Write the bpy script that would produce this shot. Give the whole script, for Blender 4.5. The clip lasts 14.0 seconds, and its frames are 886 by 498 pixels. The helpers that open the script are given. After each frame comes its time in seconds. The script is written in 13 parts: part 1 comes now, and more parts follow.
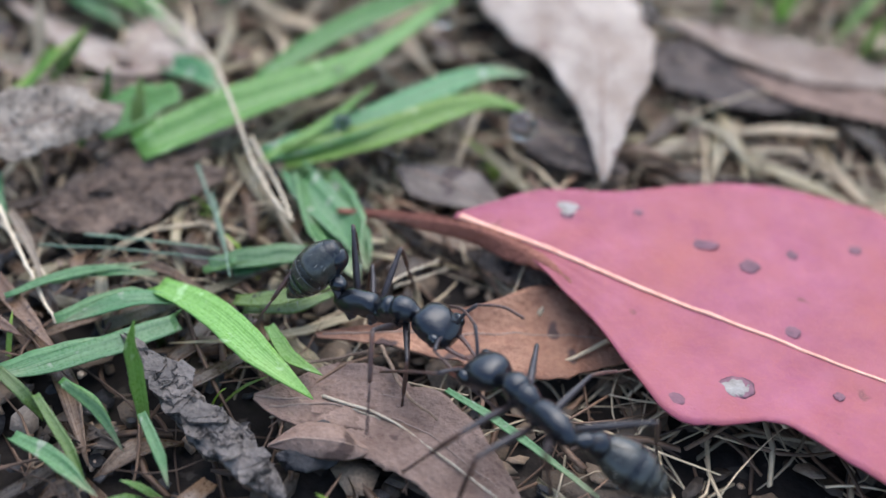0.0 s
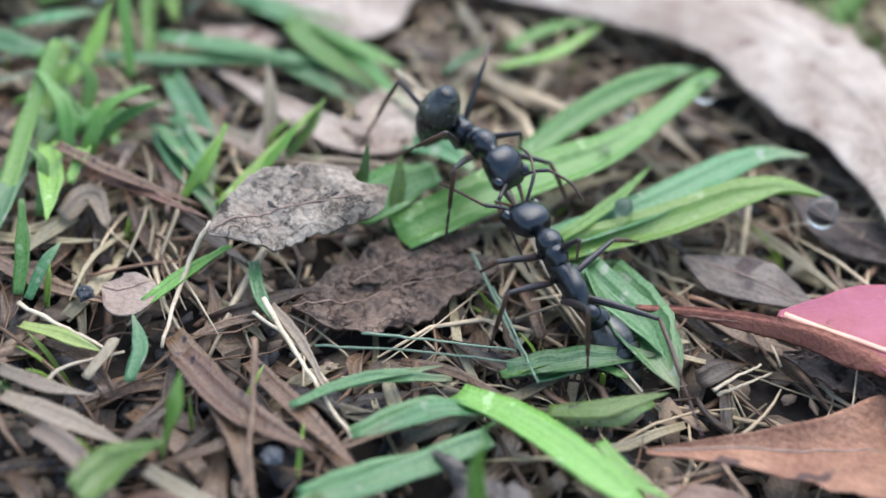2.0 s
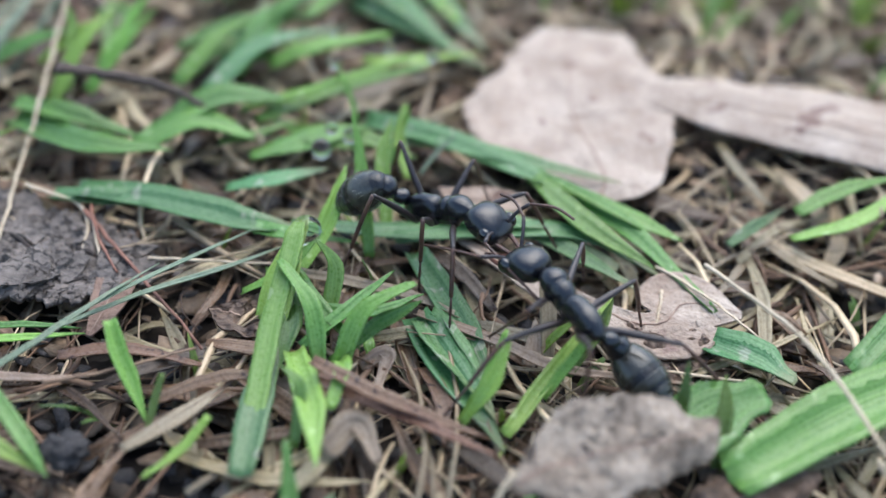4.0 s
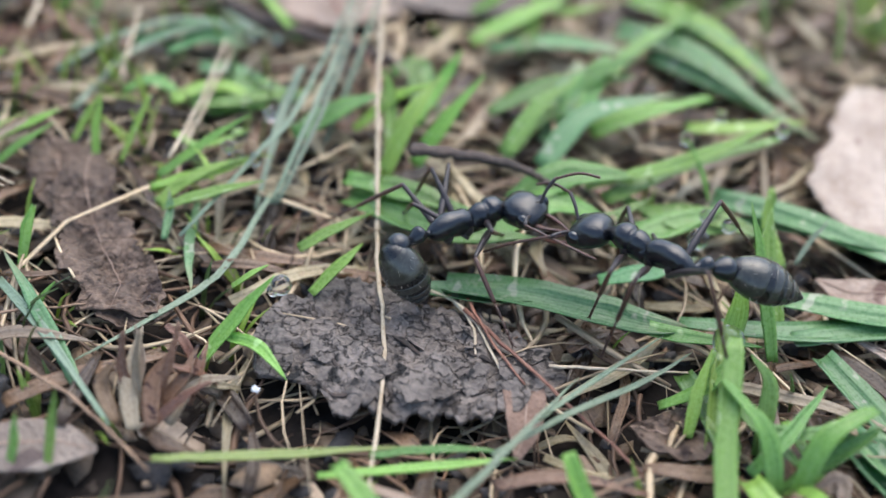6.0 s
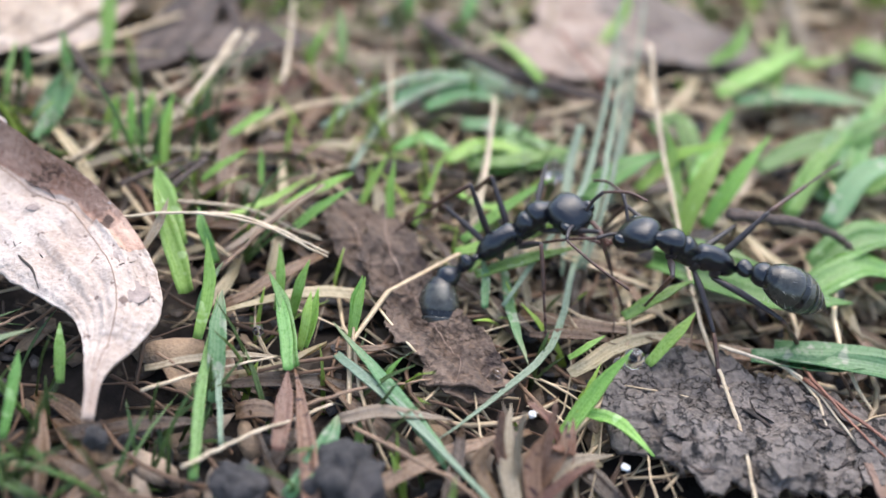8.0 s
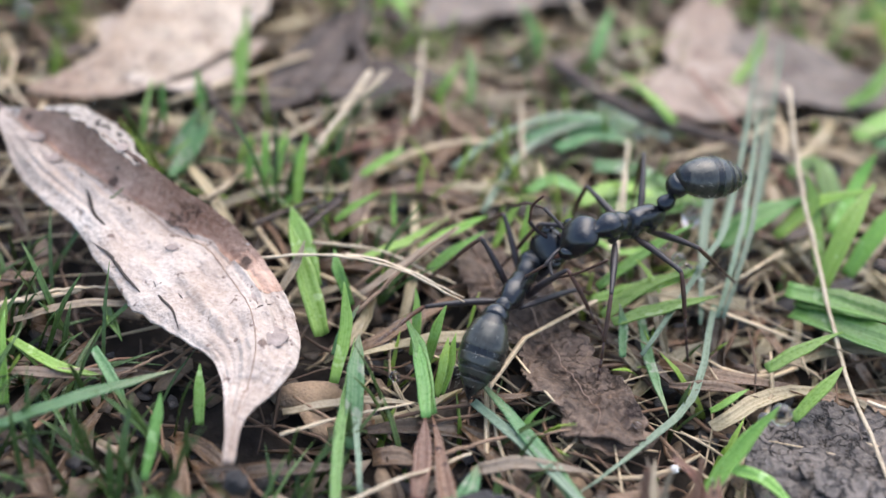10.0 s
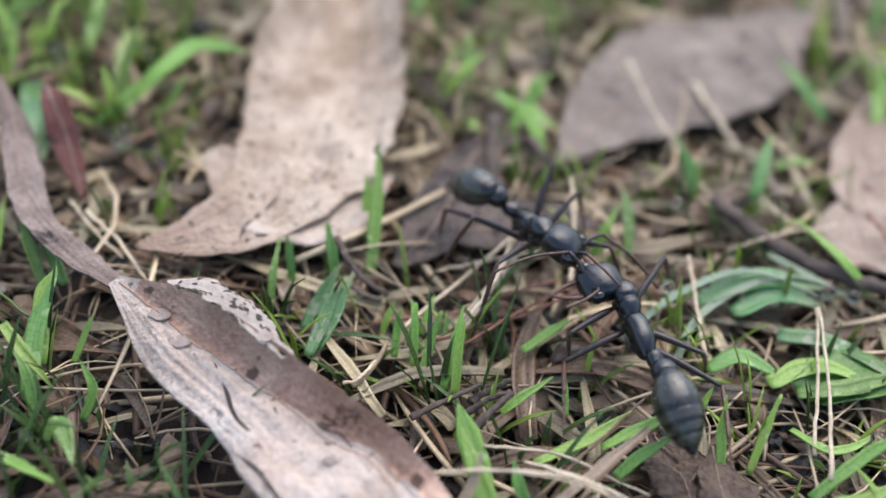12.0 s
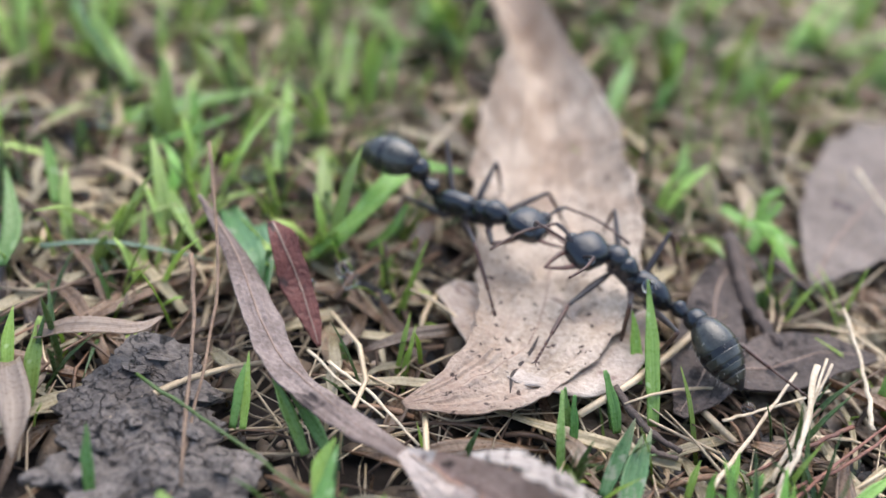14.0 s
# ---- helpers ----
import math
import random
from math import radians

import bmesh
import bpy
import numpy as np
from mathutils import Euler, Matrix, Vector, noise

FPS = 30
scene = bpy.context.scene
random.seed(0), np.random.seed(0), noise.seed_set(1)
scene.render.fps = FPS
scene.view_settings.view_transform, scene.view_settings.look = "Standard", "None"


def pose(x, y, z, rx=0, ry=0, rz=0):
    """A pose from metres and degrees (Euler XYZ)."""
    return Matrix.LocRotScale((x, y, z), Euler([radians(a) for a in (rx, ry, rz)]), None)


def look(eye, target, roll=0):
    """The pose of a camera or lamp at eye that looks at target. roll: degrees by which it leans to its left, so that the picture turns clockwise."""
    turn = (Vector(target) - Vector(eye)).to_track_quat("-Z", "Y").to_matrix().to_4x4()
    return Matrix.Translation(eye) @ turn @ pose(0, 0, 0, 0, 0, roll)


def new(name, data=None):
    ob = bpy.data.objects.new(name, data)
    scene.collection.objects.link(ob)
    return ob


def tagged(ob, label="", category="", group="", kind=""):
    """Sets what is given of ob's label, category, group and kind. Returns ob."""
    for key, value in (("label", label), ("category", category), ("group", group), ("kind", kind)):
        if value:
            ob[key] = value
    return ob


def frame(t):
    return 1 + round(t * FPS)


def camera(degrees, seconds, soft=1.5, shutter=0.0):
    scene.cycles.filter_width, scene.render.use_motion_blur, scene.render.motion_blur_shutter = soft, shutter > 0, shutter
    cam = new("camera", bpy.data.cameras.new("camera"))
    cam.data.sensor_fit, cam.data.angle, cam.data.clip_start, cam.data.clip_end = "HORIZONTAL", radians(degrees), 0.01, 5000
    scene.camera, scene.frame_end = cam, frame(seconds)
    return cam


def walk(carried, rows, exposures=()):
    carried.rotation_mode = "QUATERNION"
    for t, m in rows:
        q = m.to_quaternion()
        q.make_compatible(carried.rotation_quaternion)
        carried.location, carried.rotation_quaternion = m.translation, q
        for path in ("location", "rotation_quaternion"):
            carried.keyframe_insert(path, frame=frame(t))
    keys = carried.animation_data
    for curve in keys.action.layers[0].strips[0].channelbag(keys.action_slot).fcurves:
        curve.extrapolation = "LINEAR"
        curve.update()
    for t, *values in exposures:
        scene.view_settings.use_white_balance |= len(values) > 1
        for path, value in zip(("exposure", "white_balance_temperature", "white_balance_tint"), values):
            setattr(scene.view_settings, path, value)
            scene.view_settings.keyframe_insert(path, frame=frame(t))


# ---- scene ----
cam = camera(39.23, 14.0, 1.5, 0.0)
PATH = [
    (0.0, look((0.00000, -0.00000, 0.06912), (-0.00000, 0.05698, 0.01296), 3.85)),
    (0.5, look((-0.00748, 0.00256, 0.06984), (-0.00601, 0.06070, 0.01492), 5.48)),
    (1.0, look((-0.01617, 0.00193, 0.06654), (-0.01446, 0.06106, 0.01268), 5.63)),
    (1.5, look((-0.01798, 0.00369, 0.06464), (-0.01654, 0.06311, 0.01109), 5.50)),
    (2.0, look((-0.02391, 0.00806, 0.06218), (-0.02279, 0.06805, 0.00926), 4.92)),
    (2.5, look((-0.02366, 0.01735, 0.06709), (-0.02306, 0.07509, 0.01172), 5.29)),
    (2.7, look((-0.02635, 0.02258, 0.06522), (-0.02624, 0.08107, 0.01066), 3.88)),
    (4.8, look((-0.04793, 0.02937, 0.06068), (-0.05083, 0.09037, 0.00899), 3.16)),
    (5.0, look((-0.04992, 0.03040, 0.06088), (-0.05285, 0.09035, 0.00799), 3.12)),
    (5.5, look((-0.06396, 0.03487, 0.06191), (-0.06475, 0.09473, 0.00885), 4.32)),
    (6.0, look((-0.07594, 0.03730, 0.06363), (-0.07451, 0.09630, 0.00962), 5.57)),
    (6.5, look((-0.08677, 0.03735, 0.06413), (-0.08402, 0.09663, 0.01048), 5.92)),
    (7.0, look((-0.09300, 0.03769, 0.06481), (-0.08838, 0.09722, 0.01157), 6.90)),
    (7.5, look((-0.10276, 0.03968, 0.06471), (-0.09739, 0.09860, 0.01087), 7.38)),
    (8.0, look((-0.10427, 0.04075, 0.06425), (-0.09907, 0.09986, 0.01059), 7.56)),
    (8.2, look((-0.10503, 0.04196, 0.06502), (-0.10094, 0.10075, 0.01092), 6.67)),
    (10.3, look((-0.10813, 0.04273, 0.06380), (-0.10944, 0.10278, 0.01095), 4.54)),
    (10.5, look((-0.10754, 0.04464, 0.06352), (-0.10940, 0.10362, 0.00951), 4.31)),
    (11.0, look((-0.11300, 0.05517, 0.06807), (-0.11389, 0.11297, 0.01276), 5.96)),
    (11.5, look((-0.11636, 0.05553, 0.06787), (-0.11687, 0.11393, 0.01319), 6.25)),
    (12.0, look((-0.12266, 0.05960, 0.06535), (-0.12227, 0.11968, 0.01254), 5.57)),
    (12.5, look((-0.13098, 0.06100, 0.06162), (-0.13005, 0.12182, 0.00966), 5.02)),
    (13.0, look((-0.13816, 0.06460, 0.06110), (-0.13569, 0.12610, 0.01000), 5.45)),
    (13.5, look((-0.13996, 0.06486, 0.06034), (-0.13659, 0.12576, 0.00858), 5.92)),
    (14.0, look((-0.14701, 0.07014, 0.06316), (-0.14346, 0.13230, 0.01292), 6.11)),
]
LIGHT_METER = [(0.0, 1.1, 5950, 8), (1.0, 1.22, 5950, 7), (2.5, 1.32, 6050, 6), (5.0, 1.2, 6150, 7), (6.5, 1.44, 6400, 9), (8.0, 1.51, 6450, 10), (11.0, 1.27, 6450, 10), (12.5, 1.16, 6450, 10), (14.0, 1.37, 6400, 10)]
walk(cam, PATH, LIGHT_METER)
cam.data.dof.use_dof = True
cam.data.dof.focus_distance = 0.0865
cam.data.dof.aperture_fstop = 14.5

# ---- light: an overcast sky with a wide, weak sun ----
world = bpy.data.worlds.new("overcast_sky")
scene.world = world
world.use_nodes = True
wn = world.node_tree
sky = wn.nodes.new("ShaderNodeTexSky")
sky.sky_type, sky.sun_disc = "NISHITA", False
sky.sun_elevation, sky.sun_rotation = radians(62), radians(20)
sky.air_density, sky.dust_density, sky.ozone_density = 1.0, 2.2, 0.8
wn.nodes["Background"].inputs["Strength"].default_value = 0.15
wn.links.new(sky.outputs[0], wn.nodes["Background"].inputs["Color"])
sun = new("sun", bpy.data.lights.new("sun", "SUN"))
sun.data.energy, sun.data.angle, sun.data.color = 1.1, radians(70), (1.0, 0.98, 0.96)
sun.matrix_world = look((0.1, 0.4, 0.9), (0, 0, 0))

# ---- materials ----
MATS = {}


def material(name, dark, light, rough=0.6, scale=300.0, bump=0.3, streak=1.0, spec=0.5, clear=0.0, spots=None, spot_size=900.0, spot_level=0.66,
             through_light=0.0, per_object=0.12, island=0.0, crack=0.0, blotch=None, low=0.45, high=0.9, metal=0.0, fine=4000.0, far_colour=None, grain_x=1.0, crack_colour=(0.012, 0.010, 0.009), crack_low=0.5, crack_all=False, crack_where=(0.50, 0.58), spread=(1.15, 1.5), hue=0.0, grit=0.35):
    """Two colours mixed by noise at two scales, with relief, an object-to-object shift of value, and optional darker spots."""
    m = bpy.data.materials.new(name)
    m.use_nodes = True
    nt = m.node_tree
    n, l = nt.nodes, nt.links
    bsdf = n["Principled BSDF"]
    co = n.new("ShaderNodeTexCoord")
    mp = n.new("ShaderNodeMapping")
    mp.inputs["Scale"].default_value = (grain_x, 1.0, 1.0)
    l.new(co.outputs["UV"] if streak != 1.0 else co.outputs["Object"], mp.inputs["Vector"])
    if streak != 1.0:
        mp.inputs["Scale"].default_value = (streak, 1.0, 1.0)
    big = n.new("ShaderNodeTexNoise")
    big.inputs["Scale"].default_value, big.inputs["Detail"].default_value, big.inputs["Roughness"].default_value = scale, 6.0, 0.62
    l.new(mp.outputs[0], big.inputs["Vector"])
    small = n.new("ShaderNodeTexNoise")
    small.inputs["Scale"].default_value, small.inputs["Detail"].default_value = fine, 3.0
    l.new(co.outputs["Object"], small.inputs["Vector"])
    blend = n.new("ShaderNodeMath")
    blend.operation = "MULTIPLY_ADD"
    l.new(small.outputs[0], blend.inputs[0])
    blend.inputs[1].default_value = grit
    l.new(big.outputs[0], blend.inputs[2])
    ramp = n.new("ShaderNodeValToRGB")
    ramp.color_ramp.elements[0].position, ramp.color_ramp.elements[1].position = low, high
    ramp.color_ramp.elements[0].color, ramp.color_ramp.elements[1].color = (*dark, 1), (*light, 1)
    l.new(blend.outputs[0], ramp.inputs[0])
    colour = ramp.outputs[0]
    if far_colour:
        uv = n.new("ShaderNodeSeparateXYZ")
        l.new(co.outputs["UV"], uv.inputs[0])
        edge = n.new("ShaderNodeMath")
        edge.operation = "MULTIPLY_ADD"
        l.new(big.outputs[0], edge.inputs[0])
        edge.inputs[1].default_value = 0.9
        l.new(uv.outputs["Y"], edge.inputs[2])
        er = n.new("ShaderNodeMapRange")
        er.inputs[1].default_value, er.inputs[2].default_value = spread
        l.new(edge.outputs[0], er.inputs[0])
        tip = n.new("ShaderNodeMixRGB")
        l.new(er.outputs[0], tip.inputs[0])
        l.new(colour, tip.inputs[1])
        tip.inputs[2].default_value = (*far_colour, 1)
        colour = tip.outputs[0]
    if blotch:
        bn = n.new("ShaderNodeTexNoise")
        bn.inputs["Scale"].default_value, bn.inputs["Detail"].default_value, bn.inputs["Roughness"].default_value = 85.0, 8.0, 0.7
        l.new(co.outputs["Object"], bn.inputs["Vector"])
        bl = n.new("ShaderNodeMapRange")
        bl.inputs[1].default_value, bl.inputs[2].default_value, bl.inputs[4].default_value = 0.42, 0.74, 0.8
        l.new(bn.outputs[0], bl.inputs[0])
        bm_ = n.new("ShaderNodeMixRGB")
        l.new(bl.outputs[0], bm_.inputs[0])
        l.new(colour, bm_.inputs[1])
        bm_.inputs[2].default_value = (*blotch, 1)
        colour = bm_.outputs[0]
    if spots:
        vo = n.new("ShaderNodeTexNoise")
        vo.inputs["Scale"].default_value, vo.inputs["Detail"].default_value = spot_size, 2.0
        l.new(co.outputs["Object"], vo.inputs["Vector"])
        lim = n.new("ShaderNodeMapRange")
        lim.inputs[1].default_value, lim.inputs[2].default_value = spot_level, spot_level + 0.05
        l.new(vo.outputs[0], lim.inputs[0])
        mix = n.new("ShaderNodeMixRGB")
        l.new(lim.outputs[0], mix.inputs[0])
        l.new(colour, mix.inputs[1])
        mix.inputs[2].default_value = (*spots, 1)
        colour = mix.outputs[0]
    height = blend.outputs[0]
    if streak != 1.0:
        # parallel veins
        vein = n.new("ShaderNodeTexWave")
        vein.wave_type, vein.bands_direction = "BANDS", "X"
        vein.inputs["Scale"].default_value, vein.inputs["Distortion"].default_value = 3.8, 0.8
        l.new(co.outputs["UV"], vein.inputs["Vector"])
        vr = n.new("ShaderNodeMapRange")
        vr.inputs[3].default_value, vr.inputs[4].default_value = 0.94, 1.05
        l.new(vein.outputs["Fac"], vr.inputs[0])
        vh = n.new("ShaderNodeHueSaturation")
        l.new(vr.outputs[0], vh.inputs["Value"])
        l.new(colour, vh.inputs["Color"])
        colour = vh.outputs[0]
        ridge = n.new("ShaderNodeMath")
        ridge.operation = "MULTIPLY_ADD"
        l.new(vein.outputs["Fac"], ridge.inputs[0])
        ridge.inputs[1].default_value = 0.18
        l.new(blend.outputs[0], ridge.inputs[2])
        height = ridge.outputs[0]
    if crack:
        cv = n.new("ShaderNodeTexVoronoi")
        cv.feature = "DISTANCE_TO_EDGE"
        cv.inputs["Scale"].default_value = crack
        warp = n.new("ShaderNodeMixRGB")
        warp.blend_type = "ADD"
        warp.inputs[0].default_value = 0.009
        l.new(co.outputs["Object"], warp.inputs[1])
        l.new(big.outputs["Color"], warp.inputs[2])
        grain = n.new("ShaderNodeMapping")
        grain.inputs["Scale"].default_value = (1.0, 2.6, 1.6)
        grain.inputs["Rotation"].default_value = (0, 0, 0.6)
        l.new(warp.outputs[0], grain.inputs["Vector"])
        l.new(grain.outputs[0], cv.inputs["Vector"])
        cr = n.new("ShaderNodeMapRange")
        cr.inputs[1].default_value, cr.inputs[2].default_value, cr.inputs[3].default_value = 0.0, 0.05, crack_low
        l.new(cv.outputs["Distance"], cr.inputs[0])
        where = n.new("ShaderNodeTexNoise")
        where.inputs["Scale"].default_value, where.inputs["Detail"].default_value = crack * 0.55, 3.0
        l.new(co.outputs["Object"], where.inputs["Vector"])
        whole = n.new("ShaderNodeMapRange")
        whole.inputs[1].default_value, whole.inputs[2].default_value = crack_where
        l.new(where.outputs[0], whole.inputs[0])
        most = n.new("ShaderNodeMath")
        most.operation = "MAXIMUM"
        l.new(cr.outputs[0], most.inputs[0])
        if not crack_all:
            l.new(whole.outputs[0], most.inputs[1])
        else:
            most.inputs[1].default_value = 0.0
        cr = most
        gap = n.new("ShaderNodeMixRGB")
        l.new(cr.outputs[0], gap.inputs[0])
        gap.inputs[1].default_value = (*crack_colour, 1)
        l.new(colour, gap.inputs[2])
        colour = gap.outputs[0]
        deep = n.new("ShaderNodeMath")
        deep.operation = "MULTIPLY_ADD"
        l.new(cr.outputs[0], deep.inputs[0])
        deep.inputs[1].default_value = 0.6
        l.new(blend.outputs[0], deep.inputs[2])
        height = deep.outputs[0]
    if island:
        geo = n.new("ShaderNodeNewGeometry")
        iv = n.new("ShaderNodeMapRange")
        iv.inputs[3].default_value, iv.inputs[4].default_value = 1 - island, 1 + island
        l.new(geo.outputs["Random Per Island"], iv.inputs[0])
        ih = n.new("ShaderNodeHueSaturation")
        l.new(iv.outputs[0], ih.inputs["Value"])
        l.new(colour, ih.inputs["Color"])
        colour = ih.outputs[0]
    info = n.new("ShaderNodeObjectInfo")
    val = n.new("ShaderNodeMapRange")
    val.inputs[3].default_value, val.inputs[4].default_value = 1 - per_object, 1 + per_object
    l.new(info.outputs["Random"], val.inputs[0])
    hsv = n.new("ShaderNodeHueSaturation")
    if hue:
        hm = n.new("ShaderNodeMath")
        hm.operation = "MULTIPLY"
        l.new(info.outputs["Random"], hm.inputs[0])
        hm.inputs[1].default_value = 7.31
        hf = n.new("ShaderNodeMath")
        hf.operation = "FRACT"
        l.new(hm.outputs[0], hf.inputs[0])
        hr = n.new("ShaderNodeMapRange")
        hr.inputs[3].default_value, hr.inputs[4].default_value = 0.5 - hue, 0.5 + hue
        l.new(hf.outputs[0], hr.inputs[0])
        l.new(hr.outputs[0], hsv.inputs["Hue"])
    l.new(val.outputs[0], hsv.inputs["Value"])
    l.new(colour, hsv.inputs["Color"])
    l.new(hsv.outputs[0], bsdf.inputs["Base Color"])
    rr = n.new("ShaderNodeMapRange")
    rr.inputs[3].default_value, rr.inputs[4].default_value = max(0.05, rough - 0.15), min(1.0, rough + 0.15)
    l.new(small.outputs[0], rr.inputs[0])
    l.new(rr.outputs[0], bsdf.inputs["Roughness"])
    bsdf.inputs["Specular IOR Level"].default_value = spec
    bsdf.inputs["Coat Weight"].default_value = clear
    bsdf.inputs["Coat Roughness"].default_value = 0.15
    bsdf.inputs["Metallic"].default_value = metal
    bp = n.new("ShaderNodeBump")
    bp.inputs["Strength"].default_value, bp.inputs["Distance"].default_value = bump, 0.0004
    l.new(height, bp.inputs["Height"])
    l.new(bp.outputs[0], bsdf.inputs["Normal"])
    if through_light > 0:
        tr = n.new("ShaderNodeBsdfTranslucent")
        l.new(hsv.outputs[0], tr.inputs["Color"])
        mx = n.new("ShaderNodeMixShader")
        mx.inputs[0].default_value = through_light
        l.new(bsdf.outputs[0], mx.inputs[1])
        l.new(tr.outputs[0], mx.inputs[2])
        l.new(mx.outputs[0], n["Material Output"].inputs["Surface"])
    MATS[name] = m
    return m


def grass(name, dark, light, **k):
    return material(name, dark, light, rough=0.3, clear=0.3, scale=1.0, streak=9.0, bump=0.3, through_light=0.4, per_object=0.22, hue=0.018, **k)


material("soil", (0.008, 0.006, 0.005), (0.040, 0.031, 0.025), rough=0.9, spec=0.15, scale=180, bump=1.0, fine=1400, spots=(0.07, 0.055, 0.043), spot_size=500, spot_level=0.62)
grass("light", (0.19, 0.36, 0.05), (0.39, 0.60, 0.15), spots=(0.48, 0.64, 0.26), spot_size=700, spot_level=0.66)
grass("green", (0.10, 0.235, 0.042), (0.25, 0.44, 0.115), spots=(0.34, 0.50, 0.20), spot_size=600, spot_level=0.66)
grass("blue", (0.085, 0.21, 0.075), (0.22, 0.41, 0.17), far_colour=(0.36, 0.36, 0.20), spots=(0.36, 0.42, 0.28), spot_size=650, spot_level=0.64)
grass("olive", (0.08, 0.13, 0.025), (0.20, 0.30, 0.07), spots=(0.05, 0.05, 0.02), spot_size=1200, spot_level=0.68)
grass("yellow", (0.28, 0.36, 0.08), (0.48, 0.52, 0.19))
grass("grey", (0.17, 0.25, 0.15), (0.38, 0.47, 0.33))
grass("straw", (0.26, 0.19, 0.12), (0.52, 0.42, 0.30))
grass("dead", (0.13, 0.062, 0.034), (0.34, 0.20, 0.12), spots=(0.05, 0.02, 0.015), spot_size=1500, spot_level=0.63)
material("pale", (0.38, 0.28, 0.17), (0.68, 0.56, 0.40), rough=0.6, scale=500, bump=0.4, per_object=0.2)
material("brown", (0.10, 0.058, 0.035), (0.30, 0.19, 0.115), rough=0.65, scale=500, bump=0.5, per_object=0.25)
material("red", (0.12, 0.045, 0.028), (0.30, 0.13, 0.08), rough=0.6, scale=500, bump=0.4, per_object=0.2)
material("pale_fibre", (0.27, 0.19, 0.105), (0.62, 0.48, 0.31), rough=0.55, scale=90, bump=0.3, island=0.5)
material("brown_fibre", (0.05, 0.028, 0.017), (0.24, 0.135, 0.075), rough=0.65, scale=90, bump=0.4, island=0.5)
material("crumb_brown", (0.045, 0.030, 0.02), (0.27, 0.185, 0.115), rough=0.7, scale=200, bump=0.8, island=0.7)
material("crumb_tan", (0.22, 0.155, 0.105), (0.54, 0.42, 0.31), rough=0.7, scale=200, bump=0.6, island=0.4)
grass("dry_litter", (0.28, 0.20, 0.115), (0.64, 0.51, 0.34), island=0.5)
grass("dark_litter", (0.075, 0.045, 0.025), (0.33, 0.215, 0.12), island=0.7)
grass("sprout_light", (0.23, 0.36, 0.045), (0.43, 0.58, 0.13), island=0.35)
# darker than sprout_green: carries the shade beside the curled leaf in its colour
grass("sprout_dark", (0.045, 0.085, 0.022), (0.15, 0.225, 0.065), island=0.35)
grass("sprout_bright", (0.30, 0.45, 0.10), (0.52, 0.68, 0.25), island=0.35)
grass("sprout_green", (0.10, 0.21, 0.055), (0.23, 0.38, 0.12), island=0.35)
# near-black brown that stands for the shadow down in a leaf's tear
material("tear", (0.02, 0.015, 0.012), (0.07, 0.05, 0.04), rough=0.9, scale=500, bump=0.3)
material("twig", (0.035, 0.025, 0.02), (0.13, 0.09, 0.07), rough=0.8, scale=600, bump=0.9)
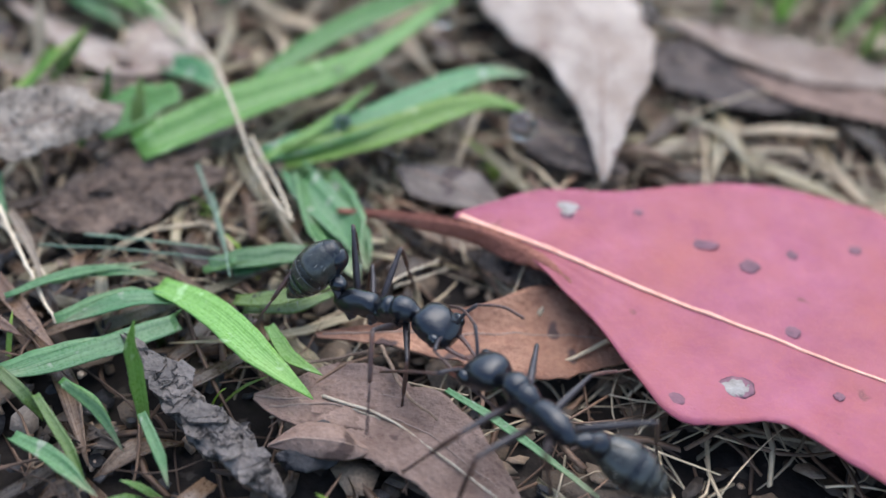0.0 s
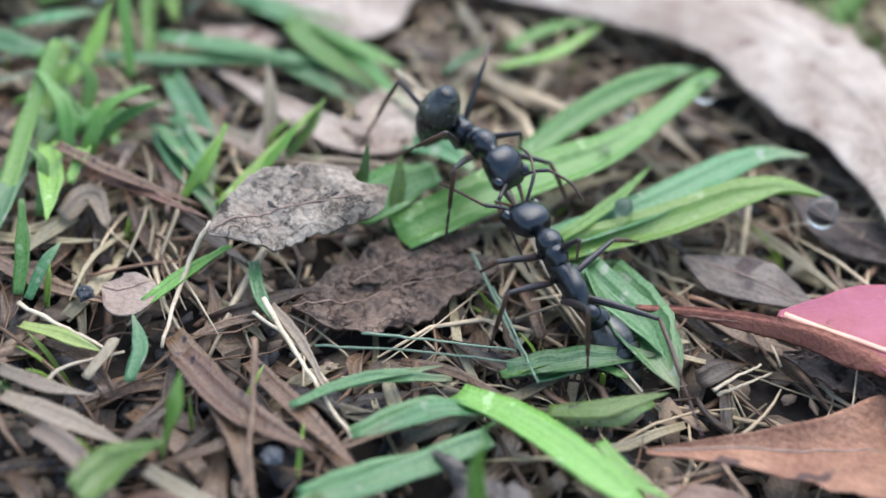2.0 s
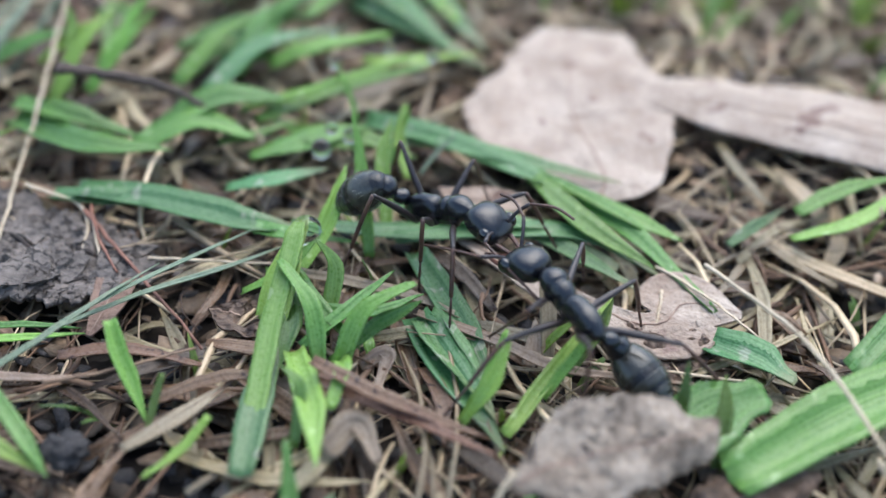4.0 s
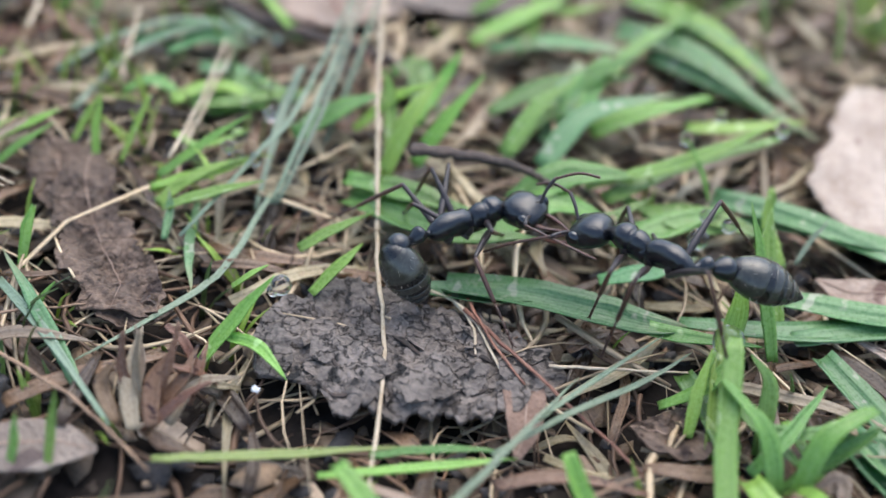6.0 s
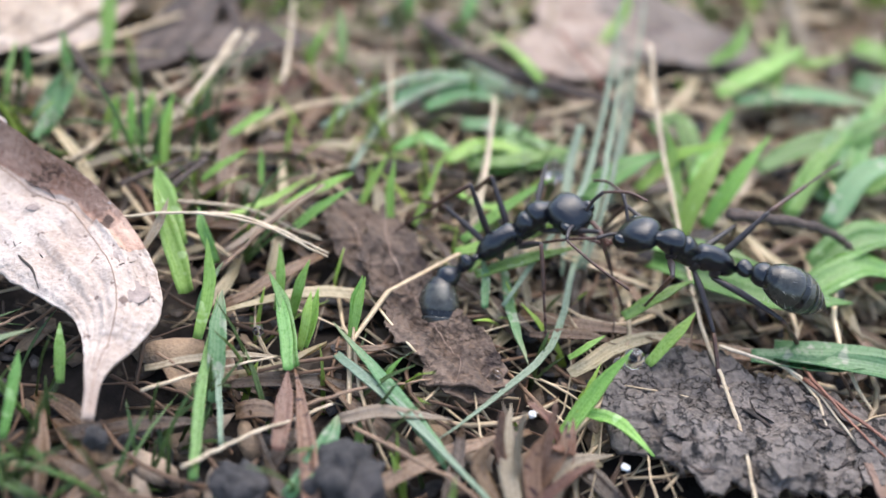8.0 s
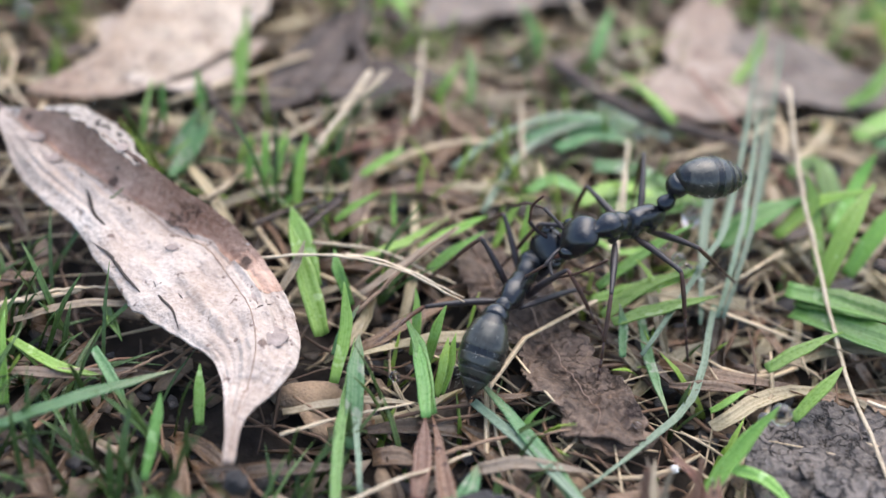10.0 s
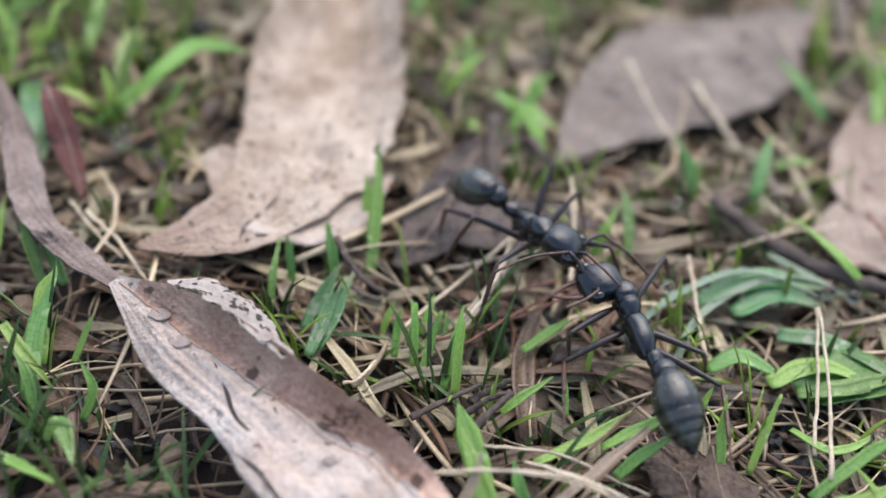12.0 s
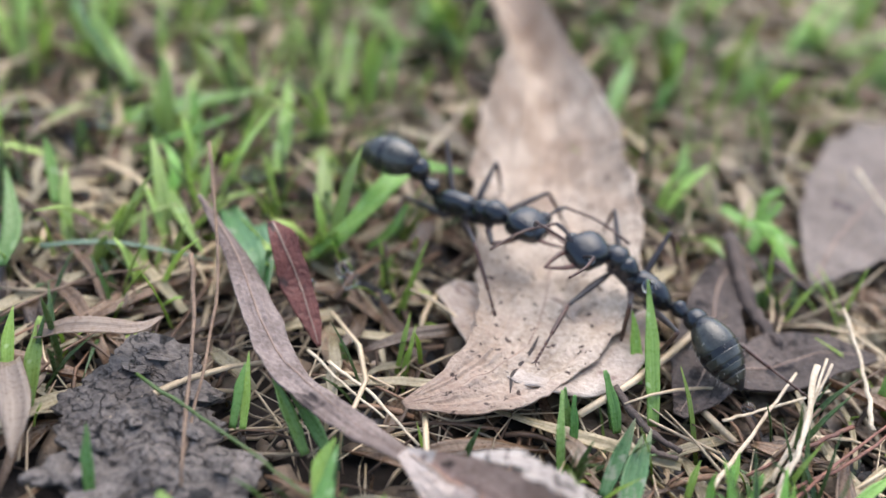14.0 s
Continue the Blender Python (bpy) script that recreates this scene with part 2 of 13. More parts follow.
LEAFCOL = {
    "red": dict(dark=(0.30, 0.068, 0.108), light=(0.48, 0.15, 0.20), blotch=(0.42, 0.12, 0.088), crack_colour=(0.44, 0.13, 0.11), crack_low=0.55, crack_all=True, low=0.4, high=0.95, spots=(0.22, 0.07, 0.07), spot_size=420, spot_level=0.71),
    "stem": dict(dark=(0.25, 0.085, 0.06), light=(0.48, 0.19, 0.12), spots=(0.12, 0.05, 0.04), spot_size=500, spot_level=0.66),
    "orange": dict(dark=(0.26, 0.115, 0.07), light=(0.48, 0.26, 0.16), spots=(0.10, 0.06, 0.05), spot_size=300, spot_level=0.62),
    "tan": dict(dark=(0.20, 0.12, 0.085), light=(0.36, 0.24, 0.18), spots=(0.10, 0.06, 0.045), spot_size=300, spot_level=0.66),
    "pale": dict(dark=(0.34, 0.26, 0.20), light=(0.60, 0.50, 0.41), spots=(0.24, 0.16, 0.13), spot_size=350, spot_level=0.64),
    "greytan": dict(dark=(0.19, 0.14, 0.10), light=(0.50, 0.41, 0.32), spots=(0.06, 0.045, 0.035), spot_size=500, spot_level=0.64),
    "brown": dict(dark=(0.058, 0.036, 0.025), light=(0.25, 0.17, 0.12), spots=(0.05, 0.03, 0.022), spot_size=400, spot_level=0.62),
    "bark": dict(crack_all=True, crack_low=0.32, dark=(0.058, 0.047, 0.04), light=(0.25, 0.208, 0.178), spots=(0.015, 0.013, 0.012), spot_size=600, spot_level=0.62),
    "white": dict(dark=(0.41, 0.32, 0.26), light=(0.70, 0.60, 0.52), spots=(0.20, 0.14, 0.115), spot_size=1100, spot_level=0.65, crack_colour=(0.07, 0.048, 0.038), crack_low=0.2, crack_where=(0.38, 0.44)),
    "strip": dict(dark=(0.13, 0.095, 0.08), light=(0.36, 0.28, 0.24), spots=(0.05, 0.035, 0.03), spot_size=350, spot_level=0.63),
    "tanpale": dict(dark=(0.30, 0.22, 0.155), light=(0.63, 0.52, 0.41), far_colour=(0.29, 0.19, 0.14), spread=(1.2, 1.48), spots=(0.07, 0.045, 0.035), spot_size=1500, spot_level=0.635),
    # stain brown, mixed with the warm shade and bounced light of the fold
    "roll": dict(crack_low=0.3, crack_where=(0.44, 0.5), dark=(0.30, 0.155, 0.10), light=(0.66, 0.44, 0.33), spots=(0.12, 0.075, 0.055), spot_size=500, spot_level=0.66),
    "speckle": dict(dark=(0.34, 0.27, 0.225), light=(0.60, 0.52, 0.45), spots=(0.04, 0.03, 0.025), spot_size=1500, spot_level=0.57),
    "wine": dict(dark=(0.09, 0.028, 0.022), light=(0.23, 0.085, 0.065), spots=(0.04, 0.02, 0.016), spot_size=600, spot_level=0.6),
    "greybrown": dict(dark=(0.15, 0.115, 0.092), light=(0.31, 0.25, 0.205), spots=(0.11, 0.08, 0.07), spot_size=300, spot_level=0.62),
    "tanpink": dict(dark=(0.26, 0.185, 0.14), light=(0.46, 0.36, 0.285), spots=(0.15, 0.09, 0.07), spot_size=300, spot_level=0.64),
    "darkbrown": dict(dark=(0.055, 0.042, 0.036), light=(0.18, 0.135, 0.11), spots=(0.03, 0.022, 0.02), spot_size=400, spot_level=0.62),
}
for key, k in LEAFCOL.items():
    if key in ("white", "tanpale", "strip", "pale", "tanpink"):
        k["blotch"], k["low"], k["high"] = tuple(c * d for c, d in zip(k["dark"], (0.7, 0.58, 0.5))), 0.58, 0.98
    elif key != "red":
        k["blotch"], k["low"], k["high"] = tuple(0.62 * c for c in k["dark"]), 0.58, 0.98
    material("leaf_" + key, rough={"red": 0.5, "brown": 0.5, "bark": 0.55, "wine": 0.5}.get(key, 0.68), scale=230, fine=2600, bump=0.3 if key == "red" else 1.0,
             through_light=0.12, per_object=0.06, spec=0.28, grit=0.2 if key == "red" else 0.6, crack={"bark": 240.0, "red": 420.0, "white": 150.0, "roll": 220.0, "brown": 260.0, "greytan": 230.0, "darkbrown": 240.0}.get(key, 0.0), **k)
material("midrib_pale", (0.60, 0.26, 0.17), (0.74, 0.41, 0.28), rough=0.5, scale=600, bump=0.2)
material("midrib_brown", (0.18, 0.11, 0.08), (0.36, 0.25, 0.18), rough=0.6, scale=600, bump=0.4)
material("spot_pale", (0.20, 0.165, 0.135), (0.42, 0.37, 0.32), rough=0.8, scale=900, bump=0.5)
material("spot_dark", (0.11, 0.045, 0.06), (0.23, 0.09, 0.11), rough=0.7, scale=900, bump=0.3)
material("spot_grey", (0.20, 0.15, 0.125), (0.38, 0.30, 0.26), rough=0.75, scale=900, bump=0.4)
material("clod", (0.012, 0.011, 0.011), (0.06, 0.052, 0.05), rough=0.75, scale=500, bump=0.9)
material("stone", (0.03, 0.033, 0.04), (0.14, 0.14, 0.15), rough=0.6, scale=500, bump=0.5)
material("white_crumb", (0.6, 0.58, 0.55), (0.8, 0.79, 0.77), rough=0.7, scale=900, bump=0.4)
material("cuticle", (0.004, 0.0045, 0.006), (0.011, 0.0125, 0.016), rough=0.21, scale=3600, fine=9000, grain_x=0.3, bump=0.15, spec=0.6, per_object=0.05)
material("gaster_cuticle", (0.022, 0.0215, 0.017), (0.06, 0.058, 0.046), rough=0.2, scale=1800, fine=9000, bump=0.10, spec=0.6, per_object=0.05)
material("band_cuticle", (0.004, 0.004, 0.004), (0.010, 0.010, 0.011), rough=0.3, scale=2500, bump=0.1)
material("leg_cuticle", (0.016, 0.012, 0.013), (0.045, 0.033, 0.032), rough=0.4, scale=2500, bump=0.15)
material("shin_cuticle", (0.03, 0.016, 0.012), (0.12, 0.055, 0.035), rough=0.42, scale=2500, bump=0.15)
material("jaw_cuticle", (0.035, 0.014, 0.010), (0.13, 0.045, 0.026), rough=0.35, scale=2500, bump=0.1)
material("eye_black", (0.004, 0.004, 0.005), (0.010, 0.010, 0.012), rough=0.12, scale=2500, bump=0.05, spec=0.8)
material("bristle", (0.30, 0.27, 0.22), (0.5, 0.46, 0.4), rough=0.5, scale=900, bump=0.0)
water = bpy.data.materials.new("water")
water.use_nodes = True
wb = water.node_tree.nodes["Principled BSDF"]
wb.inputs["Transmission Weight"].default_value, wb.inputs["IOR"].default_value, wb.inputs["Roughness"].default_value = 1.0, 1.333, 0.0

MM = 0.001


def mm(x, y, z, rx=0, ry=0, rz=0):
    """A pose from millimetres and degrees."""
    return pose(x * MM, y * MM, z * MM, rx, ry, rz)


def mesh_of(name, bm, mat, smooth=True):
    """Turns a bmesh drawn in millimetres into a mesh in metres."""
    bmesh.ops.scale(bm, vec=(MM, MM, MM), verts=bm.verts)
    bmesh.ops.recalc_face_normals(bm, faces=bm.faces)
    me = bpy.data.meshes.new(name)
    bm.to_mesh(me)
    bm.free()
    if smooth:
        me.shade_smooth()
    me.materials.append(mat)
    return me


def part(name, bm, mat, parent, label="", smooth=True):
    ob = new(name, mesh_of(name, bm, mat, smooth))
    ob.parent = parent
    if label:
        ob["label"] = label
    return ob


def glide(pts, n):
    """n points along a smooth curve through the given ones."""
    p = [Vector(q) for q in pts]
    if len(p) == 2:
        return [p[0].lerp(p[1], i / (n - 1)) for i in range(n)]
    p = [2 * p[0] - p[1]] + p + [2 * p[-1] - p[-2]]
    out = []
    for i in range(n):
        s = i / (n - 1) * (len(p) - 3)
        k = min(int(s), len(p) - 4)
        u = s - k
        a, b, c, d = p[k:k + 4]
        out.append(0.5 * ((2 * b) + (c - a) * u + (2 * a - 5 * b + 4 * c - d) * u * u + (3 * b - a - 3 * c + d) * u ** 3))
    return out


def tube_into(bm, line, radii, sides=6, flat=1.0):
    """A closed tube along a line."""
    rings = []
    up = Vector((0.13, 0.21, 1.0)).normalized()
    for i, q in enumerate(line):
        way = (line[min(i + 1, len(line) - 1)] - line[max(i - 1, 0)]).normalized()
        a = way.cross(up)
        a = a.normalized() if a.length > 1e-3 else Vector((1, 0, 0))
        b = way.cross(a).normalized()
        r = radii[i]
        rings.append([bm.verts.new(q + a * math.cos(math.tau * k / sides) * r + b * math.sin(math.tau * k / sides) * r * flat) for k in range(sides)])
    for r0, r1 in zip(rings, rings[1:]):
        for k in range(sides):
            bm.faces.new((r0[k], r0[(k + 1) % sides], r1[(k + 1) % sides], r1[k]))
    bm.faces.new(rings[0][::-1])
    bm.faces.new(rings[-1])


def ribbon_into(bm, line, width, fold=0.25, thick=0.10, twist=0.0, blunt=0.0, wob=0.0):
    """A grass blade: a tapered, folded ribbon with thickness. UV runs across and along it."""
    uv = bm.loops.layers.uv.verify()
    n = len(line)
    rows = []
    for i, q in enumerate(line):
        s = i / (n - 1)
        way = (line[min(i + 1, n - 1)] - line[max(i - 1, 0)]).normalized()
        side = way.cross(Vector((0, 0, 1)))
        side = side.normalized() if side.length > 0.05 else Vector((1, 0, 0))
        up = side.cross(way).normalized()
        tw = twist * (s - 0.5)
        side, up = side * math.cos(tw) + up * math.sin(tw), up * math.cos(tw) - side * math.sin(tw)
        w = 0.5 * width * (min(1.0, 0.74 + 0.9 * s) * max(blunt * min(1.0, (1.0 - s) * 9 + 0.55), min(1.0, (1.0 - s) * 2.3) ** 0.85) * (1 + 0.05 * noise.noise(q * 0.9)) + 0.02)
        jit = wob * (noise.noise(q * 0.6) * 0.4)
        rows.append((s, [q + side * (-w + jit) + up * fold * w, q + side * (-0.5 * w + jit) + up * fold * 0.3 * w, q - up * 0.06 * w,
                         q + side * (0.5 * w + jit) + up * fold * 0.3 * w, q + side * (w + jit) + up * fold * w], up))
    tops = [[bm.verts.new(v) for v in r[1]] for r in rows]
    lows = [[bm.verts.new(v - r[2] * thick) for v in r[1][::2]] for r in rows]

    def quad(vs, uvs):
        f = bm.faces.new(vs)
        for lp, c in zip(f.loops, uvs):
            lp[uv].uv = c

    for i in range(n - 1):
        s0, s1 = rows[i][0], rows[i + 1][0]
        for k in range(4):
            quad((tops[i][k], tops[i][k + 1], tops[i + 1][k + 1], tops[i + 1][k]), ((k / 4, s0), ((k + 1) / 4, s0), ((k + 1) / 4, s1), (k / 4, s1)))
        for k in range(2):
            quad((lows[i][k + 1], lows[i][k], lows[i + 1][k], lows[i + 1][k + 1]), (((k + 1) / 2, s0), (k / 2, s0), (k / 2, s1), ((k + 1) / 2, s1)))
        quad((lows[i][0], tops[i][0], tops[i + 1][0], lows[i + 1][0]), ((0, s0), (0, s0), (0, s1), (0, s1)))
        quad((tops[i][4], lows[i][2], lows[i + 1][2], tops[i + 1][4]), ((1, s0), (1, s0), (1, s1), (1, s1)))
    for e, s in ((0, 0.0), (n - 1, 1.0)):
        quad((tops[e][0], tops[e][1], tops[e][2], tops[e][3], tops[e][4], lows[e][2], lows[e][1], lows[e][0]), [(0.5, s)] * 8)


def ellipsoid_into(bm, c, r, u=16, v=10, rough=0.0):
    got = bmesh.ops.create_uvsphere(bm, u_segments=u, v_segments=v, radius=1.0)["verts"]
    for q in got:
        k = 1 + rough * noise.noise(q.co * 1.7 + Vector(c)) + 0.5 * rough * noise.noise(q.co * 4.1)
        q.co = Vector((q.co.x * r[0] * k, q.co.y * r[1] * k, q.co.z * r[2] * k)) + Vector(c)


def loft_into(bm, rings, sides=18, square=0.0, dent=0.0):
    """A closed body along x: rings of (x, z, half width, half height)."""
    made = []
    for x, z, ry, rz in rings:
        row = []
        for k in range(sides):
            a = math.tau * k / sides
            c, s = math.cos(a), math.sin(a)
            p = 1 - 0.5 * square
            c, s = math.copysign(abs(c) ** p, c), math.copysign(abs(s) ** p, s)
            d = 1 + dent * noise.noise(Vector((x * 1.1, c * 1.3, s * 1.3 + 4)))
            row.append(bm.verts.new((x, c * ry * d, z + s * rz * d)))
        made.append(row)
    for r0, r1 in zip(made, made[1:]):
        for k in range(sides):
            bm.faces.new((r0[k], r0[(k + 1) % sides], r1[(k + 1) % sides], r1[k]))
    bm.faces.new(made[0][::-1])
    bm.faces.new(made[-1])


def rounded(rings, n=26):
    return [tuple(v) for v in glide4(rings, n)]


def glide4(rows, n):
    a = [glide([r[:3] for r in rows], n), glide([(r[3], 0, 0) for r in rows], n)]
    return [(p.x, p.y, max(0.03, p.z), max(0.03, q.x)) for p, q in zip(*a)]


# ---- ground: one sheet out to the horizon ----
GX, GY = -70.0, 110.0


def ground_height(x, y):
    v = Vector((x * 0.035, y * 0.035, 0.0))
    near = math.exp(-((x - GX) ** 2 + (y - GY) ** 2) / 160.0 ** 2)
    return -3.2 + near * (0.7 * noise.noise(v) + 0.5 * noise.noise(v * 3.1) + 0.3 * noise.noise(v * 9.0) + 0.3 * noise.noise(v * 24.0))


def build_ground():
    inner = 165
    axis = [s * 1.0 for s in range(-inner, inner + 1, 1)]
    step, x = 1.4, float(inner)
    while x < 400000:
        x += step
        step *= 1.45
        axis = [-x] + axis + [x]
    n = len(axis)
    verts = [((GX + a) * MM, (GY + b) * MM, ground_height(GX + a, GY + b) * MM) for b in axis for a in axis]
    faces = [(j * n + i, j * n + i + 1, (j + 1) * n + i + 1, (j + 1) * n + i) for j in range(n - 1) for i in range(n - 1)]
    me = bpy.data.meshes.new("ground")
    me.from_pydata(verts, [], faces)
    me.shade_smooth()
    me.materials.append(MATS["soil"])
    tagged(new("ground", me), "damp dark soil with crumbs of litter under grass", "ground", kind="structure")


build_ground()


# ---- leaves ----
LEAF_AREAS = []


def dead_leaf(colour, label, spine, halves, lifts, rough=0.25, seed=0, name="dead_leaf", rib="midrib_brown", rib_size=0.22, ragged=0.12, thick=0.16, owner=None, craggy=0.0, rolled=""):
    """A leaf on a spine of points in mm, with left and right half widths and edge lifts at each of them."""
    n, m = (110, 60) if craggy or rolled or colour == "tanpale" else (64, 26)
    mid = glide(spine, n)
    wl, wr = glide([(h[0], h[1], 0) for h in halves], n), glide([(h[0], h[1], 0) for h in lifts], n)
    bm = bmesh.new()
    uv = bm.loops.layers.uv.verify()
    top, low = [], []
    off = Vector((seed * 7.3, seed * 3.1, seed * 1.7))
    for i, q in enumerate(mid):
        way = mid[min(i + 1, n - 1)] - mid[max(i - 1, 0)]
        side = Vector((-way.y, way.x, 0))
        side = side.normalized() if side.length > 1e-4 else Vector((1, 0, 0))
        ra, rb = [], []
        for k in range(m + 1):
            u = k / m * 2 - 1
            w = max(0.02, wl[i].x if u < 0 else wl[i].y)
            lift = wr[i].x if u < 0 else wr[i].y
            a = abs(u)
            edge = 1 + ragged * a * (noise.noise(q * 0.55 + off + Vector((0, 0, math.copysign(3, u)))) + 0.35 * noise.noise(q * 1.9 + off + Vector((0, 0, math.copysign(5, u)))) + (0.25 * noise.noise(q * 3.3 + off + Vector((0, 0, math.copysign(7, u)))) if ragged > 0.2 else 0.0))
            p = q - side * math.copysign(a, u) * w * edge
            p.z += lift * a ** 1.7
            s = min(1.0, w / 3.0)
            p.z += s * rough * (1 - (0.8 if rolled else 0.45) * a) * (1.6 * noise.noise(p * 0.22 + off) + 1.0 * noise.noise(p * 0.6 + off) + 0.45 * noise.noise(p * 1.7 + off))
            if rolled and lift > 1.0:
                p.z -= 1.3 * math.sin(math.pi * a) * min(1.0, w / 4)
            if craggy:
                g = 2.4 * noise.noise(p * 0.33 + off) + 1.1 * noise.noise(p * 0.95 + off)
                p.z += craggy * (round(g) + 0.3 * g + 0.3 * noise.noise(p * 2.6 + off)) * min(1.0, 3 * (1 - a) + 0.3)
            else:
                p.z += (0.45 if rolled or colour in ("strip", "tanpale") else 0.2) * s * (noise.noise(Vector((u * 6.5, i / n * 4, seed))) + 0.45 * noise.noise(Vector((u * 17, i / n * 7, seed + 5)))) * min(1.0, 4 * a) * (1 - 0.6 * a)
            ra.append(bm.verts.new(p))
            rb.append(bm.verts.new(p - Vector((0, 0, thick))))
        top.append(ra)
        low.append(rb)

    def quad(vs, c):
        f = bm.faces.new(vs)
        for lp, d in zip(f.loops, c):
            lp[uv].uv = d

    for i in range(n - 1):
        for k in range(m):
            c = [(k / m, i / n), ((k + 1) / m, i / n), ((k + 1) / m, (i + 1) / n), (k / m, (i + 1) / n)]
            quad((top[i][k], top[i][k + 1], top[i + 1][k + 1], top[i + 1][k]), c)
            quad((low[i][k + 1], low[i][k], low[i + 1][k], low[i + 1][k + 1]), c)
        for k in (0, m):
            quad((top[i][k], low[i][k], low[i + 1][k], top[i + 1][k]), [(k / m, i / n)] * 4)
    for e in (0, n - 1):
        for k in range(m):
            quad((top[e][k], top[e][k + 1], low[e][k + 1], low[e][k]), [(k / m, e / n)] * 4)
    base = Vector(spine[0])
    LEAF_AREAS.extend((q.x, q.y, max(w.x, w.y)) for q, w in zip(mid[::3], wl[::3]))
    if owner:
        bmesh.ops.translate(bm, vec=-Vector(owner.location) / MM, verts=bm.verts)
        part("rolled_edge", bm, MATS["leaf_" + colour], owner, label)
        return
    thing = tagged(new(name), label, "leaf", group="fallen leaves")
    thing.location = Vector(spine[0]) * MM
    ribs = [top[i][m // 2].co.copy() + Vector((0, 0, 0.02)) - base for i in range(1, n - 1)]
    surface = [[v.co.copy() for v in r] for r in top]
    bmesh.ops.translate(bm, vec=-base, verts=bm.verts)
    part("lamina", bm, MATS["leaf_" + colour], thing)
    if colour == "bark":
        # loose flakes lifting off the rotten surface
        rnd = random.Random(seed)
        for _ in range(16):
            i, k = rnd.randrange(int(n * 0.15), int(n * 0.85)), rnd.randrange(int(m * 0.12), int(m * 0.88))
            bm = bmesh.new()
            q, r, a0, c = surface[i][k] - base + Vector((0, 0, 0.16)), rnd.uniform(0.5, 1.3), rnd.uniform(0, math.tau), rnd.randint(5, 8)
            tilt = Euler((rnd.uniform(-0.3, 0.3), rnd.uniform(-0.3, 0.3), a0)).to_matrix()
            rim = [Vector((math.cos(math.tau * j / c) * r * 1.7, math.sin(math.tau * j / c) * r, 0)) * rnd.uniform(0.65, 1.1) for j in range(c)]
            top, low = [bm.verts.new(q + tilt @ v) for v in rim], [bm.verts.new(q + tilt @ (v * 0.96) - Vector((0, 0, 0.16))) for v in rim]
            bm.faces.new(top)
            bm.faces.new(low[::-1])
            for j in range(c):
                bm.faces.new((top[j], low[j], low[(j + 1) % c], top[(j + 1) % c]))
            part("flake", bm, MATS["leaf_bark"], thing, smooth=False)
    if rolled:
        # the stained, rolled-up half of the blade; its brown also holds the fold's warm shade
        up = sum(w.x for w in wr) > sum(w.y for w in wr)
        bm = bmesh.new()
        strip = []
        for i in range(4, int(n * 0.62)):
            u0 = max(0.03, min(0.97, -0.05 + 0.9 * i / n + 0.28 * noise.noise(Vector((i * 0.13, seed, 0))) + 0.06 * noise.noise(Vector((i * 0.4, seed, 3)))))
            row = []
            for j in range(11):
                u = u0 + (1.0 - u0) * j / 10
                k = m / 2 * (1 - u) if up else m / 2 * (1 + u)
                a = min(int(k), m - 1)
                q = surface[i][a].lerp(surface[i][a + 1], k - a) - base
                row.append(bm.verts.new(q + Vector((0, 0, 0.03 + 0.02 * min(1.0, j * 0.7)))))
            strip.append(row)
        for r0, r1 in zip(strip, strip[1:]):
            for j in range(10):
                bm.faces.new((r0[j], r0[j + 1], r1[j + 1], r1[j]))
        part("rolled_edge", bm, MATS["leaf_roll"], thing, rolled)
    if rib:
        bm = bmesh.new()
        k = len(ribs)
        tube_into(bm, ribs, [rib_size * (1 - 0.75 * i / k) for i in range(k)], 6, 0.55)
        part("midrib", bm, MATS[rib], thing)
        if colour not in ("orange", "pale"):
            return thing, surface, base
        bm = bmesh.new()
        for i in range(4, n - 6, 3):
            for a, b in ((m // 2, 1), (m // 2, m - 1)):
                pts = []
                for j in range(5):
                    kk = round(a + (b - a) * j / 5)
                    ii = min(n - 2, i + round(j * 1.1))
                    pts.append(surface[ii][kk] - base + Vector((0, 0, 0.004)))
                tube_into(bm, glide(pts, 8), [rib_size * 0.2 * (1 - j / 10) for j in range(8)], 6, 0.22)
        tagged(part("venation", bm, MATS["leaf_" + colour], thing), kind="stuff")
    return thing, surface, base


def leaf_spot(thing, at, base, r, mat, label):
    """A dry, slightly raised spot on a leaf."""
    bm = bmesh.new()
    ellipsoid_into(bm, Vector(at) - base, (r[0], r[1], 0.05), 32, 8, 0.3)
    spot = part("leaf_spot", bm, MATS[mat], thing, label)
    if mat == "spot_pale":
        bm = bmesh.new()
        ellipsoid_into(bm, Vector(at) - base - Vector((0, 0, 0.012)), (r[0] * 1.2 + 0.1, r[1] * 1.2 + 0.1, 0.045), 32, 8, 0.3)
        part("rim", bm, MATS["spot_dark"], spot, "dark rim of the dry spot")


def tear(leaf, a, b, w):
    """A slit in a dry leaf, from a to b on the plan: a dark strip for its shadow."""
    thing, surface, base = leaf
    bm = bmesh.new()
    p, q = Vector((a[0], a[1], 0)), Vector((b[0], b[1], 0))
    line = []
    for i in range(4):
        c = p.lerp(q, i / 3) + Vector((-(q - p).y, (q - p).x, 0)) * 0.16 * noise.noise(Vector((i * 0.7, a[0], a[1])))
        z = on_leaf(surface, c.x, c.y).z
        line.append(Vector((c.x, c.y, z)) - base)
    line = glide(line, 9)
    tube_into(bm, line, [w * math.sin(math.pi * (i + 0.6) / 9.2) * (1 + 0.3 * noise.noise(Vector((i * 1.3, 0, a[1])))) for i in range(9)], 6, 0.35)
    part("tear", bm, MATS["tear"], thing, "crack in the dry leaf, its shadow laid on as a dark strip")


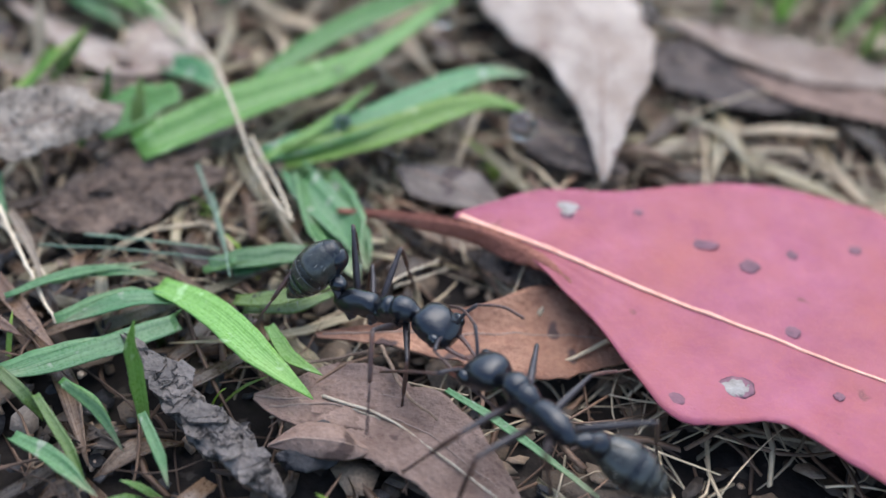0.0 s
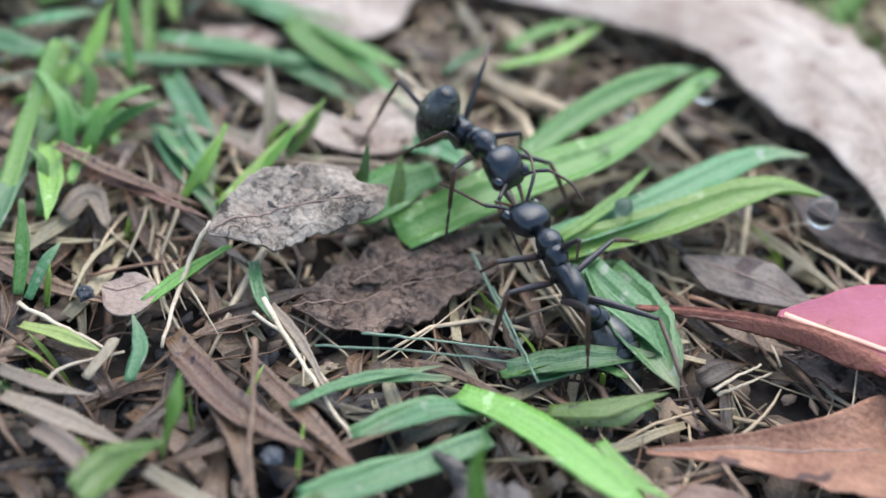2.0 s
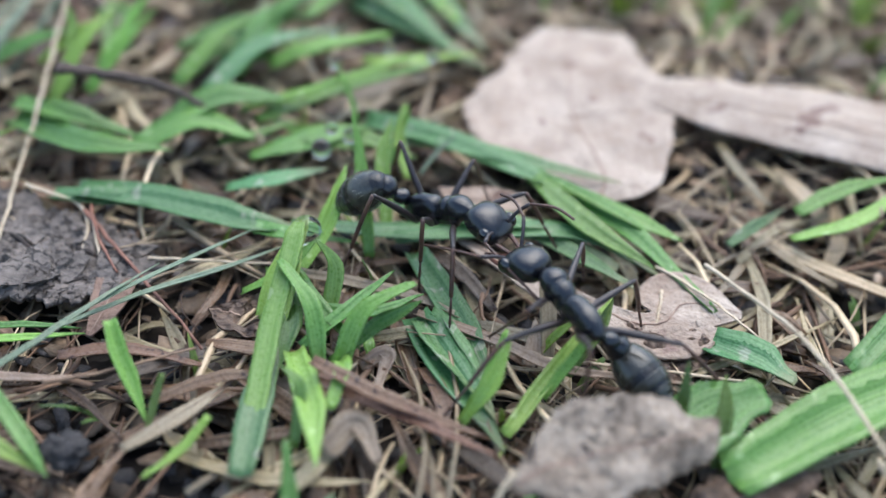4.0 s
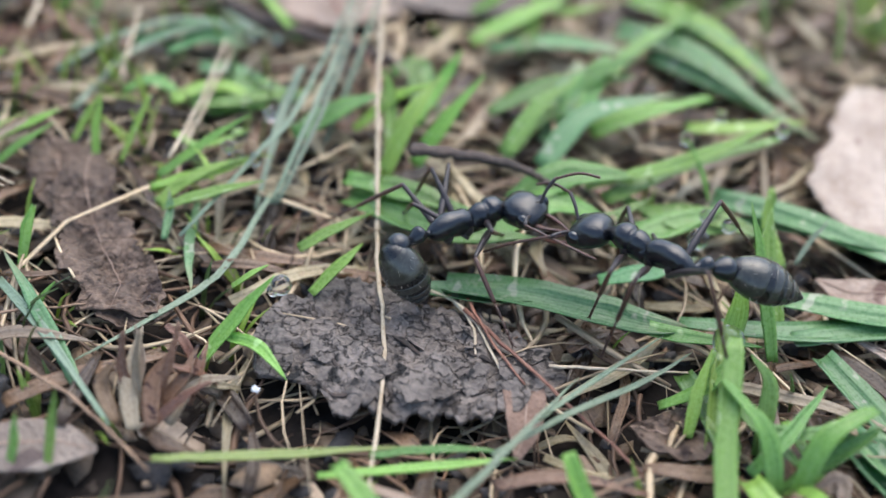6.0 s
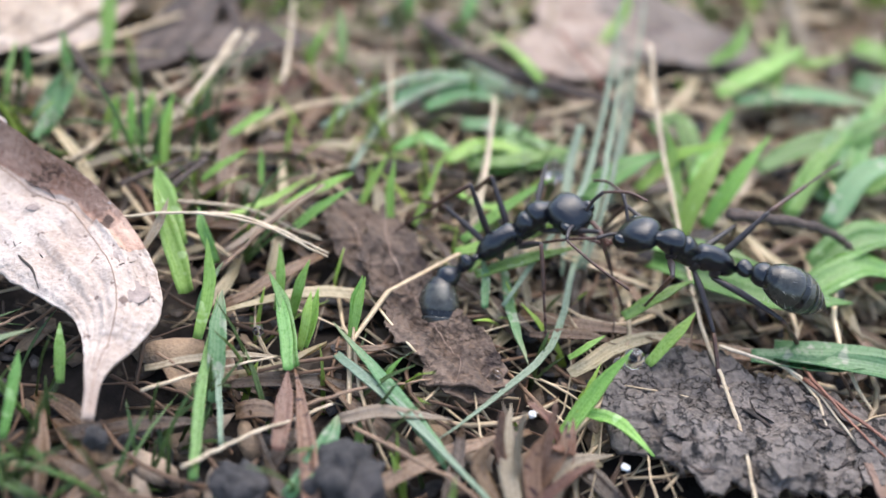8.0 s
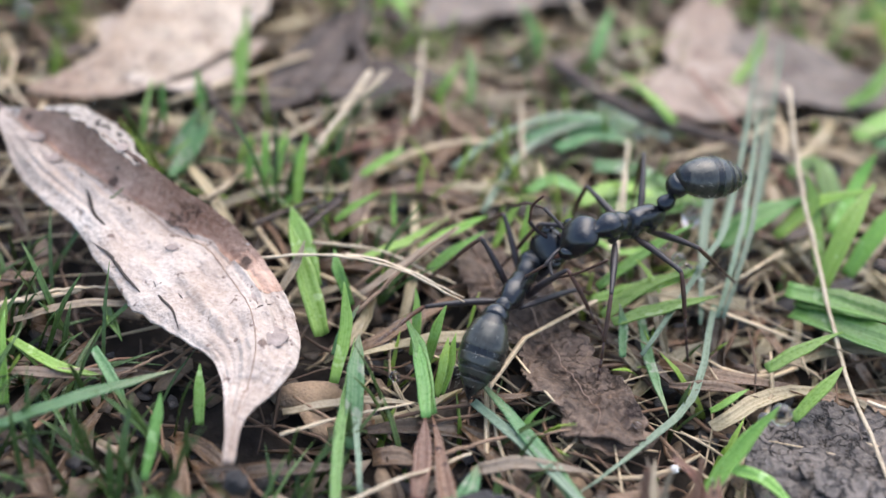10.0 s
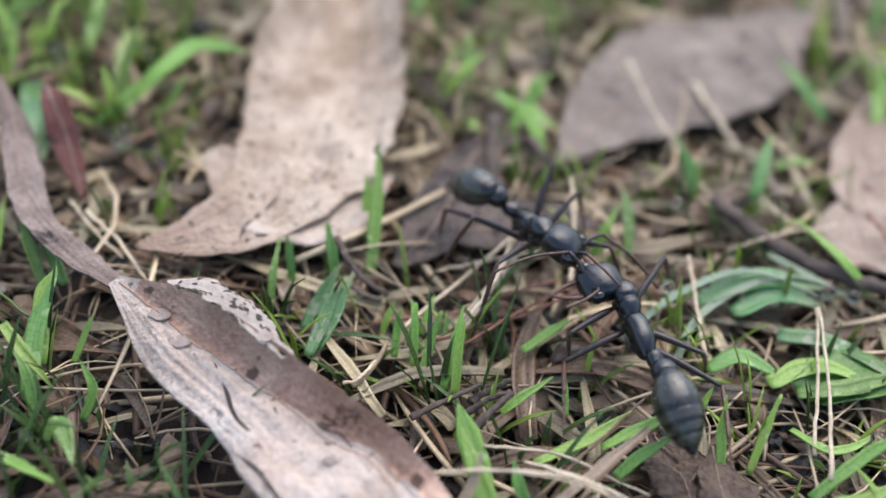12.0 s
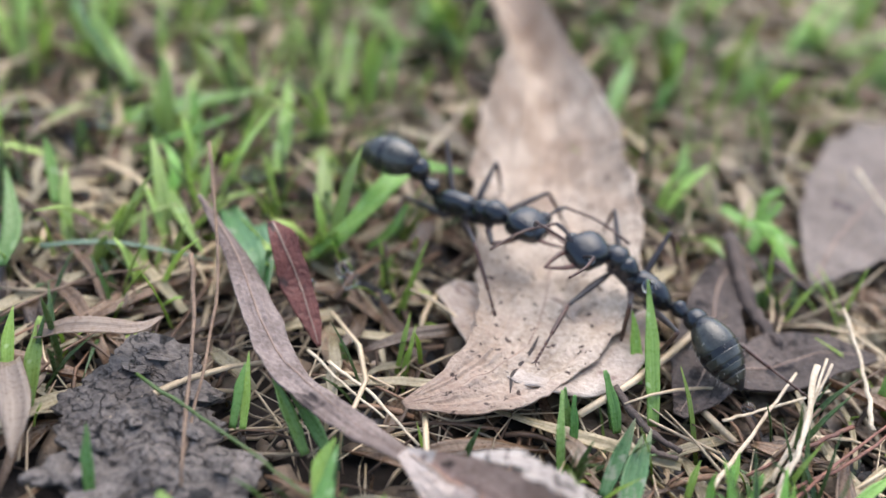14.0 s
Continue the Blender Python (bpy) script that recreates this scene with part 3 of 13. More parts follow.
def blade(kind, width, pts, fold=0.25, twist=0.0, blunt=0.0):
    bm = bmesh.new()
    base = Vector(pts[0])
    line = [q - base for q in glide(pts, 5 + 5 * (len(pts) - 1))]
    if kind == "grey":
        width *= 0.6
    elif width >= 2.2 and base.x > -30 and base.y > 70:
        width *= 1.28
    elif kind not in ("straw", "dead") and sum((b - a).length for a, b in zip(line, line[1:])) < 5.5 * width:
        width *= 0.72
    ribbon_into(bm, line, width, fold, 0.09, twist, blunt, 0.25)
    label, cat, grp, nm = BLADES[kind]
    ob = new(nm, mesh_of(nm, bm, MATS[kind]))
    ob.location = base * MM
    if kind not in ("straw", "dead") and width >= 1.8:
        bm = bmesh.new()
        n = len(line)
        tube_into(bm, [q - Vector((0, 0, 0.045 * width)) for q in line[:-2]], [width * 0.03 * (1 - 0.6 * i / n) for i in range(n - 2)], 5)
        part("midrib", bm, MATS[kind], ob)
    return tagged(ob, label, cat, grp)


BLADES = {
    "light": ("fresh bright green grass blade rising from the litter", "grass blade", "grass blades", "grass_blade"),
    "green": ("mid green grass blade with a folded midrib", "grass blade", "grass blades", "grass_blade"),
    "blue": ("broad blue-green grass blade lying on litter", "grass blade", "grass blades", "grass_blade"),
    "olive": ("olive green grass blade with brown specks", "grass blade", "grass blades", "grass_blade"),
    "yellow": ("yellowing grass blade lying on the soil", "grass blade", "grass blades", "grass_blade"),
    "grey": ("narrow grey-green dry grass blade", "grass blade", "grass blades", "grass_blade"),
    "straw": ("flat bleached dry grass blade", "dry grass", "dry grass blades", "dry_grass_blade"),
    "dead": ("flat reddish brown withered grass blade", "dry grass", "dry grass blades", "dry_grass_blade"),
}
STALKS = {
    "pale": ("pale dry straw lying over the litter", "straw", "straws", "straw"),
    "brown": ("thin brown dry grass stalk", "straw", "straws", "straw"),
    "red": ("reddish brown dry grass stalk", "straw", "straws", "straw"),
    "grey": ("thin grey-green dry grass stalk", "straw", "straws", "straw"),
    "olive": ("thin olive stalk leaning over the leaves", "straw", "straws", "straw"),
    "twig": ("dark brown rough twig on the litter", "twig", "twigs", "twig"),
}


def stalk(kind, r, pts, seed):
    bm = bmesh.new()
    base = Vector(pts[0])
    n = 7 * (len(pts) - 1) + 1
    line = glide(pts, n)
    rnd = random.Random(seed)
    wob = 0.16 if kind == "twig" else 0.10
    radii = [(1.0 if kind == "twig" else 0.5) * r * (1 - 0.45 * i / n) * (1 + rnd.uniform(-wob, wob)) for i in range(n)]
    line = [q - base + Vector((rnd.uniform(-1, 1), rnd.uniform(-1, 1), rnd.uniform(-1, 1))) * r * 0.18 for q in line]
    tube_into(bm, line, radii, 7, 0.75)
    label, cat, grp, nm = STALKS[kind]
    ob = new(nm, mesh_of(nm, bm, MATS[kind]))
    ob.location = base * MM
    return tagged(ob, label, cat, grp)


def dew_drop(r, at):
    bm = bmesh.new()
    r *= 1.45
    ellipsoid_into(bm, (0, 0, 0), (r, r, r * 1.04), 32, 22)
    ob = new("water_drop", mesh_of("water_drop", bm, water))
    ob.location = Vector(at) * MM
    tagged(ob, "clear round water drop clinging to grass", "water drop", "water drops")


def lump(kind, r, at, seed):
    bm = bmesh.new()
    ellipsoid_into(bm, (0, 0, 0), r, 40, 26, 0.45)
    mat, nm, label = {"clod": ("clod", "soil_clod", "dark damp clod of earth on soil"), "stone": ("stone", "pebble", "small dark grey pebble in the litter"),
                      "white": ("white_crumb", "crumb", "tiny white crumb on the soil")}[kind]
    ob = new(nm, mesh_of(nm, bm, MATS[mat]))
    ob.location, ob.rotation_euler = Vector(at) * MM, (0, 0, seed * 1.1)
    tagged(ob, label, nm.replace("_", " "))


def on_leaf(surface, x, y):
    """The point of a leaf's upper face nearest to a place on the plan."""
    return min((v for row in surface for v in row), key=lambda v: (v.x - x) ** 2 + (v.y - y) ** 2) + Vector((0, 0, 0.02))


red, red_top, red_base = dead_leaf('red', 'flat pinkish red fallen leaf with pale and dark spots',
          [(0.8, 70.6, 3.4), (3.6, 69.3, 3.4), (7.0, 67.9, 3.4), (12.5, 65.1, 3.4), (20.0, 62.4, 2.6), (26.4, 60.0, 2.2), (32.0, 57.7, 2.0), (40.8, 54.5, 1.0), (47.4, 51.5, 0.6)],
          [(0.3, 0.3), (4.2, 0.2), (7.3, 1.2), (11.2, 4.3), (16.0, 10.5), (17.8, 7.9), (16.9, 8.9), (10.8, 10.0), (0.1, 0.2)],
          [(0.0, 0.0), (0.0, -0.2), (0.0, -0.2), (0.0, -0.2), (0.0, 0.4), (-0.2, 0.8), (-0.5, 0.5), (0.0, 0.0), (0.0, 0.0)], seed=1, name="red_leaf", rough=0.12, rib="midrib_pale", rib_size=0.36, ragged=0.03)
leaf_spot(red, on_leaf(red_top, 9.1, 72.7), red_base, (1.15, 1.0), 'spot_pale', 'pale grey dry spot')
leaf_spot(red, on_leaf(red_top, 20.5, 55.9), red_base, (1.0, 0.8), 'spot_pale', 'pale grey dry spot')
leaf_spot(red, on_leaf(red_top, 16.5, 54.2), red_base, (0.75, 0.6), 'spot_dark', 'dark spot')
leaf_spot(red, on_leaf(red_top, 26.0, 61.3), red_base, (0.7, 0.6), 'spot_dark', 'dark spot')
leaf_spot(red, on_leaf(red_top, 23.6, 68.5), red_base, (0.8, 0.7), 'spot_dark', 'dark spot')
leaf_spot(red, on_leaf(red_top, 26.7, 69.5), red_base, (0.5, 0.5), 'spot_dark', 'dark spot')
leaf_spot(red, on_leaf(red_top, 19.8, 69.9), red_base, (1.6, 0.5), 'spot_dark', 'dark smear')
leaf_spot(red, on_leaf(red_top, 14.9, 72.1), red_base, (0.4, 0.4), 'spot_dark', 'dark spot')
leaf_spot(red, on_leaf(red_top, 32.4, 71.2), red_base, (0.5, 0.5), 'spot_dark', 'dark spot')
leaf_spot(red, on_leaf(red_top, 28.6, 55.9), red_base, (0.4, 0.4), 'spot_dark', 'dark spot')
dead_leaf('stem', 'torn orange-brown stalk edge of the leaf',
          [(-8.6, 72.4, 1.4), (-4.6, 71.4, 2.3), (-1.0, 70.3, 3.0), (2.4, 69.2, 3.4), (5.2, 67.9, 3.5), (7.6, 66.3, 3.5), (9.6, 64.2, 3.3)],
          [(0.15, 0.2), (0.2, 0.25), (0.25, 0.4), (0.3, 0.5), (0.35, 0.7), (0.3, 0.6), (0.1, 0.1)],
          [(0.0, 0.0), (0.2, -0.4), (0.3, -0.9), (0.2, -1.2), (0.1, -1.2), (0.0, -0.6), (0.0, 0.0)], seed=2, rough=0.3, ragged=0.5, rib=None, owner=red)
dead_leaf('orange', 'orange-brown dry leaf under a red leaf',
          [(-8.8, 59.9, 0.5), (-3.3, 60.7, 0.4), (3.0, 61.1, 0.3), (7.8, 61.6, 0.2), (11.8, 61.6, 0.1), (16.4, 60.5, 0.1)],
          [(0.1, 0.3), (0.6, 1.7), (1.8, 3.5), (3.6, 4.5), (3.1, 3.0), (0.1, 0.2)],
          [(0.1, 0.1), (0.6, 0.4), (1.2, 0.5), (1.3, 0.4), (0.5, 0.1), (0.0, 0.0)], seed=3, rib_size=0.14)
dead_leaf('tan', 'flat tan-brown dead leaf on the soil',
          [(-11.6, 53.2, 0.2), (-6.5, 53.6, 0.2), (-0.9, 52.1, 0.3), (3.5, 48.7, 0.2), (6.5, 46.4, 0.1)],
          [(0.2, 0.2), (2.0, 3.1), (3.2, 3.8), (1.9, 3.0), (0.1, 0.1)],
          [(0.0, 0.0), (0.3, 0.0), (0.3, -0.1), (0.2, 0.0), (0.0, 0.0)], seed=4, rib_size=0.14)
dead_leaf('pale', 'pale pinkish tan dry leaf lying behind the grass',
          [(12.9, 78.3, 1.0), (12.9, 85.4, 3.0), (12.8, 94.8, 3.8), (8.7, 102.0, 4.0), (1.1, 110.6, 3.5), (-24.0, 120.3, 1.5), (-30.5, 124.3, 0.5)],
          [(0.1, 0.2), (1.9, 2.6), (6.1, 5.5), (6.5, 8.0), (4.8, 8.1), (2.8, 4.5), (0.3, 0.5)],
          [(-0.0, -0.0), (-0.5, -0.5), (-0.8, -0.8), (-1.0, -1.0), (-1.0, -1.0), (-0.5, -0.5), (0.0, 0.0)], seed=5, rib_size=0.14)
dead_leaf('pale', 'pale pinkish tan dry leaf lying behind the grass',
          [(-33.2, 106.0, 0.3), (-32.7, 110.0, 0.4), (-35.0, 117.2, 0.5), (-35.6, 124.4, 0.8), (-35.2, 132.6, 0.5)],
          [(0.2, 0.2), (5.2, 5.3), (9.4, 8.8), (6.0, 8.1), (2.6, 5.3)],
          [(0.0, 0.0), (0.2, 0.2), (0.5, 0.5), (0.2, 0.2), (0.0, 0.0)], seed=6, rib_size=0.14)
holed = dead_leaf('greytan', 'small curled grey-tan dead leaf with a hole',
          [(-39.3, 74.0, 4.0), (-36.0, 76.0, 4.5), (-31.9, 77.1, 5.0), (-28.5, 78.0, 5.0), (-27.1, 80.1, 4.5)],
          [(0.3, 0.3), (3.1, 3.0), (3.2, 2.3), (2.1, 1.2), (0.2, 0.2)],
          [(0.0, -0.0), (1.0, -1.0), (1.0, -1.2), (0.5, -1.0), (0.0, 0.0)], seed=7, rough=0.35, ragged=0.25, rib_size=0.14, craggy=0.12)
dead_leaf('brown', 'dark brown damp dead leaf in the litter',
          [(-33.1, 71.2, 0.1), (-29.3, 72.2, 0.2), (-24.4, 74.2, 0.3), (-19.7, 76.2, 0.5), (-18.5, 77.4, 0.6)],
          [(0.2, 0.2), (3.5, 3.3), (2.7, 2.8), (1.1, 1.2), (0.1, 0.2)],
          [(0.0, 0.0), (0.1, 0.0), (0.3, 0.0), (0.3, -0.1), (0.0, 0.0)], seed=8, rough=0.6, ragged=0.38, rib_size=0.09, craggy=0.16)
rotten = dead_leaf('bark', 'dark grey cracked rotting leaf flat on the soil',
          [(-86.4, 93.3, -0.2), (-83.3, 95.4, 0.1), (-77.4, 95.8, 0.2), (-71.5, 95.3, 0.2), (-67.5, 95.2, -0.2)],
          [(0.4, 0.4), (5.0, 4.6), (5.4, 5.6), (4.3, 4.9), (0.3, 0.4)],
          [(0.0, 0.0), (0.1, 0.1), (0.1, 0.1), (0.1, 0.0), (0.0, 0.0)], seed=9, rough=0.3, rib=None, ragged=0.45, thick=0.4, craggy=0.22)
dead_leaf('bark', 'dark grey cracked rotting leaf flat on the soil',
          [(-81.9, 94.2, 0.1), (-78.0, 94.2, 0.1), (-72.6, 94.7, 0.2), (-67.9, 94.8, 0.1), (-65.2, 95.2, -0.2)],
          [(0.3, 0.5), (3.7, 3.7), (5.0, 4.3), (3.2, 2.7), (0.2, 0.3)],
          [(-0.0, -0.0), (0.2, 0.1), (0.1, 0.1), (0.1, 0.0), (0.0, 0.0)], seed=10, rough=0.3, rib=None, ragged=0.45, thick=0.4, craggy=0.22)
dead_leaf('brown', 'dark brown damp dead leaf in the litter',
          [(-102.7, 115.7, 0.8), (-102.2, 110.6, 0.6), (-99.5, 104.2, 0.5), (-97.0, 99.9, 0.5), (-97.3, 96.9, 0.4)],
          [(0.2, 0.2), (2.2, 2.2), (2.3, 3.2), (2.9, 2.7), (3.0, 2.3)],
          [(-0.0, -0.0), (0.4, 0.4), (0.5, 0.5), (0.5, 0.5), (0.1, 0.0)], seed=11, rough=0.6, ragged=0.38, rib_size=0.09, craggy=0.16)
white = dead_leaf('white', 'large pale curled dry leaf with dark cracks',
          [(-145.1, 122.9, 4.0), (-139.7, 118.6, 4.0), (-134.3, 114.8, 3.6), (-129.3, 111.6, 3.4), (-125.0, 108.6, 3.4), (-121.8, 104.1, 3.4), (-120.4, 99.7, 3.0), (-120.8, 94.8, 2.4), (-120.7, 91.5, 1.5)],
          [(0.3, 0.6), (1.6, 3.0), (1.9, 3.9), (1.7, 5.9), (2.0, 6.9), (2.9, 5.6), (2.8, 3.0), (0.7, 0.8), (0.3, 0.4)],
          [(0.2, 0.0), (2.4, -1.4), (2.8, -0.9), (2.4, -0.9), (1.4, -1.0), (-0.3, -0.9), (-0.5, -0.5), (-0.1, -0.2), (0.0, 0.0)], seed=12, rough=0.5, ragged=0.06, rib="midrib_brown", rib_size=0.10, rolled="rolled-up edge of the leaf, brown from stain and painted shade")
leaf_spot(white[0], on_leaf(white[1], -141.2, 119.7), white[2], (0.75, 0.6), 'spot_grey', 'dark grey mould spot')
leaf_spot(white[0], on_leaf(white[1], -139.3, 117.7), white[2], (0.8, 0.6), 'spot_grey', 'dark grey mould spot')
leaf_spot(white[0], on_leaf(white[1], -121.2, 104.3), white[2], (0.8, 0.8), 'spot_grey', 'dark grey mould spot')
leaf_spot(white[0], on_leaf(white[1], -119.7, 101.6), white[2], (1.2, 1.1), 'spot_grey', 'dark grey mould spot')
leaf_spot(white[0], on_leaf(white[1], -133.4, 116.6), white[2], (0.6, 0.5), 'spot_grey', 'dark grey mould spot')
leaf_spot(white[0], on_leaf(white[1], -128.2, 109.0), white[2], (0.5, 0.4), 'spot_grey', 'dark grey mould spot')
dead_leaf('strip', 'narrow curled dry leaf strip with dark edge',
          [(-161.7, 146.7, 5.0), (-158.1, 140.7, 4.5), (-155.5, 134.6, 3.6), (-152.7, 130.2, 3.0), (-148.2, 125.4, 3.5), (-143.5, 121.9, 3.5)],
          [(0.1, 0.2), (1.1, 0.9), (1.6, 1.3), (0.9, 1.8), (1.3, 1.5), (0.3, 0.2)],
          [(0.0, 0.0), (-1.0, 0.0), (-0.6, 0.4), (-0.4, 0.6), (-0.5, 0.5), (-0.1, 0.0)], seed=13, rough=0.42, ragged=0.13, rib="midrib_brown", rib_size=0.12)
torn = dead_leaf('tanpale', 'long pale tan dry leaf with a torn speckled end',
          [(-137.4, 205.3, 1.0), (-137.0, 195.9, 0.6), (-133.4, 175.7, 0.6), (-133.4, 164.9, 0.6), (-133.8, 154.2, 0.8), (-134.3, 144.3, 1.5), (-136.3, 136.3, 1.5), (-141.0, 131.3, 1.8), (-145.2, 128.9, 2.0)],
          [(0.2, 0.3), (1.0, 3.9), (1.9, 3.9), (4.6, 5.5), (6.7, 6.5), (6.8, 5.9), (5.3, 4.3), (3.2, 2.1), (0.4, 0.3)],
          [(0.0, 0.0), (3.4, 3.4), (4.4, 4.4), (4.9, 4.9), (3.7, 3.7), (0.7, 0.7), (0.7, 0.5), (0.2, 0.2), (0.0, 0.0)], seed=14, rough=0.42, ragged=0.13, rib="midrib_brown", rib_size=0.12)
dead_leaf('bark', 'dark grey cracked rotting leaf flat on the soil',
          [(-164.5, 135.2, 1.0), (-163.1, 131.9, 0.8), (-162.4, 126.3, 0.7), (-161.4, 121.2, 0.6), (-162.4, 117.3, 0.3)],
          [(0.2, 0.2), (4.0, 4.2), (5.1, 5.5), (6.8, 5.7), (0.3, 0.4)],
          [(0.0, 0.0), (0.0, 0.0), (-0.1, -0.1), (-0.1, -0.1), (0.0, 0.0)], seed=15, rough=0.3, rib=None, ragged=0.45, thick=0.4, craggy=0.22)
dead_leaf('wine', 'small wine-brown curled leaf standing upright',
          [(-155.7, 142.8, 6.0), (-154.8, 141.4, 5.3), (-153.5, 139.9, 3.2), (-152.3, 137.5, 1.5), (-151.5, 135.8, 0.3)],
          [(0.2, 0.4), (1.2, 1.0), (0.9, 1.7), (0.8, 0.8), (0.2, 0.1)],
          [(0.0, 0.0), (0.2, 0.2), (0.3, 0.3), (0.0, -0.0), (0.0, 0.0)], seed=16, rib_size=0.14)
dead_leaf('greybrown', 'broad grey-brown dead leaf',
          [(-112.7, 146.5, 0.5), (-108.8, 153.1, 0.8), (-102.2, 161.1, 0.8), (-95.8, 165.8, 0.8), (-85.7, 177.5, 0.4)],
          [(0.3, 0.3), (3.7, 4.7), (7.1, 8.1), (7.3, 7.3), (0.2, 0.4)],
          [(0.0, 0.0), (0.2, -0.2), (0.2, -0.2), (0.2, -0.3), (0.0, 0.0)], seed=17, rib_size=0.14)
dead_leaf('tanpink', 'torn pinkish tan scrap of dry leaf',
          [(-82.5, 161.7, 0.5), (-84.5, 153.3, 0.5), (-84.3, 146.0, 0.5), (-80.6, 143.1, 0.5), (-74.9, 143.6, 0.3)],
          [(0.3, 0.2), (3.2, 2.7), (3.4, 4.6), (3.8, 2.5), (0.8, 0.8)],
          [(0.0, 0.0), (0.1, 0.1), (0.1, 0.1), (0.0, 0.0), (0.0, 0.0)], seed=18, rib_size=0.14)
dead_leaf('darkbrown', 'dark brown rolled dead leaf',
          [(-115.7, 149.3, 0.5), (-120.0, 146.7, 0.4), (-122.9, 136.4, 0.4), (-125.7, 131.2, 0.3)],
          [(0.5, 0.5), (1.5, 1.6), (2.7, 2.6), (0.6, 0.4)],
          [(0.0, 0.0), (0.2, 0.2), (0.2, 0.2), (0.0, 0.0)], seed=19, rib_size=0.14)
dead_leaf('darkbrown', 'dark brown rolled dead leaf',
          [(-125.0, 137.7, 0.3), (-119.5, 136.3, 0.3), (-114.4, 138.4, 0.3), (-109.4, 138.7, 0.2)],
          [(0.7, 0.8), (2.6, 2.4), (2.4, 2.7), (0.3, 0.4)],
          [(0.0, 0.0), (0.3, 0.2), (0.2, 0.1), (0.0, 0.0)], seed=20, rib_size=0.14)
dead_leaf('brown', 'dark brown damp dead leaf in the litter',
          [(-29.1, 73.8, 0.4), (-25.7, 76.4, 0.6), (-22.4, 78.4, 0.8), (-20.1, 79.5, 0.6)],
          [(0.5, 0.5), (2.5, 2.2), (0.9, 1.5), (0.3, 0.3)],
          [(0.0, 0.0), (0.4, 0.0), (0.4, -0.2), (0.0, 0.0)], seed=21, rough=0.6, ragged=0.38, rib_size=0.09, craggy=0.16)
dead_leaf('brown', 'dark brown damp dead leaf in the litter',
          [(-106.6, 116.7, 0.2), (-105.5, 114.5, 0.3), (-104.3, 110.8, 0.3), (-103.4, 107.0, 0.2)],
          [(0.0, 0.1), (2.0, 2.4), (2.4, 2.4), (0.1, 0.1)],
          [(0.0, 0.0), (0.2, 0.2), (0.1, 0.1), (0.0, 0.0)], seed=22, rough=0.6, ragged=0.38, rib_size=0.09, craggy=0.16)
dead_leaf('tanpink', 'torn pinkish tan scrap of dry leaf',
          [(-46.6, 71.5, 0.4), (-45.1, 71.3, 0.4), (-43.9, 71.9, 0.5), (-43.1, 72.5, 0.3)],
          [(0.2, 0.2), (1.4, 2.6), (1.1, 2.1), (0.2, 0.3)],
          [(0.0, 0.0), (0.2, 0.1), (0.1, 0.0), (0.0, 0.0)], seed=23, rib_size=0.14)
dead_leaf('greybrown', 'broad grey-brown dead leaf',
          [(-4.4, 79.4, 0.3), (-1.6, 78.3, 0.5), (1.4, 76.5, 0.5), (5.2, 74.7, 0.3)],
          [(0.2, 0.3), (1.1, 2.9), (2.3, 2.0), (0.2, 0.3)],
          [(0.0, 0.0), (0.3, 0.0), (0.2, 0.0), (0.0, 0.0)], seed=24, rib_size=0.14)
dead_leaf('tan', 'flat tan-brown dead leaf on the soil',
          [(-12.5, 54.1, 0.2), (-9.7, 54.0, 0.3), (-4.8, 54.9, 0.3), (-0.3, 54.3, 0.2)],
          [(0.2, 0.3), (1.8, 2.2), (2.7, 3.2), (0.2, 0.2)],
          [(0.0, 0.0), (0.1, 0.0), (0.2, 0.0), (0.0, 0.0)], seed=25, rib_size=0.14)
dead_leaf('pale', 'pale pinkish tan dry leaf lying behind the grass',
          [(-45.1, 101.3, 0.3), (-31.0, 92.2, 0.6), (-27.3, 94.5, 0.6), (-23.2, 94.3, 0.3)],
          [(0.0, 0.1), (1.0, 3.0), (3.3, 3.3), (0.3, 0.5)],
          [(0.0, 0.0), (0.2, 0.0), (0.2, 0.0), (0.0, 0.0)], seed=26, rib_size=0.14)
dead_leaf('tanpink', 'torn pinkish tan scrap of dry leaf',
          [(-77.1, 154.8, 0.3), (-87.6, 140.6, 0.4), (-83.1, 141.4, 0.4), (-77.3, 142.2, 0.3)],
          [(0.4, 0.2), (2.2, 3.5), (7.0, 4.4), (0.3, 0.5)],
          [(0.0, 0.0), (0.1, 0.1), (0.1, 0.0), (0.0, 0.0)], seed=27, rib_size=0.14)
dead_leaf('greybrown', 'broad grey-brown dead leaf',
          [(-86.9, 146.8, 0.3), (-80.0, 146.0, 0.5), (-72.5, 143.1, 0.5), (-65.6, 143.0, 0.3)],
          [(0.4, 0.4), (5.7, 5.4), (3.7, 4.4), (0.4, 0.4)],
          [(-0.0, -0.0), (0.3, 0.1), (0.3, 0.1), (0.0, 0.0)], seed=28, rib_size=0.14)
dead_leaf('pale', 'pale pinkish tan dry leaf lying behind the grass',
          [(-141.7, 143.3, 1.0), (-136.2, 137.9, 1.2), (-132.3, 136.1, 1.5), (-128.9, 139.1, 1.2), (-126.9, 141.3, 1.0)],
          [(0.2, 1.9), (4.6, 5.3), (3.9, 4.8), (0.9, 2.0), (0.2, 0.1)],
          [(0.0, 0.0), (0.3, 0.3), (0.5, 0.5), (0.3, 0.3), (0.0, 0.0)], seed=29, rib_size=0.14)
blade('light', 3.49, [(-21.1, 63.2, 1.0), (-16.7, 60.3, 1.8), (-12.1, 55.7, 2.5), (-8.2, 53.2, 1.4)], 0.25, -0.28)
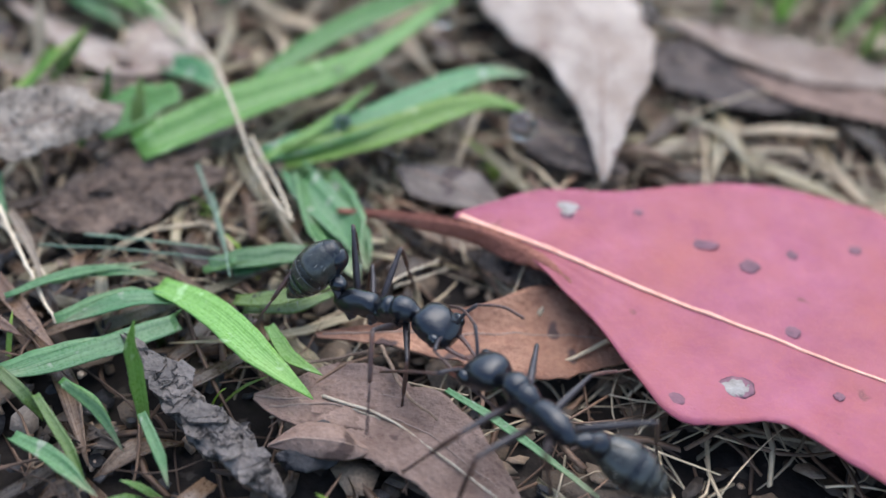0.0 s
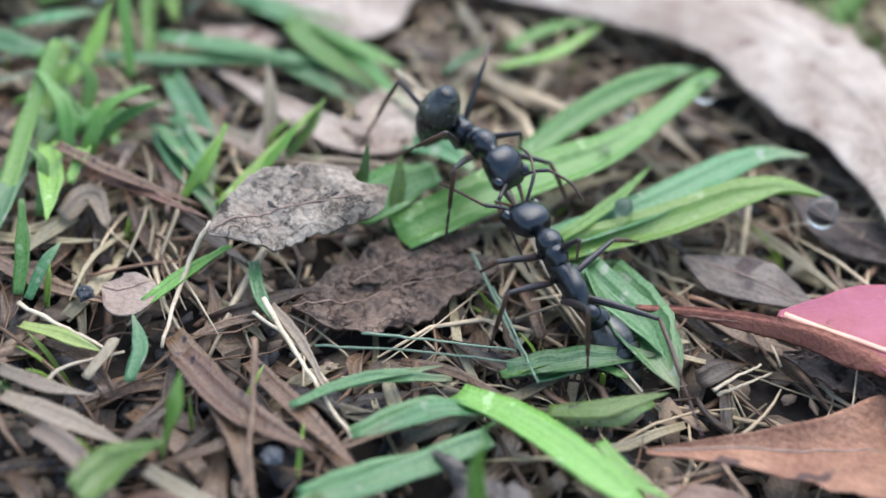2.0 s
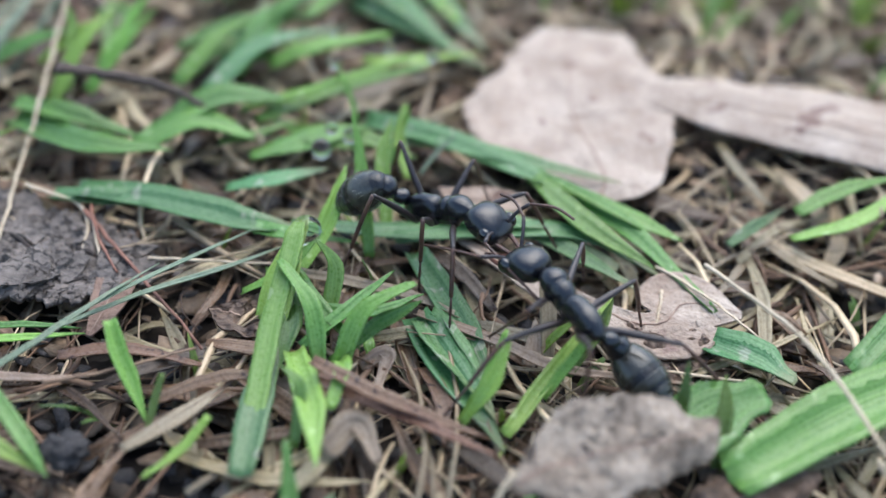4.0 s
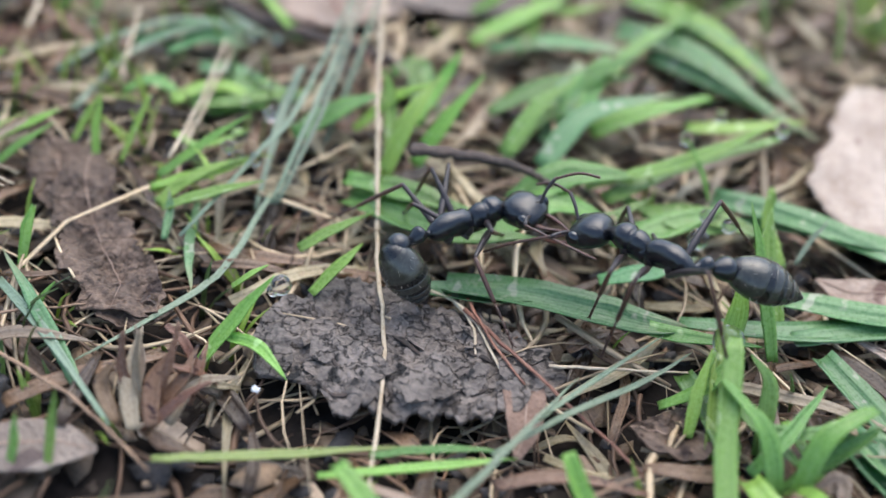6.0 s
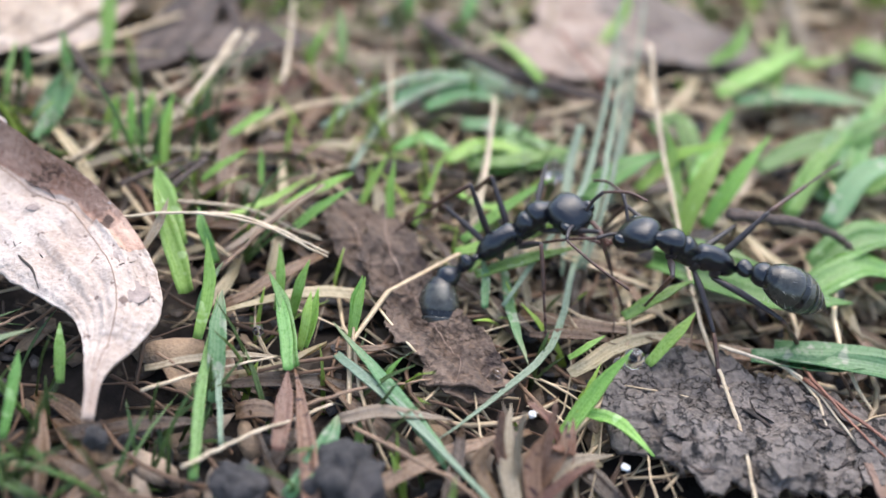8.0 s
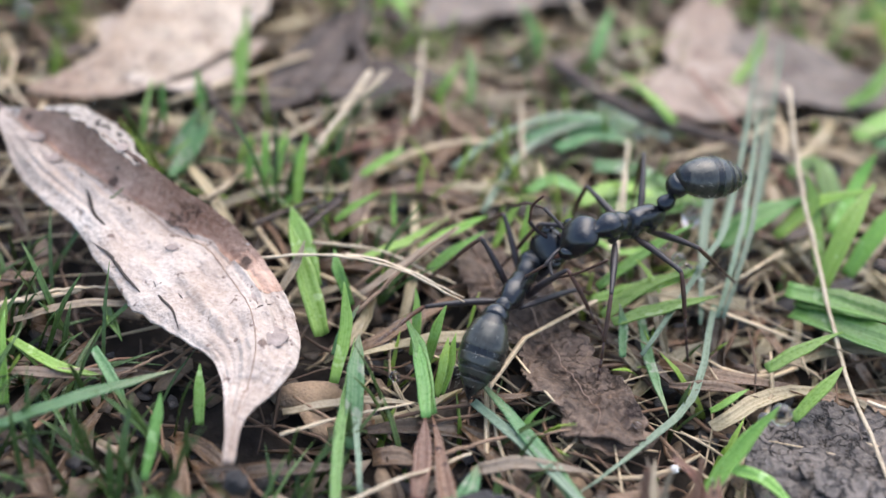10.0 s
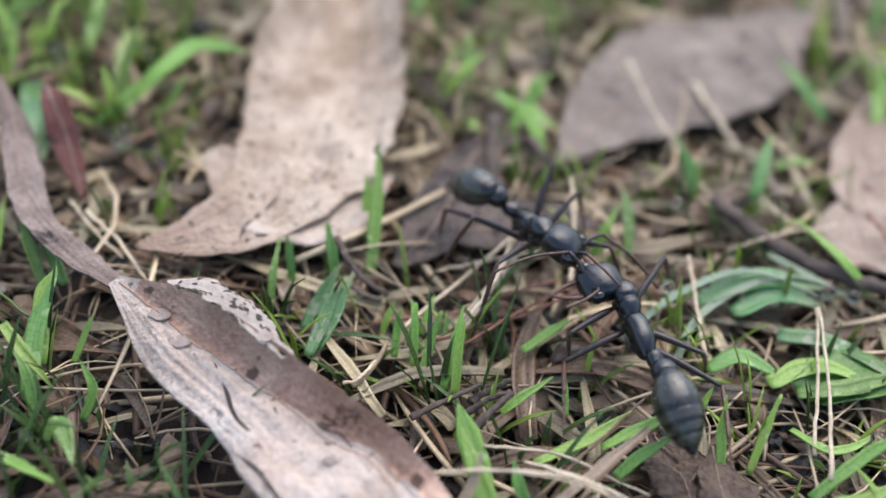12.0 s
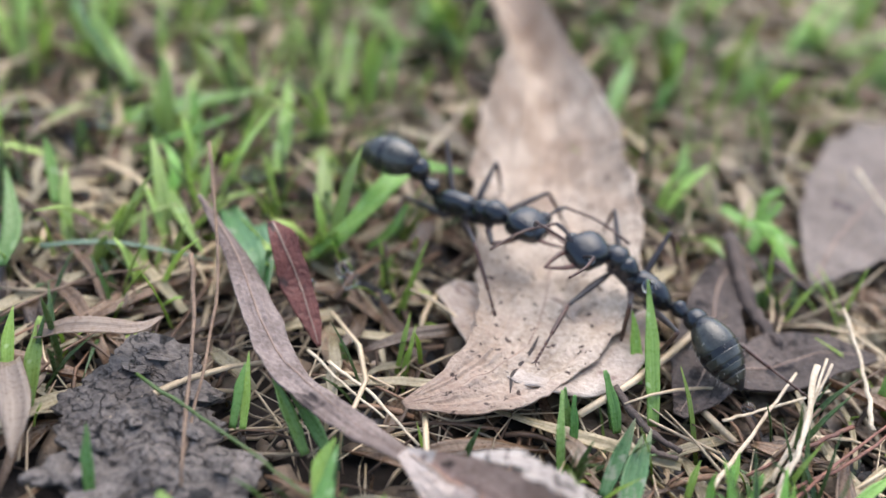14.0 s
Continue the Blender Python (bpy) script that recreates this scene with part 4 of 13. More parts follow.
blade('blue', 2.21, [(-19.4, 61.8, 1.0), (-22.9, 60.9, 1.5), (-27.2, 58.9, 1.0)], 0.41, 0.62)
blade('blue', 1.87, [(-18.9, 59.9, 0.8), (-22.5, 57.4, 1.0), (-27.7, 54.5, 1.0), (-31.0, 53.5, 1.0)], 0.27, -0.61)
blade('olive', 2.04, [(-15.2, 62.2, 1.0), (-12.1, 61.9, 1.8), (-7.4, 63.3, 2.4)], 0.20, -0.34)
blade('blue', 0.89, [(-31.8, 61.0, 1.0), (-27.8, 63.4, 1.2), (-22.1, 65.6, 1.0)], 0.59, -0.69)
blade('blue', 2.91, [(-17.7, 65.8, 0.4), (-12.8, 66.8, 0.8), (-7.0, 68.6, 0.5)], 0.72, -0.19)
blade('light', 1.04, [(-12.1, 59.1, 2.0), (-10.2, 56.5, 1.8), (-7.8, 55.3, 1.5)], 0.27, 0.00)
blade('blue', 2.38, [(-12.8, 77.3, 1.0), (-10.4, 73.4, 1.0), (-6.9, 69.7, 0.5), (-5.7, 67.1, 0.0)], 0.52, 0.19)
blade('green', 3.30, [(-25.9, 78.3, 1.0), (-17.9, 83.5, 2.0), (-9.4, 88.4, 3.0), (-0.4, 97.9, 5.0)], 0.51, 0.54, 0.5)
blade('green', 2.21, [(-16.7, 87.3, 2.0), (-11.4, 92.8, 3.0), (-5.4, 97.4, 4.0), (-1.8, 98.5, 5.0)], 0.66, -0.37)
blade('blue', 2.21, [(-15.3, 78.4, 1.0), (-7.4, 82.3, 2.0), (1.6, 88.5, 3.0), (6.6, 89.8, 3.0)], 0.49, 0.15)
blade('light', 2.38, [(-13.7, 78.0, 1.0), (-5.4, 80.8, 2.0), (2.1, 83.8, 3.5), (6.2, 82.7, 4.5)], 0.67, 0.50)
blade('light', 1.04, [(-15.4, 77.4, 1.5), (-10.5, 81.5, 2.5), (-6.7, 85.8, 4.0)], 0.64, -0.06)
blade('blue', 3.69, [(-11.2, 76.6, 0.5), (-8.7, 70.7, 0.5), (-6.1, 65.4, 0.5)], 0.70, -0.49)
blade('light', 1.33, [(-18.6, 102.4, 1.0), (-13.3, 104.2, 2.0), (-9.1, 108.0, 3.0)], 0.21, -0.55)
blade('blue', 1.87, [(-48.8, 99.6, 0.5), (-42.2, 100.7, 1.0), (-34.6, 101.0, 1.0), (-28.4, 97.1, 0.5)], 0.23, 0.04)
blade('green', 2.04, [(-38.6, 108.5, 0.5), (-31.8, 102.8, 0.5), (-25.3, 93.9, 0.5)], 0.72, 0.65, 0.5)
blade('blue', 1.87, [(-51.1, 112.0, 0.5), (-44.1, 110.9, 1.0), (-31.4, 108.0, 1.0)], 0.44, -0.62)
blade('blue', 3.69, [(-46.5, 91.5, 0.2), (-43.5, 85.8, 0.3), (-39.8, 79.7, 0.2)], 0.48, 0.68)
blade('light', 1.18, [(-42.6, 81.4, 0.5), (-41.0, 82.6, 3.0), (-39.9, 85.5, 5.0)], 0.80, -0.30)
blade('green', 1.33, [(-51.7, 85.8, 0.5), (-48.4, 87.4, 3.0), (-45.9, 88.6, 4.5)], 0.75, -0.70)
blade('light', 1.04, [(-50.5, 97.7, 0.0), (-51.5, 101.7, 4.0), (-52.7, 105.6, 8.0)], 0.30, -0.38)
blade('light', 1.18, [(-49.6, 100.9, 0.0), (-50.4, 105.8, 3.0), (-50.0, 109.0, 5.0)], 0.73, 0.24)
blade('green', 1.11, [(-53.2, 78.9, 0.0), (-53.0, 81.1, 3.0), (-54.4, 82.3, 4.0)], 0.26, 0.40)
blade('light', 1.48, [(-43.3, 70.2, 0.2), (-40.7, 72.8, 1.0), (-37.9, 74.9, 2.0)], 0.56, 0.17, 0.5)
blade('yellow', 1.48, [(-51.2, 67.2, 0.2), (-47.9, 66.1, 0.5), (-45.0, 65.1, 0.5)], 0.54, -0.69)
blade('blue', 1.33, [(-36.2, 74.0, 1.5), (-35.3, 70.9, 1.0), (-34.0, 69.3, 0.2)], 0.57, -0.07, 0.5)
blade('olive', 1.11, [(-26.4, 79.7, 0.0), (-26.3, 81.4, 3.0), (-26.3, 83.5, 5.0)], 0.23, 0.39)
blade('blue', 1.48, [(-29.0, 63.2, 0.5), (-25.5, 64.0, 1.0), (-21.5, 64.8, 0.5)], 0.78, -0.48, 0.5)
blade('blue', 2.91, [(-16.0, 65.9, 0.3), (-13.0, 67.1, 0.3), (-10.3, 68.3, 0.3)], 0.59, 0.28)
blade('light', 0.74, [(-37.5, 83.9, 1.0), (-35.6, 85.8, 3.0), (-34.5, 87.4, 4.5)], 0.76, 0.21)
blade('olive', 0.96, [(-35.8, 86.5, 0.5), (-33.9, 89.1, 2.5), (-32.9, 91.6, 4.0)], 0.65, -0.44)
blade('green', 1.04, [(-52.2, 70.4, 0.0), (-52.4, 73.2, 2.0), (-53.1, 76.1, 4.0)], 0.47, -0.34, 0.5)
blade('blue', 1.18, [(-51.4, 70.0, 0.0), (-50.6, 72.3, 1.5), (-49.9, 74.1, 2.0)], 0.57, 0.07)
blade('blue', 1.48, [(-42.7, 62.9, 0.2), (-42.6, 65.7, 0.6), (-43.8, 68.7, 0.8)], 0.36, -0.68)
blade('straw', 0.96, [(-46.5, 91.5, 0.5), (-40.5, 88.6, 1.0), (-36.2, 86.6, 1.0), (-26.6, 86.2, 1.0)], 0.65, -0.38)
blade('dead', 1.18, [(-53.6, 83.9, 1.5), (-46.8, 80.6, 2.0), (-39.9, 77.2, 2.5)], 0.66, 0.36)
blade('straw', 1.18, [(-37.2, 88.2, 0.0), (-37.4, 91.5, 3.0), (-38.0, 94.6, 5.0)], 0.42, 0.61)
blade('green', 1.48, [(-61.4, 100.2, 0.5), (-58.0, 98.5, 1.0), (-51.3, 98.2, 1.0)], 0.53, 0.03)
blade('green', 1.48, [(-64.4, 109.9, 0.5), (-61.5, 110.6, 1.0), (-58.0, 113.1, 1.5)], 0.67, -0.08)
blade('olive', 3.69, [(-43.1, 52.1, 2.0), (-41.6, 54.1, 2.0), (-38.7, 55.9, 3.0)], 0.65, 0.51)
blade('light', 1.48, [(-39.4, 57.0, 0.0), (-38.4, 57.5, 4.0), (-38.2, 58.9, 6.0)], 0.28, -0.11)
blade('light', 1.04, [(-19.7, 51.5, 0.0), (-20.0, 52.9, 5.0), (-19.8, 53.5, 8.0)], 0.73, 0.63)
blade('green', 1.04, [(-25.8, 53.7, 1.0), (-23.4, 52.3, 0.8), (-21.8, 51.1, 0.2)], 0.25, 0.19)
blade('olive', 0.89, [(-29.5, 52.7, 3.0), (-27.5, 51.4, 2.0), (-26.4, 50.8, 0.0)], 0.36, 0.09)
blade('light', 0.74, [(-39.6, 50.8, 3.0), (-39.1, 50.2, 1.0), (-38.7, 49.6, 0.0)], 0.21, -0.50)
blade('blue', 1.18, [(-27.7, 48.6, 1.0), (-24.2, 46.8, 1.0), (-21.2, 44.8, 0.5)], 0.78, -0.49)
blade('olive', 0.74, [(-26.8, 51.5, 2.0), (-23.9, 48.2, 1.0), (-22.4, 46.3, 0.0)], 0.58, -0.60)
blade('blue', 0.74, [(-24.5, 51.0, 4.0), (-22.4, 50.4, 2.0), (-20.4, 48.8, 0.0)], 0.78, -0.12)
blade('blue', 1.04, [(-19.4, 50.6, 2.0), (-17.9, 48.3, 1.0), (-16.9, 46.3, 0.0)], 0.39, 0.23)
blade('blue', 2.21, [(-49.5, 103.5, 0.5), (-42.7, 101.7, 1.0), (-36.5, 101.7, 1.0)], 0.60, -0.01)
blade('green', 2.21, [(-36.9, 107.7, 1.0), (-30.9, 103.6, 1.0), (-27.0, 101.2, 1.0)], 0.25, -0.52)
blade('blue', 2.21, [(-47.1, 98.0, 0.5), (-43.4, 90.5, 0.6), (-40.6, 84.1, 0.3)], 0.67, 0.27)
blade('green', 1.48, [(-17.7, 105.6, 1.0), (-14.1, 107.6, 2.0), (-9.8, 108.7, 3.0)], 0.51, -0.05)
blade('light', 1.04, [(-37.8, 88.8, 0.0), (-36.5, 89.1, 2.0), (-35.6, 89.4, 3.0)], 0.41, 0.11, 0.5)
blade('green', 1.04, [(-53.8, 86.8, 1.0), (-51.5, 89.0, 2.0), (-48.2, 93.2, 3.0)], 0.77, -0.35)
blade('green', 1.18, [(-52.8, 89.2, 0.0), (-52.3, 92.5, 3.0), (-53.8, 93.6, 5.0)], 0.41, 0.09)
blade('blue', 2.04, [(-30.4, 54.4, 0.4), (-26.8, 56.1, 0.6), (-22.2, 58.8, 0.5)], 0.63, -0.06)
blade('blue', 1.87, [(-27.7, 59.3, 0.6), (-23.2, 61.6, 1.0), (-18.6, 61.6, 0.8)], 0.74, -0.04)
blade('green', 1.18, [(-18.1, 65.6, 0.4), (-13.7, 67.6, 0.7), (-9.6, 66.2, 0.6)], 0.23, -0.39, 0.5)
blade('olive', 1.18, [(-14.5, 61.8, 0.4), (-10.7, 61.9, 1.0), (-8.0, 63.9, 0.7)], 0.25, -0.70, 0.5)
blade('blue', 0.67, [(0.9, 55.6, 0.4), (5.3, 52.5, 0.4), (11.4, 47.4, 0.4)], 0.38, -0.49, 0.5)
blade('blue', 2.91, [(-74.0, 102.1, 0.5), (-67.7, 100.9, 1.0), (-60.2, 99.3, 1.0), (-56.0, 99.6, 0.7)], 0.60, -0.27)
blade('blue', 2.38, [(-52.9, 114.7, 0.5), (-46.3, 111.8, 1.0), (-38.7, 107.6, 1.0), (-37.4, 107.1, 1.0)], 0.61, 0.59)
blade('blue', 2.21, [(-56.9, 100.3, 0.5), (-48.5, 100.1, 0.6), (-38.4, 101.4, 0.6), (-32.0, 98.0, 0.5)], 0.27, -0.70, 0.5)
blade('green', 2.91, [(-38.7, 107.4, 1.2), (-34.7, 101.8, 1.2), (-29.3, 97.8, 1.0)], 0.69, -0.40)
blade('blue', 2.04, [(-38.9, 101.7, 0.8), (-34.8, 98.8, 0.5), (-30.6, 95.8, 0.5)], 0.49, 0.64, 0.5)
blade('blue', 3.49, [(-45.8, 91.0, 0.5), (-43.8, 87.6, 0.5), (-40.5, 82.1, 0.5)], 0.77, 0.67)
blade('light', 1.04, [(-41.9, 83.3, 0.0), (-41.0, 85.0, 2.0), (-40.2, 87.0, 4.0)], 0.60, 0.02, 0.5)
blade('light', 1.11, [(-39.9, 80.9, 0.5), (-37.0, 85.5, 1.5), (-32.9, 91.3, 4.0)], 0.77, 0.67)
blade('light', 1.18, [(-56.0, 88.6, 0.0), (-55.5, 92.7, 2.0), (-55.0, 96.5, 4.0)], 0.67, 0.00, 0.5)
blade('blue', 2.91, [(-55.9, 75.9, 0.5), (-55.9, 81.3, 1.0), (-55.4, 86.7, 1.0)], 0.40, -0.31)
blade('light', 1.87, [(-54.2, 85.9, 1.5), (-52.3, 80.4, 2.5), (-51.1, 75.0, 3.0)], 0.53, 0.29)
blade('green', 1.18, [(-55.8, 93.9, 2.0), (-53.5, 90.2, 2.0), (-49.8, 86.9, 1.0)], 0.75, -0.55)
blade('green', 1.48, [(-53.1, 90.2, 1.5), (-49.3, 89.6, 2.0), (-46.0, 91.5, 2.5)], 0.62, 0.55)
blade('light', 1.11, [(-50.9, 91.5, 1.0), (-49.5, 87.9, 1.0), (-49.0, 86.4, 0.0)], 0.23, 0.08)
blade('grey', 0.81, [(-78.2, 76.4, 1.5), (-72.8, 82.1, 2.0), (-68.3, 87.8, 2.5), (-64.9, 92.6, 2.5)], 0.79, 0.67)
blade('grey', 0.74, [(-70.4, 86.4, 1.5), (-65.4, 89.8, 2.0), (-60.1, 93.3, 2.0), (-56.6, 96.7, 1.5)], 0.68, -0.45)
blade('grey', 0.59, [(-68.4, 88.0, 2.3), (-63.9, 92.3, 2.5), (-58.8, 96.9, 2.7)], 0.75, -0.24)
blade('light', 0.67, [(-81.2, 84.3, 0.7), (-74.1, 85.7, 0.7), (-68.7, 86.9, 0.7)], 0.41, -0.52)
blade('green', 0.59, [(-78.1, 86.3, 0.6), (-73.7, 87.1, 0.7), (-69.2, 87.5, 0.6)], 0.55, 0.18)
blade('light', 1.18, [(-66.1, 85.0, 4.0), (-64.7, 82.6, 2.0), (-62.8, 79.9, 0.0)], 0.80, 0.22)
blade('olive', 0.74, [(-61.9, 81.6, 3.0), (-62.4, 80.0, 1.0), (-62.6, 79.0, 0.0)], 0.45, -0.39, 0.5)
blade('light', 1.33, [(-79.9, 82.8, 4.0), (-76.8, 79.3, 3.0), (-73.8, 75.6, 1.0)], 0.63, -0.16)
blade('green', 1.48, [(-72.7, 79.8, 3.0), (-69.5, 76.5, 2.0), (-67.5, 74.6, 0.5)], 0.31, 0.50)
blade('light', 1.48, [(-74.1, 76.5, 3.0), (-70.9, 75.5, 2.0), (-67.9, 74.9, 0.5)], 0.66, -0.34)
blade('light', 0.74, [(-58.4, 79.2, 2.0), (-59.8, 77.2, 1.0), (-61.9, 75.2, 0.5)], 0.74, 0.52, 0.5)
blade('dead', 1.11, [(-52.6, 83.2, 3.5), (-47.8, 81.4, 2.5), (-40.8, 79.1, 2.0)], 0.61, 0.03)
blade('light', 1.48, [(-79.4, 114.1, 0.5), (-77.5, 117.6, 4.0), (-75.3, 121.0, 6.0)], 0.61, 0.43)
blade('light', 1.11, [(-79.0, 116.2, 0.3), (-79.4, 120.8, 3.0), (-80.2, 122.9, 5.0)], 0.27, 0.16)
blade('green', 1.87, [(-82.3, 113.0, 1.0), (-76.5, 110.7, 1.5), (-70.2, 109.2, 1.0)], 0.46, 0.46)
blade('green', 3.88, [(-81.9, 111.3, 0.5), (-74.0, 106.2, 2.0), (-67.4, 106.7, 2.0)], 0.47, 0.28)
blade('light', 1.41, [(-63.2, 114.1, 1.0), (-55.9, 115.5, 3.0), (-48.3, 119.1, 5.0)], 0.70, -0.32)
blade('blue', 2.91, [(-67.1, 123.0, 0.5), (-63.2, 127.7, 1.5), (-61.0, 131.2, 2.0)], 0.37, 0.12, 0.5)
blade('green', 1.87, [(-69.7, 118.1, 0.5), (-66.4, 122.4, 1.5), (-59.7, 124.5, 2.0)], 0.74, 0.22)
blade('blue', 2.21, [(-56.5, 134.5, 0.5), (-49.8, 128.6, 1.0), (-42.6, 123.6, 0.7)], 0.72, 0.48)
blade('light', 0.44, [(-53.4, 113.9, 1.0), (-54.2, 115.0, 3.0), (-55.6, 116.7, 5.0)], 0.31, 0.68)
blade('light', 0.59, [(-50.2, 108.9, 0.5), (-49.2, 111.7, 3.0), (-49.1, 112.6, 4.0)], 0.54, -0.03)
blade('grey', 0.67, [(-47.5, 107.2, 1.0), (-46.3, 108.9, 2.0), (-44.9, 110.4, 3.0)], 0.62, -0.69)
blade('blue', 1.48, [(-23.3, 101.6, 0.5), (-21.5, 103.2, 1.0), (-19.0, 105.0, 2.0)], 0.72, -0.57)
blade('blue', 2.21, [(-25.8, 90.8, 0.5), (-23.0, 88.7, 1.0), (-20.7, 86.9, 1.0)], 0.63, 0.58, 0.5)
blade('green', 3.88, [(-29.3, 79.9, 1.0), (-26.7, 82.5, 2.0), (-23.3, 83.9, 3.0)], 0.25, -0.53, 0.5)
blade('olive', 1.04, [(-31.2, 79.2, 0.0), (-29.2, 81.4, 3.0), (-28.8, 83.4, 6.0)], 0.51, -0.63)
blade('straw', 0.96, [(-55.5, 94.9, 0.5), (-49.8, 93.7, 0.7), (-45.8, 92.5, 0.7), (-41.5, 90.5, 0.5)], 0.60, 0.69)
blade('straw', 1.18, [(-38.5, 87.7, 0.0), (-38.1, 89.1, 0.7), (-38.1, 91.5, 1.0)], 0.28, 0.56)
blade('blue', 2.04, [(-96.5, 127.2, 0.5), (-92.4, 126.0, 1.0), (-88.2, 122.7, 1.0)], 0.37, 0.61)
blade('grey', 1.33, [(-87.0, 123.6, 4.0), (-88.2, 118.3, 2.0), (-88.9, 109.5, -0.0)], 0.21, 0.61, 0.5)
blade('grey', 0.74, [(-87.7, 109.9, 0.5), (-85.9, 116.2, 3.0), (-84.0, 125.5, 5.0), (-83.0, 133.3, 7.0)], 0.39, -0.43)
blade('grey', 0.67, [(-87.3, 109.9, 0.5), (-85.2, 116.3, 3.0), (-83.5, 124.7, 5.0), (-82.3, 134.4, 7.0)], 0.53, 0.26)
blade('grey', 0.89, [(-87.8, 111.2, 0.5), (-90.1, 102.1, 0.5), (-93.7, 97.2, 0.5), (-98.8, 92.1, 0.4)], 0.62, -0.13)
blade('light', 1.33, [(-82.1, 119.2, 1.0), (-79.0, 121.2, 3.0), (-75.4, 120.1, 6.0)], 0.61, -0.45)
blade('light', 1.95, [(-77.0, 116.0, 0.5), (-74.9, 118.3, 3.0), (-71.9, 121.6, 6.0)], 0.44, 0.70)
blade('green', 1.33, [(-76.8, 121.5, 0.3), (-77.6, 125.6, 2.0), (-78.2, 128.4, 3.0)], 0.64, -0.33)
blade('green', 3.88, [(-70.7, 108.1, 0.8), (-66.2, 110.6, 2.0), (-61.2, 110.2, 1.0)], 0.39, 0.08)
blade('blue', 2.91, [(-66.7, 116.8, 0.8), (-62.9, 121.3, 3.0), (-55.4, 124.1, 4.0)], 0.32, 0.36)
blade('green', 2.91, [(-63.6, 122.9, 0.5), (-62.7, 126.2, 3.0), (-58.4, 128.1, 5.0)], 0.48, 0.13)
blade('green', 1.87, [(-61.7, 112.9, 1.0), (-55.8, 116.6, 2.0), (-47.6, 118.8, 4.0)], 0.33, -0.06, 0.5)
blade('light', 1.11, [(-95.7, 107.8, 1.0), (-92.4, 108.6, 2.0), (-88.2, 109.6, 3.0)], 0.29, -0.15)
blade('light', 1.11, [(-96.3, 108.8, 0.6), (-93.5, 110.9, 2.0), (-90.1, 112.1, 3.0)], 0.20, 0.27, 0.5)
blade('green', 1.48, [(-94.4, 120.7, 0.5), (-90.3, 121.7, 1.0), (-87.0, 122.3, 1.5)], 0.26, -0.08)
blade('light', 1.11, [(-90.2, 93.3, 0.0), (-88.1, 95.8, 2.0), (-85.7, 97.9, 4.5)], 0.55, -0.29)
blade('light', 0.96, [(-88.5, 95.1, 1.0), (-86.5, 94.3, 1.0), (-84.1, 91.9, 0.8)], 0.76, 0.44)
blade('light', 0.74, [(-89.2, 100.4, 0.6), (-88.0, 100.7, 1.5), (-86.7, 101.5, 2.0)], 0.25, 0.13)
blade('light', 0.89, [(-83.5, 100.4, 0.5), (-81.6, 102.0, 2.0), (-80.1, 103.5, 3.0)], 0.41, 0.34)
blade('light', 0.96, [(-84.9, 104.5, 1.0), (-82.5, 105.6, 2.0), (-79.6, 107.0, 3.0)], 0.42, 0.65)
blade('grey', 1.26, [(-105.5, 99.4, 0.5), (-101.0, 94.5, 1.0), (-94.7, 86.8, 1.0)], 0.25, 0.55, 0.5)
blade('light', 0.74, [(-104.5, 101.2, 0.0), (-104.4, 103.2, 2.0), (-104.1, 104.3, 3.5)], 0.41, -0.41)
blade('light', 0.74, [(-107.8, 100.3, 0.0), (-107.3, 101.7, 1.5), (-107.1, 103.3, 3.0)], 0.78, 0.22)
blade('light', 0.59, [(-102.3, 96.9, 0.0), (-101.8, 97.6, 1.0), (-101.0, 98.1, 2.0)], 0.27, 0.25)
blade('light', 0.59, [(-100.3, 113.9, 0.0), (-99.4, 115.8, 2.0), (-98.5, 117.8, 4.0)], 0.45, -0.69, 0.5)
blade('light', 0.89, [(-109.5, 112.2, 0.5), (-107.9, 113.3, 1.5), (-105.4, 114.5, 3.0)], 0.24, 0.14)
blade('dead', 1.18, [(-106.0, 84.9, 0.5), (-106.8, 90.6, 0.8), (-108.2, 97.5, 1.0)], 0.79, -0.41)
blade('green', 0.89, [(-108.2, 97.5, 1.0), (-109.4, 102.6, 1.5), (-110.8, 105.6, 2.0)], 0.47, -0.41)
blade('grey', 0.67, [(-112.3, 91.0, 0.3), (-113.3, 97.0, 1.0), (-114.0, 103.4, 1.5)], 0.46, -0.17)
blade('blue', 1.18, [(-107.7, 87.2, 0.3), (-105.6, 91.2, 0.8), (-105.0, 93.6, 1.0)], 0.77, -0.32)
blade('light', 0.59, [(-100.2, 83.6, 0.0), (-99.9, 84.6, 1.5), (-99.9, 85.6, 3.0)], 0.21, 0.01)
blade('light', 0.59, [(-97.8, 83.8, 0.0), (-97.8, 85.7, 2.0), (-97.7, 86.8, 4.0)], 0.69, -0.48)
blade('yellow', 0.67, [(-91.6, 84.7, 0.6), (-84.2, 85.7, 0.6), (-75.9, 87.3, 0.6)], 0.52, -0.14)
blade('blue', 2.04, [(-102.4, 129.7, 0.5), (-97.1, 132.4, 1.0), (-91.5, 132.2, 1.0)], 0.52, -0.56)
blade('blue', 0.74, [(-93.4, 109.8, 0.0), (-93.0, 104.3, 0.4), (-92.0, 99.9, 0.2)], 0.25, 0.47)
blade('blue', 1.18, [(-113.3, 94.6, 0.2), (-113.6, 99.3, 2.0), (-113.7, 102.8, 2.6)], 0.46, 0.57)
blade('light', 0.89, [(-88.4, 132.8, 0.3), (-90.7, 134.6, 2.0), (-94.1, 138.3, 3.0)], 0.66, -0.38)
blade('green', 2.04, [(-79.7, 128.3, 0.5), (-77.2, 128.8, 1.0), (-75.3, 123.2, 0.4)], 0.77, 0.24)
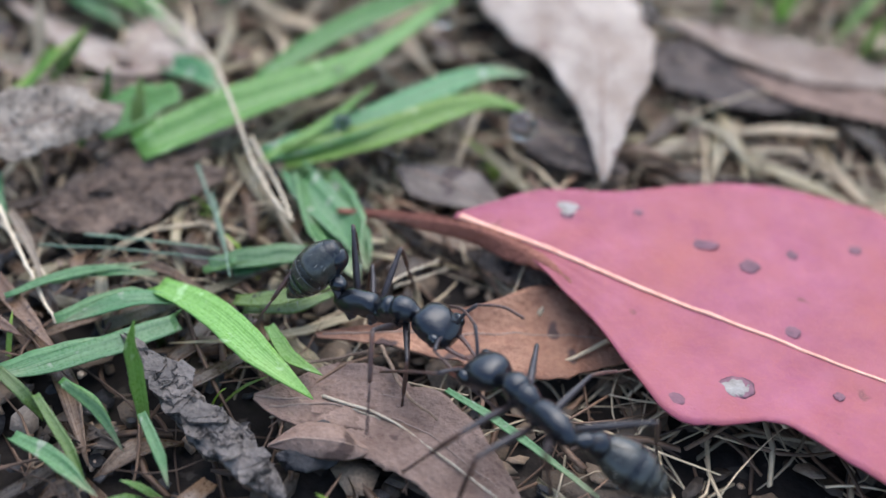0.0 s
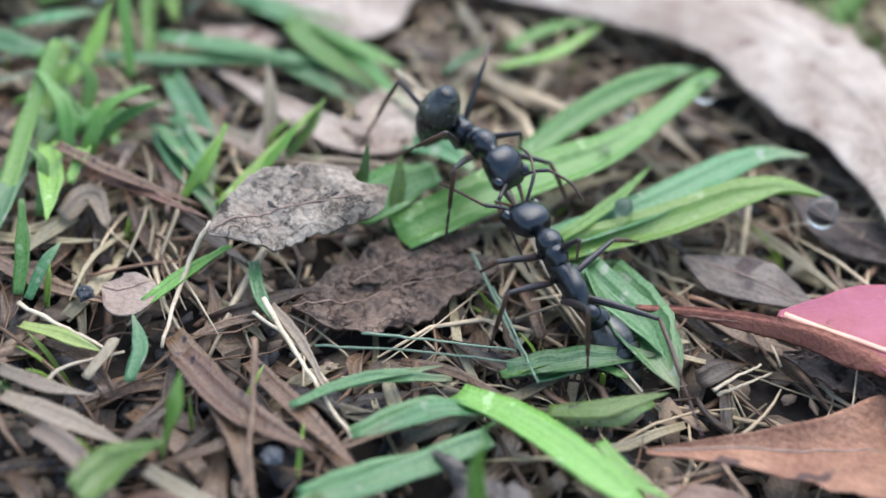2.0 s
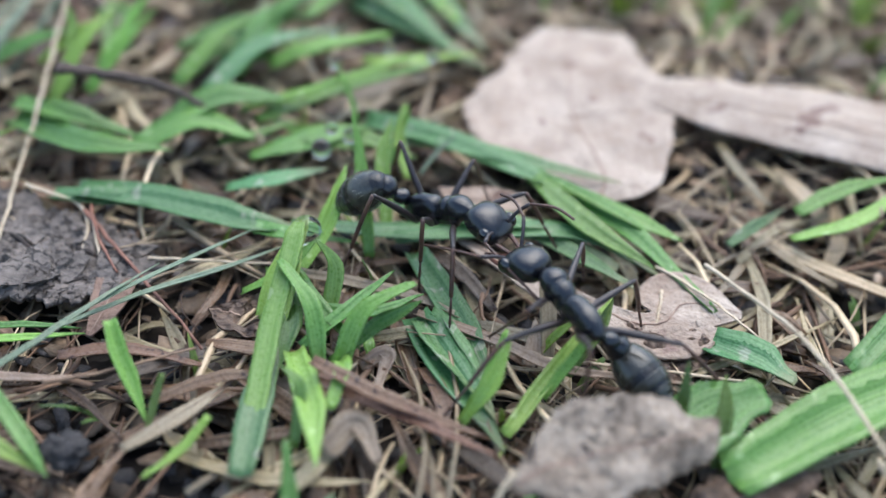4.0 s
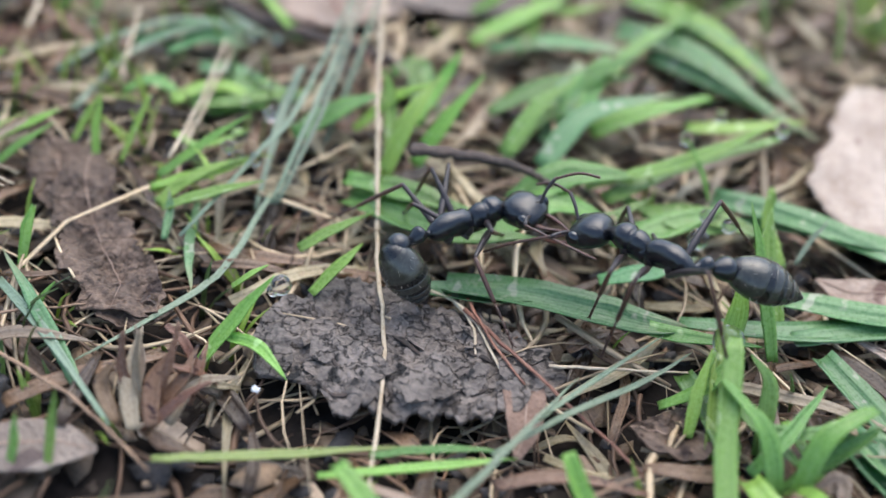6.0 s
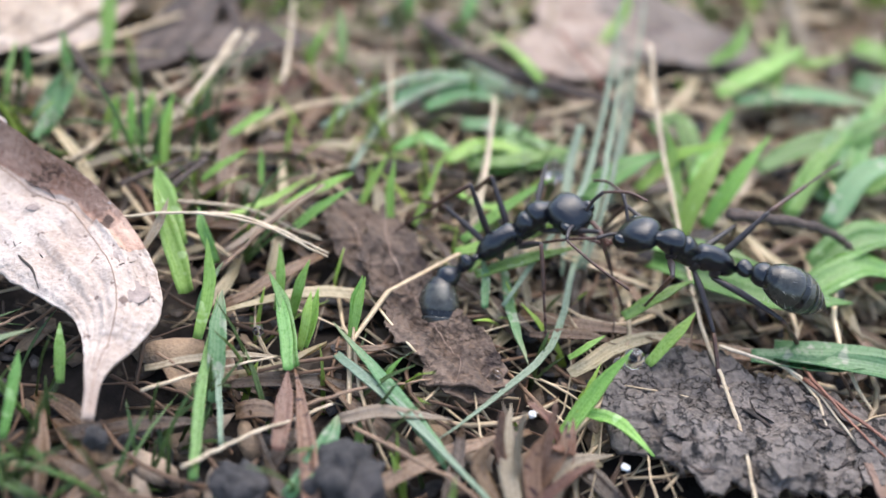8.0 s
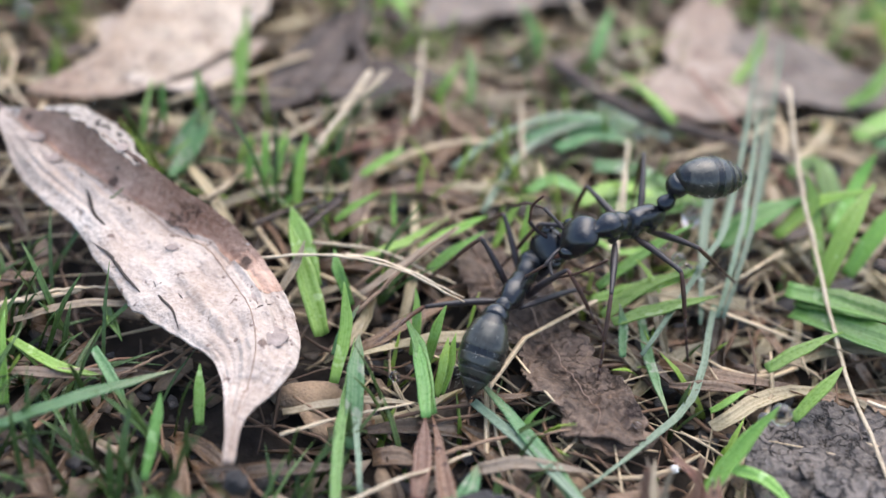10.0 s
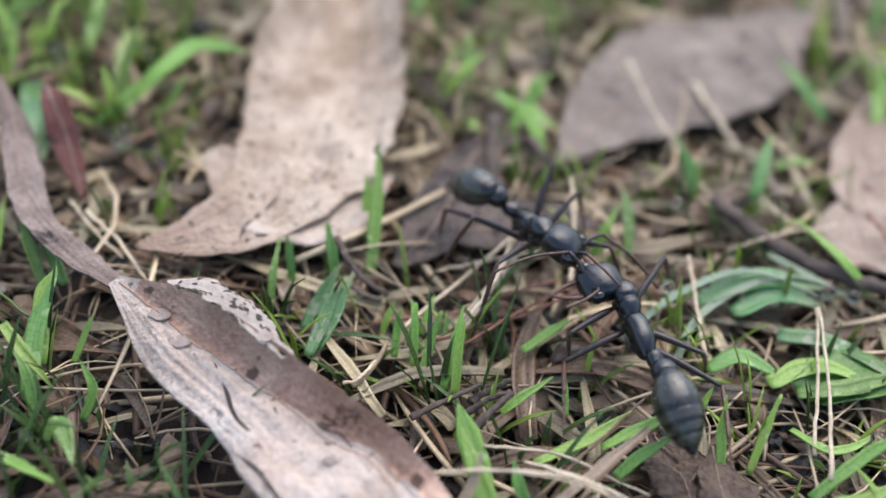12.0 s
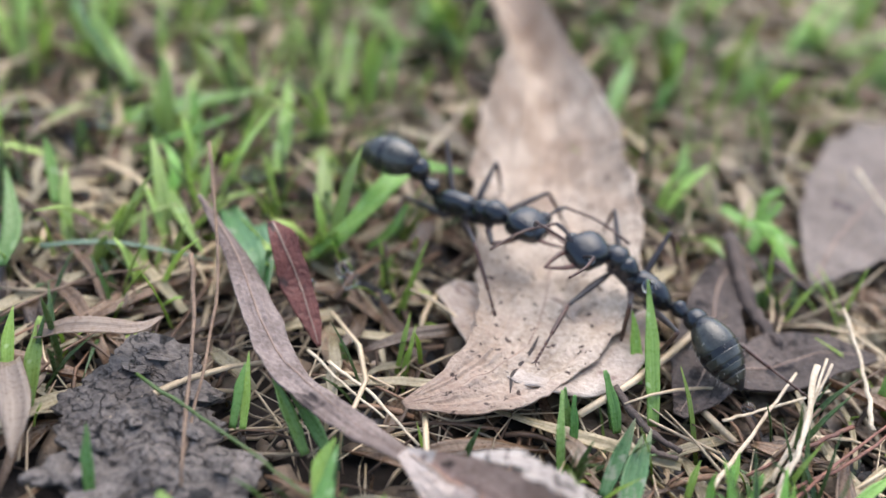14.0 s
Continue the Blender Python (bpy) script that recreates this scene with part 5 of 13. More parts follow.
blade('green', 1.48, [(-95.9, 121.0, 0.5), (-92.7, 121.5, 1.0), (-85.9, 124.1, 1.4)], 0.53, -0.53)
blade('grey', 1.04, [(-105.7, 120.0, 0.3), (-102.3, 128.1, 1.0), (-95.4, 132.8, 1.4), (-89.3, 131.6, 1.0)], 0.31, 0.61)
blade('light', 0.89, [(-115.2, 100.4, 0.0), (-114.8, 104.0, 2.0), (-115.3, 106.5, 4.0)], 0.29, 0.15)
blade('light', 2.04, [(-116.6, 104.8, 0.0), (-118.3, 108.4, 2.0), (-120.1, 112.3, 4.0)], 0.70, -0.45)
blade('light', 0.67, [(-104.6, 101.4, 0.0), (-104.2, 102.8, 2.0), (-103.9, 104.3, 3.4)], 0.21, 0.70)
blade('light', 0.67, [(-108.1, 100.0, 0.0), (-107.7, 101.4, 2.0), (-107.6, 102.9, 3.0)], 0.25, -0.18)
blade('light', 0.67, [(-102.2, 113.8, 0.0), (-102.4, 115.5, 2.0), (-102.2, 117.3, 4.0)], 0.66, -0.30)
blade('light', 0.74, [(-120.5, 118.6, 0.0), (-120.5, 120.4, 2.0), (-120.2, 122.3, 4.0)], 0.79, -0.01)
blade('green', 0.74, [(-113.7, 88.3, 0.2), (-114.1, 94.5, 1.0), (-114.1, 103.0, 2.0)], 0.35, -0.10)
blade('blue', 1.04, [(-97.5, 90.2, 0.4), (-101.3, 95.6, 1.0), (-105.9, 102.0, 1.0)], 0.26, -0.38)
blade('grey', 0.74, [(-84.4, 118.0, 0.5), (-82.7, 125.6, 3.0), (-80.4, 139.3, 7.0)], 0.77, -0.31, 0.5)
blade('light', 0.81, [(-123.7, 122.6, 0.0), (-123.7, 123.1, 2.0), (-124.1, 124.7, 3.0)], 0.56, -0.57)
blade('light', 1.04, [(-127.6, 130.2, 0.0), (-127.7, 134.5, 3.0), (-128.0, 139.1, 6.0)], 0.30, 0.17)
blade('blue', 1.48, [(-130.6, 121.4, 0.3), (-129.6, 124.1, 1.5), (-128.6, 127.2, 3.0)], 0.47, -0.23)
blade('light', 0.59, [(-123.6, 121.0, 0.0), (-123.7, 122.7, 2.0), (-123.8, 124.0, 3.4)], 0.23, -0.20, 0.5)
blade('light', 0.74, [(-121.3, 119.0, 0.0), (-120.8, 121.3, 2.0), (-120.4, 123.6, 4.0)], 0.58, -0.56)
blade('green', 0.59, [(-133.4, 127.8, 0.0), (-133.5, 128.8, 1.5), (-133.6, 129.8, 3.0)], 0.53, -0.32, 0.5)
blade('light', 2.38, [(-117.9, 109.7, 0.0), (-119.4, 112.9, 2.0), (-120.3, 114.8, 3.4)], 0.33, -0.44)
blade('green', 1.18, [(-115.0, 108.1, 0.0), (-116.0, 109.3, 2.0), (-116.6, 110.9, 3.0)], 0.62, 0.13)
blade('light', 1.33, [(-97.1, 110.3, 0.5), (-92.9, 111.2, 1.5), (-88.8, 112.6, 3.0)], 0.76, -0.47)
blade('light', 0.89, [(-96.7, 111.5, 1.0), (-93.0, 114.0, 3.0), (-89.9, 115.1, 5.0)], 0.34, 0.41)
blade('light', 0.37, [(-92.3, 110.4, 2.0), (-93.1, 111.9, 2.4), (-94.1, 112.8, 3.0)], 0.69, 0.38, 0.5)
blade('green', 3.88, [(-95.7, 121.4, 0.5), (-91.8, 124.0, 1.0), (-87.0, 123.4, 0.8)], 0.28, 0.33, 0.5)
blade('green', 2.91, [(-86.9, 117.8, 1.0), (-83.5, 120.2, 2.0), (-79.7, 122.2, 3.0)], 0.57, 0.44)
blade('grey', 0.74, [(-93.7, 104.8, 1.0), (-89.2, 112.5, 3.0), (-86.1, 120.2, 4.0), (-81.2, 145.7, 8.0)], 0.61, -0.70)
blade('grey', 0.59, [(-87.6, 115.9, 3.0), (-84.8, 126.0, 5.0), (-82.7, 137.0, 7.0)], 0.50, 0.55)
blade('light', 0.89, [(-110.4, 114.1, 1.0), (-107.7, 115.3, 2.0), (-105.3, 116.4, 3.0)], 0.53, -0.63)
blade('light', 1.04, [(-115.8, 122.9, 0.6), (-113.8, 124.2, 1.5), (-112.6, 125.2, 2.0)], 0.58, 0.22, 0.5)
blade('light', 0.74, [(-117.2, 116.7, 0.6), (-116.1, 117.3, 1.4), (-113.8, 118.8, 2.6)], 0.56, -0.51)
blade('light', 0.59, [(-112.6, 117.5, 0.0), (-112.8, 118.8, 1.0), (-112.9, 119.9, 2.0)], 0.49, -0.04)
blade('green', 1.18, [(-107.4, 134.9, 0.2), (-107.5, 137.9, 2.0), (-108.0, 140.5, 3.0)], 0.31, 0.55)
blade('grey', 1.18, [(-96.0, 136.5, 0.5), (-92.5, 133.0, 1.0), (-90.1, 131.8, 0.6)], 0.37, 0.55)
blade('green', 1.18, [(-96.1, 143.7, 0.3), (-95.3, 146.6, 2.0), (-94.3, 149.8, 3.0)], 0.23, 0.21)
blade('green', 1.33, [(-87.9, 156.6, 0.3), (-90.3, 159.5, 2.0), (-92.0, 162.6, 3.0)], 0.77, -0.30)
blade('light', 1.18, [(-118.6, 155.9, 0.6), (-116.2, 152.9, 1.0), (-114.3, 154.1, 3.0)], 0.28, 0.34, 0.5)
blade('light', 1.18, [(-153.0, 145.4, 0.5), (-150.0, 146.8, 3.0), (-147.1, 148.0, 5.0)], 0.39, -0.33)
blade('light', 0.74, [(-141.0, 103.8, 0.0), (-139.9, 103.8, 2.0), (-139.4, 105.0, 3.0)], 0.43, -0.33)
blade('light', 0.74, [(-138.6, 100.1, 0.0), (-138.1, 101.3, 2.0), (-138.1, 102.5, 3.4)], 0.75, 0.51)
blade('green', 0.89, [(-132.9, 106.3, 0.2), (-131.5, 104.0, 0.4), (-130.4, 102.4, 0.2)], 0.52, 0.35)
blade('light', 0.67, [(-110.0, 103.7, 0.0), (-109.9, 105.4, 2.0), (-110.2, 107.1, 3.4)], 0.27, 0.45)
blade('light', 1.04, [(-108.9, 103.3, 0.0), (-108.4, 104.3, 2.0), (-107.9, 105.6, 3.4)], 0.70, 0.53)
blade('blue', 0.89, [(-115.5, 102.7, 0.3), (-115.0, 104.2, 1.4), (-114.1, 105.9, 2.4)], 0.20, -0.45)
blade('blue', 0.89, [(-95.0, 105.1, 0.3), (-95.0, 107.4, 1.0), (-95.3, 108.9, 2.0)], 0.67, -0.20)
blade('light', 1.95, [(-151.1, 146.3, 1.0), (-147.9, 150.6, 3.0), (-145.4, 153.4, 4.0), (-141.2, 153.0, 4.4)], 0.57, -0.65)
blade('blue', 1.33, [(-131.1, 120.7, 0.3), (-130.2, 124.1, 1.5), (-129.2, 126.7, 3.0)], 0.60, 0.04)
blade('green', 0.67, [(-133.6, 128.9, 0.0), (-133.9, 129.8, 1.4), (-134.1, 130.9, 2.6)], 0.51, 0.58, 0.5)
blade('green', 0.81, [(-130.3, 129.3, 0.0), (-130.7, 130.6, 1.6), (-131.3, 132.4, 3.0)], 0.68, 0.24, 0.5)
blade('light', 0.81, [(-125.0, 121.7, 0.0), (-125.0, 123.0, 1.5), (-124.8, 123.7, 3.0)], 0.28, 0.52)
blade('light', 0.96, [(-122.9, 119.8, 0.0), (-122.5, 122.0, 1.6), (-121.9, 123.4, 3.4)], 0.21, 0.51, 0.5)
blade('light', 0.89, [(-114.8, 112.7, 0.5), (-110.9, 115.0, 1.0), (-108.3, 116.9, 2.0)], 0.46, -0.51)
blade('light', 0.89, [(-104.6, 116.0, 0.0), (-103.6, 117.7, 1.6), (-102.7, 119.0, 3.0)], 0.73, -0.03)
blade('light', 0.89, [(-152.1, 118.9, 2.6), (-150.2, 117.0, 2.0), (-147.7, 115.3, 0.4)], 0.72, -0.22)
blade('light', 0.81, [(-152.2, 108.7, 0.0), (-152.9, 111.4, 2.0), (-153.4, 114.8, 4.0)], 0.26, -0.37)
blade('green', 1.87, [(-149.5, 115.0, 0.0), (-149.9, 119.2, 2.0), (-149.3, 123.2, 4.0)], 0.22, 0.48)
blade('light', 0.74, [(-147.3, 118.2, 0.0), (-146.6, 119.4, 1.6), (-146.1, 120.2, 3.0)], 0.31, 0.35)
blade('green', 0.74, [(-158.7, 118.2, 2.0), (-155.7, 115.5, 1.4), (-153.9, 113.8, 0.3)], 0.39, 0.30)
blade('green', 2.04, [(-147.2, 111.1, 0.3), (-146.2, 111.6, 1.0), (-144.6, 108.9, 0.6)], 0.46, -0.17)
blade('light', 0.74, [(-151.1, 109.8, 0.4), (-147.9, 108.3, 1.0), (-145.1, 106.8, 1.6)], 0.35, -0.07, 0.5)
blade('green', 0.89, [(-156.6, 127.5, -0.0), (-156.3, 129.0, 2.0), (-156.1, 130.5, 3.4)], 0.28, -0.30)
blade('green', 0.89, [(-151.5, 125.3, 0.3), (-152.9, 127.5, 2.0), (-154.2, 129.4, 3.4)], 0.40, 0.42)
blade('blue', 2.04, [(-160.3, 150.9, 0.5), (-157.5, 143.9, 2.0), (-156.5, 140.9, 0.3)], 0.38, 0.10)
blade('light', 1.11, [(-168.4, 158.5, 0.3), (-164.5, 150.4, 1.0), (-161.2, 144.9, 0.4)], 0.45, -0.59)
blade('light', 1.04, [(-169.4, 158.3, 0.3), (-166.0, 158.0, 2.0), (-161.0, 159.3, 4.0)], 0.51, -0.64, 0.5)
blade('light', 0.74, [(-114.2, 148.1, 0.3), (-115.3, 150.6, 2.0), (-118.0, 150.8, 3.4)], 0.48, 0.17)
blade('light', 1.48, [(-117.0, 150.3, 0.3), (-115.7, 152.0, 1.6), (-113.2, 150.6, 1.0)], 0.50, -0.40, 0.5)
blade('green', 1.87, [(-171.1, 162.7, 0.6), (-164.5, 165.2, 1.4), (-156.8, 169.8, 1.0)], 0.23, 0.62)
blade('green', 1.18, [(-179.2, 179.0, 3.0), (-175.1, 172.6, 2.0), (-170.4, 166.9, 0.4)], 0.34, 0.17)
blade('light', 1.48, [(-152.5, 168.6, 0.3), (-152.1, 173.0, 2.0), (-151.7, 177.5, 5.0)], 0.34, 0.14)
blade('green', 1.87, [(-146.3, 186.4, 2.0), (-142.6, 181.7, 1.0), (-140.8, 178.5, 0.4)], 0.51, -0.41)
blade('light', 1.33, [(-148.6, 147.2, 0.4), (-146.9, 147.5, 2.0), (-145.7, 148.7, 4.0)], 0.24, -0.28, 0.5)
blade('grey', 0.81, [(-173.4, 143.4, 1.5), (-167.9, 143.7, 2.0), (-160.1, 143.3, 1.4)], 0.53, 0.35)
blade('blue', 2.91, [(-157.7, 148.3, 1.0), (-156.8, 143.9, 0.6), (-155.8, 139.9, 0.2)], 0.70, -0.43)
blade('light', 0.59, [(-155.9, 127.5, 0.0), (-155.9, 129.6, 1.6), (-156.0, 132.0, 3.0)], 0.35, 0.35)
blade('light', 0.89, [(-172.3, 129.7, 0.0), (-172.5, 132.0, 2.0), (-172.6, 134.3, 3.6)], 0.49, 0.36)
blade('light', 1.11, [(-170.4, 128.3, 0.0), (-170.4, 130.6, 2.0), (-170.5, 133.4, 3.6)], 0.52, -0.48, 0.5)
blade('blue', 1.41, [(-131.7, 123.3, 0.3), (-130.7, 125.7, 1.5), (-129.6, 128.0, 3.0)], 0.79, -0.67)
blade('green', 1.04, [(-130.5, 129.7, -0.0), (-130.7, 131.0, 1.4), (-130.9, 132.2, 2.4)], 0.46, 0.69)
blade('green', 0.59, [(-134.5, 124.8, 0.0), (-134.6, 127.0, 2.0), (-134.5, 129.8, 3.4)], 0.48, -0.53, 0.5)
blade('light', 0.81, [(-128.2, 134.3, 0.0), (-128.5, 136.3, 2.0), (-128.8, 138.0, 3.8)], 0.34, -0.11)
blade('green', 1.33, [(-150.0, 125.7, 0.3), (-151.5, 127.6, 1.4), (-153.0, 128.9, 2.6)], 0.22, 0.15)
blade('green', 1.04, [(-164.6, 120.9, 0.0), (-164.8, 122.0, 2.0), (-165.1, 123.5, 4.0)], 0.45, 0.35)
blade('green', 1.48, [(-127.0, 168.3, 0.3), (-126.2, 171.6, 2.0), (-124.5, 176.5, 3.0)], 0.71, -0.51)
blade('light', 1.48, [(-114.2, 147.4, 0.4), (-115.5, 149.4, 1.6), (-117.1, 150.4, 3.0)], 0.77, -0.57)
blade('light', 1.04, [(-164.0, 156.3, 0.3), (-164.4, 160.6, 2.0), (-165.0, 162.8, 4.0)], 0.73, 0.60, 0.5)
blade('light', 1.33, [(-157.0, 157.1, 0.3), (-156.7, 161.6, 2.0), (-157.0, 166.9, 4.0)], 0.45, 0.01)
blade('light', 0.96, [(-165.1, 151.5, 0.2), (-164.9, 153.8, 2.0), (-166.3, 156.2, 3.0)], 0.65, -0.19)
blade('light', 0.96, [(-174.0, 150.4, 0.2), (-175.0, 153.3, 2.0), (-175.8, 155.2, 3.4)], 0.54, -0.20)
blade('green', 2.04, [(-176.2, 142.2, 0.3), (-176.1, 145.6, 1.4), (-178.0, 151.5, 3.0)], 0.21, -0.34)
blade('light', 1.11, [(-171.3, 168.9, 0.3), (-174.1, 172.8, 2.0), (-176.6, 175.3, 4.0)], 0.50, -0.45)
blade('light', 1.11, [(-122.4, 170.8, 0.3), (-121.5, 172.3, 2.0), (-119.6, 175.1, 3.0)], 0.59, 0.70)
blade('light', 0.74, [(-123.2, 124.2, 0.0), (-122.9, 125.3, 1.0), (-122.5, 126.5, 2.0)], 0.52, -0.21)
blade('light', 0.74, [(-126.1, 123.9, 0.0), (-125.8, 124.6, 1.0), (-125.3, 125.5, 2.0)], 0.64, 0.14)
stalk('pale', .36, [(-27.3, 91.6, 7.0), (-20.6, 85.2, 5.8), (-15.4, 74.4, 3.6), (-11.8, 70.1, 2.0), (-16.7, 80.1, 2.0), (-13.8, 73.3, 1.0), (-8.7, 65.1, 0.5)], 30)
stalk('pale', .45, [(-39.4, 75.3, 4.0), (-41.0, 72.3, 1.0), (-41.2, 65.9, 0.5)], 31)
stalk('grey', .25, [(-30.9, 66.6, 1.0), (-25.0, 66.6, 1.2), (-16.3, 65.9, 1.5)], 32)
stalk('grey', .25, [(-18.9, 73.7, 1.0), (-17.2, 69.0, 1.0), (-15.8, 64.2, 1.5)], 33)
stalk('pale', .3, [(-3.5, 65.3, 0.4), (-1.5, 66.4, 0.4), (0.5, 67.6, 0.5)], 34)
stalk('brown', .42, [(-34.5, 64.0, 4.0), (-34.0, 59.3, 2.0), (-33.6, 50.3, 0.5)], 35)
stalk('pale', .4, [(-34.9, 69.8, 2.0), (-31.2, 64.3, 1.0), (-27.7, 59.3, 0.5)], 36)
stalk('pale', .4, [(-51.8, 69.1, 0.4), (-47.3, 66.7, 0.5), (-44.4, 65.3, 0.3)], 37)
stalk('pale', .35, [(-48.1, 61.8, 0.4), (-47.1, 63.5, 0.5), (-43.6, 65.4, 0.3)], 38)
stalk('pale', .35, [(-35.6, 69.9, 0.4), (-32.5, 67.3, 0.5), (-29.5, 63.7, 0.3)], 39)
stalk('brown', .35, [(-4.2, 59.7, 0.5), (-2.0, 54.7, 1.0), (0.4, 52.5, 1.0)], 40)
stalk('pale', .3, [(-8.2, 54.6, 0.3), (-5.6, 53.5, 0.3), (-3.5, 52.7, 0.3)], 41)
stalk('pale', .3, [(-7.7, 54.3, 0.5), (-2.5, 52.3, 0.5), (4.6, 46.8, 0.5)], 42)
stalk('pale', .3, [(-3.9, 65.1, 1.0), (-2.2, 66.5, 1.0), (-0.3, 67.8, 1.0)], 43)
stalk('red', .5, [(-8.1, 72.8, 1.0), (-3.9, 71.0, 2.0), (0.6, 70.0, 3.0)], 44)
stalk('red', .35, [(0.8, 69.9, 3.0), (4.0, 69.5, 3.4), (6.5, 67.9, 2.8)], 45)
stalk('brown', .3, [(-3.0, 59.5, 0.4), (-8.5, 57.3, 0.5), (-14.1, 56.5, 0.3)], 46)
stalk('grey', .3, [(-27.9, 68.3, 0.8), (-23.3, 67.9, 1.0), (-17.2, 67.7, 0.8)], 47)
stalk('grey', .35, [(-20.4, 76.1, 2.0), (-18.3, 71.3, 1.0), (-16.3, 66.4, 0.4)], 48)
stalk('pale', .33, [(-29.2, 98.3, 0.8), (-26.0, 95.3, 1.0), (-22.5, 91.3, 1.0)], 49)
stalk('pale', .38, [(-38.6, 87.7, 0.8), (-33.0, 87.6, 0.8), (-23.2, 87.1, 0.8)], 50)
stalk('pale', .25, [(-31.5, 90.8, 0.6), (-29.6, 91.2, 0.6), (-27.6, 91.5, 0.6)], 51)
stalk('pale', .25, [(-28.9, 95.7, 0.8), (-29.4, 92.8, 0.8), (-29.8, 91.3, 0.6)], 52)
stalk('pale', .3, [(-78.0, 102.5, 0.8), (-72.6, 99.9, 0.8), (-69.5, 93.7, 0.5)], 53)
stalk('red', .38, [(-72.5, 99.6, 1.0), (-67.5, 94.0, 1.0), (-60.6, 86.5, 0.5)], 54)
stalk('pale', .3, [(-66.5, 95.2, 0.6), (-60.4, 95.3, 0.7), (-56.8, 95.6, 0.6)], 55)
stalk('brown', .35, [(-58.0, 83.8, 0.5), (-59.2, 81.8, 0.5), (-60.2, 79.4, 0.4)], 56)
stalk('brown', .5, [(-48.7, 87.0, 0.5), (-50.2, 82.8, 0.5), (-51.1, 80.0, 0.4)], 57)
stalk('brown', .35, [(-70.0, 81.9, 1.0), (-65.9, 83.0, 1.4), (-60.9, 86.0, 1.0)], 58)
stalk('twig', .6, [(-77.3, 110.8, 6.3), (-74.2, 111.2, 5.8), (-70.9, 111.8, 5.0), (-68.0, 112.4, 3.6), (-66.0, 112.9, 2.0)], 59)
stalk('pale', .3, [(-116.8, 109.1, 4.0), (-112.6, 108.9, 4.0), (-107.3, 106.2, 3.5)], 60)
stalk('pale', .3, [(-122.6, 109.0, 3.0), (-116.8, 109.1, 4.0), (-111.4, 108.1, 4.0), (-106.7, 106.0, 3.5)], 61)
stalk('brown', .35, [(-114.3, 105.4, 2.0), (-110.8, 110.2, 3.0), (-107.7, 113.4, 4.0)], 62)
stalk('pale', .36, [(-95.8, 111.8, 2.7), (-94.7, 118.8, 3.0), (-94.1, 127.4, 3.4)], 63)
stalk('pale', .5, [(-116.3, 133.3, 4.0), (-118.3, 127.2, 3.0), (-121.0, 122.3, 1.5)], 64)
stalk('red', .4, [(-87.3, 141.0, 2.0), (-83.9, 133.3, 1.6), (-79.7, 125.1, 1.0)], 65)
stalk('brown', .35, [(-104.0, 92.2, 1.5), (-97.0, 88.3, 1.2), (-91.5, 83.5, 1.0)], 66)
stalk('brown', .35, [(-108.9, 93.7, 0.5), (-104.1, 96.0, 0.7), (-97.7, 97.9, 0.5)], 67)
stalk('pale', .3, [(-73.6, 101.3, 0.6), (-71.8, 98.0, 0.7), (-71.6, 94.2, 0.3)], 68)
stalk('twig', .3, [(-120.0, 115.7, 1.0), (-118.5, 116.4, 2.0), (-116.8, 116.7, 3.0)], 69)
stalk('pale', .4, [(-102.4, 123.8, 1.0), (-102.8, 129.8, 1.6), (-102.9, 133.7, 2.0)], 70)
stalk('pale', .36, [(-120.4, 124.9, 1.0), (-117.9, 129.0, 2.5), (-115.1, 133.5, 4.0)], 71)
stalk('red', .36, [(-122.4, 123.1, 0.6), (-115.7, 126.3, 1.0), (-110.1, 130.7, 1.0)], 72)
stalk('brown', .3, [(-119.8, 127.2, 0.8), (-114.9, 132.6, 1.0), (-110.0, 136.4, 1.0)], 73)
stalk('pale', .34, [(-95.6, 115.8, 0.4), (-94.6, 121.9, 1.4), (-93.6, 129.0, 2.0)], 74)
stalk('twig', .95, [(-99.7, 142.7, 0.6), (-92.7, 135.3, 0.8), (-85.0, 132.4, 0.8), (-77.2, 129.3, 0.6)], 75)
stalk('pale', .4, [(-106.5, 159.6, 3.0), (-103.5, 150.3, 2.0), (-99.8, 142.2, 1.0)], 76)
stalk('pale', .3, [(-90.1, 139.9, 1.4), (-95.1, 137.9, 1.4), (-99.4, 135.9, 1.0)], 77)
stalk('pale', .7, [(-100.1, 159.4, 1.4), (-98.0, 153.7, 1.0), (-96.4, 150.0, 0.6)], 78)
stalk('twig', .4, [(-130.5, 131.9, 2.0), (-128.3, 128.9, 1.0), (-126.2, 127.5, 0.6)], 79)
stalk('pale', .3, [(-118.4, 112.6, 2.0), (-113.2, 112.7, 1.6), (-107.4, 110.6, 0.8)], 80)
stalk('pale', .35, [(-139.0, 104.9, 0.5), (-135.6, 106.4, 0.8), (-132.0, 107.3, 0.6)], 81)
stalk('brown', .3, [(-114.8, 109.7, 0.5), (-111.2, 113.7, 1.4), (-107.4, 118.1, 2.0)], 82)
stalk('twig', .35, [(-119.4, 117.5, 0.6), (-118.3, 118.2, 1.0), (-116.7, 118.7, 2.0)], 83)
stalk('pale', .6, [(-134.6, 106.8, 0.5), (-138.6, 104.9, 0.6), (-141.0, 104.0, 0.4)], 84)
stalk('twig', .8, [(-118.7, 151.5, 1.0), (-118.5, 144.1, 0.6), (-116.9, 139.1, 0.3)], 85)
stalk('brown', .3, [(-161.0, 148.1, 9.0), (-159.0, 137.7, 4.0), (-159.2, 127.3, 1.0), (-159.6, 120.9, 0.5)], 86)
stalk('olive', .35, [(-163.4, 130.1, 2.0), (-156.5, 124.7, 2.4), (-150.6, 120.0, 2.4)], 87)
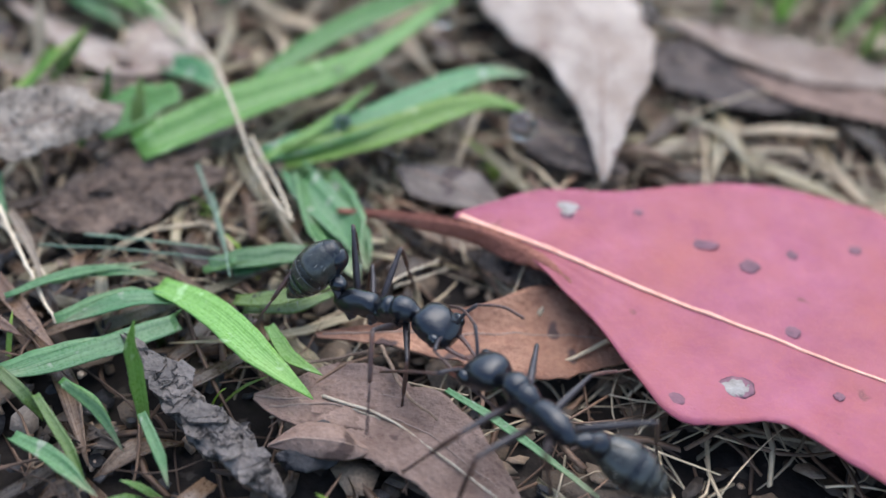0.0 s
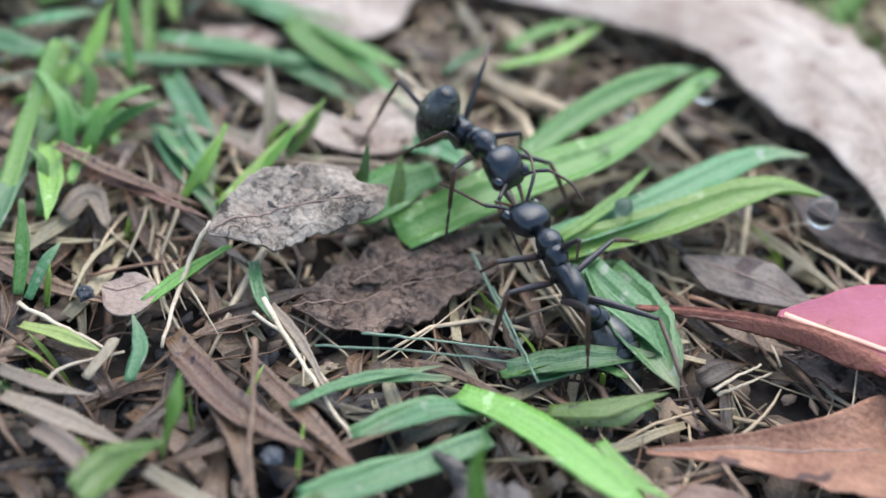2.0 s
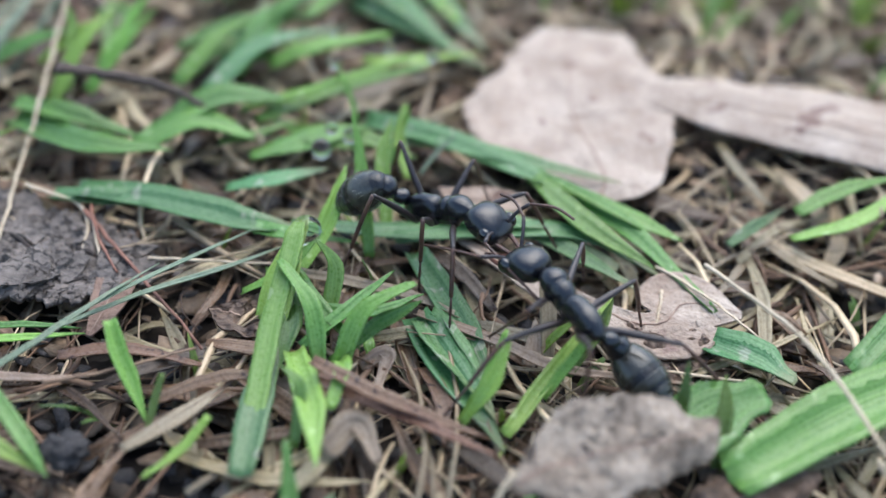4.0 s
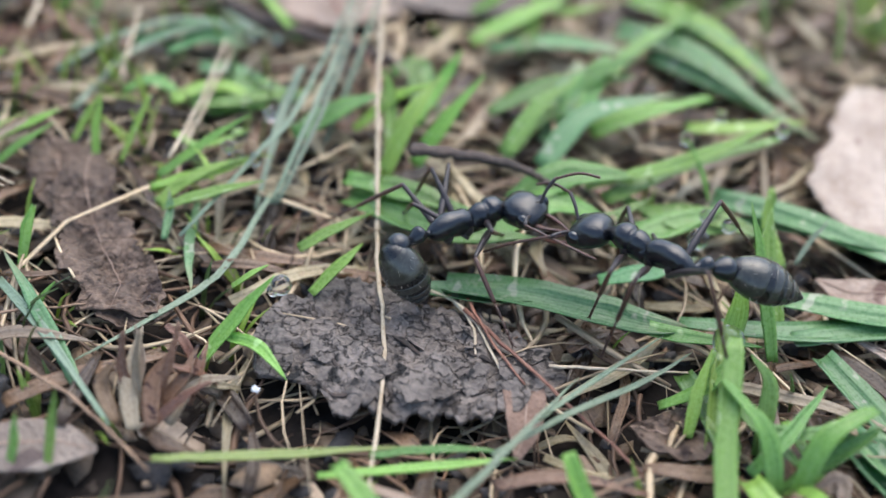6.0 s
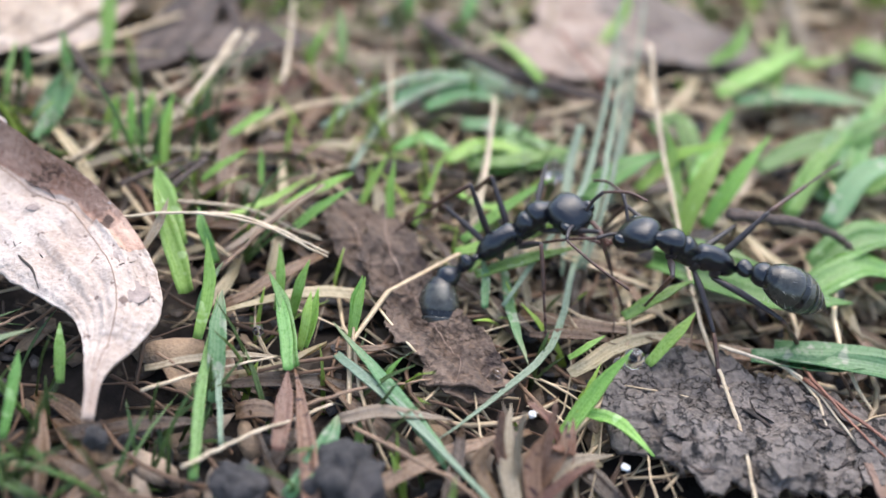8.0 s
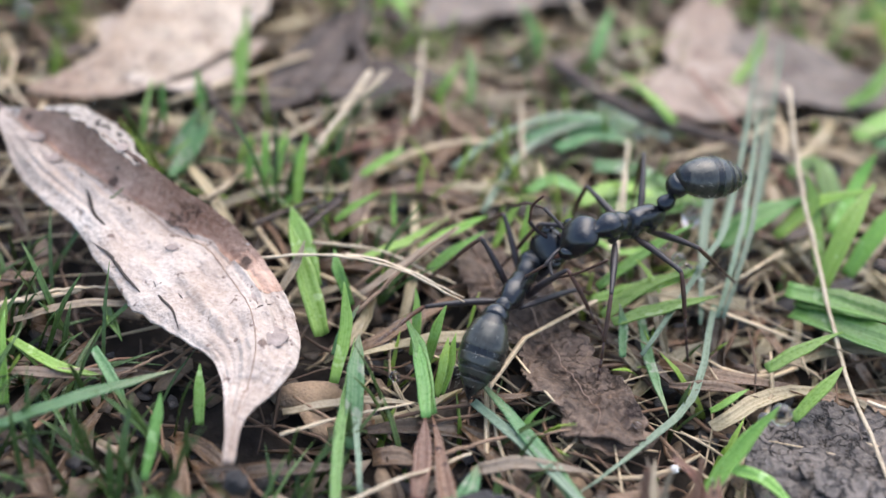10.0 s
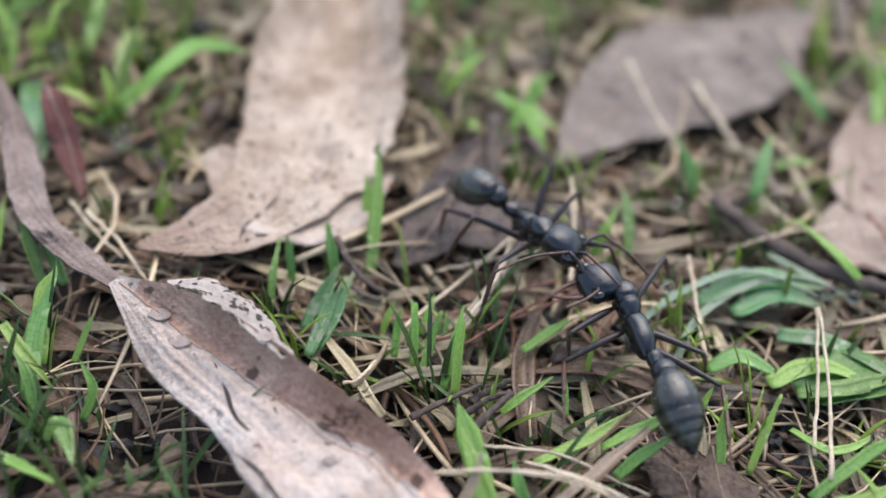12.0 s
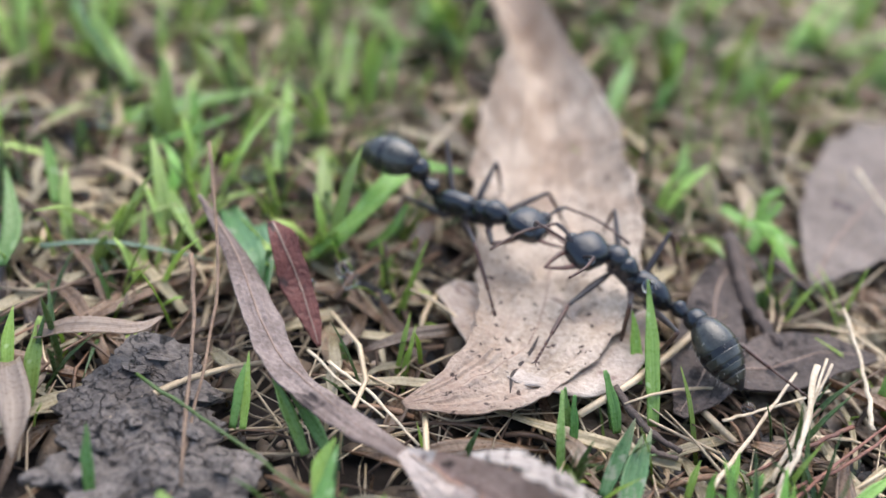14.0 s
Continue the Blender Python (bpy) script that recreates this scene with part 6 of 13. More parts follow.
stalk('pale', .36, [(-125.0, 123.6, 0.6), (-120.9, 129.2, 0.8), (-116.5, 135.5, 1.0)], 88)
stalk('pale', .3, [(-122.7, 130.6, 0.6), (-118.8, 132.1, 0.8), (-114.2, 134.1, 0.8)], 89)
stalk('pale', .34, [(-150.7, 134.0, 0.5), (-147.3, 130.8, 0.6), (-144.0, 126.5, 0.5)], 90)
stalk('brown', .3, [(-160.5, 155.1, 2.0), (-162.1, 150.0, 1.0), (-163.7, 146.2, 0.4)], 91)
stalk('brown', .34, [(-174.5, 136.3, 0.6), (-170.1, 140.0, 1.0), (-164.8, 142.8, 0.8)], 92)
stalk('pale', .42, [(-144.4, 159.5, 1.0), (-142.0, 163.6, 2.0), (-140.6, 166.0, 3.0)], 93)
stalk('red', .4, [(-113.3, 130.9, 0.6), (-117.0, 128.7, 0.6), (-121.9, 125.8, 0.5)], 94)
stalk('twig', .5, [(-115.5, 148.7, 1.0), (-114.5, 146.7, 1.0), (-112.8, 145.4, 0.4)], 95)
stalk('brown', .5, [(-117.2, 151.2, 0.0), (-118.0, 146.0, 0.6), (-118.3, 140.4, 0.3)], 96)
stalk('twig', .34, [(-128.9, 128.4, 0.4), (-127.9, 127.1, 0.8), (-126.5, 126.6, 0.8)], 97)
stalk('twig', .3, [(-123.4, 115.6, 0.6), (-121.2, 117.0, 1.0), (-118.6, 118.4, 1.6)], 98)
stalk('pale', .34, [(-128.3, 118.3, 0.4), (-127.2, 118.6, 0.8), (-126.3, 120.7, 0.6)], 99)
stalk('brown', .4, [(-160.9, 138.4, 6.0), (-160.1, 134.0, 4.0), (-159.0, 121.4, 1.0)], 100)
dew_drop(.85, (6.0, 81.9, 3.6))
dew_drop(.75, (-1.3, 96.5, 4.2))
dew_drop(.5, (-9.2, 81.2, 3.2))
dew_drop(.4, (-53.2, 107.5, 4.0))
dew_drop(.36, (-91.2, 111.8, 4.2))
dew_drop(.75, (-54.8, 95.6, 4.0))
dew_drop(.42, (-55.6, 116.6, 5.0))
dew_drop(.42, (-47.6, 118.8, 5.0))
dew_drop(.36, (-51.7, 122.7, 3.0))
dew_drop(.5, (-57.4, 126.9, 2.0))
dew_drop(.34, (-28.0, 80.6, 2.6))
dew_drop(.5, (-85.3, 98.1, 3.4))
dew_drop(.4, (-90.5, 112.2, 3.0))
dew_drop(.45, (-89.1, 119.9, 1.6))
dew_drop(.4, (-92.4, 130.8, 2.0))
dew_drop(.3, (-94.4, 98.2, 0.8))
dew_drop(.36, (-127.9, 138.7, 5.6))
dew_drop(.42, (-91.3, 116.6, 1.6))
dew_drop(.42, (-89.0, 120.8, 1.6))
dew_drop(.4, (-89.2, 112.3, 2.8))
dew_drop(.34, (-105.4, 127.6, 4.0))
dew_drop(.3, (-103.6, 138.9, 3.0))
dew_drop(.4, (-158.9, 154.2, 2.0))
dew_drop(.3, (-148.2, 110.8, 1.0))
dew_drop(.7, (-177.1, 177.0, 3.0))
dew_drop(.5, (-172.2, 160.4, 2.0))
dew_drop(.5, (-149.7, 141.8, 1.6))
dew_drop(.36, (-120.6, 131.9, 0.6))
dew_drop(.55, (-55.4, 106.9, 3.0))
dew_drop(.36, (-54.8, 108.4, 4.0))
dew_drop(.5, (-9.1, 82.1, 2.0))
dew_drop(.3, (-26.5, 80.6, 0.6))
dew_drop(.26, (-111.0, 100.6, 1.0))
dew_drop(.26, (-86.0, 98.5, 2.4))
lump('clod', (2.6, 2.2, 1.9), (-104.3, 88.4, 0.6), 101)
lump('clod', (1.8, 1.5, 1.1), (-110.7, 87.8, 0.3), 102)
lump('stone', (.7, .6, .4), (-32.5, 57.5, 0.3), 103)
lump('white', (.3, .25, .2), (-92.0, 95.2, 0.4), 104)
lump('white', (.3, .22, .18), (-86.1, 91.2, 0.4), 105)
lump('stone', (.6, .5, .5), (-47.6, 70.5, 0.5), 106)
lump('clod', (.7, .7, .8), (-120.0, 90.2, 1.2), 107)
lump('clod', (1.4, 1.2, 1), (-67.1, 77.0, 0.2), 108)
lump('clod', (2.4, 1.6, 1), (-7.7, 50.2, 0.1), 109)
lump('clod', (1.2, 1, .7), (-147.5, 163.0, 0.1), 110)
tear(white, (-134.0, 109.5), (-129.2, 104.9), 0.19)
tear(white, (-137.8, 116.5), (-131.9, 109.6), 0.15)
tear(white, (-128.8, 105.5), (-125.7, 101.8), 0.14)
tear(white, (-129.8, 112.4), (-126.9, 110.6), 0.10)
tear(white, (-132.7, 114.0), (-131.8, 112.1), 0.09)
tear(white, (-126.8, 104.9), (-126.0, 103.9), 0.09)
tear(white, (-121.1, 103.5), (-120.2, 104.7), 0.09)
dead_leaf('bark', 'dark grey cracked rotting leaf flat on the soil',
          [(-22.7, 58.1, 1.5), (-20.0, 55.2, 1.8), (-16.4, 51.4, 1.6), (-12.4, 48.1, 1.2), (-9.1, 45.7, 0.2)],
          [(0.2, 0.0), (1.4, 0.6), (1.7, 1.1), (2.0, 1.1), (0.2, 0.2)],
          [(-0.1, -0.1), (-0.6, -0.8), (-0.6, -0.8), (-0.5, -0.6), (0.0, 0.0)], seed=111, rough=0.3, rib=None, ragged=0.45, thick=0.4, craggy=0.22)
dead_leaf('tan', 'flat tan-brown dead leaf on the soil',
          [(-10.9, 49.8, 0.4), (-8.7, 49.7, 1.6), (-5.8, 49.5, 1.6), (-4.1, 50.0, 0.4)],
          [(0.1, 0.1), (1.7, 0.6), (1.9, 0.8), (0.2, 0.2)],
          [(0.0, 0.0), (-0.6, -0.8), (-0.6, -0.8), (0.0, 0.0)], seed=112, rib_size=0.14)
dead_leaf('speckle', 'ragged pale speckled underside of the leaf',
          [(-141.0, 121.6, 5.6), (-138.1, 120.6, 6.4), (-134.9, 118.2, 6.4), (-131.6, 115.2, 6.0)],
          [(0.1, 0.1), (1.5, 1.3), (1.3, 1.2), (0.4, 0.6)],
          [(0.0, 0.0), (-0.6, 0.3), (-0.9, 0.4), (-0.2, 0.2)], seed=113, rough=0.2, ragged=0.5, rib=None, owner=white[0])
blade('light', 2.91, [(-72.8, 134.7, 0.5), (-68.6, 136.8, 2.0), (-64.3, 139.7, 3.0)], 0.39, 0.13, 0.5)
blade('green', 3.30, [(-70.9, 123.6, 0.5), (-66.0, 125.9, 2.0), (-58.5, 127.6, 3.0)], 0.52, -0.69)
blade('blue', 3.88, [(-54.4, 140.1, 0.5), (-48.9, 135.3, 1.0), (-43.0, 126.7, 0.8)], 0.51, -0.19)
blade('light', 2.91, [(-57.6, 144.8, 0.5), (-51.0, 138.5, 1.2), (-46.1, 131.2, 1.0)], 0.54, 0.44, 0.5)
blade('light', 2.04, [(-68.6, 133.7, 0.3), (-66.9, 138.0, 2.0), (-65.8, 143.0, 4.0)], 0.57, 0.29)
blade('light', 2.04, [(-54.1, 123.9, 0.6), (-49.9, 123.5, 1.2), (-43.6, 125.1, 1.6)], 0.38, 0.23)
blade('green', 3.49, [(-61.4, 108.2, 0.5), (-57.3, 109.8, 1.2), (-52.3, 112.6, 1.6)], 0.35, -0.68)
blade('blue', 2.91, [(-66.1, 120.4, 0.5), (-64.8, 124.6, 2.0), (-63.4, 129.1, 3.0)], 0.44, -0.34, 0.5)
blade('green', 2.91, [(-58.8, 112.2, 0.5), (-53.6, 111.5, 1.0), (-48.0, 109.5, 0.8)], 0.43, -0.07)
blade('green', 3.30, [(-81.4, 112.6, 0.6), (-76.5, 110.4, 1.4), (-71.5, 109.1, 1.0)], 0.75, 0.65)
blade('light', 2.21, [(-69.7, 118.4, 0.6), (-67.2, 121.9, 2.4), (-63.7, 125.2, 4.0)], 0.76, 0.69)
blade('green', 3.88, [(-65.1, 120.0, 0.5), (-63.1, 125.1, 2.4), (-60.9, 129.3, 4.0)], 0.54, -0.28)
blade('blue', 2.91, [(-59.2, 138.3, 0.5), (-52.4, 133.5, 1.0), (-44.8, 124.1, 0.8)], 0.65, 0.69, 0.5)
blade('light', 1.48, [(-60.6, 131.1, 0.5), (-56.7, 135.1, 2.0), (-52.5, 138.2, 3.0)], 0.39, 0.52, 0.5)
blade('light', 2.04, [(-62.3, 122.0, 0.5), (-58.1, 123.6, 1.6), (-51.8, 126.5, 2.0)], 0.67, 0.50, 0.5)
blade('blue', 2.38, [(-62.6, 104.1, 0.5), (-59.2, 104.6, 1.2), (-54.9, 107.1, 1.0)], 0.26, -0.41)
blade('light', 1.48, [(-55.3, 95.2, 0.3), (-53.6, 98.8, 2.4), (-52.8, 102.5, 5.0)], 0.67, -0.14)
blade('green', 1.87, [(-57.2, 95.5, 0.4), (-55.2, 89.7, 0.8), (-55.4, 84.9, 0.3)], 0.39, 0.42)
blade('light', 1.33, [(-48.5, 107.2, 0.4), (-49.5, 110.0, 2.0), (-49.3, 112.5, 4.0)], 0.77, 0.17, 0.5)
blade('light', 1.18, [(-57.4, 90.1, 0.2), (-56.9, 92.2, 2.0), (-56.0, 94.8, 4.0)], 0.26, 0.55)
blade('light', 1.48, [(-59.1, 92.5, 0.3), (-56.2, 93.0, 2.0), (-53.5, 95.9, 4.0)], 0.40, -0.51)
blade('green', 2.04, [(-61.0, 114.0, 0.6), (-56.3, 110.4, 1.0), (-52.1, 110.2, 1.0)], 0.56, -0.66)
blade('light', 2.21, [(-66.7, 143.9, 0.5), (-64.5, 138.2, 2.0), (-60.2, 139.2, 3.0)], 0.66, 0.64)
blade('light', 2.04, [(-73.1, 139.3, 0.4), (-70.6, 140.1, 2.0), (-69.0, 143.1, 4.0)], 0.48, -0.16)
blade('blue', 3.10, [(-71.3, 133.9, 0.5), (-65.0, 134.7, 1.2), (-57.1, 134.3, 1.0)], 0.20, -0.14)
blade('green', 4.27, [(-68.9, 111.6, 0.5), (-64.8, 113.7, 2.0), (-58.9, 115.0, 2.0)], 0.59, -0.02)
blade('green', 2.21, [(-66.5, 122.3, 0.5), (-63.3, 125.4, 2.0), (-60.0, 128.9, 4.0)], 0.29, 0.02)
blade('light', 1.48, [(-77.4, 121.0, 0.5), (-75.0, 125.0, 3.0), (-73.8, 126.5, 5.0)], 0.45, -0.66)
blade('blue', 2.04, [(-75.7, 101.6, 0.3), (-70.9, 101.2, 0.6), (-64.2, 102.4, 0.5)], 0.72, -0.40)
blade('green', 2.04, [(-102.2, 123.0, 0.3), (-99.7, 123.9, 1.0), (-96.6, 122.4, 0.6)], 0.28, -0.55)
blade('blue', 2.91, [(-99.5, 129.0, 0.4), (-96.3, 131.0, 1.0), (-92.6, 130.4, 0.8)], 0.39, -0.57)
blade('light', 1.48, [(-83.3, 141.3, 0.3), (-80.9, 144.4, 2.0), (-80.1, 146.8, 4.0)], 0.47, 0.59)
blade('light', 1.33, [(-83.0, 156.7, 0.3), (-82.5, 160.0, 2.0), (-82.2, 163.0, 4.0)], 0.54, 0.24)
blade('light', 1.18, [(-110.3, 134.3, 0.3), (-109.5, 135.3, 2.0), (-108.4, 137.6, 3.4)], 0.75, 0.61)
blade('green', 1.48, [(-101.2, 143.6, 0.3), (-101.9, 145.4, 2.0), (-103.3, 146.6, 4.0)], 0.28, -0.36, 0.5)
blade('light', 1.33, [(-115.8, 154.3, 0.3), (-114.9, 155.6, 2.0), (-113.5, 156.2, 3.0)], 0.58, -0.48)
blade('grey', 1.04, [(-108.4, 125.3, 0.4), (-104.0, 129.7, 1.4), (-98.1, 132.7, 1.8), (-92.5, 130.7, 1.4)], 0.32, 0.41)
blade('light', 2.04, [(-97.9, 122.0, 0.5), (-94.2, 123.5, 1.2), (-89.9, 122.0, 1.0)], 0.34, 0.32)
blade('light', 0.74, [(-96.9, 117.9, 0.4), (-94.2, 115.9, 0.8), (-90.5, 117.8, 1.4)], 0.27, -0.51)
dew_drop(.5, (-7.7, 93.6, 3.6))
dew_drop(.36, (-10.2, 88.2, 3.0))
dew_drop(.34, (-47.5, 70.2, 0.8))
dew_drop(.34, (-90.3, 131.0, 1.6))
dew_drop(.5, (-87.8, 119.9, 1.4))
dew_drop(.3, (-91.4, 121.3, 1.6))
dew_drop(.3, (-86.0, 98.9, 2.0))
dew_drop(.4, (-152.8, 140.5, 2.0))
dew_drop(.3, (-140.1, 130.3, 1.0))
dew_drop(.5, (-150.2, 143.3, 1.4))
dew_drop(.34, (-158.1, 154.0, 2.0))
dew_drop(.34, (-173.0, 163.3, 2.0))
dew_drop(.3, (-119.8, 119.8, 0.8))
stalk('pale', .42, [(-80.7, 132.0, 7.0), (-80.6, 123.4, 4.6), (-79.8, 113.0, 2.2), (-79.1, 104.7, 0.9), (-77.9, 95.4, 0.6), (-77.9, 84.1, 0.5), (-77.9, 78.4, 0.4)], 114)
tear(holed, (-35.6, 77.2), (-34.7, 76.5), 0.25)
tear(holed, (-32.2, 76.8), (-30.1, 78.1), 0.15)
tear(holed, (-34.1, 79.0), (-33.4, 79.3), 0.12)
dead_leaf('tanpink', 'torn pinkish tan scrap of dry leaf',
          [(20.4, 103.1, 1.0), (27.5, 99.6, 1.0), (34.6, 96.8, 1.0), (43.0, 95.3, 0.6)],
          [(0.3, 0.3), (1.6, 2.7), (2.9, 2.8), (0.3, 0.5)],
          [(0.0, 0.0), (0.4, 0.2), (0.4, 0.2), (0.0, 0.0)], seed=116, rib_size=0.14)
dead_leaf('tan', 'flat tan-brown dead leaf on the soil',
          [(26.3, 96.1, 0.5), (31.6, 93.9, 0.6), (37.6, 92.4, 0.6), (43.2, 89.0, 0.3)],
          [(0.3, 0.3), (1.7, 2.5), (2.0, 2.8), (0.3, 0.4)],
          [(0.0, 0.0), (0.2, 0.1), (0.2, 0.1), (0.0, 0.0)], seed=117, rib_size=0.14)
dead_leaf('darkbrown', 'dark brown rolled dead leaf',
          [(17.0, 98.1, 0.3), (21.5, 97.1, 0.3), (26.4, 93.3, 0.3), (31.9, 91.2, 0.2)],
          [(0.3, 0.3), (3.0, 4.6), (2.5, 3.0), (0.3, 0.4)],
          [(0.0, 0.0), (0.3, 0.1), (0.3, 0.1), (0.0, 0.0)], seed=118, rib_size=0.14)
dead_leaf('darkbrown', 'dark brown rolled dead leaf',
          [(5.2, 89.1, 0.2), (9.0, 85.0, 0.2), (11.9, 82.2, 0.2), (15.3, 80.9, 0.1)],
          [(0.1, 0.1), (1.3, 3.2), (2.4, 2.0), (0.2, 0.3)],
          [(0.0, 0.0), (0.2, 0.1), (0.2, 0.1), (0.0, 0.0)], seed=119, rib_size=0.14)
dead_leaf('brown', 'dark brown damp dead leaf in the litter',
          [(1.8, 69.9, 0.2), (5.2, 69.1, 0.3), (8.3, 66.9, 0.3), (10.9, 64.8, 0.1)],
          [(0.2, 0.2), (1.0, 2.3), (1.0, 1.3), (0.1, 0.1)],
          [(0.0, 0.0), (0.3, 0.1), (0.2, 0.0), (0.0, 0.0)], seed=120, rough=0.6, ragged=0.38, rib_size=0.09, craggy=0.16)
dead_leaf('brown', 'dark brown damp dead leaf in the litter',
          [(-61.2, 90.9, 0.2), (-58.5, 90.2, 0.3), (-55.5, 91.1, 0.3), (-53.1, 91.0, 0.1)],
          [(0.0, 0.1), (2.0, 2.2), (1.5, 2.2), (0.1, 0.2)],
          [(0.0, 0.0), (0.2, 0.0), (0.2, -0.0), (0.0, 0.0)], seed=121, rough=0.6, ragged=0.38, rib_size=0.09, craggy=0.16)
dead_leaf('tanpink', 'torn pinkish tan scrap of dry leaf',
          [(-45.9, 106.5, 0.3), (-43.5, 105.3, 0.4), (-40.4, 105.4, 0.4), (-38.1, 105.8, 0.2)],
          [(0.1, 0.1), (1.2, 1.9), (1.2, 1.4), (0.1, 0.3)],
          [(0.0, 0.0), (0.2, 0.1), (0.1, 0.0), (0.0, 0.0)], seed=122, rib_size=0.14)
dead_leaf('brown', 'dark brown damp dead leaf in the litter',
          [(-32.9, 94.4, 0.2), (-30.3, 91.0, 0.3), (-27.3, 90.9, 0.3), (-24.8, 91.1, 0.1)],
          [(0.0, 0.0), (1.3, 3.1), (1.9, 2.7), (0.2, 0.3)],
          [(-0.0, -0.0), (0.2, 0.0), (0.2, 0.0), (-0.0, -0.0)], seed=123, rough=0.6, ragged=0.38, rib_size=0.09, craggy=0.16)
dead_leaf('tan', 'flat tan-brown dead leaf on the soil',
          [(-69.5, 94.8, 0.2), (-68.2, 93.4, 0.4), (-68.2, 90.0, 0.4), (-68.7, 87.2, 0.2)],
          [(0.1, 0.1), (1.2, 1.4), (1.2, 1.2), (0.2, 0.2)],
          [(-0.0, 0.0), (-0.0, 0.1), (0.0, 0.1), (0.0, 0.0)], seed=124, rib_size=0.14)
dead_leaf('brown', 'dark brown damp dead leaf in the litter',
          [(-99.3, 99.0, 0.2), (-96.9, 97.6, 0.4), (-94.5, 97.5, 0.4), (-92.9, 98.0, 0.2)],
          [(0.1, 0.1), (0.5, 1.6), (0.9, 1.3), (0.1, 0.2)],
          [(0.0, 0.0), (0.2, 0.0), (0.2, 0.0), (0.0, 0.0)], seed=125, rough=0.6, ragged=0.38, rib_size=0.09, craggy=0.16)
dead_leaf('greybrown', 'broad grey-brown dead leaf',
          [(-103.9, 85.1, 0.2), (-101.5, 85.0, 0.3), (-98.1, 85.7, 0.3), (-95.2, 85.5, 0.1)],
          [(0.2, 0.1), (1.6, 1.8), (1.7, 2.2), (0.2, 0.2)],
          [(-0.0, -0.0), (0.2, 0.1), (0.1, 0.0), (0.0, 0.0)], seed=126, rib_size=0.14)
blade('straw', 1.18, [(-93.3, 87.2, 0.2), (-94.1, 89.9, 1.4), (-93.9, 93.8, 3.0)], 0.22, 0.04)
blade('dead', 1.18, [(-92.2, 87.5, 0.2), (-92.5, 89.8, 1.6), (-91.5, 91.8, 3.0)], 0.29, -0.28)
blade('dead', 1.04, [(-94.4, 87.6, 0.2), (-95.9, 89.9, 1.2), (-94.9, 91.3, 2.4)], 0.24, 0.46)
blade('straw', 0.89, [(-91.1, 87.8, 0.2), (-90.0, 90.5, 1.0), (-86.9, 91.5, 1.2)], 0.70, -0.11)
blade('dead', 0.89, [(-92.5, 88.6, 0.2), (-90.8, 90.6, 1.4), (-90.0, 93.1, 2.4)], 0.42, 0.49)
blade('straw', 1.04, [(-104.9, 93.5, 0.6), (-101.9, 93.9, 1.0), (-97.4, 93.9, 0.8)], 0.59, 0.36)
blade('straw', 1.48, [(-50.5, 60.7, 0.4), (-46.3, 58.9, 0.8), (-41.4, 57.3, 0.5)], 0.36, -0.64)
blade('straw', 1.48, [(-47.6, 58.3, 0.5), (-44.9, 56.3, 0.8), (-41.8, 53.0, 0.4)], 0.61, 0.40, 0.5)
blade('straw', 1.04, [(-51.3, 63.1, 0.4), (-47.8, 61.5, 0.7), (-44.5, 61.3, 0.4)], 0.26, 0.66)
blade('dead', 2.21, [(-39.8, 65.2, 0.5), (-35.2, 60.4, 0.8), (-29.8, 57.9, 0.5)], 0.58, -0.09)
blade('dead', 1.33, [(-35.2, 65.2, 0.5), (-30.8, 60.4, 0.7), (-26.8, 56.5, 0.4)], 0.48, 0.55)
blade('straw', 0.74, [(-45.6, 62.8, 0.3), (-44.4, 65.5, 0.8), (-44.1, 66.1, 0.8)], 0.45, 0.34, 0.5)
blade('straw', 0.74, [(-34.5, 70.6, 0.6), (-32.1, 67.4, 0.7), (-29.7, 63.2, 0.4)], 0.54, -0.07, 0.5)
blade('dead', 2.04, [(-40.7, 67.2, 0.4), (-36.0, 60.8, 0.7), (-33.0, 53.5, 0.4)], 0.29, 0.46)
blade('dead', 1.48, [(-42.9, 50.3, 0.4), (-39.2, 52.7, 0.7), (-34.5, 52.0, 0.4)], 0.80, 0.13)
blade('straw', 1.18, [(-40.0, 55.6, 0.5), (-36.5, 53.4, 0.7), (-32.6, 51.7, 0.4)], 0.28, 0.03)
blade('straw', 1.18, [(-63.6, 77.2, 0.4), (-60.9, 79.5, 0.7), (-58.0, 83.9, 0.4)], 0.66, -0.58)
blade('straw', 1.87, [(-51.0, 78.1, 0.6), (-49.4, 80.0, 1.2), (-47.8, 77.6, 0.6)], 0.79, 0.58, 0.5)
blade('straw', 1.18, [(-49.7, 85.9, 0.4), (-48.1, 86.7, 0.9), (-48.5, 83.5, 0.5)], 0.74, 0.04, 0.5)
blade('dead', 1.04, [(-70.1, 84.9, 0.4), (-65.8, 85.8, 0.6), (-60.4, 85.1, 0.4)], 0.22, 0.13, 0.5)
blade('dead', 1.04, [(-62.7, 81.4, 0.4), (-58.7, 83.6, 0.7), (-55.1, 84.3, 0.4)], 0.71, 0.08)
blade('straw', 0.74, [(-79.0, 84.4, 0.3), (-73.2, 82.5, 0.5), (-67.5, 83.3, 0.3)], 0.44, -0.40)
blade('dead', 1.18, [(-45.6, 86.4, 0.4), (-44.1, 83.5, 0.6), (-43.7, 79.7, 0.3)], 0.38, -0.32)
blade('straw', 0.67, [(-118.2, 97.0, 0.4), (-113.5, 98.3, 0.7), (-109.0, 98.9, 0.4)], 0.39, -0.10)
blade('dead', 1.18, [(-108.7, 90.8, 0.4), (-108.6, 94.1, 0.8), (-108.6, 97.0, 1.2)], 0.47, 0.23)
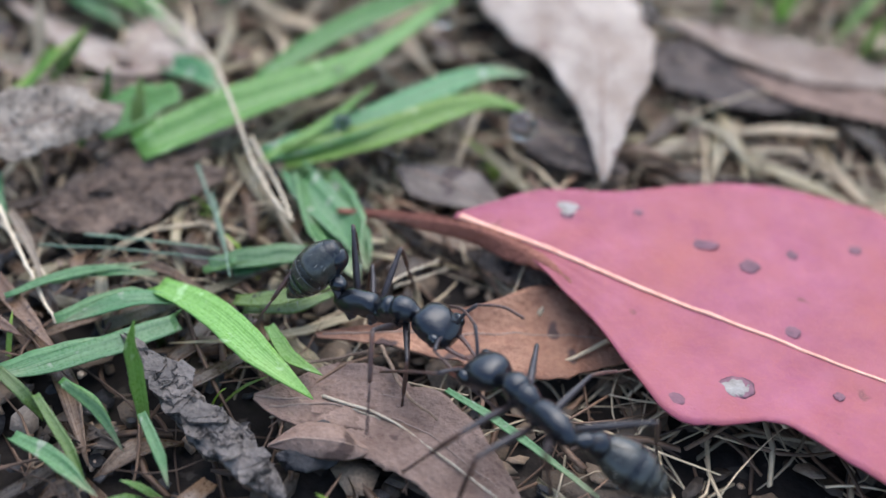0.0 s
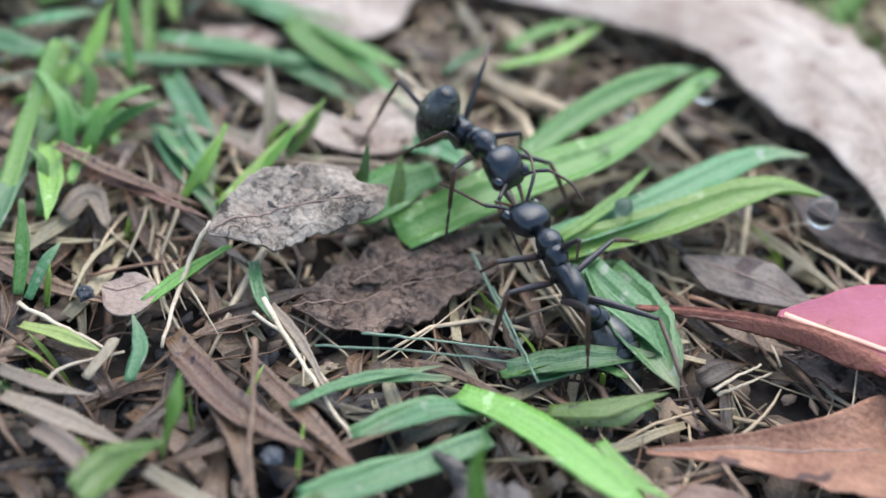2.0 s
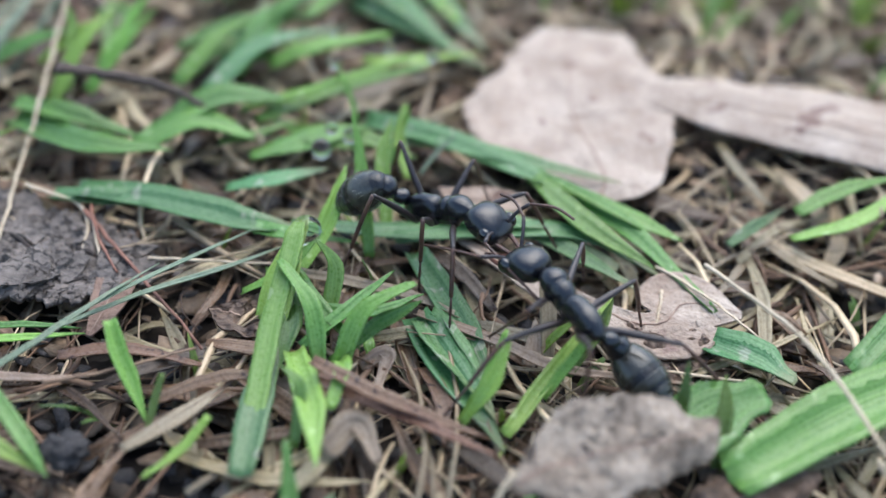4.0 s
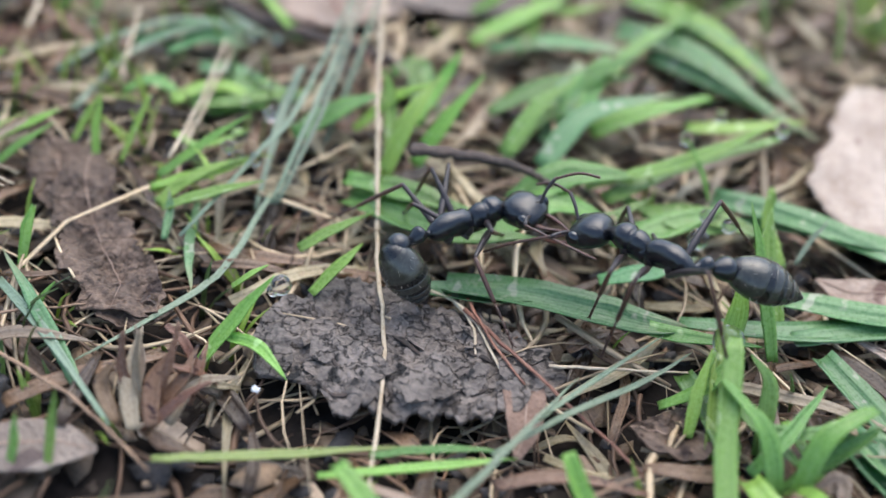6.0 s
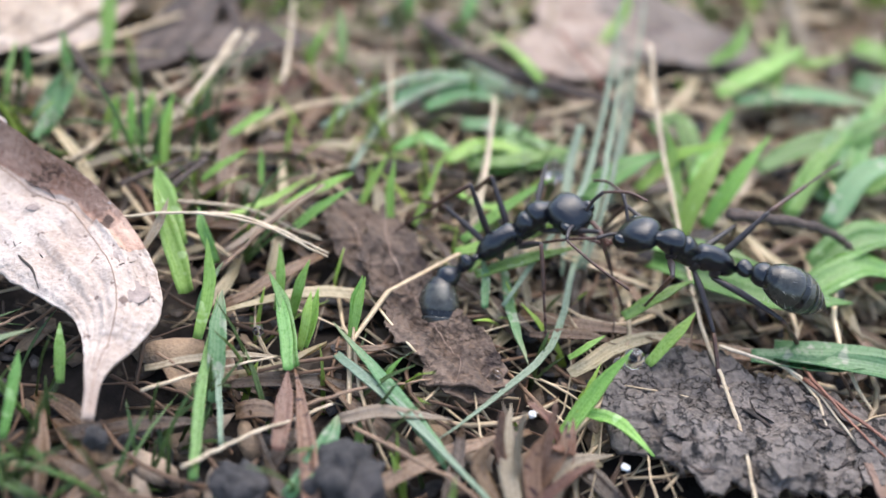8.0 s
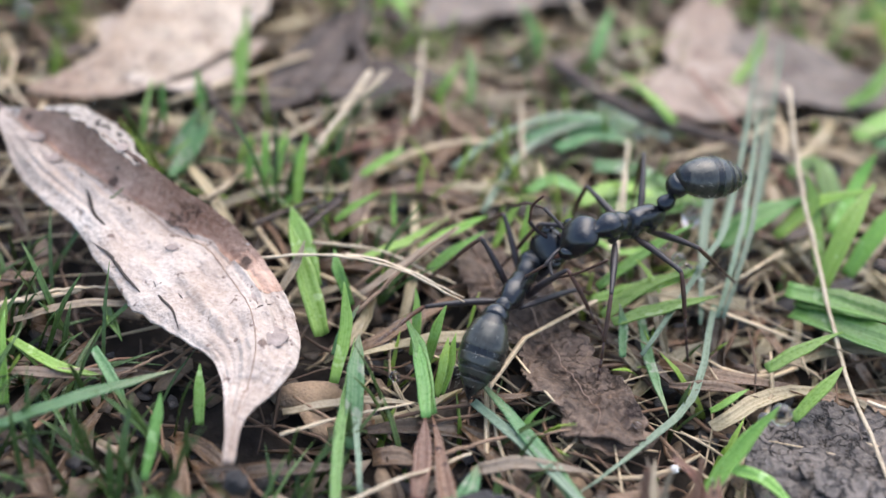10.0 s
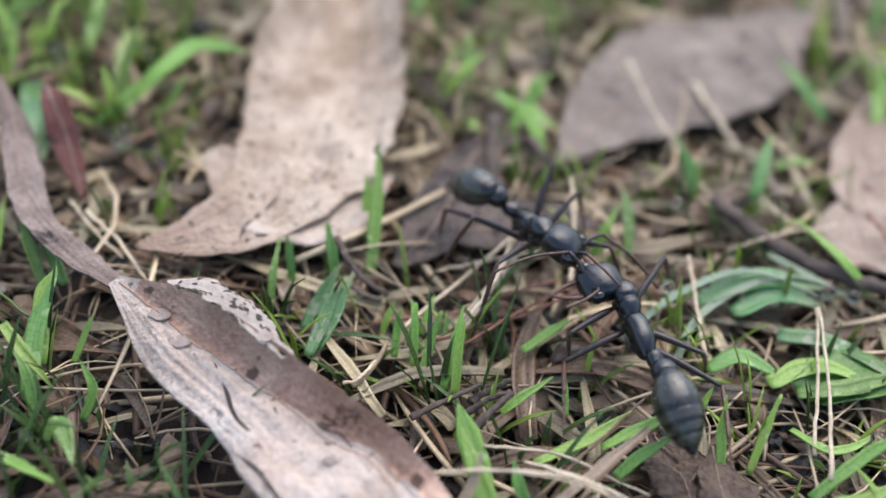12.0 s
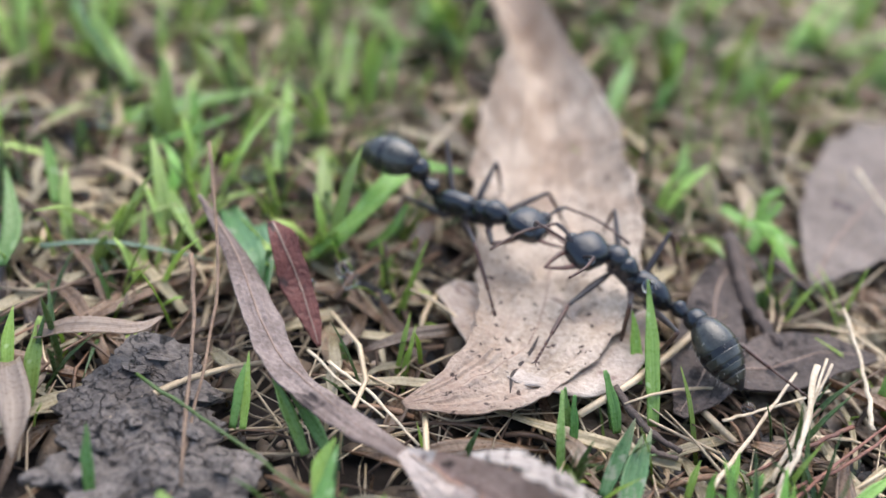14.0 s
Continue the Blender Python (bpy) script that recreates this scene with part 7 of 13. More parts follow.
blade('green', 0.89, [(-108.6, 97.0, 1.2), (-109.3, 101.1, 1.6), (-110.2, 104.9, 1.4)], 0.36, -0.18)
blade('blue', 0.96, [(-135.5, 92.0, 2.5), (-130.9, 94.5, 3.0), (-125.4, 98.1, 2.5)], 0.23, -0.27)
blade('light', 0.81, [(-136.6, 95.9, 0.0), (-137.2, 98.0, 2.0), (-137.5, 100.7, 4.0)], 0.70, -0.22)
blade('green', 0.74, [(-123.5, 95.6, 0.0), (-123.8, 97.3, 1.4), (-124.0, 98.9, 2.4)], 0.36, -0.52)
blade('green', 0.74, [(-125.9, 90.5, 0.3), (-125.8, 93.7, 2.0), (-125.8, 95.6, 3.0)], 0.34, -0.70)
blade('straw', 0.74, [(-138.2, 103.0, 0.5), (-133.5, 104.8, 1.0), (-127.2, 105.3, 0.8)], 0.65, -0.28)
blade('straw', 0.89, [(-138.1, 98.3, 0.4), (-133.1, 98.2, 0.7), (-128.6, 99.6, 0.4)], 0.76, -0.26, 0.5)
blade('light', 0.81, [(-138.0, 101.4, 0.5), (-134.0, 98.8, 1.0), (-130.6, 98.6, 0.6)], 0.33, -0.39)
blade('blue', 0.74, [(-131.5, 99.8, 2.0), (-129.6, 97.5, 1.4), (-128.4, 96.1, 0.4)], 0.58, 0.21)
stalk('brown', .3, [(-130.2, 98.4, 0.4), (-127.7, 100.6, 0.6), (-125.4, 102.6, 0.5)], 127)
stalk('brown', .3, [(-117.7, 98.5, 0.4), (-115.1, 96.7, 0.6), (-112.9, 95.3, 0.4)], 128)
stalk('pale', .4, [(-157.6, 115.5, 2.0), (-154.9, 117.0, 1.6), (-151.4, 118.7, 0.6)], 129)
stalk('pale', .34, [(-162.9, 119.8, 0.4), (-159.0, 120.5, 0.6), (-157.8, 119.8, 0.4)], 130)
stalk('pale', .3, [(-152.2, 135.1, 0.5), (-149.2, 131.4, 0.7), (-146.4, 128.9, 0.5)], 131)
blade('straw', 0.89, [(-147.3, 126.6, 0.4), (-146.2, 126.8, 0.6), (-145.4, 126.9, 0.3)], 0.50, 0.09)
blade('straw', 1.18, [(-134.2, 127.9, 0.4), (-133.5, 125.8, 1.4), (-133.2, 124.6, 0.4)], 0.72, 0.50)
blade('light', 1.18, [(-149.5, 117.9, 0.0), (-150.2, 122.1, 2.4), (-149.5, 123.7, 4.0)], 0.30, 0.62)
blade('light', 0.74, [(-160.0, 119.5, 2.6), (-157.2, 117.9, 1.4), (-154.5, 116.3, 0.3)], 0.59, -0.28)
blade('light', 0.67, [(-153.2, 113.9, 0.0), (-153.5, 115.3, 1.6), (-153.5, 115.8, 3.0)], 0.47, 0.38)
blade('green', 0.74, [(-148.3, 112.9, 0.0), (-149.2, 114.8, 2.0), (-150.4, 116.1, 3.0)], 0.76, -0.30)
blade('light', 0.67, [(-145.2, 113.2, 0.0), (-144.7, 114.6, 1.6), (-145.9, 116.0, 3.0)], 0.76, 0.64)
stalk('pale', .35, [(-120.4, 123.7, 1.0), (-117.4, 129.6, 2.0), (-114.9, 135.1, 3.0)], 132)
stalk('pale', .3, [(-115.7, 111.6, 2.0), (-111.5, 109.6, 3.0), (-106.7, 107.9, 2.0)], 133)
blade('straw', 0.74, [(-114.2, 108.4, 1.0), (-110.8, 111.5, 2.0), (-107.5, 114.7, 3.0)], 0.54, -0.61, 0.5)
stalk('twig', .3, [(-119.2, 113.8, 2.0), (-117.9, 115.3, 2.6), (-116.6, 116.6, 3.0)], 134)
stalk('pale', .3, [(-118.0, 94.8, 0.8), (-113.8, 96.7, 1.0), (-109.5, 98.6, 0.8)], 135)
stalk('pale', .34, [(-114.5, 88.8, 0.6), (-110.6, 91.5, 0.9), (-105.4, 94.7, 0.7)], 136)
blade('straw', 0.67, [(-120.0, 106.4, 2.0), (-119.1, 108.5, 3.0), (-118.6, 110.5, 4.0)], 0.68, -0.51)
stalk('red', .3, [(-120.2, 122.5, 1.0), (-115.6, 126.6, 1.4), (-109.4, 132.2, 1.0)], 137)
stalk('red', .3, [(-72.3, 100.7, 1.0), (-70.8, 97.0, 1.2), (-68.2, 93.1, 0.8)], 138)
stalk('pale', .3, [(-83.7, 141.4, 0.5), (-79.7, 130.3, 1.0), (-76.2, 124.1, 1.2)], 139)
stalk('pale', .45, [(-112.2, 130.1, 1.0), (-112.0, 133.9, 2.0), (-112.2, 140.8, 3.0)], 140)
blade('straw', 0.59, [(-93.8, 89.2, 0.3), (-93.7, 91.9, 1.6), (-94.4, 93.9, 3.0)], 0.22, 0.12)
blade('dead', 0.59, [(-90.2, 89.5, 0.3), (-89.8, 91.9, 1.4), (-89.6, 93.8, 2.0)], 0.75, 0.22)
blade('straw', 1.48, [(-170.5, 132.2, 3.0), (-167.1, 132.1, 4.0), (-164.0, 133.2, 3.0), (-162.3, 134.9, 3.0)], 0.59, 0.26)
blade('straw', 2.04, [(-172.0, 130.4, 2.0), (-170.5, 126.4, 2.0), (-169.9, 122.9, 1.0)], 0.41, 0.11)

for a, b, w in (((-78.0, 93.4), (-75.3, 92.6), 0.42), ((-73.2, 92.2), (-70.6, 93.0), 0.36), ((-83.4, 92.0), (-79.2, 91.7), 0.34), ((-77.4, 97.0), (-75.2, 95.4), 0.26),
                ((-81.4, 94.6), (-80.0, 92.6), 0.24), ((-72.2, 96.4), (-70.4, 95.0), 0.3)):
    tear(rotten, a, b, w)
tear(torn, (-137.7, 130.8), (-136.0, 137.0), 0.17)
blade('light', 1.5, [(-56.0, 78.0, 0.3), (-56.0, 83.0, 1.5), (-55.7, 88.4, 3.5), (-55.0, 94.0, 6.0)], 0.3, 0.1, 0.9)
blade('light', 2.0, [(-51.2, 85.4, 0.8), (-49.6, 87.6, 4.0), (-46.4, 89.4, 5.2)], 0.5, 0.9, 0.8)
blade('green', 1.8, [(-52.4, 85.4, 0.8), (-53.4, 88.2, 3.6), (-56.0, 91.0, 5.0)], 0.5, -0.8, 0.7)
blade('light', 1.6, [(-51.6, 86.0, 0.6), (-50.6, 83.6, 3.0), (-51.0, 80.4, 2.2)], 0.4, 0.5, 0.7)
blade('dead', 0.7, [(-93.3, 88.8, -0.4), (-94.6, 90.6, 2.0), (-94.6, 92.0, 4.2)], 0.5, 0.8, 0.7)
blade('dead', 0.6, [(-92.2, 88.2, -0.4), (-91.6, 90.6, 2.4), (-91.2, 93.0, 4.4)], 0.6, -0.7, 0.6)
blade('dead', 0.75, [(-92.8, 87.4, -0.4), (-90.4, 88.8, 1.6), (-88.6, 89.6, 2.6)], 0.5, 1.0, 0.7)
blade('straw', 0.55, [(-92.9, 88.6, -0.4), (-93.6, 90.2, 2.6), (-93.3, 91.4, 5.0)], 0.6, 0.6, 0.6)
blade('dead', 0.65, [(-90.0, 92.2, -0.2), (-91.2, 93.6, 1.8), (-92.6, 94.6, 2.2)], 0.6, 0.6, 0.7)
blade('dead', 0.65, [(-88.8, 92.0, -0.2), (-90.2, 91.2, 1.6), (-92.0, 91.0, 2.4)], 0.6, -0.5, 0.7)

# ---- litter too small and too many to count ----
def band(rnd, low, high, west=-235, east=80):
    """A random place on the strip of ground along which the ants go, between two distances across it."""
    x = rnd.uniform(west, east)
    off = rnd.uniform(low, high)
    # the litter is thin on the dark soil round the large curled leaf
    if x < -92 and off < -8 and rnd.random() < 0.2:
        off = rnd.uniform(-8, 40)
    return x, 74 - 0.42 * x + off


def clear_of_leaves(x, y, margin=0.8):
    return all((x - a) ** 2 + (y - b) ** 2 > (r + margin) ** 2 for a, b, r in LEAF_AREAS)


def fibres(name, label, mat, count, seed, low, high, lmin, lmax, r, zmax=2.1, tilt=0.14):
    """Loose stalk fibres: bent four-sided tubes, joined."""
    rnd = random.Random(seed)
    verts, faces = [], []
    for _ in range(count):
        x, y = band(rnd, low, high)
        a, ln = rnd.uniform(0, math.tau), rnd.triangular(lmin, lmax, lmin)
        c = Vector((x, y, ground_height(x, y) + rnd.uniform(0.0, zmax)))
        d = Vector((math.cos(a), math.sin(a), rnd.uniform(-tilt, tilt))) * ln * 0.5
        side = Vector((-math.sin(a), math.cos(a), 0))
        bend = side * ln * rnd.triangular(-0.3, 0.3, 0) + Vector((0, 0, rnd.uniform(0, 0.05) * ln))
        rr, flat = r * rnd.choice((0.4, 0.5, 0.6, 0.8, 1.0, 1.6)), rnd.uniform(0.3, 0.9)
        k0 = len(verts)
        for j, s in enumerate((-1, -0.5, 0, 0.5, 1)):
            p = c + d * s + bend * (1 - s * s)
            w = rr * (1.0, 1.1, 1.0, 0.9, 0.5)[j]
            for v in (side * w, Vector((0, 0, w * flat)), -side * w, Vector((0, 0, -w * flat))):
                q = p + v
                verts.append((q.x * MM, q.y * MM, q.z * MM))
        for j in range(4):
            for k in range(4):
                u, v = k0 + j * 4 + k, k0 + j * 4 + (k + 1) % 4
                faces.append((u, v, v + 4, u + 4))
        faces.append((k0 + 3, k0 + 2, k0 + 1, k0))
        faces.append((k0 + 16, k0 + 17, k0 + 18, k0 + 19))
    me = bpy.data.meshes.new(name)
    me.from_pydata(verts, [], faces)
    me.shade_smooth()
    me.materials.append(MATS[mat])
    tagged(new(name, me), label, "litter", kind="stuff")


def litter(name, label, mat, count, seed, low, high, draw, avoid=True, west=-235, east=80, margin=0.8):
    rnd = random.Random(seed)
    bm = bmesh.new()
    for _ in range(count):
        x, y = band(rnd, low, high, west, east)
        if not avoid or clear_of_leaves(x, y, margin):
            draw(bm, rnd, x, y)
    tagged(new(name, mesh_of(name, bm, MATS[mat])), label, "litter", kind="stuff")


def sprout(lmin, lmax, w, lean=0.8):
    def draw(bm, rnd, x, y):
        a0 = rnd.uniform(0, math.tau)
        for i in range(rnd.choice((1, 1, 2, 3))):
            a, ln = a0 + rnd.uniform(-1, 1), rnd.uniform(lmin, lmax)
            k = rnd.uniform(0.2, lean)
            h = Vector((math.cos(a) * k, math.sin(a) * k, math.sqrt(1 - min(0.95, k * k)))) * ln
            p = Vector((x + rnd.uniform(-0.4, 0.4), y + rnd.uniform(-0.4, 0.4), ground_height(x, y)))
            ribbon_into(bm, glide([p, p + h * 0.55 + Vector((0, 0, 0.1 * ln)), p + h], 6), w * rnd.uniform(0.6, 1.4), 0.4, 0.07, rnd.uniform(-1, 1))
    return draw


def dry_ribbon(lmin, lmax, w):
    def draw(bm, rnd, x, y):
        a, ln = rnd.uniform(0, math.tau), rnd.uniform(lmin, lmax)
        d = Vector((math.cos(a), math.sin(a), rnd.uniform(-0.1, 0.1))) * ln * 0.5
        p = Vector((x, y, ground_height(x, y) + rnd.uniform(0.3, 3.0)))
        side = Vector((-d.y, d.x, 0)) * rnd.uniform(-0.25, 0.25)
        ribbon_into(bm, glide([p - d, p + side + Vector((0, 0, 0.3)), p + d], 7), w * rnd.uniform(0.5, 1.5), rnd.uniform(0.2, 0.8), 0.08, rnd.uniform(-2, 2), rnd.uniform(0.1, 0.8), 0.5)
    return draw


def chip(smin, smax, high=1.8):
    """An irregular, slightly bent flat fragment with broken edges."""
    def draw(bm, rnd, x, y):
        s, n = rnd.triangular(smin, smax, smin), rnd.randint(6, 9)
        long, a0 = rnd.uniform(1.0, 2.4), rnd.uniform(0, math.tau)
        turn = Euler((rnd.uniform(-0.45, 0.45), rnd.uniform(-0.45, 0.45), a0)).to_matrix()
        c = Vector((x, y, ground_height(x, y) + rnd.uniform(0.1, high)))
        bend = rnd.uniform(-0.25, 0.25)
        rim = []
        for k in range(n):
            a, r = math.tau * (k + rnd.uniform(-0.3, 0.3)) / n, s * rnd.uniform(0.6, 1.1)
            p = Vector((math.cos(a) * r * long, math.sin(a) * r, 0))
            p.z = bend * p.y * p.y / s
            rim.append(p)
        top = [bm.verts.new(c + turn @ p) for p in rim]
        low = [bm.verts.new(c + turn @ (p * 0.97 - Vector((0, 0, 0.13)))) for p in rim]
        mid, under = bm.verts.new(c + turn @ Vector((0, 0, 0.05 * s))), bm.verts.new(c + turn @ Vector((0, 0, -0.13)))
        for k in range(n):
            j = (k + 1) % n
            bm.faces.new((mid, top[k], top[j]))
            bm.faces.new((under, low[j], low[k]))
            bm.faces.new((top[k], low[k], low[j], top[j]))
    return draw


def flake(smin, smax):
    def draw(bm, rnd, x, y):
        a, s = rnd.uniform(0, math.tau), rnd.triangular(smin, smax, smin)
        d = Vector((math.cos(a), math.sin(a), rnd.uniform(-0.3, 0.3))) * s
        p = Vector((x, y, ground_height(x, y) + rnd.uniform(0.0, 1.6)))
        ribbon_into(bm, glide([p - d, p + Vector((0, 0, 0.2)), p + d], 5), s * rnd.uniform(0.4, 1.1), rnd.uniform(-0.4, 0.5), 0.12, rnd.uniform(-0.8, 0.8), rnd.uniform(0.3, 0.8), 0.8)
    return draw


fibres("straw_litter", "fine pale straw fibres strewn over soil", "pale_fibre", 3200, 11, -20, 62, 4, 20, 0.14, 3.1)
fibres("stalk_litter", "fine brown stalk fibres strewn over soil", "brown_fibre", 4200, 12, -62, 62, 3, 16, 0.18, 2.9)
fibres("loose_straw", "loose pale straws lying across the litter", "pale_fibre", 420, 31, -18, 60, 6, 24, 0.2, 4.4, 0.2)
fibres("distant_straw", "dry straw and stalks strewn beyond the grass", "pale_fibre", 3600, 17, 62, 150, 4, 16, 0.22)
fibres("distant_stalks", "brown stalks strewn beyond the grass", "brown_fibre", 2000, 18, 62, 150, 4, 16, 0.24)
litter("dry_grass_litter", "flat bleached dry grass pieces over soil", "dry_litter", 2000, 21, -22, 75, dry_ribbon(4, 16, 0.85))
litter("brown_grass_litter", "flat brown withered grass pieces over soil", "dark_litter", 2900, 22, -62, 75, dry_ribbon(3, 14, 1.15))
litter("leaf_crumbs", "small brown leaf crumbs on soil", "crumb_brown", 6500, 13, -62, 75, chip(0.25, 1.9), False)
litter("pale_crumbs", "small tan leaf crumbs on soil", "crumb_tan", 1000, 14, -62, 75, chip(0.3, 1.7))
litter("grass_sprouts", "short fresh grass sprouts", "sprout_light", 330, 15, -62, 62, sprout(2.5, 6.5, 0.38))
litter("short_grass", "dark green short grass between litter", "sprout_green", 170, 16, -62, 62, sprout(2, 6, 0.6))
litter("fine_grass", "fine bright green grass among straw", "sprout_light", 620, 23, -20, 62, sprout(3.5, 9, 0.3, 0.97), True, -235, -90, 2.0)
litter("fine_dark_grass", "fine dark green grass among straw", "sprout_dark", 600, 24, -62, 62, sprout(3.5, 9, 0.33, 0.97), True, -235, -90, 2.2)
litter("distant_grass", "green grass beyond the litter", "sprout_light", 350, 19, 48, 150, sprout(4, 13, 1.3))
litter("distant_sprouts", "bright green grass beyond the litter", "sprout_bright", 760, 20, 42, 150, sprout(4, 11, 1.0))
litter("distant_crumbs", "tan leaf crumbs beyond the grass", "crumb_tan", 900, 25, 45, 150, flake(0.8, 4))
litter("tall_grass", "soft bright green grass tufts", "sprout_bright", 170, 26, -2, 60, sprout(6, 13, 0.95, 0.9), True, -200, -150)
litter("tall_grass_edge", "soft bright green grass behind leaves", "sprout_bright", 45, 27, 30, 75, sprout(6, 13, 0.95, 0.9), True, -150, -95)
# extra grass that darkens the shaded ground, partly by its own dark colour
litter("undergrowth", "green grass beside leaves, darkened in colour for the shade there", "sprout_dark", 560, 28, -45, -6, sprout(4, 11, 0.36, 0.97), True, -190, -114, 2.6)
litter("soil_crumbs", "dark crumbs of damp soil", "clod", 3800, 29, -50, 30, chip(0.3, 1.1), True, -190, 20)
litter("distant_dry_grass", "flat bleached dry grass beyond the leaves", "dry_litter", 1700, 30, 18, 130, dry_ribbon(5, 18, 1.2))



# ---- the two ants ----
FEMUR = {"1": 4.6, "2": 4.6, "3": 5.6}
SHIN = {"1": 6.6, "2": 7.0, "3": 9.0}
HIPS = {"1": (-1.5, 0.6, -0.85), "2": (-3.5, 0.6, -0.9), "3": (-5.2, 0.6, -0.85)}


def ant(label, facing):
    """A long-jawed ant in parts, its neck at the origin and its head towards +x, in mm. Returns the parts that move, by key."""
    thing = tagged(new("ant"), label, "ant", group="fighting ants")
    out = {"root": thing}
    bm = bmesh.new()
    loft_into(bm, rounded([(0.35, -0.12, 0.3, 0.3), (0.0, -0.06, 0.44, 0.46), (-0.4, 0.04, 0.74, 0.72), (-0.9, 0.12, 0.95, 0.92), (-1.5, 0.12, 0.95, 0.95), (-1.85, 0.02, 0.8, 0.84), (-2.2, 0.03, 0.86, 0.9), (-2.8, -0.12, 0.72, 0.82), (-3.3, -0.3, 0.5, 0.6)], 40), 28, 0.16, 0.08)
    part("pronotum", bm, MATS["cuticle"], thing)
    # the side plates below, down to the hips
    bm = bmesh.new()
    loft_into(bm, rounded([(-1.0, -0.5, 0.4, 0.4), (-1.6, -0.5, 0.7, 0.62), (-2.6, -0.45, 0.8, 0.75), (-3.5, -0.42, 0.72, 0.74), (-4.3, -0.46, 0.7, 0.66), (-4.8, -0.5, 0.4, 0.4)], 18), 22, 0.3, 0.1)
    part("mesothorax", bm, MATS["cuticle"], thing)
    bm = bmesh.new()
    loft_into(bm, rounded([(-3.0, -0.2, 0.5, 0.5), (-3.35, -0.08, 0.82, 0.84), (-4.1, 0.0, 0.8, 0.92), (-5.1, 0.0, 0.84, 0.96), (-5.85, -0.12, 0.72, 0.82), (-6.3, -0.2, 0.52, 0.56), (-6.6, -0.18, 0.26, 0.26)], 28), 26, 0.25, 0.06)
    part("propodeum", bm, MATS["cuticle"], thing)
    # head, jaws, eyes and feelers
    bm = bmesh.new()
    loft_into(bm, rounded([(-0.2, -0.05, 0.3, 0.28), (-0.08, 0.0, 0.9, 0.58), (0.2, 0.04, 1.22, 0.86), (0.85, 0.08, 1.42, 1.1), (1.6, 0.06, 1.46, 1.1), (2.3, -0.04, 1.38, 0.92),
                           (2.75, -0.1, 1.2, 0.62), (3.0, -0.16, 0.8, 0.4)], 30), 30, 0.36, 0.05)
    head = part("head", bm, MATS["cuticle"], thing)
    out["head"] = head
    for s in (-1, 1):
        bm = bmesh.new()
        ellipsoid_into(bm, (2.2, s * 1.27, 0.2), (0.56, 0.42, 0.58), 20, 14)
        part("eye", bm, MATS["eye_black"], head, "glossy black compound eye")
        bm = bmesh.new()
        line = glide([(2.6, s * 0.72, -0.3), (3.3, s * 0.66, -0.36), (4.1, s * 0.46, -0.42), (4.9, s * 0.16, -0.46), (5.3, s * -0.1, -0.46)], 18)
        tube_into(bm, line, [0.25 * (1 - 0.82 * (i / 17) ** 1.1) for i in range(18)], 8, 0.6)
        for i in (4, 6, 8, 10, 12, 14):
            tube_into(bm, glide([line[i], line[i] + Vector((0.06, -s * 0.26, 0))], 3), [0.12, 0.07, 0.01], 5)
        part("mandible", bm, MATS["jaw_cuticle"], head, "reddish brown toothed mandible")
        bm = bmesh.new()
        elbow = Vector((3.1, s * 1.9, 2.2)) if s == facing else Vector((3.2, s * 2.4, 1.1))
        tip = Vector((6.2, s * 3.0, 2.6)) if s == facing else Vector((8.9, s * 2.4, 0.2))
        root = Vector((2.45, s * 0.6, 0.35))
        tube_into(bm, glide([root, root.lerp(elbow, 0.5) + Vector((-0.1, 0, 0.15)), elbow], 8), [0.14, 0.13, 0.13, 0.13, 0.13, 0.14, 0.15, 0.15], 7)
        scape = part("antenna", bm, MATS["leg_cuticle"], head)
        bm = bmesh.new()
        line = glide([elbow, elbow.lerp(tip, 0.5) + Vector((0, s * 0.25, 0.25)), tip], 23)
        tube_into(bm, line, [0.09 + 0.03 * (i % 2) for i in range(23)], 7)
        part("flagellum", bm, MATS["shin_cuticle"], scape, "reddish jointed feeler tip")
    # the clypeus plate between the jaws
    bm = bmesh.new()
    ellipsoid_into(bm, (2.42, 0, -0.02), (0.5, 0.62, 0.42), 16, 10)
    part("clypeus", bm, MATS["cuticle"], head)
    # waist
    bm = bmesh.new()
    loft_into(bm, rounded([(0.1, 0.0, 0.24, 0.22), (-0.5, 0.02, 0.27, 0.26), (-0.85, 0.2, 0.5, 0.54), (-1.3, 0.24, 0.62, 0.68), (-1.7, 0.08, 0.46, 0.46), (-1.95, -0.04, 0.28, 0.28)], 18), 20)
    waist = part("waist", bm, MATS["cuticle"], thing)
    out["waist"] = waist
    bm = bmesh.new()
    loft_into(bm, rounded([(-1.85, -0.05, 0.24, 0.24), (-2.2, 0.02, 0.56, 0.54), (-2.75, 0.08, 0.86, 0.84), (-3.25, 0.05, 0.92, 0.88), (-3.75, 0.0, 0.7, 0.68)], 16), 22)
    part("postpetiole", bm, MATS["cuticle"], waist)
    # gaster with its overlapping plates
    bm = bmesh.new()
    loft_into(bm, rounded([(0.40, 0.0, 0.6, 0.56), (-0.23, -0.02, 1.1, 1.04), (-1.38, -0.05, 1.54, 1.44), (-2.53, -0.1, 1.6, 1.5), (-3.56, -0.17, 1.34, 1.25), (-4.48, -0.25, 0.84, 0.78), (-5.17, -0.31, 0.34, 0.32),
                           (-5.46, -0.34, 0.08, 0.08)], 28), 26)
    gaster = part("gaster", bm, MATS["band_cuticle"], thing, "dark gaster with black bands between its plates")
    out["gaster"] = gaster
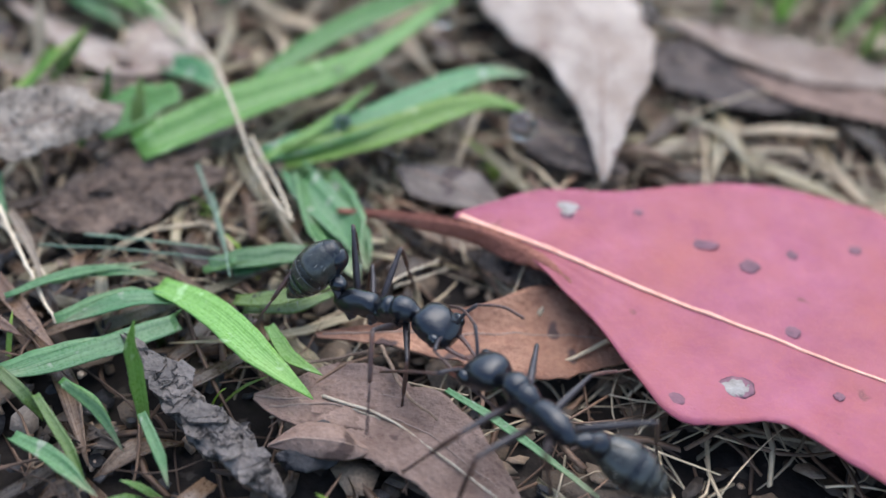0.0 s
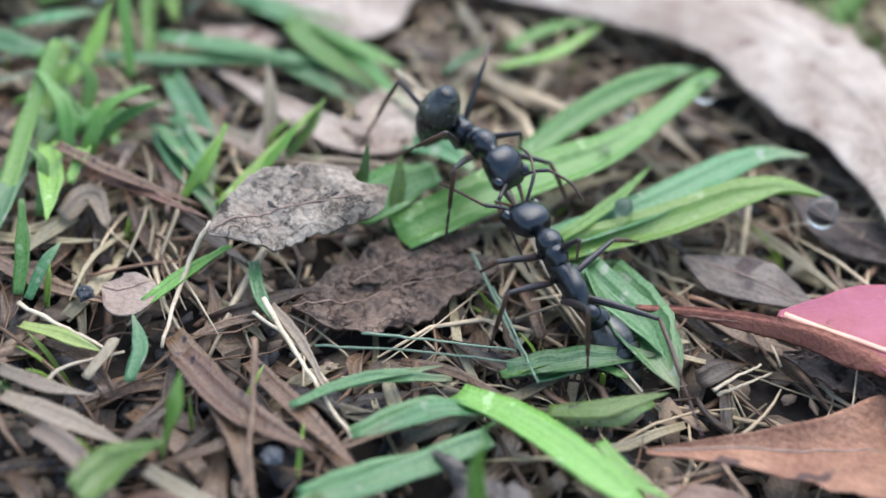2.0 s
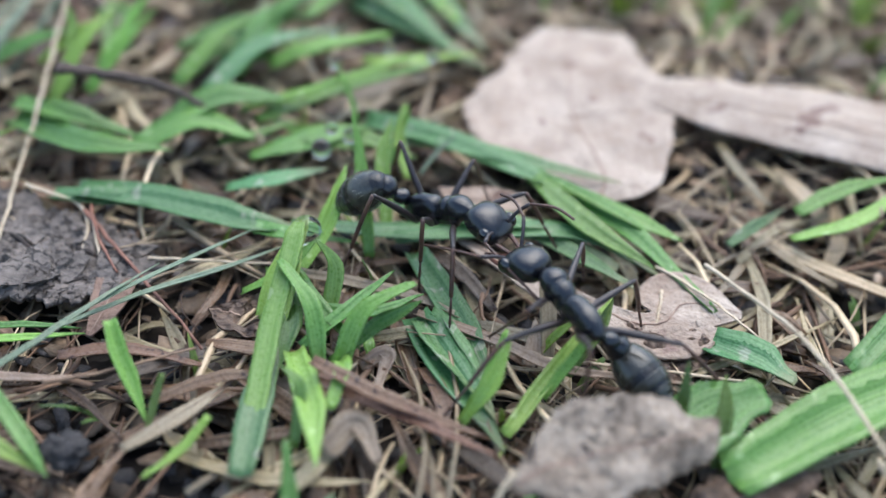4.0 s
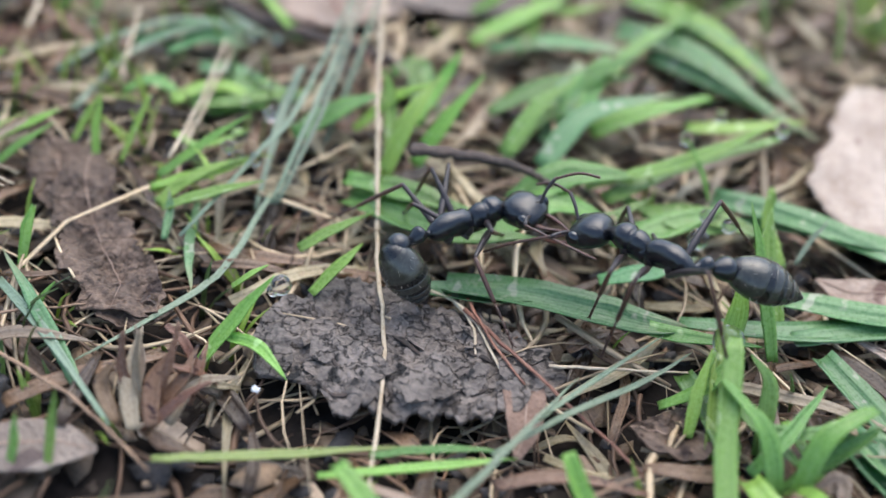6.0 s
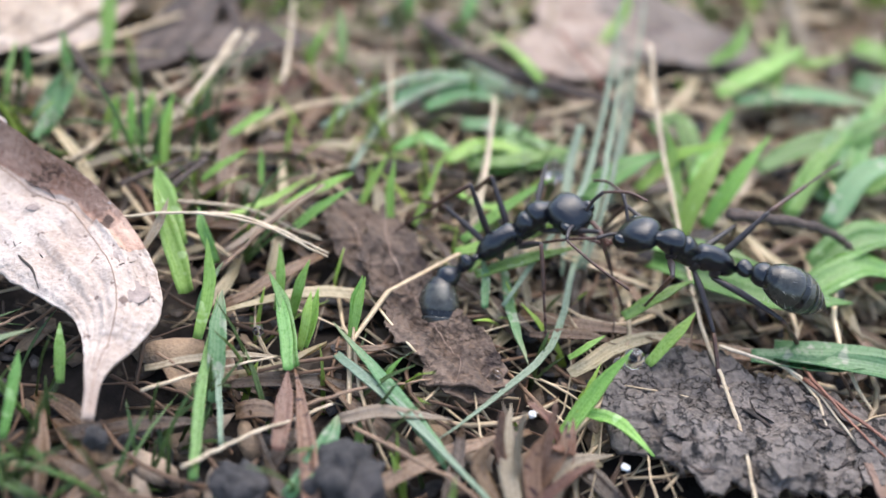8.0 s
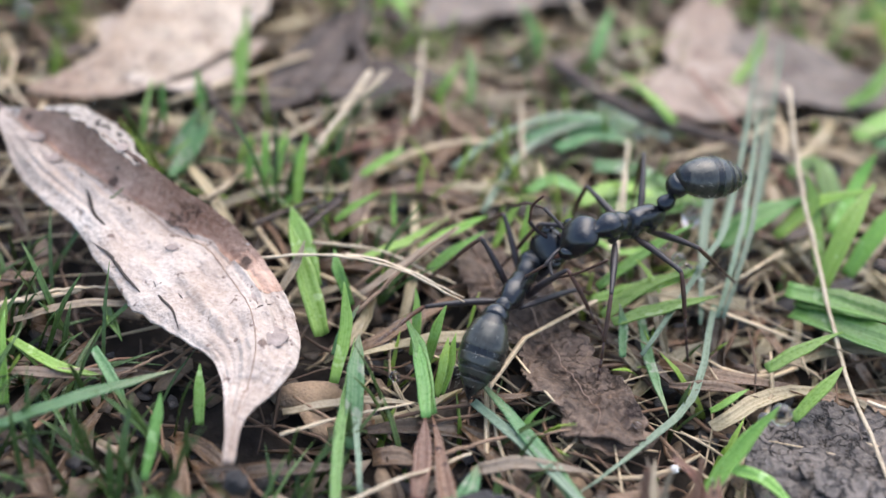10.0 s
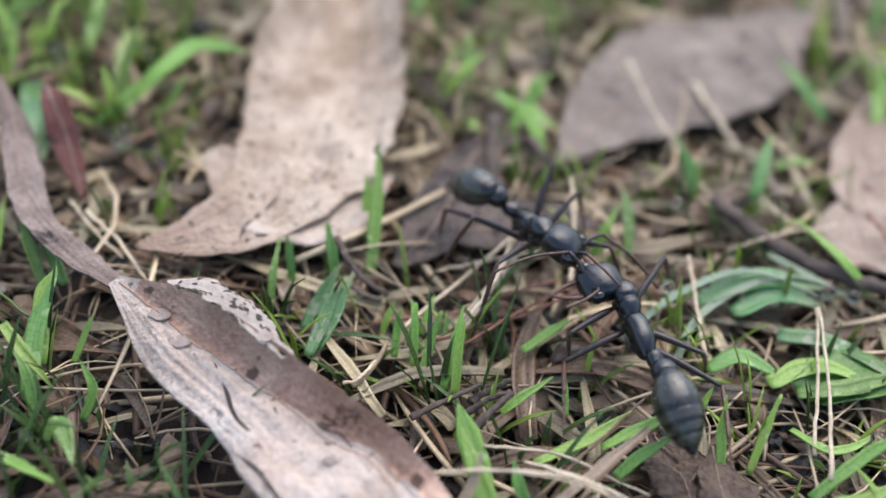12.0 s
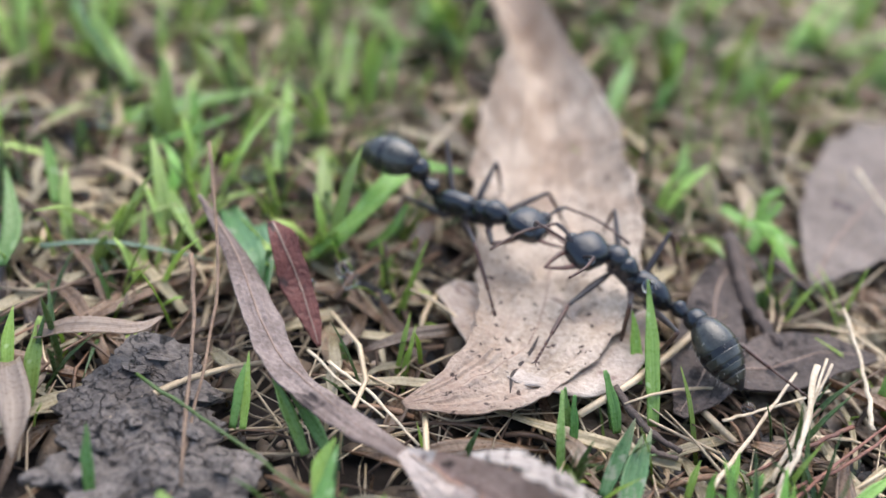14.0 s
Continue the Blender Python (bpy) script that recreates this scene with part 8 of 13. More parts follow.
    core = ((0.40, 0.6), (-0.23, 1.1), (-0.80, 1.36), (-1.38, 1.54), (-1.95, 1.61), (-2.53, 1.6), (-3.10, 1.5), (-3.56, 1.34), (-4.02, 1.12), (-4.48, 0.84), (-5.17, 0.34))
    for a, e in ((0.36, -2.2), (-2.54, -3.28), (-3.54, -4.02), (-4.24, -4.82)):
        bm = bmesh.new()
        rings = []
        for i in range(13):
            x = a + (e - a) * i / 12
            k = max(q for q in range(len(core) - 1) if core[q][0] >= x - 1e-6)
            (x0, r0), (x1, r1) = core[k], core[k + 1]
            u = (x - x0) / (x1 - x0)
            r = r0 + (r1 - r0) * u + (0.03 if 0 < i < 12 else -0.04)
            rings.append((x, -0.02 - 0.025 * x * x * 0.42, r, r * 0.935))
        loft_into(bm, rings, 28)
        part("plate", bm, MATS["gaster_cuticle"], gaster, "olive-grey plate of the gaster")
    bm = bmesh.new()
    rnd = random.Random(5)
    for _ in range(60):
        s, a = rnd.uniform(0.6, 5.1), rnd.uniform(0, math.tau)
        r = max(0.1, 1.6 * math.sqrt(max(0.01, 1 - ((s - 2.1) / 3.4) ** 2)))
        p = Vector((-s, math.cos(a) * r, math.sin(a) * r * 0.95 - 0.1))
        q = p + Vector((-0.22, math.cos(a) * 0.3, math.sin(a) * 0.3))
        tube_into(bm, [p, p.lerp(q, 0.6), q], [0.010, 0.008, 0.003], 3)
    tagged(part("bristles", bm, MATS["bristle"], gaster, "short pale bristles"), kind="stuff")
    # legs
    for key in ("N1", "N2", "N3", "F1", "F2", "F3"):
        n = key[1]
        bm = bmesh.new()
        side = (-1 if key[0] == "N" else 1) * facing
        h = Vector(HIPS[n])
        h.y *= side
        ellipsoid_into(bm, h * 1.0 + Vector((0.05, -side * 0.15, 0.35)), (0.44, 0.42, 0.72), 16, 12)
        part("coxa", bm, MATS["leg_cuticle"], thing)
        ln, sh = FEMUR[n], SHIN[n]
        bm = bmesh.new()
        line = glide([(-0.1, 0, 0), (ln * 0.35, 0, 0.12), (ln * 0.75, 0, 0.08), (ln, 0, 0)], 14)
        tube_into(bm, line, [0.16, 0.2, 0.24, 0.265, 0.27, 0.265, 0.25, 0.23, 0.21, 0.19, 0.17, 0.165, 0.17, 0.13], 9)
        fem = part("femur", bm, MATS["leg_cuticle"], thing)
        bm = bmesh.new()
        tl = sh * 0.52
        line = glide([(0, 0, 0), (tl * 0.5, 0, 0.06), (tl, 0, 0)], 9)
        tube_into(bm, line, [0.15, 0.16, 0.17, 0.175, 0.175, 0.17, 0.165, 0.16, 0.14], 8)
        tib = part("tibia", bm, MATS["shin_cuticle"], fem, "reddish brown shin with a jointed foot")
        x = tl
        for j, f in enumerate((0.42, 0.2, 0.15, 0.12, 0.11)):
            d = (sh - tl) * f
            tube_bit = [Vector((x, 0, 0.0)), Vector((x + d * 0.5, 0, -0.02)), Vector((x + d * 0.97, 0, 0.0))]
            bm2 = bmesh.new()
            tube_into(bm2, tube_bit, [0.085, 0.095, 0.115], 7)
            if j == 0:
                joined = bm2
            else:
                tmp = bpy.data.meshes.new("bit")
                bm2.to_mesh(tmp)
                bm2.free()
                joined.from_mesh(tmp)
                bpy.data.meshes.remove(tmp)
            x += d
        for s in (-1, 1):
            tube_into(joined, glide([(x - 0.05, 0, 0), (x + 0.2, s * 0.12, 0.02), (x + 0.3, s * 0.22, -0.1)], 5), [0.05, 0.045, 0.04, 0.03, 0.01], 5)
        me = mesh_of("foot", joined, MATS["shin_cuticle"])
        bm3 = bmesh.new()
        bm3.from_mesh(tib.data)
        bm3.from_mesh(me)
        bm3.to_mesh(tib.data)
        bm3.free()
        bpy.data.meshes.remove(me)
        tib.data.shade_smooth()
        out["f" + key], out["t" + key] = fem, tib
    return out


ant_one = ant("slender black ant gripping another ant's jaws, gaster curled", 1)
ant_two = ant("slender black ant with its jaws locked, dark banded gaster", -1)


def motions():
    walk(ant_one['root'], [
        (0.00, mm(-1.41, 57.66, 5.94, -0, -13, -21)), (0.25, mm(-5.21, 60.58, 5.97, -0, -20, -24)), (0.50, mm(-9.00, 63.51, 6.01, -0, -26, -27)),
        (0.75, mm(-11.84, 66.35, 6.26, -0, -27, -28)), (1.00, mm(-14.69, 69.19, 6.51, -0, -27, -29)), (1.25, mm(-16.59, 72.59, 5.64, -0, -20, -26)),
        (1.50, mm(-18.49, 76.00, 4.77, -0, -14, -24)), (1.75, mm(-19.03, 78.44, 6.35, -0, -13, -39)), (2.00, mm(-19.57, 80.89, 7.92, -0, -11, -55)),
        (2.25, mm(-22.01, 83.55, 7.92, -0, -19, -58)), (2.50, mm(-24.44, 86.21, 7.92, -0, -26, -62)), (2.70, mm(-27.39, 90.11, 5.82, -0, -26, -52)),
        (3.23, mm(-33.62, 92.58, 5.95, -0, -25, -45)), (3.75, mm(-39.84, 95.06, 6.08, -0, -23, -39)), (4.28, mm(-46.07, 97.54, 6.21, -0, -22, -33)),
        (4.80, mm(-52.30, 100.01, 6.34, -0, -19, -27)), (5.00, mm(-55.48, 102.23, 7.22, -0, -23, -14)), (5.25, mm(-58.39, 103.76, 6.46, 0, -9, 12)),
        (5.50, mm(-61.30, 105.29, 5.70, 0, 6, 35)), (5.75, mm(-65.69, 105.90, 5.34, 0, 4, 35)), (6.00, mm(-70.09, 106.52, 4.99, 0, 2, 35)),
        (6.25, mm(-72.85, 104.65, 5.65, 0, 6, 11)), (6.50, mm(-75.60, 102.79, 6.30, -0, 10, -12)), (6.75, mm(-78.83, 104.99, 6.30, -0, -1, -14)),
        (7.00, mm(-82.07, 107.19, 6.30, -0, -11, -16)), (7.25, mm(-83.78, 108.64, 6.30, 0, -8, 1)), (7.50, mm(-85.49, 110.08, 6.30, 0, -4, 18)),
        (7.75, mm(-88.04, 110.42, 6.03, 0, -17, 21)), (8.00, mm(-90.59, 110.76, 5.76, 0, -30, 25)), (8.20, mm(-93.26, 109.74, 5.35, 0, -29, 26)),
        (8.72, mm(-95.66, 110.43, 4.70, 0, -21, 39)), (9.25, mm(-98.06, 111.12, 4.04, 0, -11, 52)), (9.78, mm(-100.47, 111.81, 3.39, 0, 0, 65)),
        (10.30, mm(-102.87, 112.50, 2.74, 0, 9, 76)), (10.50, mm(-103.51, 112.64, 2.97, 0, 9, 79)), (10.75, mm(-102.51, 112.82, 2.66, 0, 11, 75)),
        (11.00, mm(-101.52, 113.00, 2.36, 0, 14, 72)), (11.25, mm(-103.01, 117.69, 3.09, 0, 6, 87)), (11.50, mm(-104.51, 122.39, 3.81, 0, -3, 102)),
        (11.75, mm(-106.97, 124.12, 4.65, 0, -6, 105)), (12.00, mm(-109.42, 125.86, 5.49, 0, -9, 108)), (12.25, mm(-110.75, 127.80, 5.13, 0, -9, 112)),
        (12.50, mm(-112.08, 129.75, 4.77, 0, -8, 117)), (12.75, mm(-114.33, 131.67, 5.15, 0, -12, 125)),
        (13.00, mm(-116.57, 133.59, 5.54, 0, -16, 134)), (13.25, mm(-120.50, 136.63, 5.71, 0, -19, 139)),
        (13.50, mm(-124.43, 139.67, 5.89, 0, -23, 145)), (13.75, mm(-127.58, 141.34, 5.65, 0, -21, 145)),
        (14.00, mm(-130.73, 143.01, 5.42, 0, -20, 145)),
    ])
    walk(ant_one['head'], [
        (0.00, mm(0.25, 0.00, 0.00, -3, 18, -18)), (0.25, mm(0.25, 0.00, 0.00, -3, 25, -14)), (0.50, mm(0.25, 0.00, 0.00, -3, 33, -9)),
        (0.75, mm(0.25, 0.00, 0.00, 1, 37, 4)), (1.00, mm(0.25, 0.00, 0.00, 7, 41, 18)), (1.25, mm(0.25, 0.00, 0.00, 0, 21, 1)),
        (1.50, mm(0.25, 0.00, 0.00, -0, 0, -11)), (1.75, mm(0.25, 0.00, 0.00, 0, 27, 0)), (2.00, mm(0.25, 0.00, 0.00, 6, 52, 13)),
        (2.25, mm(0.25, 0.00, 0.00, 10, 59, 18)), (2.50, mm(0.25, 0.00, 0.00, 17, 66, 26)), (2.70, mm(0.25, 0.00, 0.00, -1, 30, -4)),
        (3.23, mm(0.25, 0.00, 0.00, -2, 31, -6)), (3.75, mm(0.25, 0.00, 0.00, -2, 31, -7)), (4.28, mm(0.25, 0.00, 0.00, -2, 32, -8)),
        (4.80, mm(0.25, 0.00, 0.00, -3, 31, -9)), (5.00, mm(0.25, 0.00, 0.00, -3, 51, -6)), (5.25, mm(0.25, 0.00, 0.00, -8, 22, -41)),
        (5.50, mm(0.25, 0.00, 0.00, 0, -0, -71)), (5.75, mm(0.25, 0.00, 0.00, 4, -6, -70)), (6.00, mm(0.25, 0.00, 0.00, 7, -11, -69)),
        (6.25, mm(0.25, 0.00, 0.00, 2, -3, -52)), (6.50, mm(0.25, 0.00, 0.00, -1, 4, -34)), (6.75, mm(0.25, 0.00, 0.00, -3, 12, -31)),
        (7.00, mm(0.25, 0.00, 0.00, -6, 21, -30)), (7.25, mm(0.25, 0.00, 0.00, -7, 17, -48)), (7.50, mm(0.25, 0.00, 0.00, -8, 13, -64)),
        (7.75, mm(0.25, 0.00, 0.00, -9, 14, -68)), (8.00, mm(0.25, 0.00, 0.00, -10, 13, -71)), (8.20, mm(0.25, 0.00, 0.00, -4, 6, -71)),
        (8.72, mm(0.25, 0.00, 0.00, 11, -13, -78)), (9.25, mm(0.25, 0.00, 0.00, 31, -30, -92)), (9.78, mm(0.25, 0.00, 0.00, 60, -43, -112)),
        (10.30, mm(0.25, 0.00, 0.00, 93, -49, -133)), (10.50, mm(0.25, 0.00, 0.00, 77, -44, -126)), (10.75, mm(0.25, 0.00, 0.00, 151, -66, -161)),
        (11.00, mm(0.25, 0.00, 0.00, -104, -61, 130)), (11.25, mm(0.25, 0.00, 0.00, -67, -48, 113)), (11.50, mm(0.25, 0.00, 0.00, -35, -31, 98)),
        (11.75, mm(0.25, 0.00, 0.00, -19, -17, 96)), (12.00, mm(0.25, 0.00, 0.00, -3, -3, 96)), (12.25, mm(0.25, 0.00, 0.00, -8, -8, 90)),
        (12.50, mm(0.25, 0.00, 0.00, -12, -13, 85)), (12.75, mm(0.25, 0.00, 0.00, -5, -6, 82)), (13.00, mm(0.25, 0.00, 0.00, 1, 2, 80)),
        (13.25, mm(0.25, 0.00, 0.00, 6, 8, 74)), (13.50, mm(0.25, 0.00, 0.00, 9, 14, 67)), (13.75, mm(0.25, 0.00, 0.00, 6, 9, 68)),
        (14.00, mm(0.25, 0.00, 0.00, 3, 5, 68)),
    ])
    walk(ant_one['waist'], [
        (0.00, mm(-6.40, 0.00, -0.10, -62, 67, -84)), (0.25, mm(-6.40, 0.00, -0.10, -80, 82, -88)), (0.50, mm(-6.40, 0.00, -0.10, 110, 82, 117)),
        (0.75, mm(-6.40, 0.00, -0.10, 77, 69, 98)), (1.00, mm(-6.40, 0.00, -0.10, 60, 56, 95)), (1.25, mm(-6.40, 0.00, -0.10, 51, 56, 83)),
        (1.50, mm(-6.40, 0.00, -0.10, 42, 55, 73)), (1.75, mm(-6.40, 0.00, -0.10, 81, 57, 115)), (2.00, mm(-6.40, 0.00, -0.10, 137, 56, 156)),
        (2.25, mm(-6.40, 0.00, -0.10, 132, 50, 156)), (2.50, mm(-6.40, 0.00, -0.10, 125, 44, 156)), (2.70, mm(-6.40, 0.00, -0.10, 68, 39, 125)),
        (3.23, mm(-6.40, 0.00, -0.10, 66, 44, 116)), (3.75, mm(-6.40, 0.00, -0.10, 63, 50, 105)), (4.28, mm(-6.40, 0.00, -0.10, 57, 55, 92)),
        (4.80, mm(-6.40, 0.00, -0.10, 49, 59, 77)), (5.00, mm(-6.40, 0.00, -0.10, 41, 49, 78)), (5.25, mm(-6.40, 0.00, -0.10, 14, 46, 32)),
        (5.50, mm(-6.40, 0.00, -0.10, 0, 28, 1)), (5.75, mm(-6.40, 0.00, -0.10, 1, 17, 6)), (6.00, mm(-6.40, 0.00, -0.10, 0, 5, 9)),
        (6.25, mm(-6.40, 0.00, -0.10, 3, 31, 12)), (6.50, mm(-6.40, 0.00, -0.10, -2, 51, -5)), (6.75, mm(-6.40, 0.00, -0.10, -0, 46, -1)),
        (7.00, mm(-6.40, 0.00, -0.10, 1, 41, 4)), (7.25, mm(-6.40, 0.00, -0.10, -1, 20, -8)), (7.50, mm(-6.40, 0.00, -0.10, 0, -2, -19)),
        (7.75, mm(-6.40, 0.00, -0.10, -0, 5, -4)), (8.00, mm(-6.40, 0.00, -0.10, 1, 12, 12)), (8.20, mm(-6.40, 0.00, -0.10, 2, 17, 15)),
        (8.72, mm(-6.40, 0.00, -0.10, 2, 19, 11)), (9.25, mm(-6.40, 0.00, -0.10, 1, 19, 7)), (9.78, mm(-6.40, 0.00, -0.10, 1, 19, 4)),
        (10.30, mm(-6.40, 0.00, -0.10, 0, 18, 3)), (10.50, mm(-6.40, 0.00, -0.10, 1, 25, 3)), (10.75, mm(-6.40, 0.00, -0.10, 1, 25, 3)),
        (11.00, mm(-6.40, 0.00, -0.10, 1, 25, 4)), (11.25, mm(-6.40, 0.00, -0.10, -0, 29, -0)), (11.50, mm(-6.40, 0.00, -0.10, -2, 33, -6)),
        (11.75, mm(-6.40, 0.00, -0.10, -2, 34, -5)), (12.00, mm(-6.40, 0.00, -0.10, -2, 34, -5)), (12.25, mm(-6.40, 0.00, -0.10, -2, 34, -7)),
        (12.50, mm(-6.40, 0.00, -0.10, -3, 34, -8)), (12.75, mm(-6.40, 0.00, -0.10, -7, 38, -20)), (13.00, mm(-6.40, 0.00, -0.10, -13, 41, -33)),
        (13.25, mm(-6.40, 0.00, -0.10, -14, 41, -36)), (13.50, mm(-6.40, 0.00, -0.10, -15, 40, -40)), (13.75, mm(-6.40, 0.00, -0.10, -12, 38, -34)),
        (14.00, mm(-6.40, 0.00, -0.10, -10, 35, -29)),
    ])
    walk(ant_one['gaster'], [
        (0.00, mm(-6.54, 1.43, 3.31, -10, -36, 29)), (0.25, mm(-6.42, 0.53, 3.56, -5, -28, 19)), (0.50, mm(-6.18, -0.44, 3.57, -2, -18, 10)),
        (0.75, mm(-6.21, -1.29, 3.36, -1, -17, 6)), (1.00, mm(-6.22, -2.07, 2.96, -0, -16, 1)), (1.25, mm(-6.63, -2.05, 2.97, -1, -27, 3)),
        (1.50, mm(-7.04, -2.03, 2.92, -2, -37, 6)), (1.75, mm(-5.56, -1.81, 3.01, -7, -49, 16)), (2.00, mm(-4.51, -0.84, 2.97, -14, -61, 23)),
        (2.25, mm(-4.23, -0.95, 2.74, -2, -34, 8)), (2.50, mm(-3.96, -1.07, 2.46, -0, -6, 4)), (2.70, mm(-4.74, -2.37, 2.21, -0, -19, 2)),
        (3.23, mm(-5.24, -2.38, 2.49, -1, -20, 5)), (3.75, mm(-5.78, -2.29, 2.74, -1, -21, 7)), (4.28, mm(-6.31, -2.11, 2.94, -2, -21, 10)),
        (4.80, mm(-6.83, -1.86, 3.07, -2, -20, 13)), (5.00, mm(-6.88, -2.36, 2.71, -3, -29, 10)), (5.25, mm(-8.60, -1.37, 2.54, 3, -40, -7)),
        (5.50, mm(-9.66, -0.07, 1.66, 16, -52, -32)), (5.75, mm(-9.93, -0.35, 0.96, -9, -84, 10)), (6.00, mm(-10.04, -0.61, 0.21, -108, -60, 135)),
        (6.25, mm(-9.49, -0.67, 1.82, -67, -81, 76)), (6.50, mm(-8.72, 0.20, 2.77, -18, -55, 34)), (6.75, mm(-8.96, 0.03, 2.57, -14, -39, 39)),
        (7.00, mm(-9.17, -0.19, 2.34, -9, -23, 44)), (7.25, mm(-9.84, 0.47, 1.18, -12, -32, 41)), (7.50, mm(-9.90, 1.19, -0.22, -16, -40, 41)),
        (7.75, mm(-10.08, 0.23, 0.23, -14, -33, 44)), (8.00, mm(-9.94, -0.72, 0.70, -11, -25, 47)), (8.20, mm(-9.80, -0.94, 1.01, -12, -26, 50)),
        (8.72, mm(-9.83, -0.67, 1.12, -9, -26, 38)), (9.25, mm(-9.86, -0.42, 1.13, -7, -32, 25)), (9.78, mm(-9.90, -0.25, 1.08, -4, -41, 10)),
        (10.30, mm(-9.92, -0.19, 1.03, 3, -50, -7)), (10.50, mm(-9.74, -0.17, 1.49, 4, -49, -9)), (10.75, mm(-9.74, -0.20, 1.48, 2, -33, -6)),
        (11.00, mm(-9.74, -0.23, 1.47, 1, -17, -3)), (11.25, mm(-9.63, 0.02, 1.70, 1, -20, -3)), (11.50, mm(-9.50, 0.33, 1.90, 0, -20, -0)),
        (11.75, mm(-9.47, 0.29, 1.95, -0, -18, 2)), (12.00, mm(-9.44, 0.26, 2.00, -1, -15, 4)), (12.25, mm(-9.44, 0.35, 1.98, -0, -20, 2)),
        (12.50, mm(-9.44, 0.45, 1.95, 0, -25, -0)), (12.75, mm(-9.14, 0.99, 2.18, 1, -19, -4)), (13.00, mm(-8.75, 1.50, 2.34, 1, -13, -9)),
        (13.25, mm(-8.66, 1.64, 2.33, 0, -6, -7)), (13.50, mm(-8.57, 1.81, 2.29, -0, 1, -6)), (13.75, mm(-8.81, 1.65, 2.17, 0, -3, -10)),
        (14.00, mm(-9.03, 1.49, 2.03, 1, -7, -14)),
    ])
    walk(ant_one['fN1'], [
        (0.00, mm(-1.50, -0.75, -1.00, -3, -41, -82)), (0.25, mm(-1.50, -0.75, -1.00, -6, -40, -74)), (0.50, mm(-1.50, -0.75, -1.00, -8, -38, -66)),
        (0.75, mm(-1.50, -0.75, -1.00, -6, -25, -62)), (1.00, mm(-1.50, -0.75, -1.00, -4, -13, -59)), (1.25, mm(-1.50, -0.75, -1.00, -6, -24, -64)),
        (1.50, mm(-1.50, -0.75, -1.00, -6, -34, -71)), (1.75, mm(-1.50, -0.75, -1.00, -6, -25, -61)), (2.00, mm(-1.50, -0.75, -1.00, -6, -17, -51)),
        (2.25, mm(-1.50, -0.75, -1.00, -0, -0, -52)), (2.50, mm(-1.50, -0.75, -1.00, 5, 16, -55)), (2.70, mm(-1.50, -0.75, -1.00, -3, -7, -47)),
        (3.23, mm(-1.50, -0.75, -1.00, -3, -6, -47)), (3.75, mm(-1.50, -0.75, -1.00, -2, -6, -48)), (4.28, mm(-1.50, -0.75, -1.00, -2, -5, -48)),
        (4.80, mm(-1.50, -0.75, -1.00, -2, -4, -49)), (5.00, mm(-1.50, -0.75, -1.00, -7, -34, -66)), (5.25, mm(-1.50, -0.75, -1.00, 6, -33, -109)),
        (5.50, mm(-1.50, -0.75, -1.00, 7, -13, -144)), (5.75, mm(-1.50, -0.75, -1.00, 6, -12, -142)), (6.00, mm(-1.50, -0.75, -1.00, 5, -11, -141)),
        (6.25, mm(-1.50, -0.75, -1.00, -1, 5, -116)), (6.50, mm(-1.50, -0.75, -1.00, 0, 18, -89)), (6.75, mm(-1.50, -0.75, -1.00, -1, -10, -82)),
        (7.00, mm(-1.50, -0.75, -1.00, -8, -33, -63)), (7.25, mm(-1.50, -0.75, -1.00, -7, -23, -54)), (7.50, mm(-1.50, -0.75, -1.00, -3, -9, -49)),
        (7.75, mm(-1.50, -0.75, -1.00, -3, -8, -48)), (8.00, mm(-1.50, -0.75, -1.00, -3, -6, -46)), (8.20, mm(-1.50, -0.75, -1.00, -5, -11, -45)),
        (8.72, mm(-1.50, -0.75, -1.00, -9, -22, -46)), (9.25, mm(-1.50, -0.75, -1.00, -13, -34, -49)), (9.78, mm(-1.50, -0.75, -1.00, -15, -43, -52)),
        (10.30, mm(-1.50, -0.75, -1.00, -16, -50, -56)), (10.50, mm(-1.50, -0.75, -1.00, -16, -48, -55)),
        (10.75, mm(-1.50, -0.75, -1.00, -16, -51, -58)), (11.00, mm(-1.50, -0.75, -1.00, -15, -54, -61)),
        (11.25, mm(-1.50, -0.75, -1.00, -17, -47, -52)), (11.50, mm(-1.50, -0.75, -1.00, -14, -36, -48)),
        (11.75, mm(-1.50, -0.75, -1.00, -11, -26, -47)), (12.00, mm(-1.50, -0.75, -1.00, -7, -17, -48)), (12.25, mm(-1.50, -0.75, -1.00, -8, -21, -47)),
        (12.50, mm(-1.50, -0.75, -1.00, -10, -25, -47)), (12.75, mm(-1.50, -0.75, -1.00, -8, -19, -46)), (13.00, mm(-1.50, -0.75, -1.00, -6, -14, -47)),
        (13.25, mm(-1.50, -0.75, -1.00, -4, -11, -47)), (13.50, mm(-1.50, -0.75, -1.00, -3, -8, -47)), (13.75, mm(-1.50, -0.75, -1.00, -4, -11, -47)),
        (14.00, mm(-1.50, -0.75, -1.00, -6, -14, -46)),
    ])
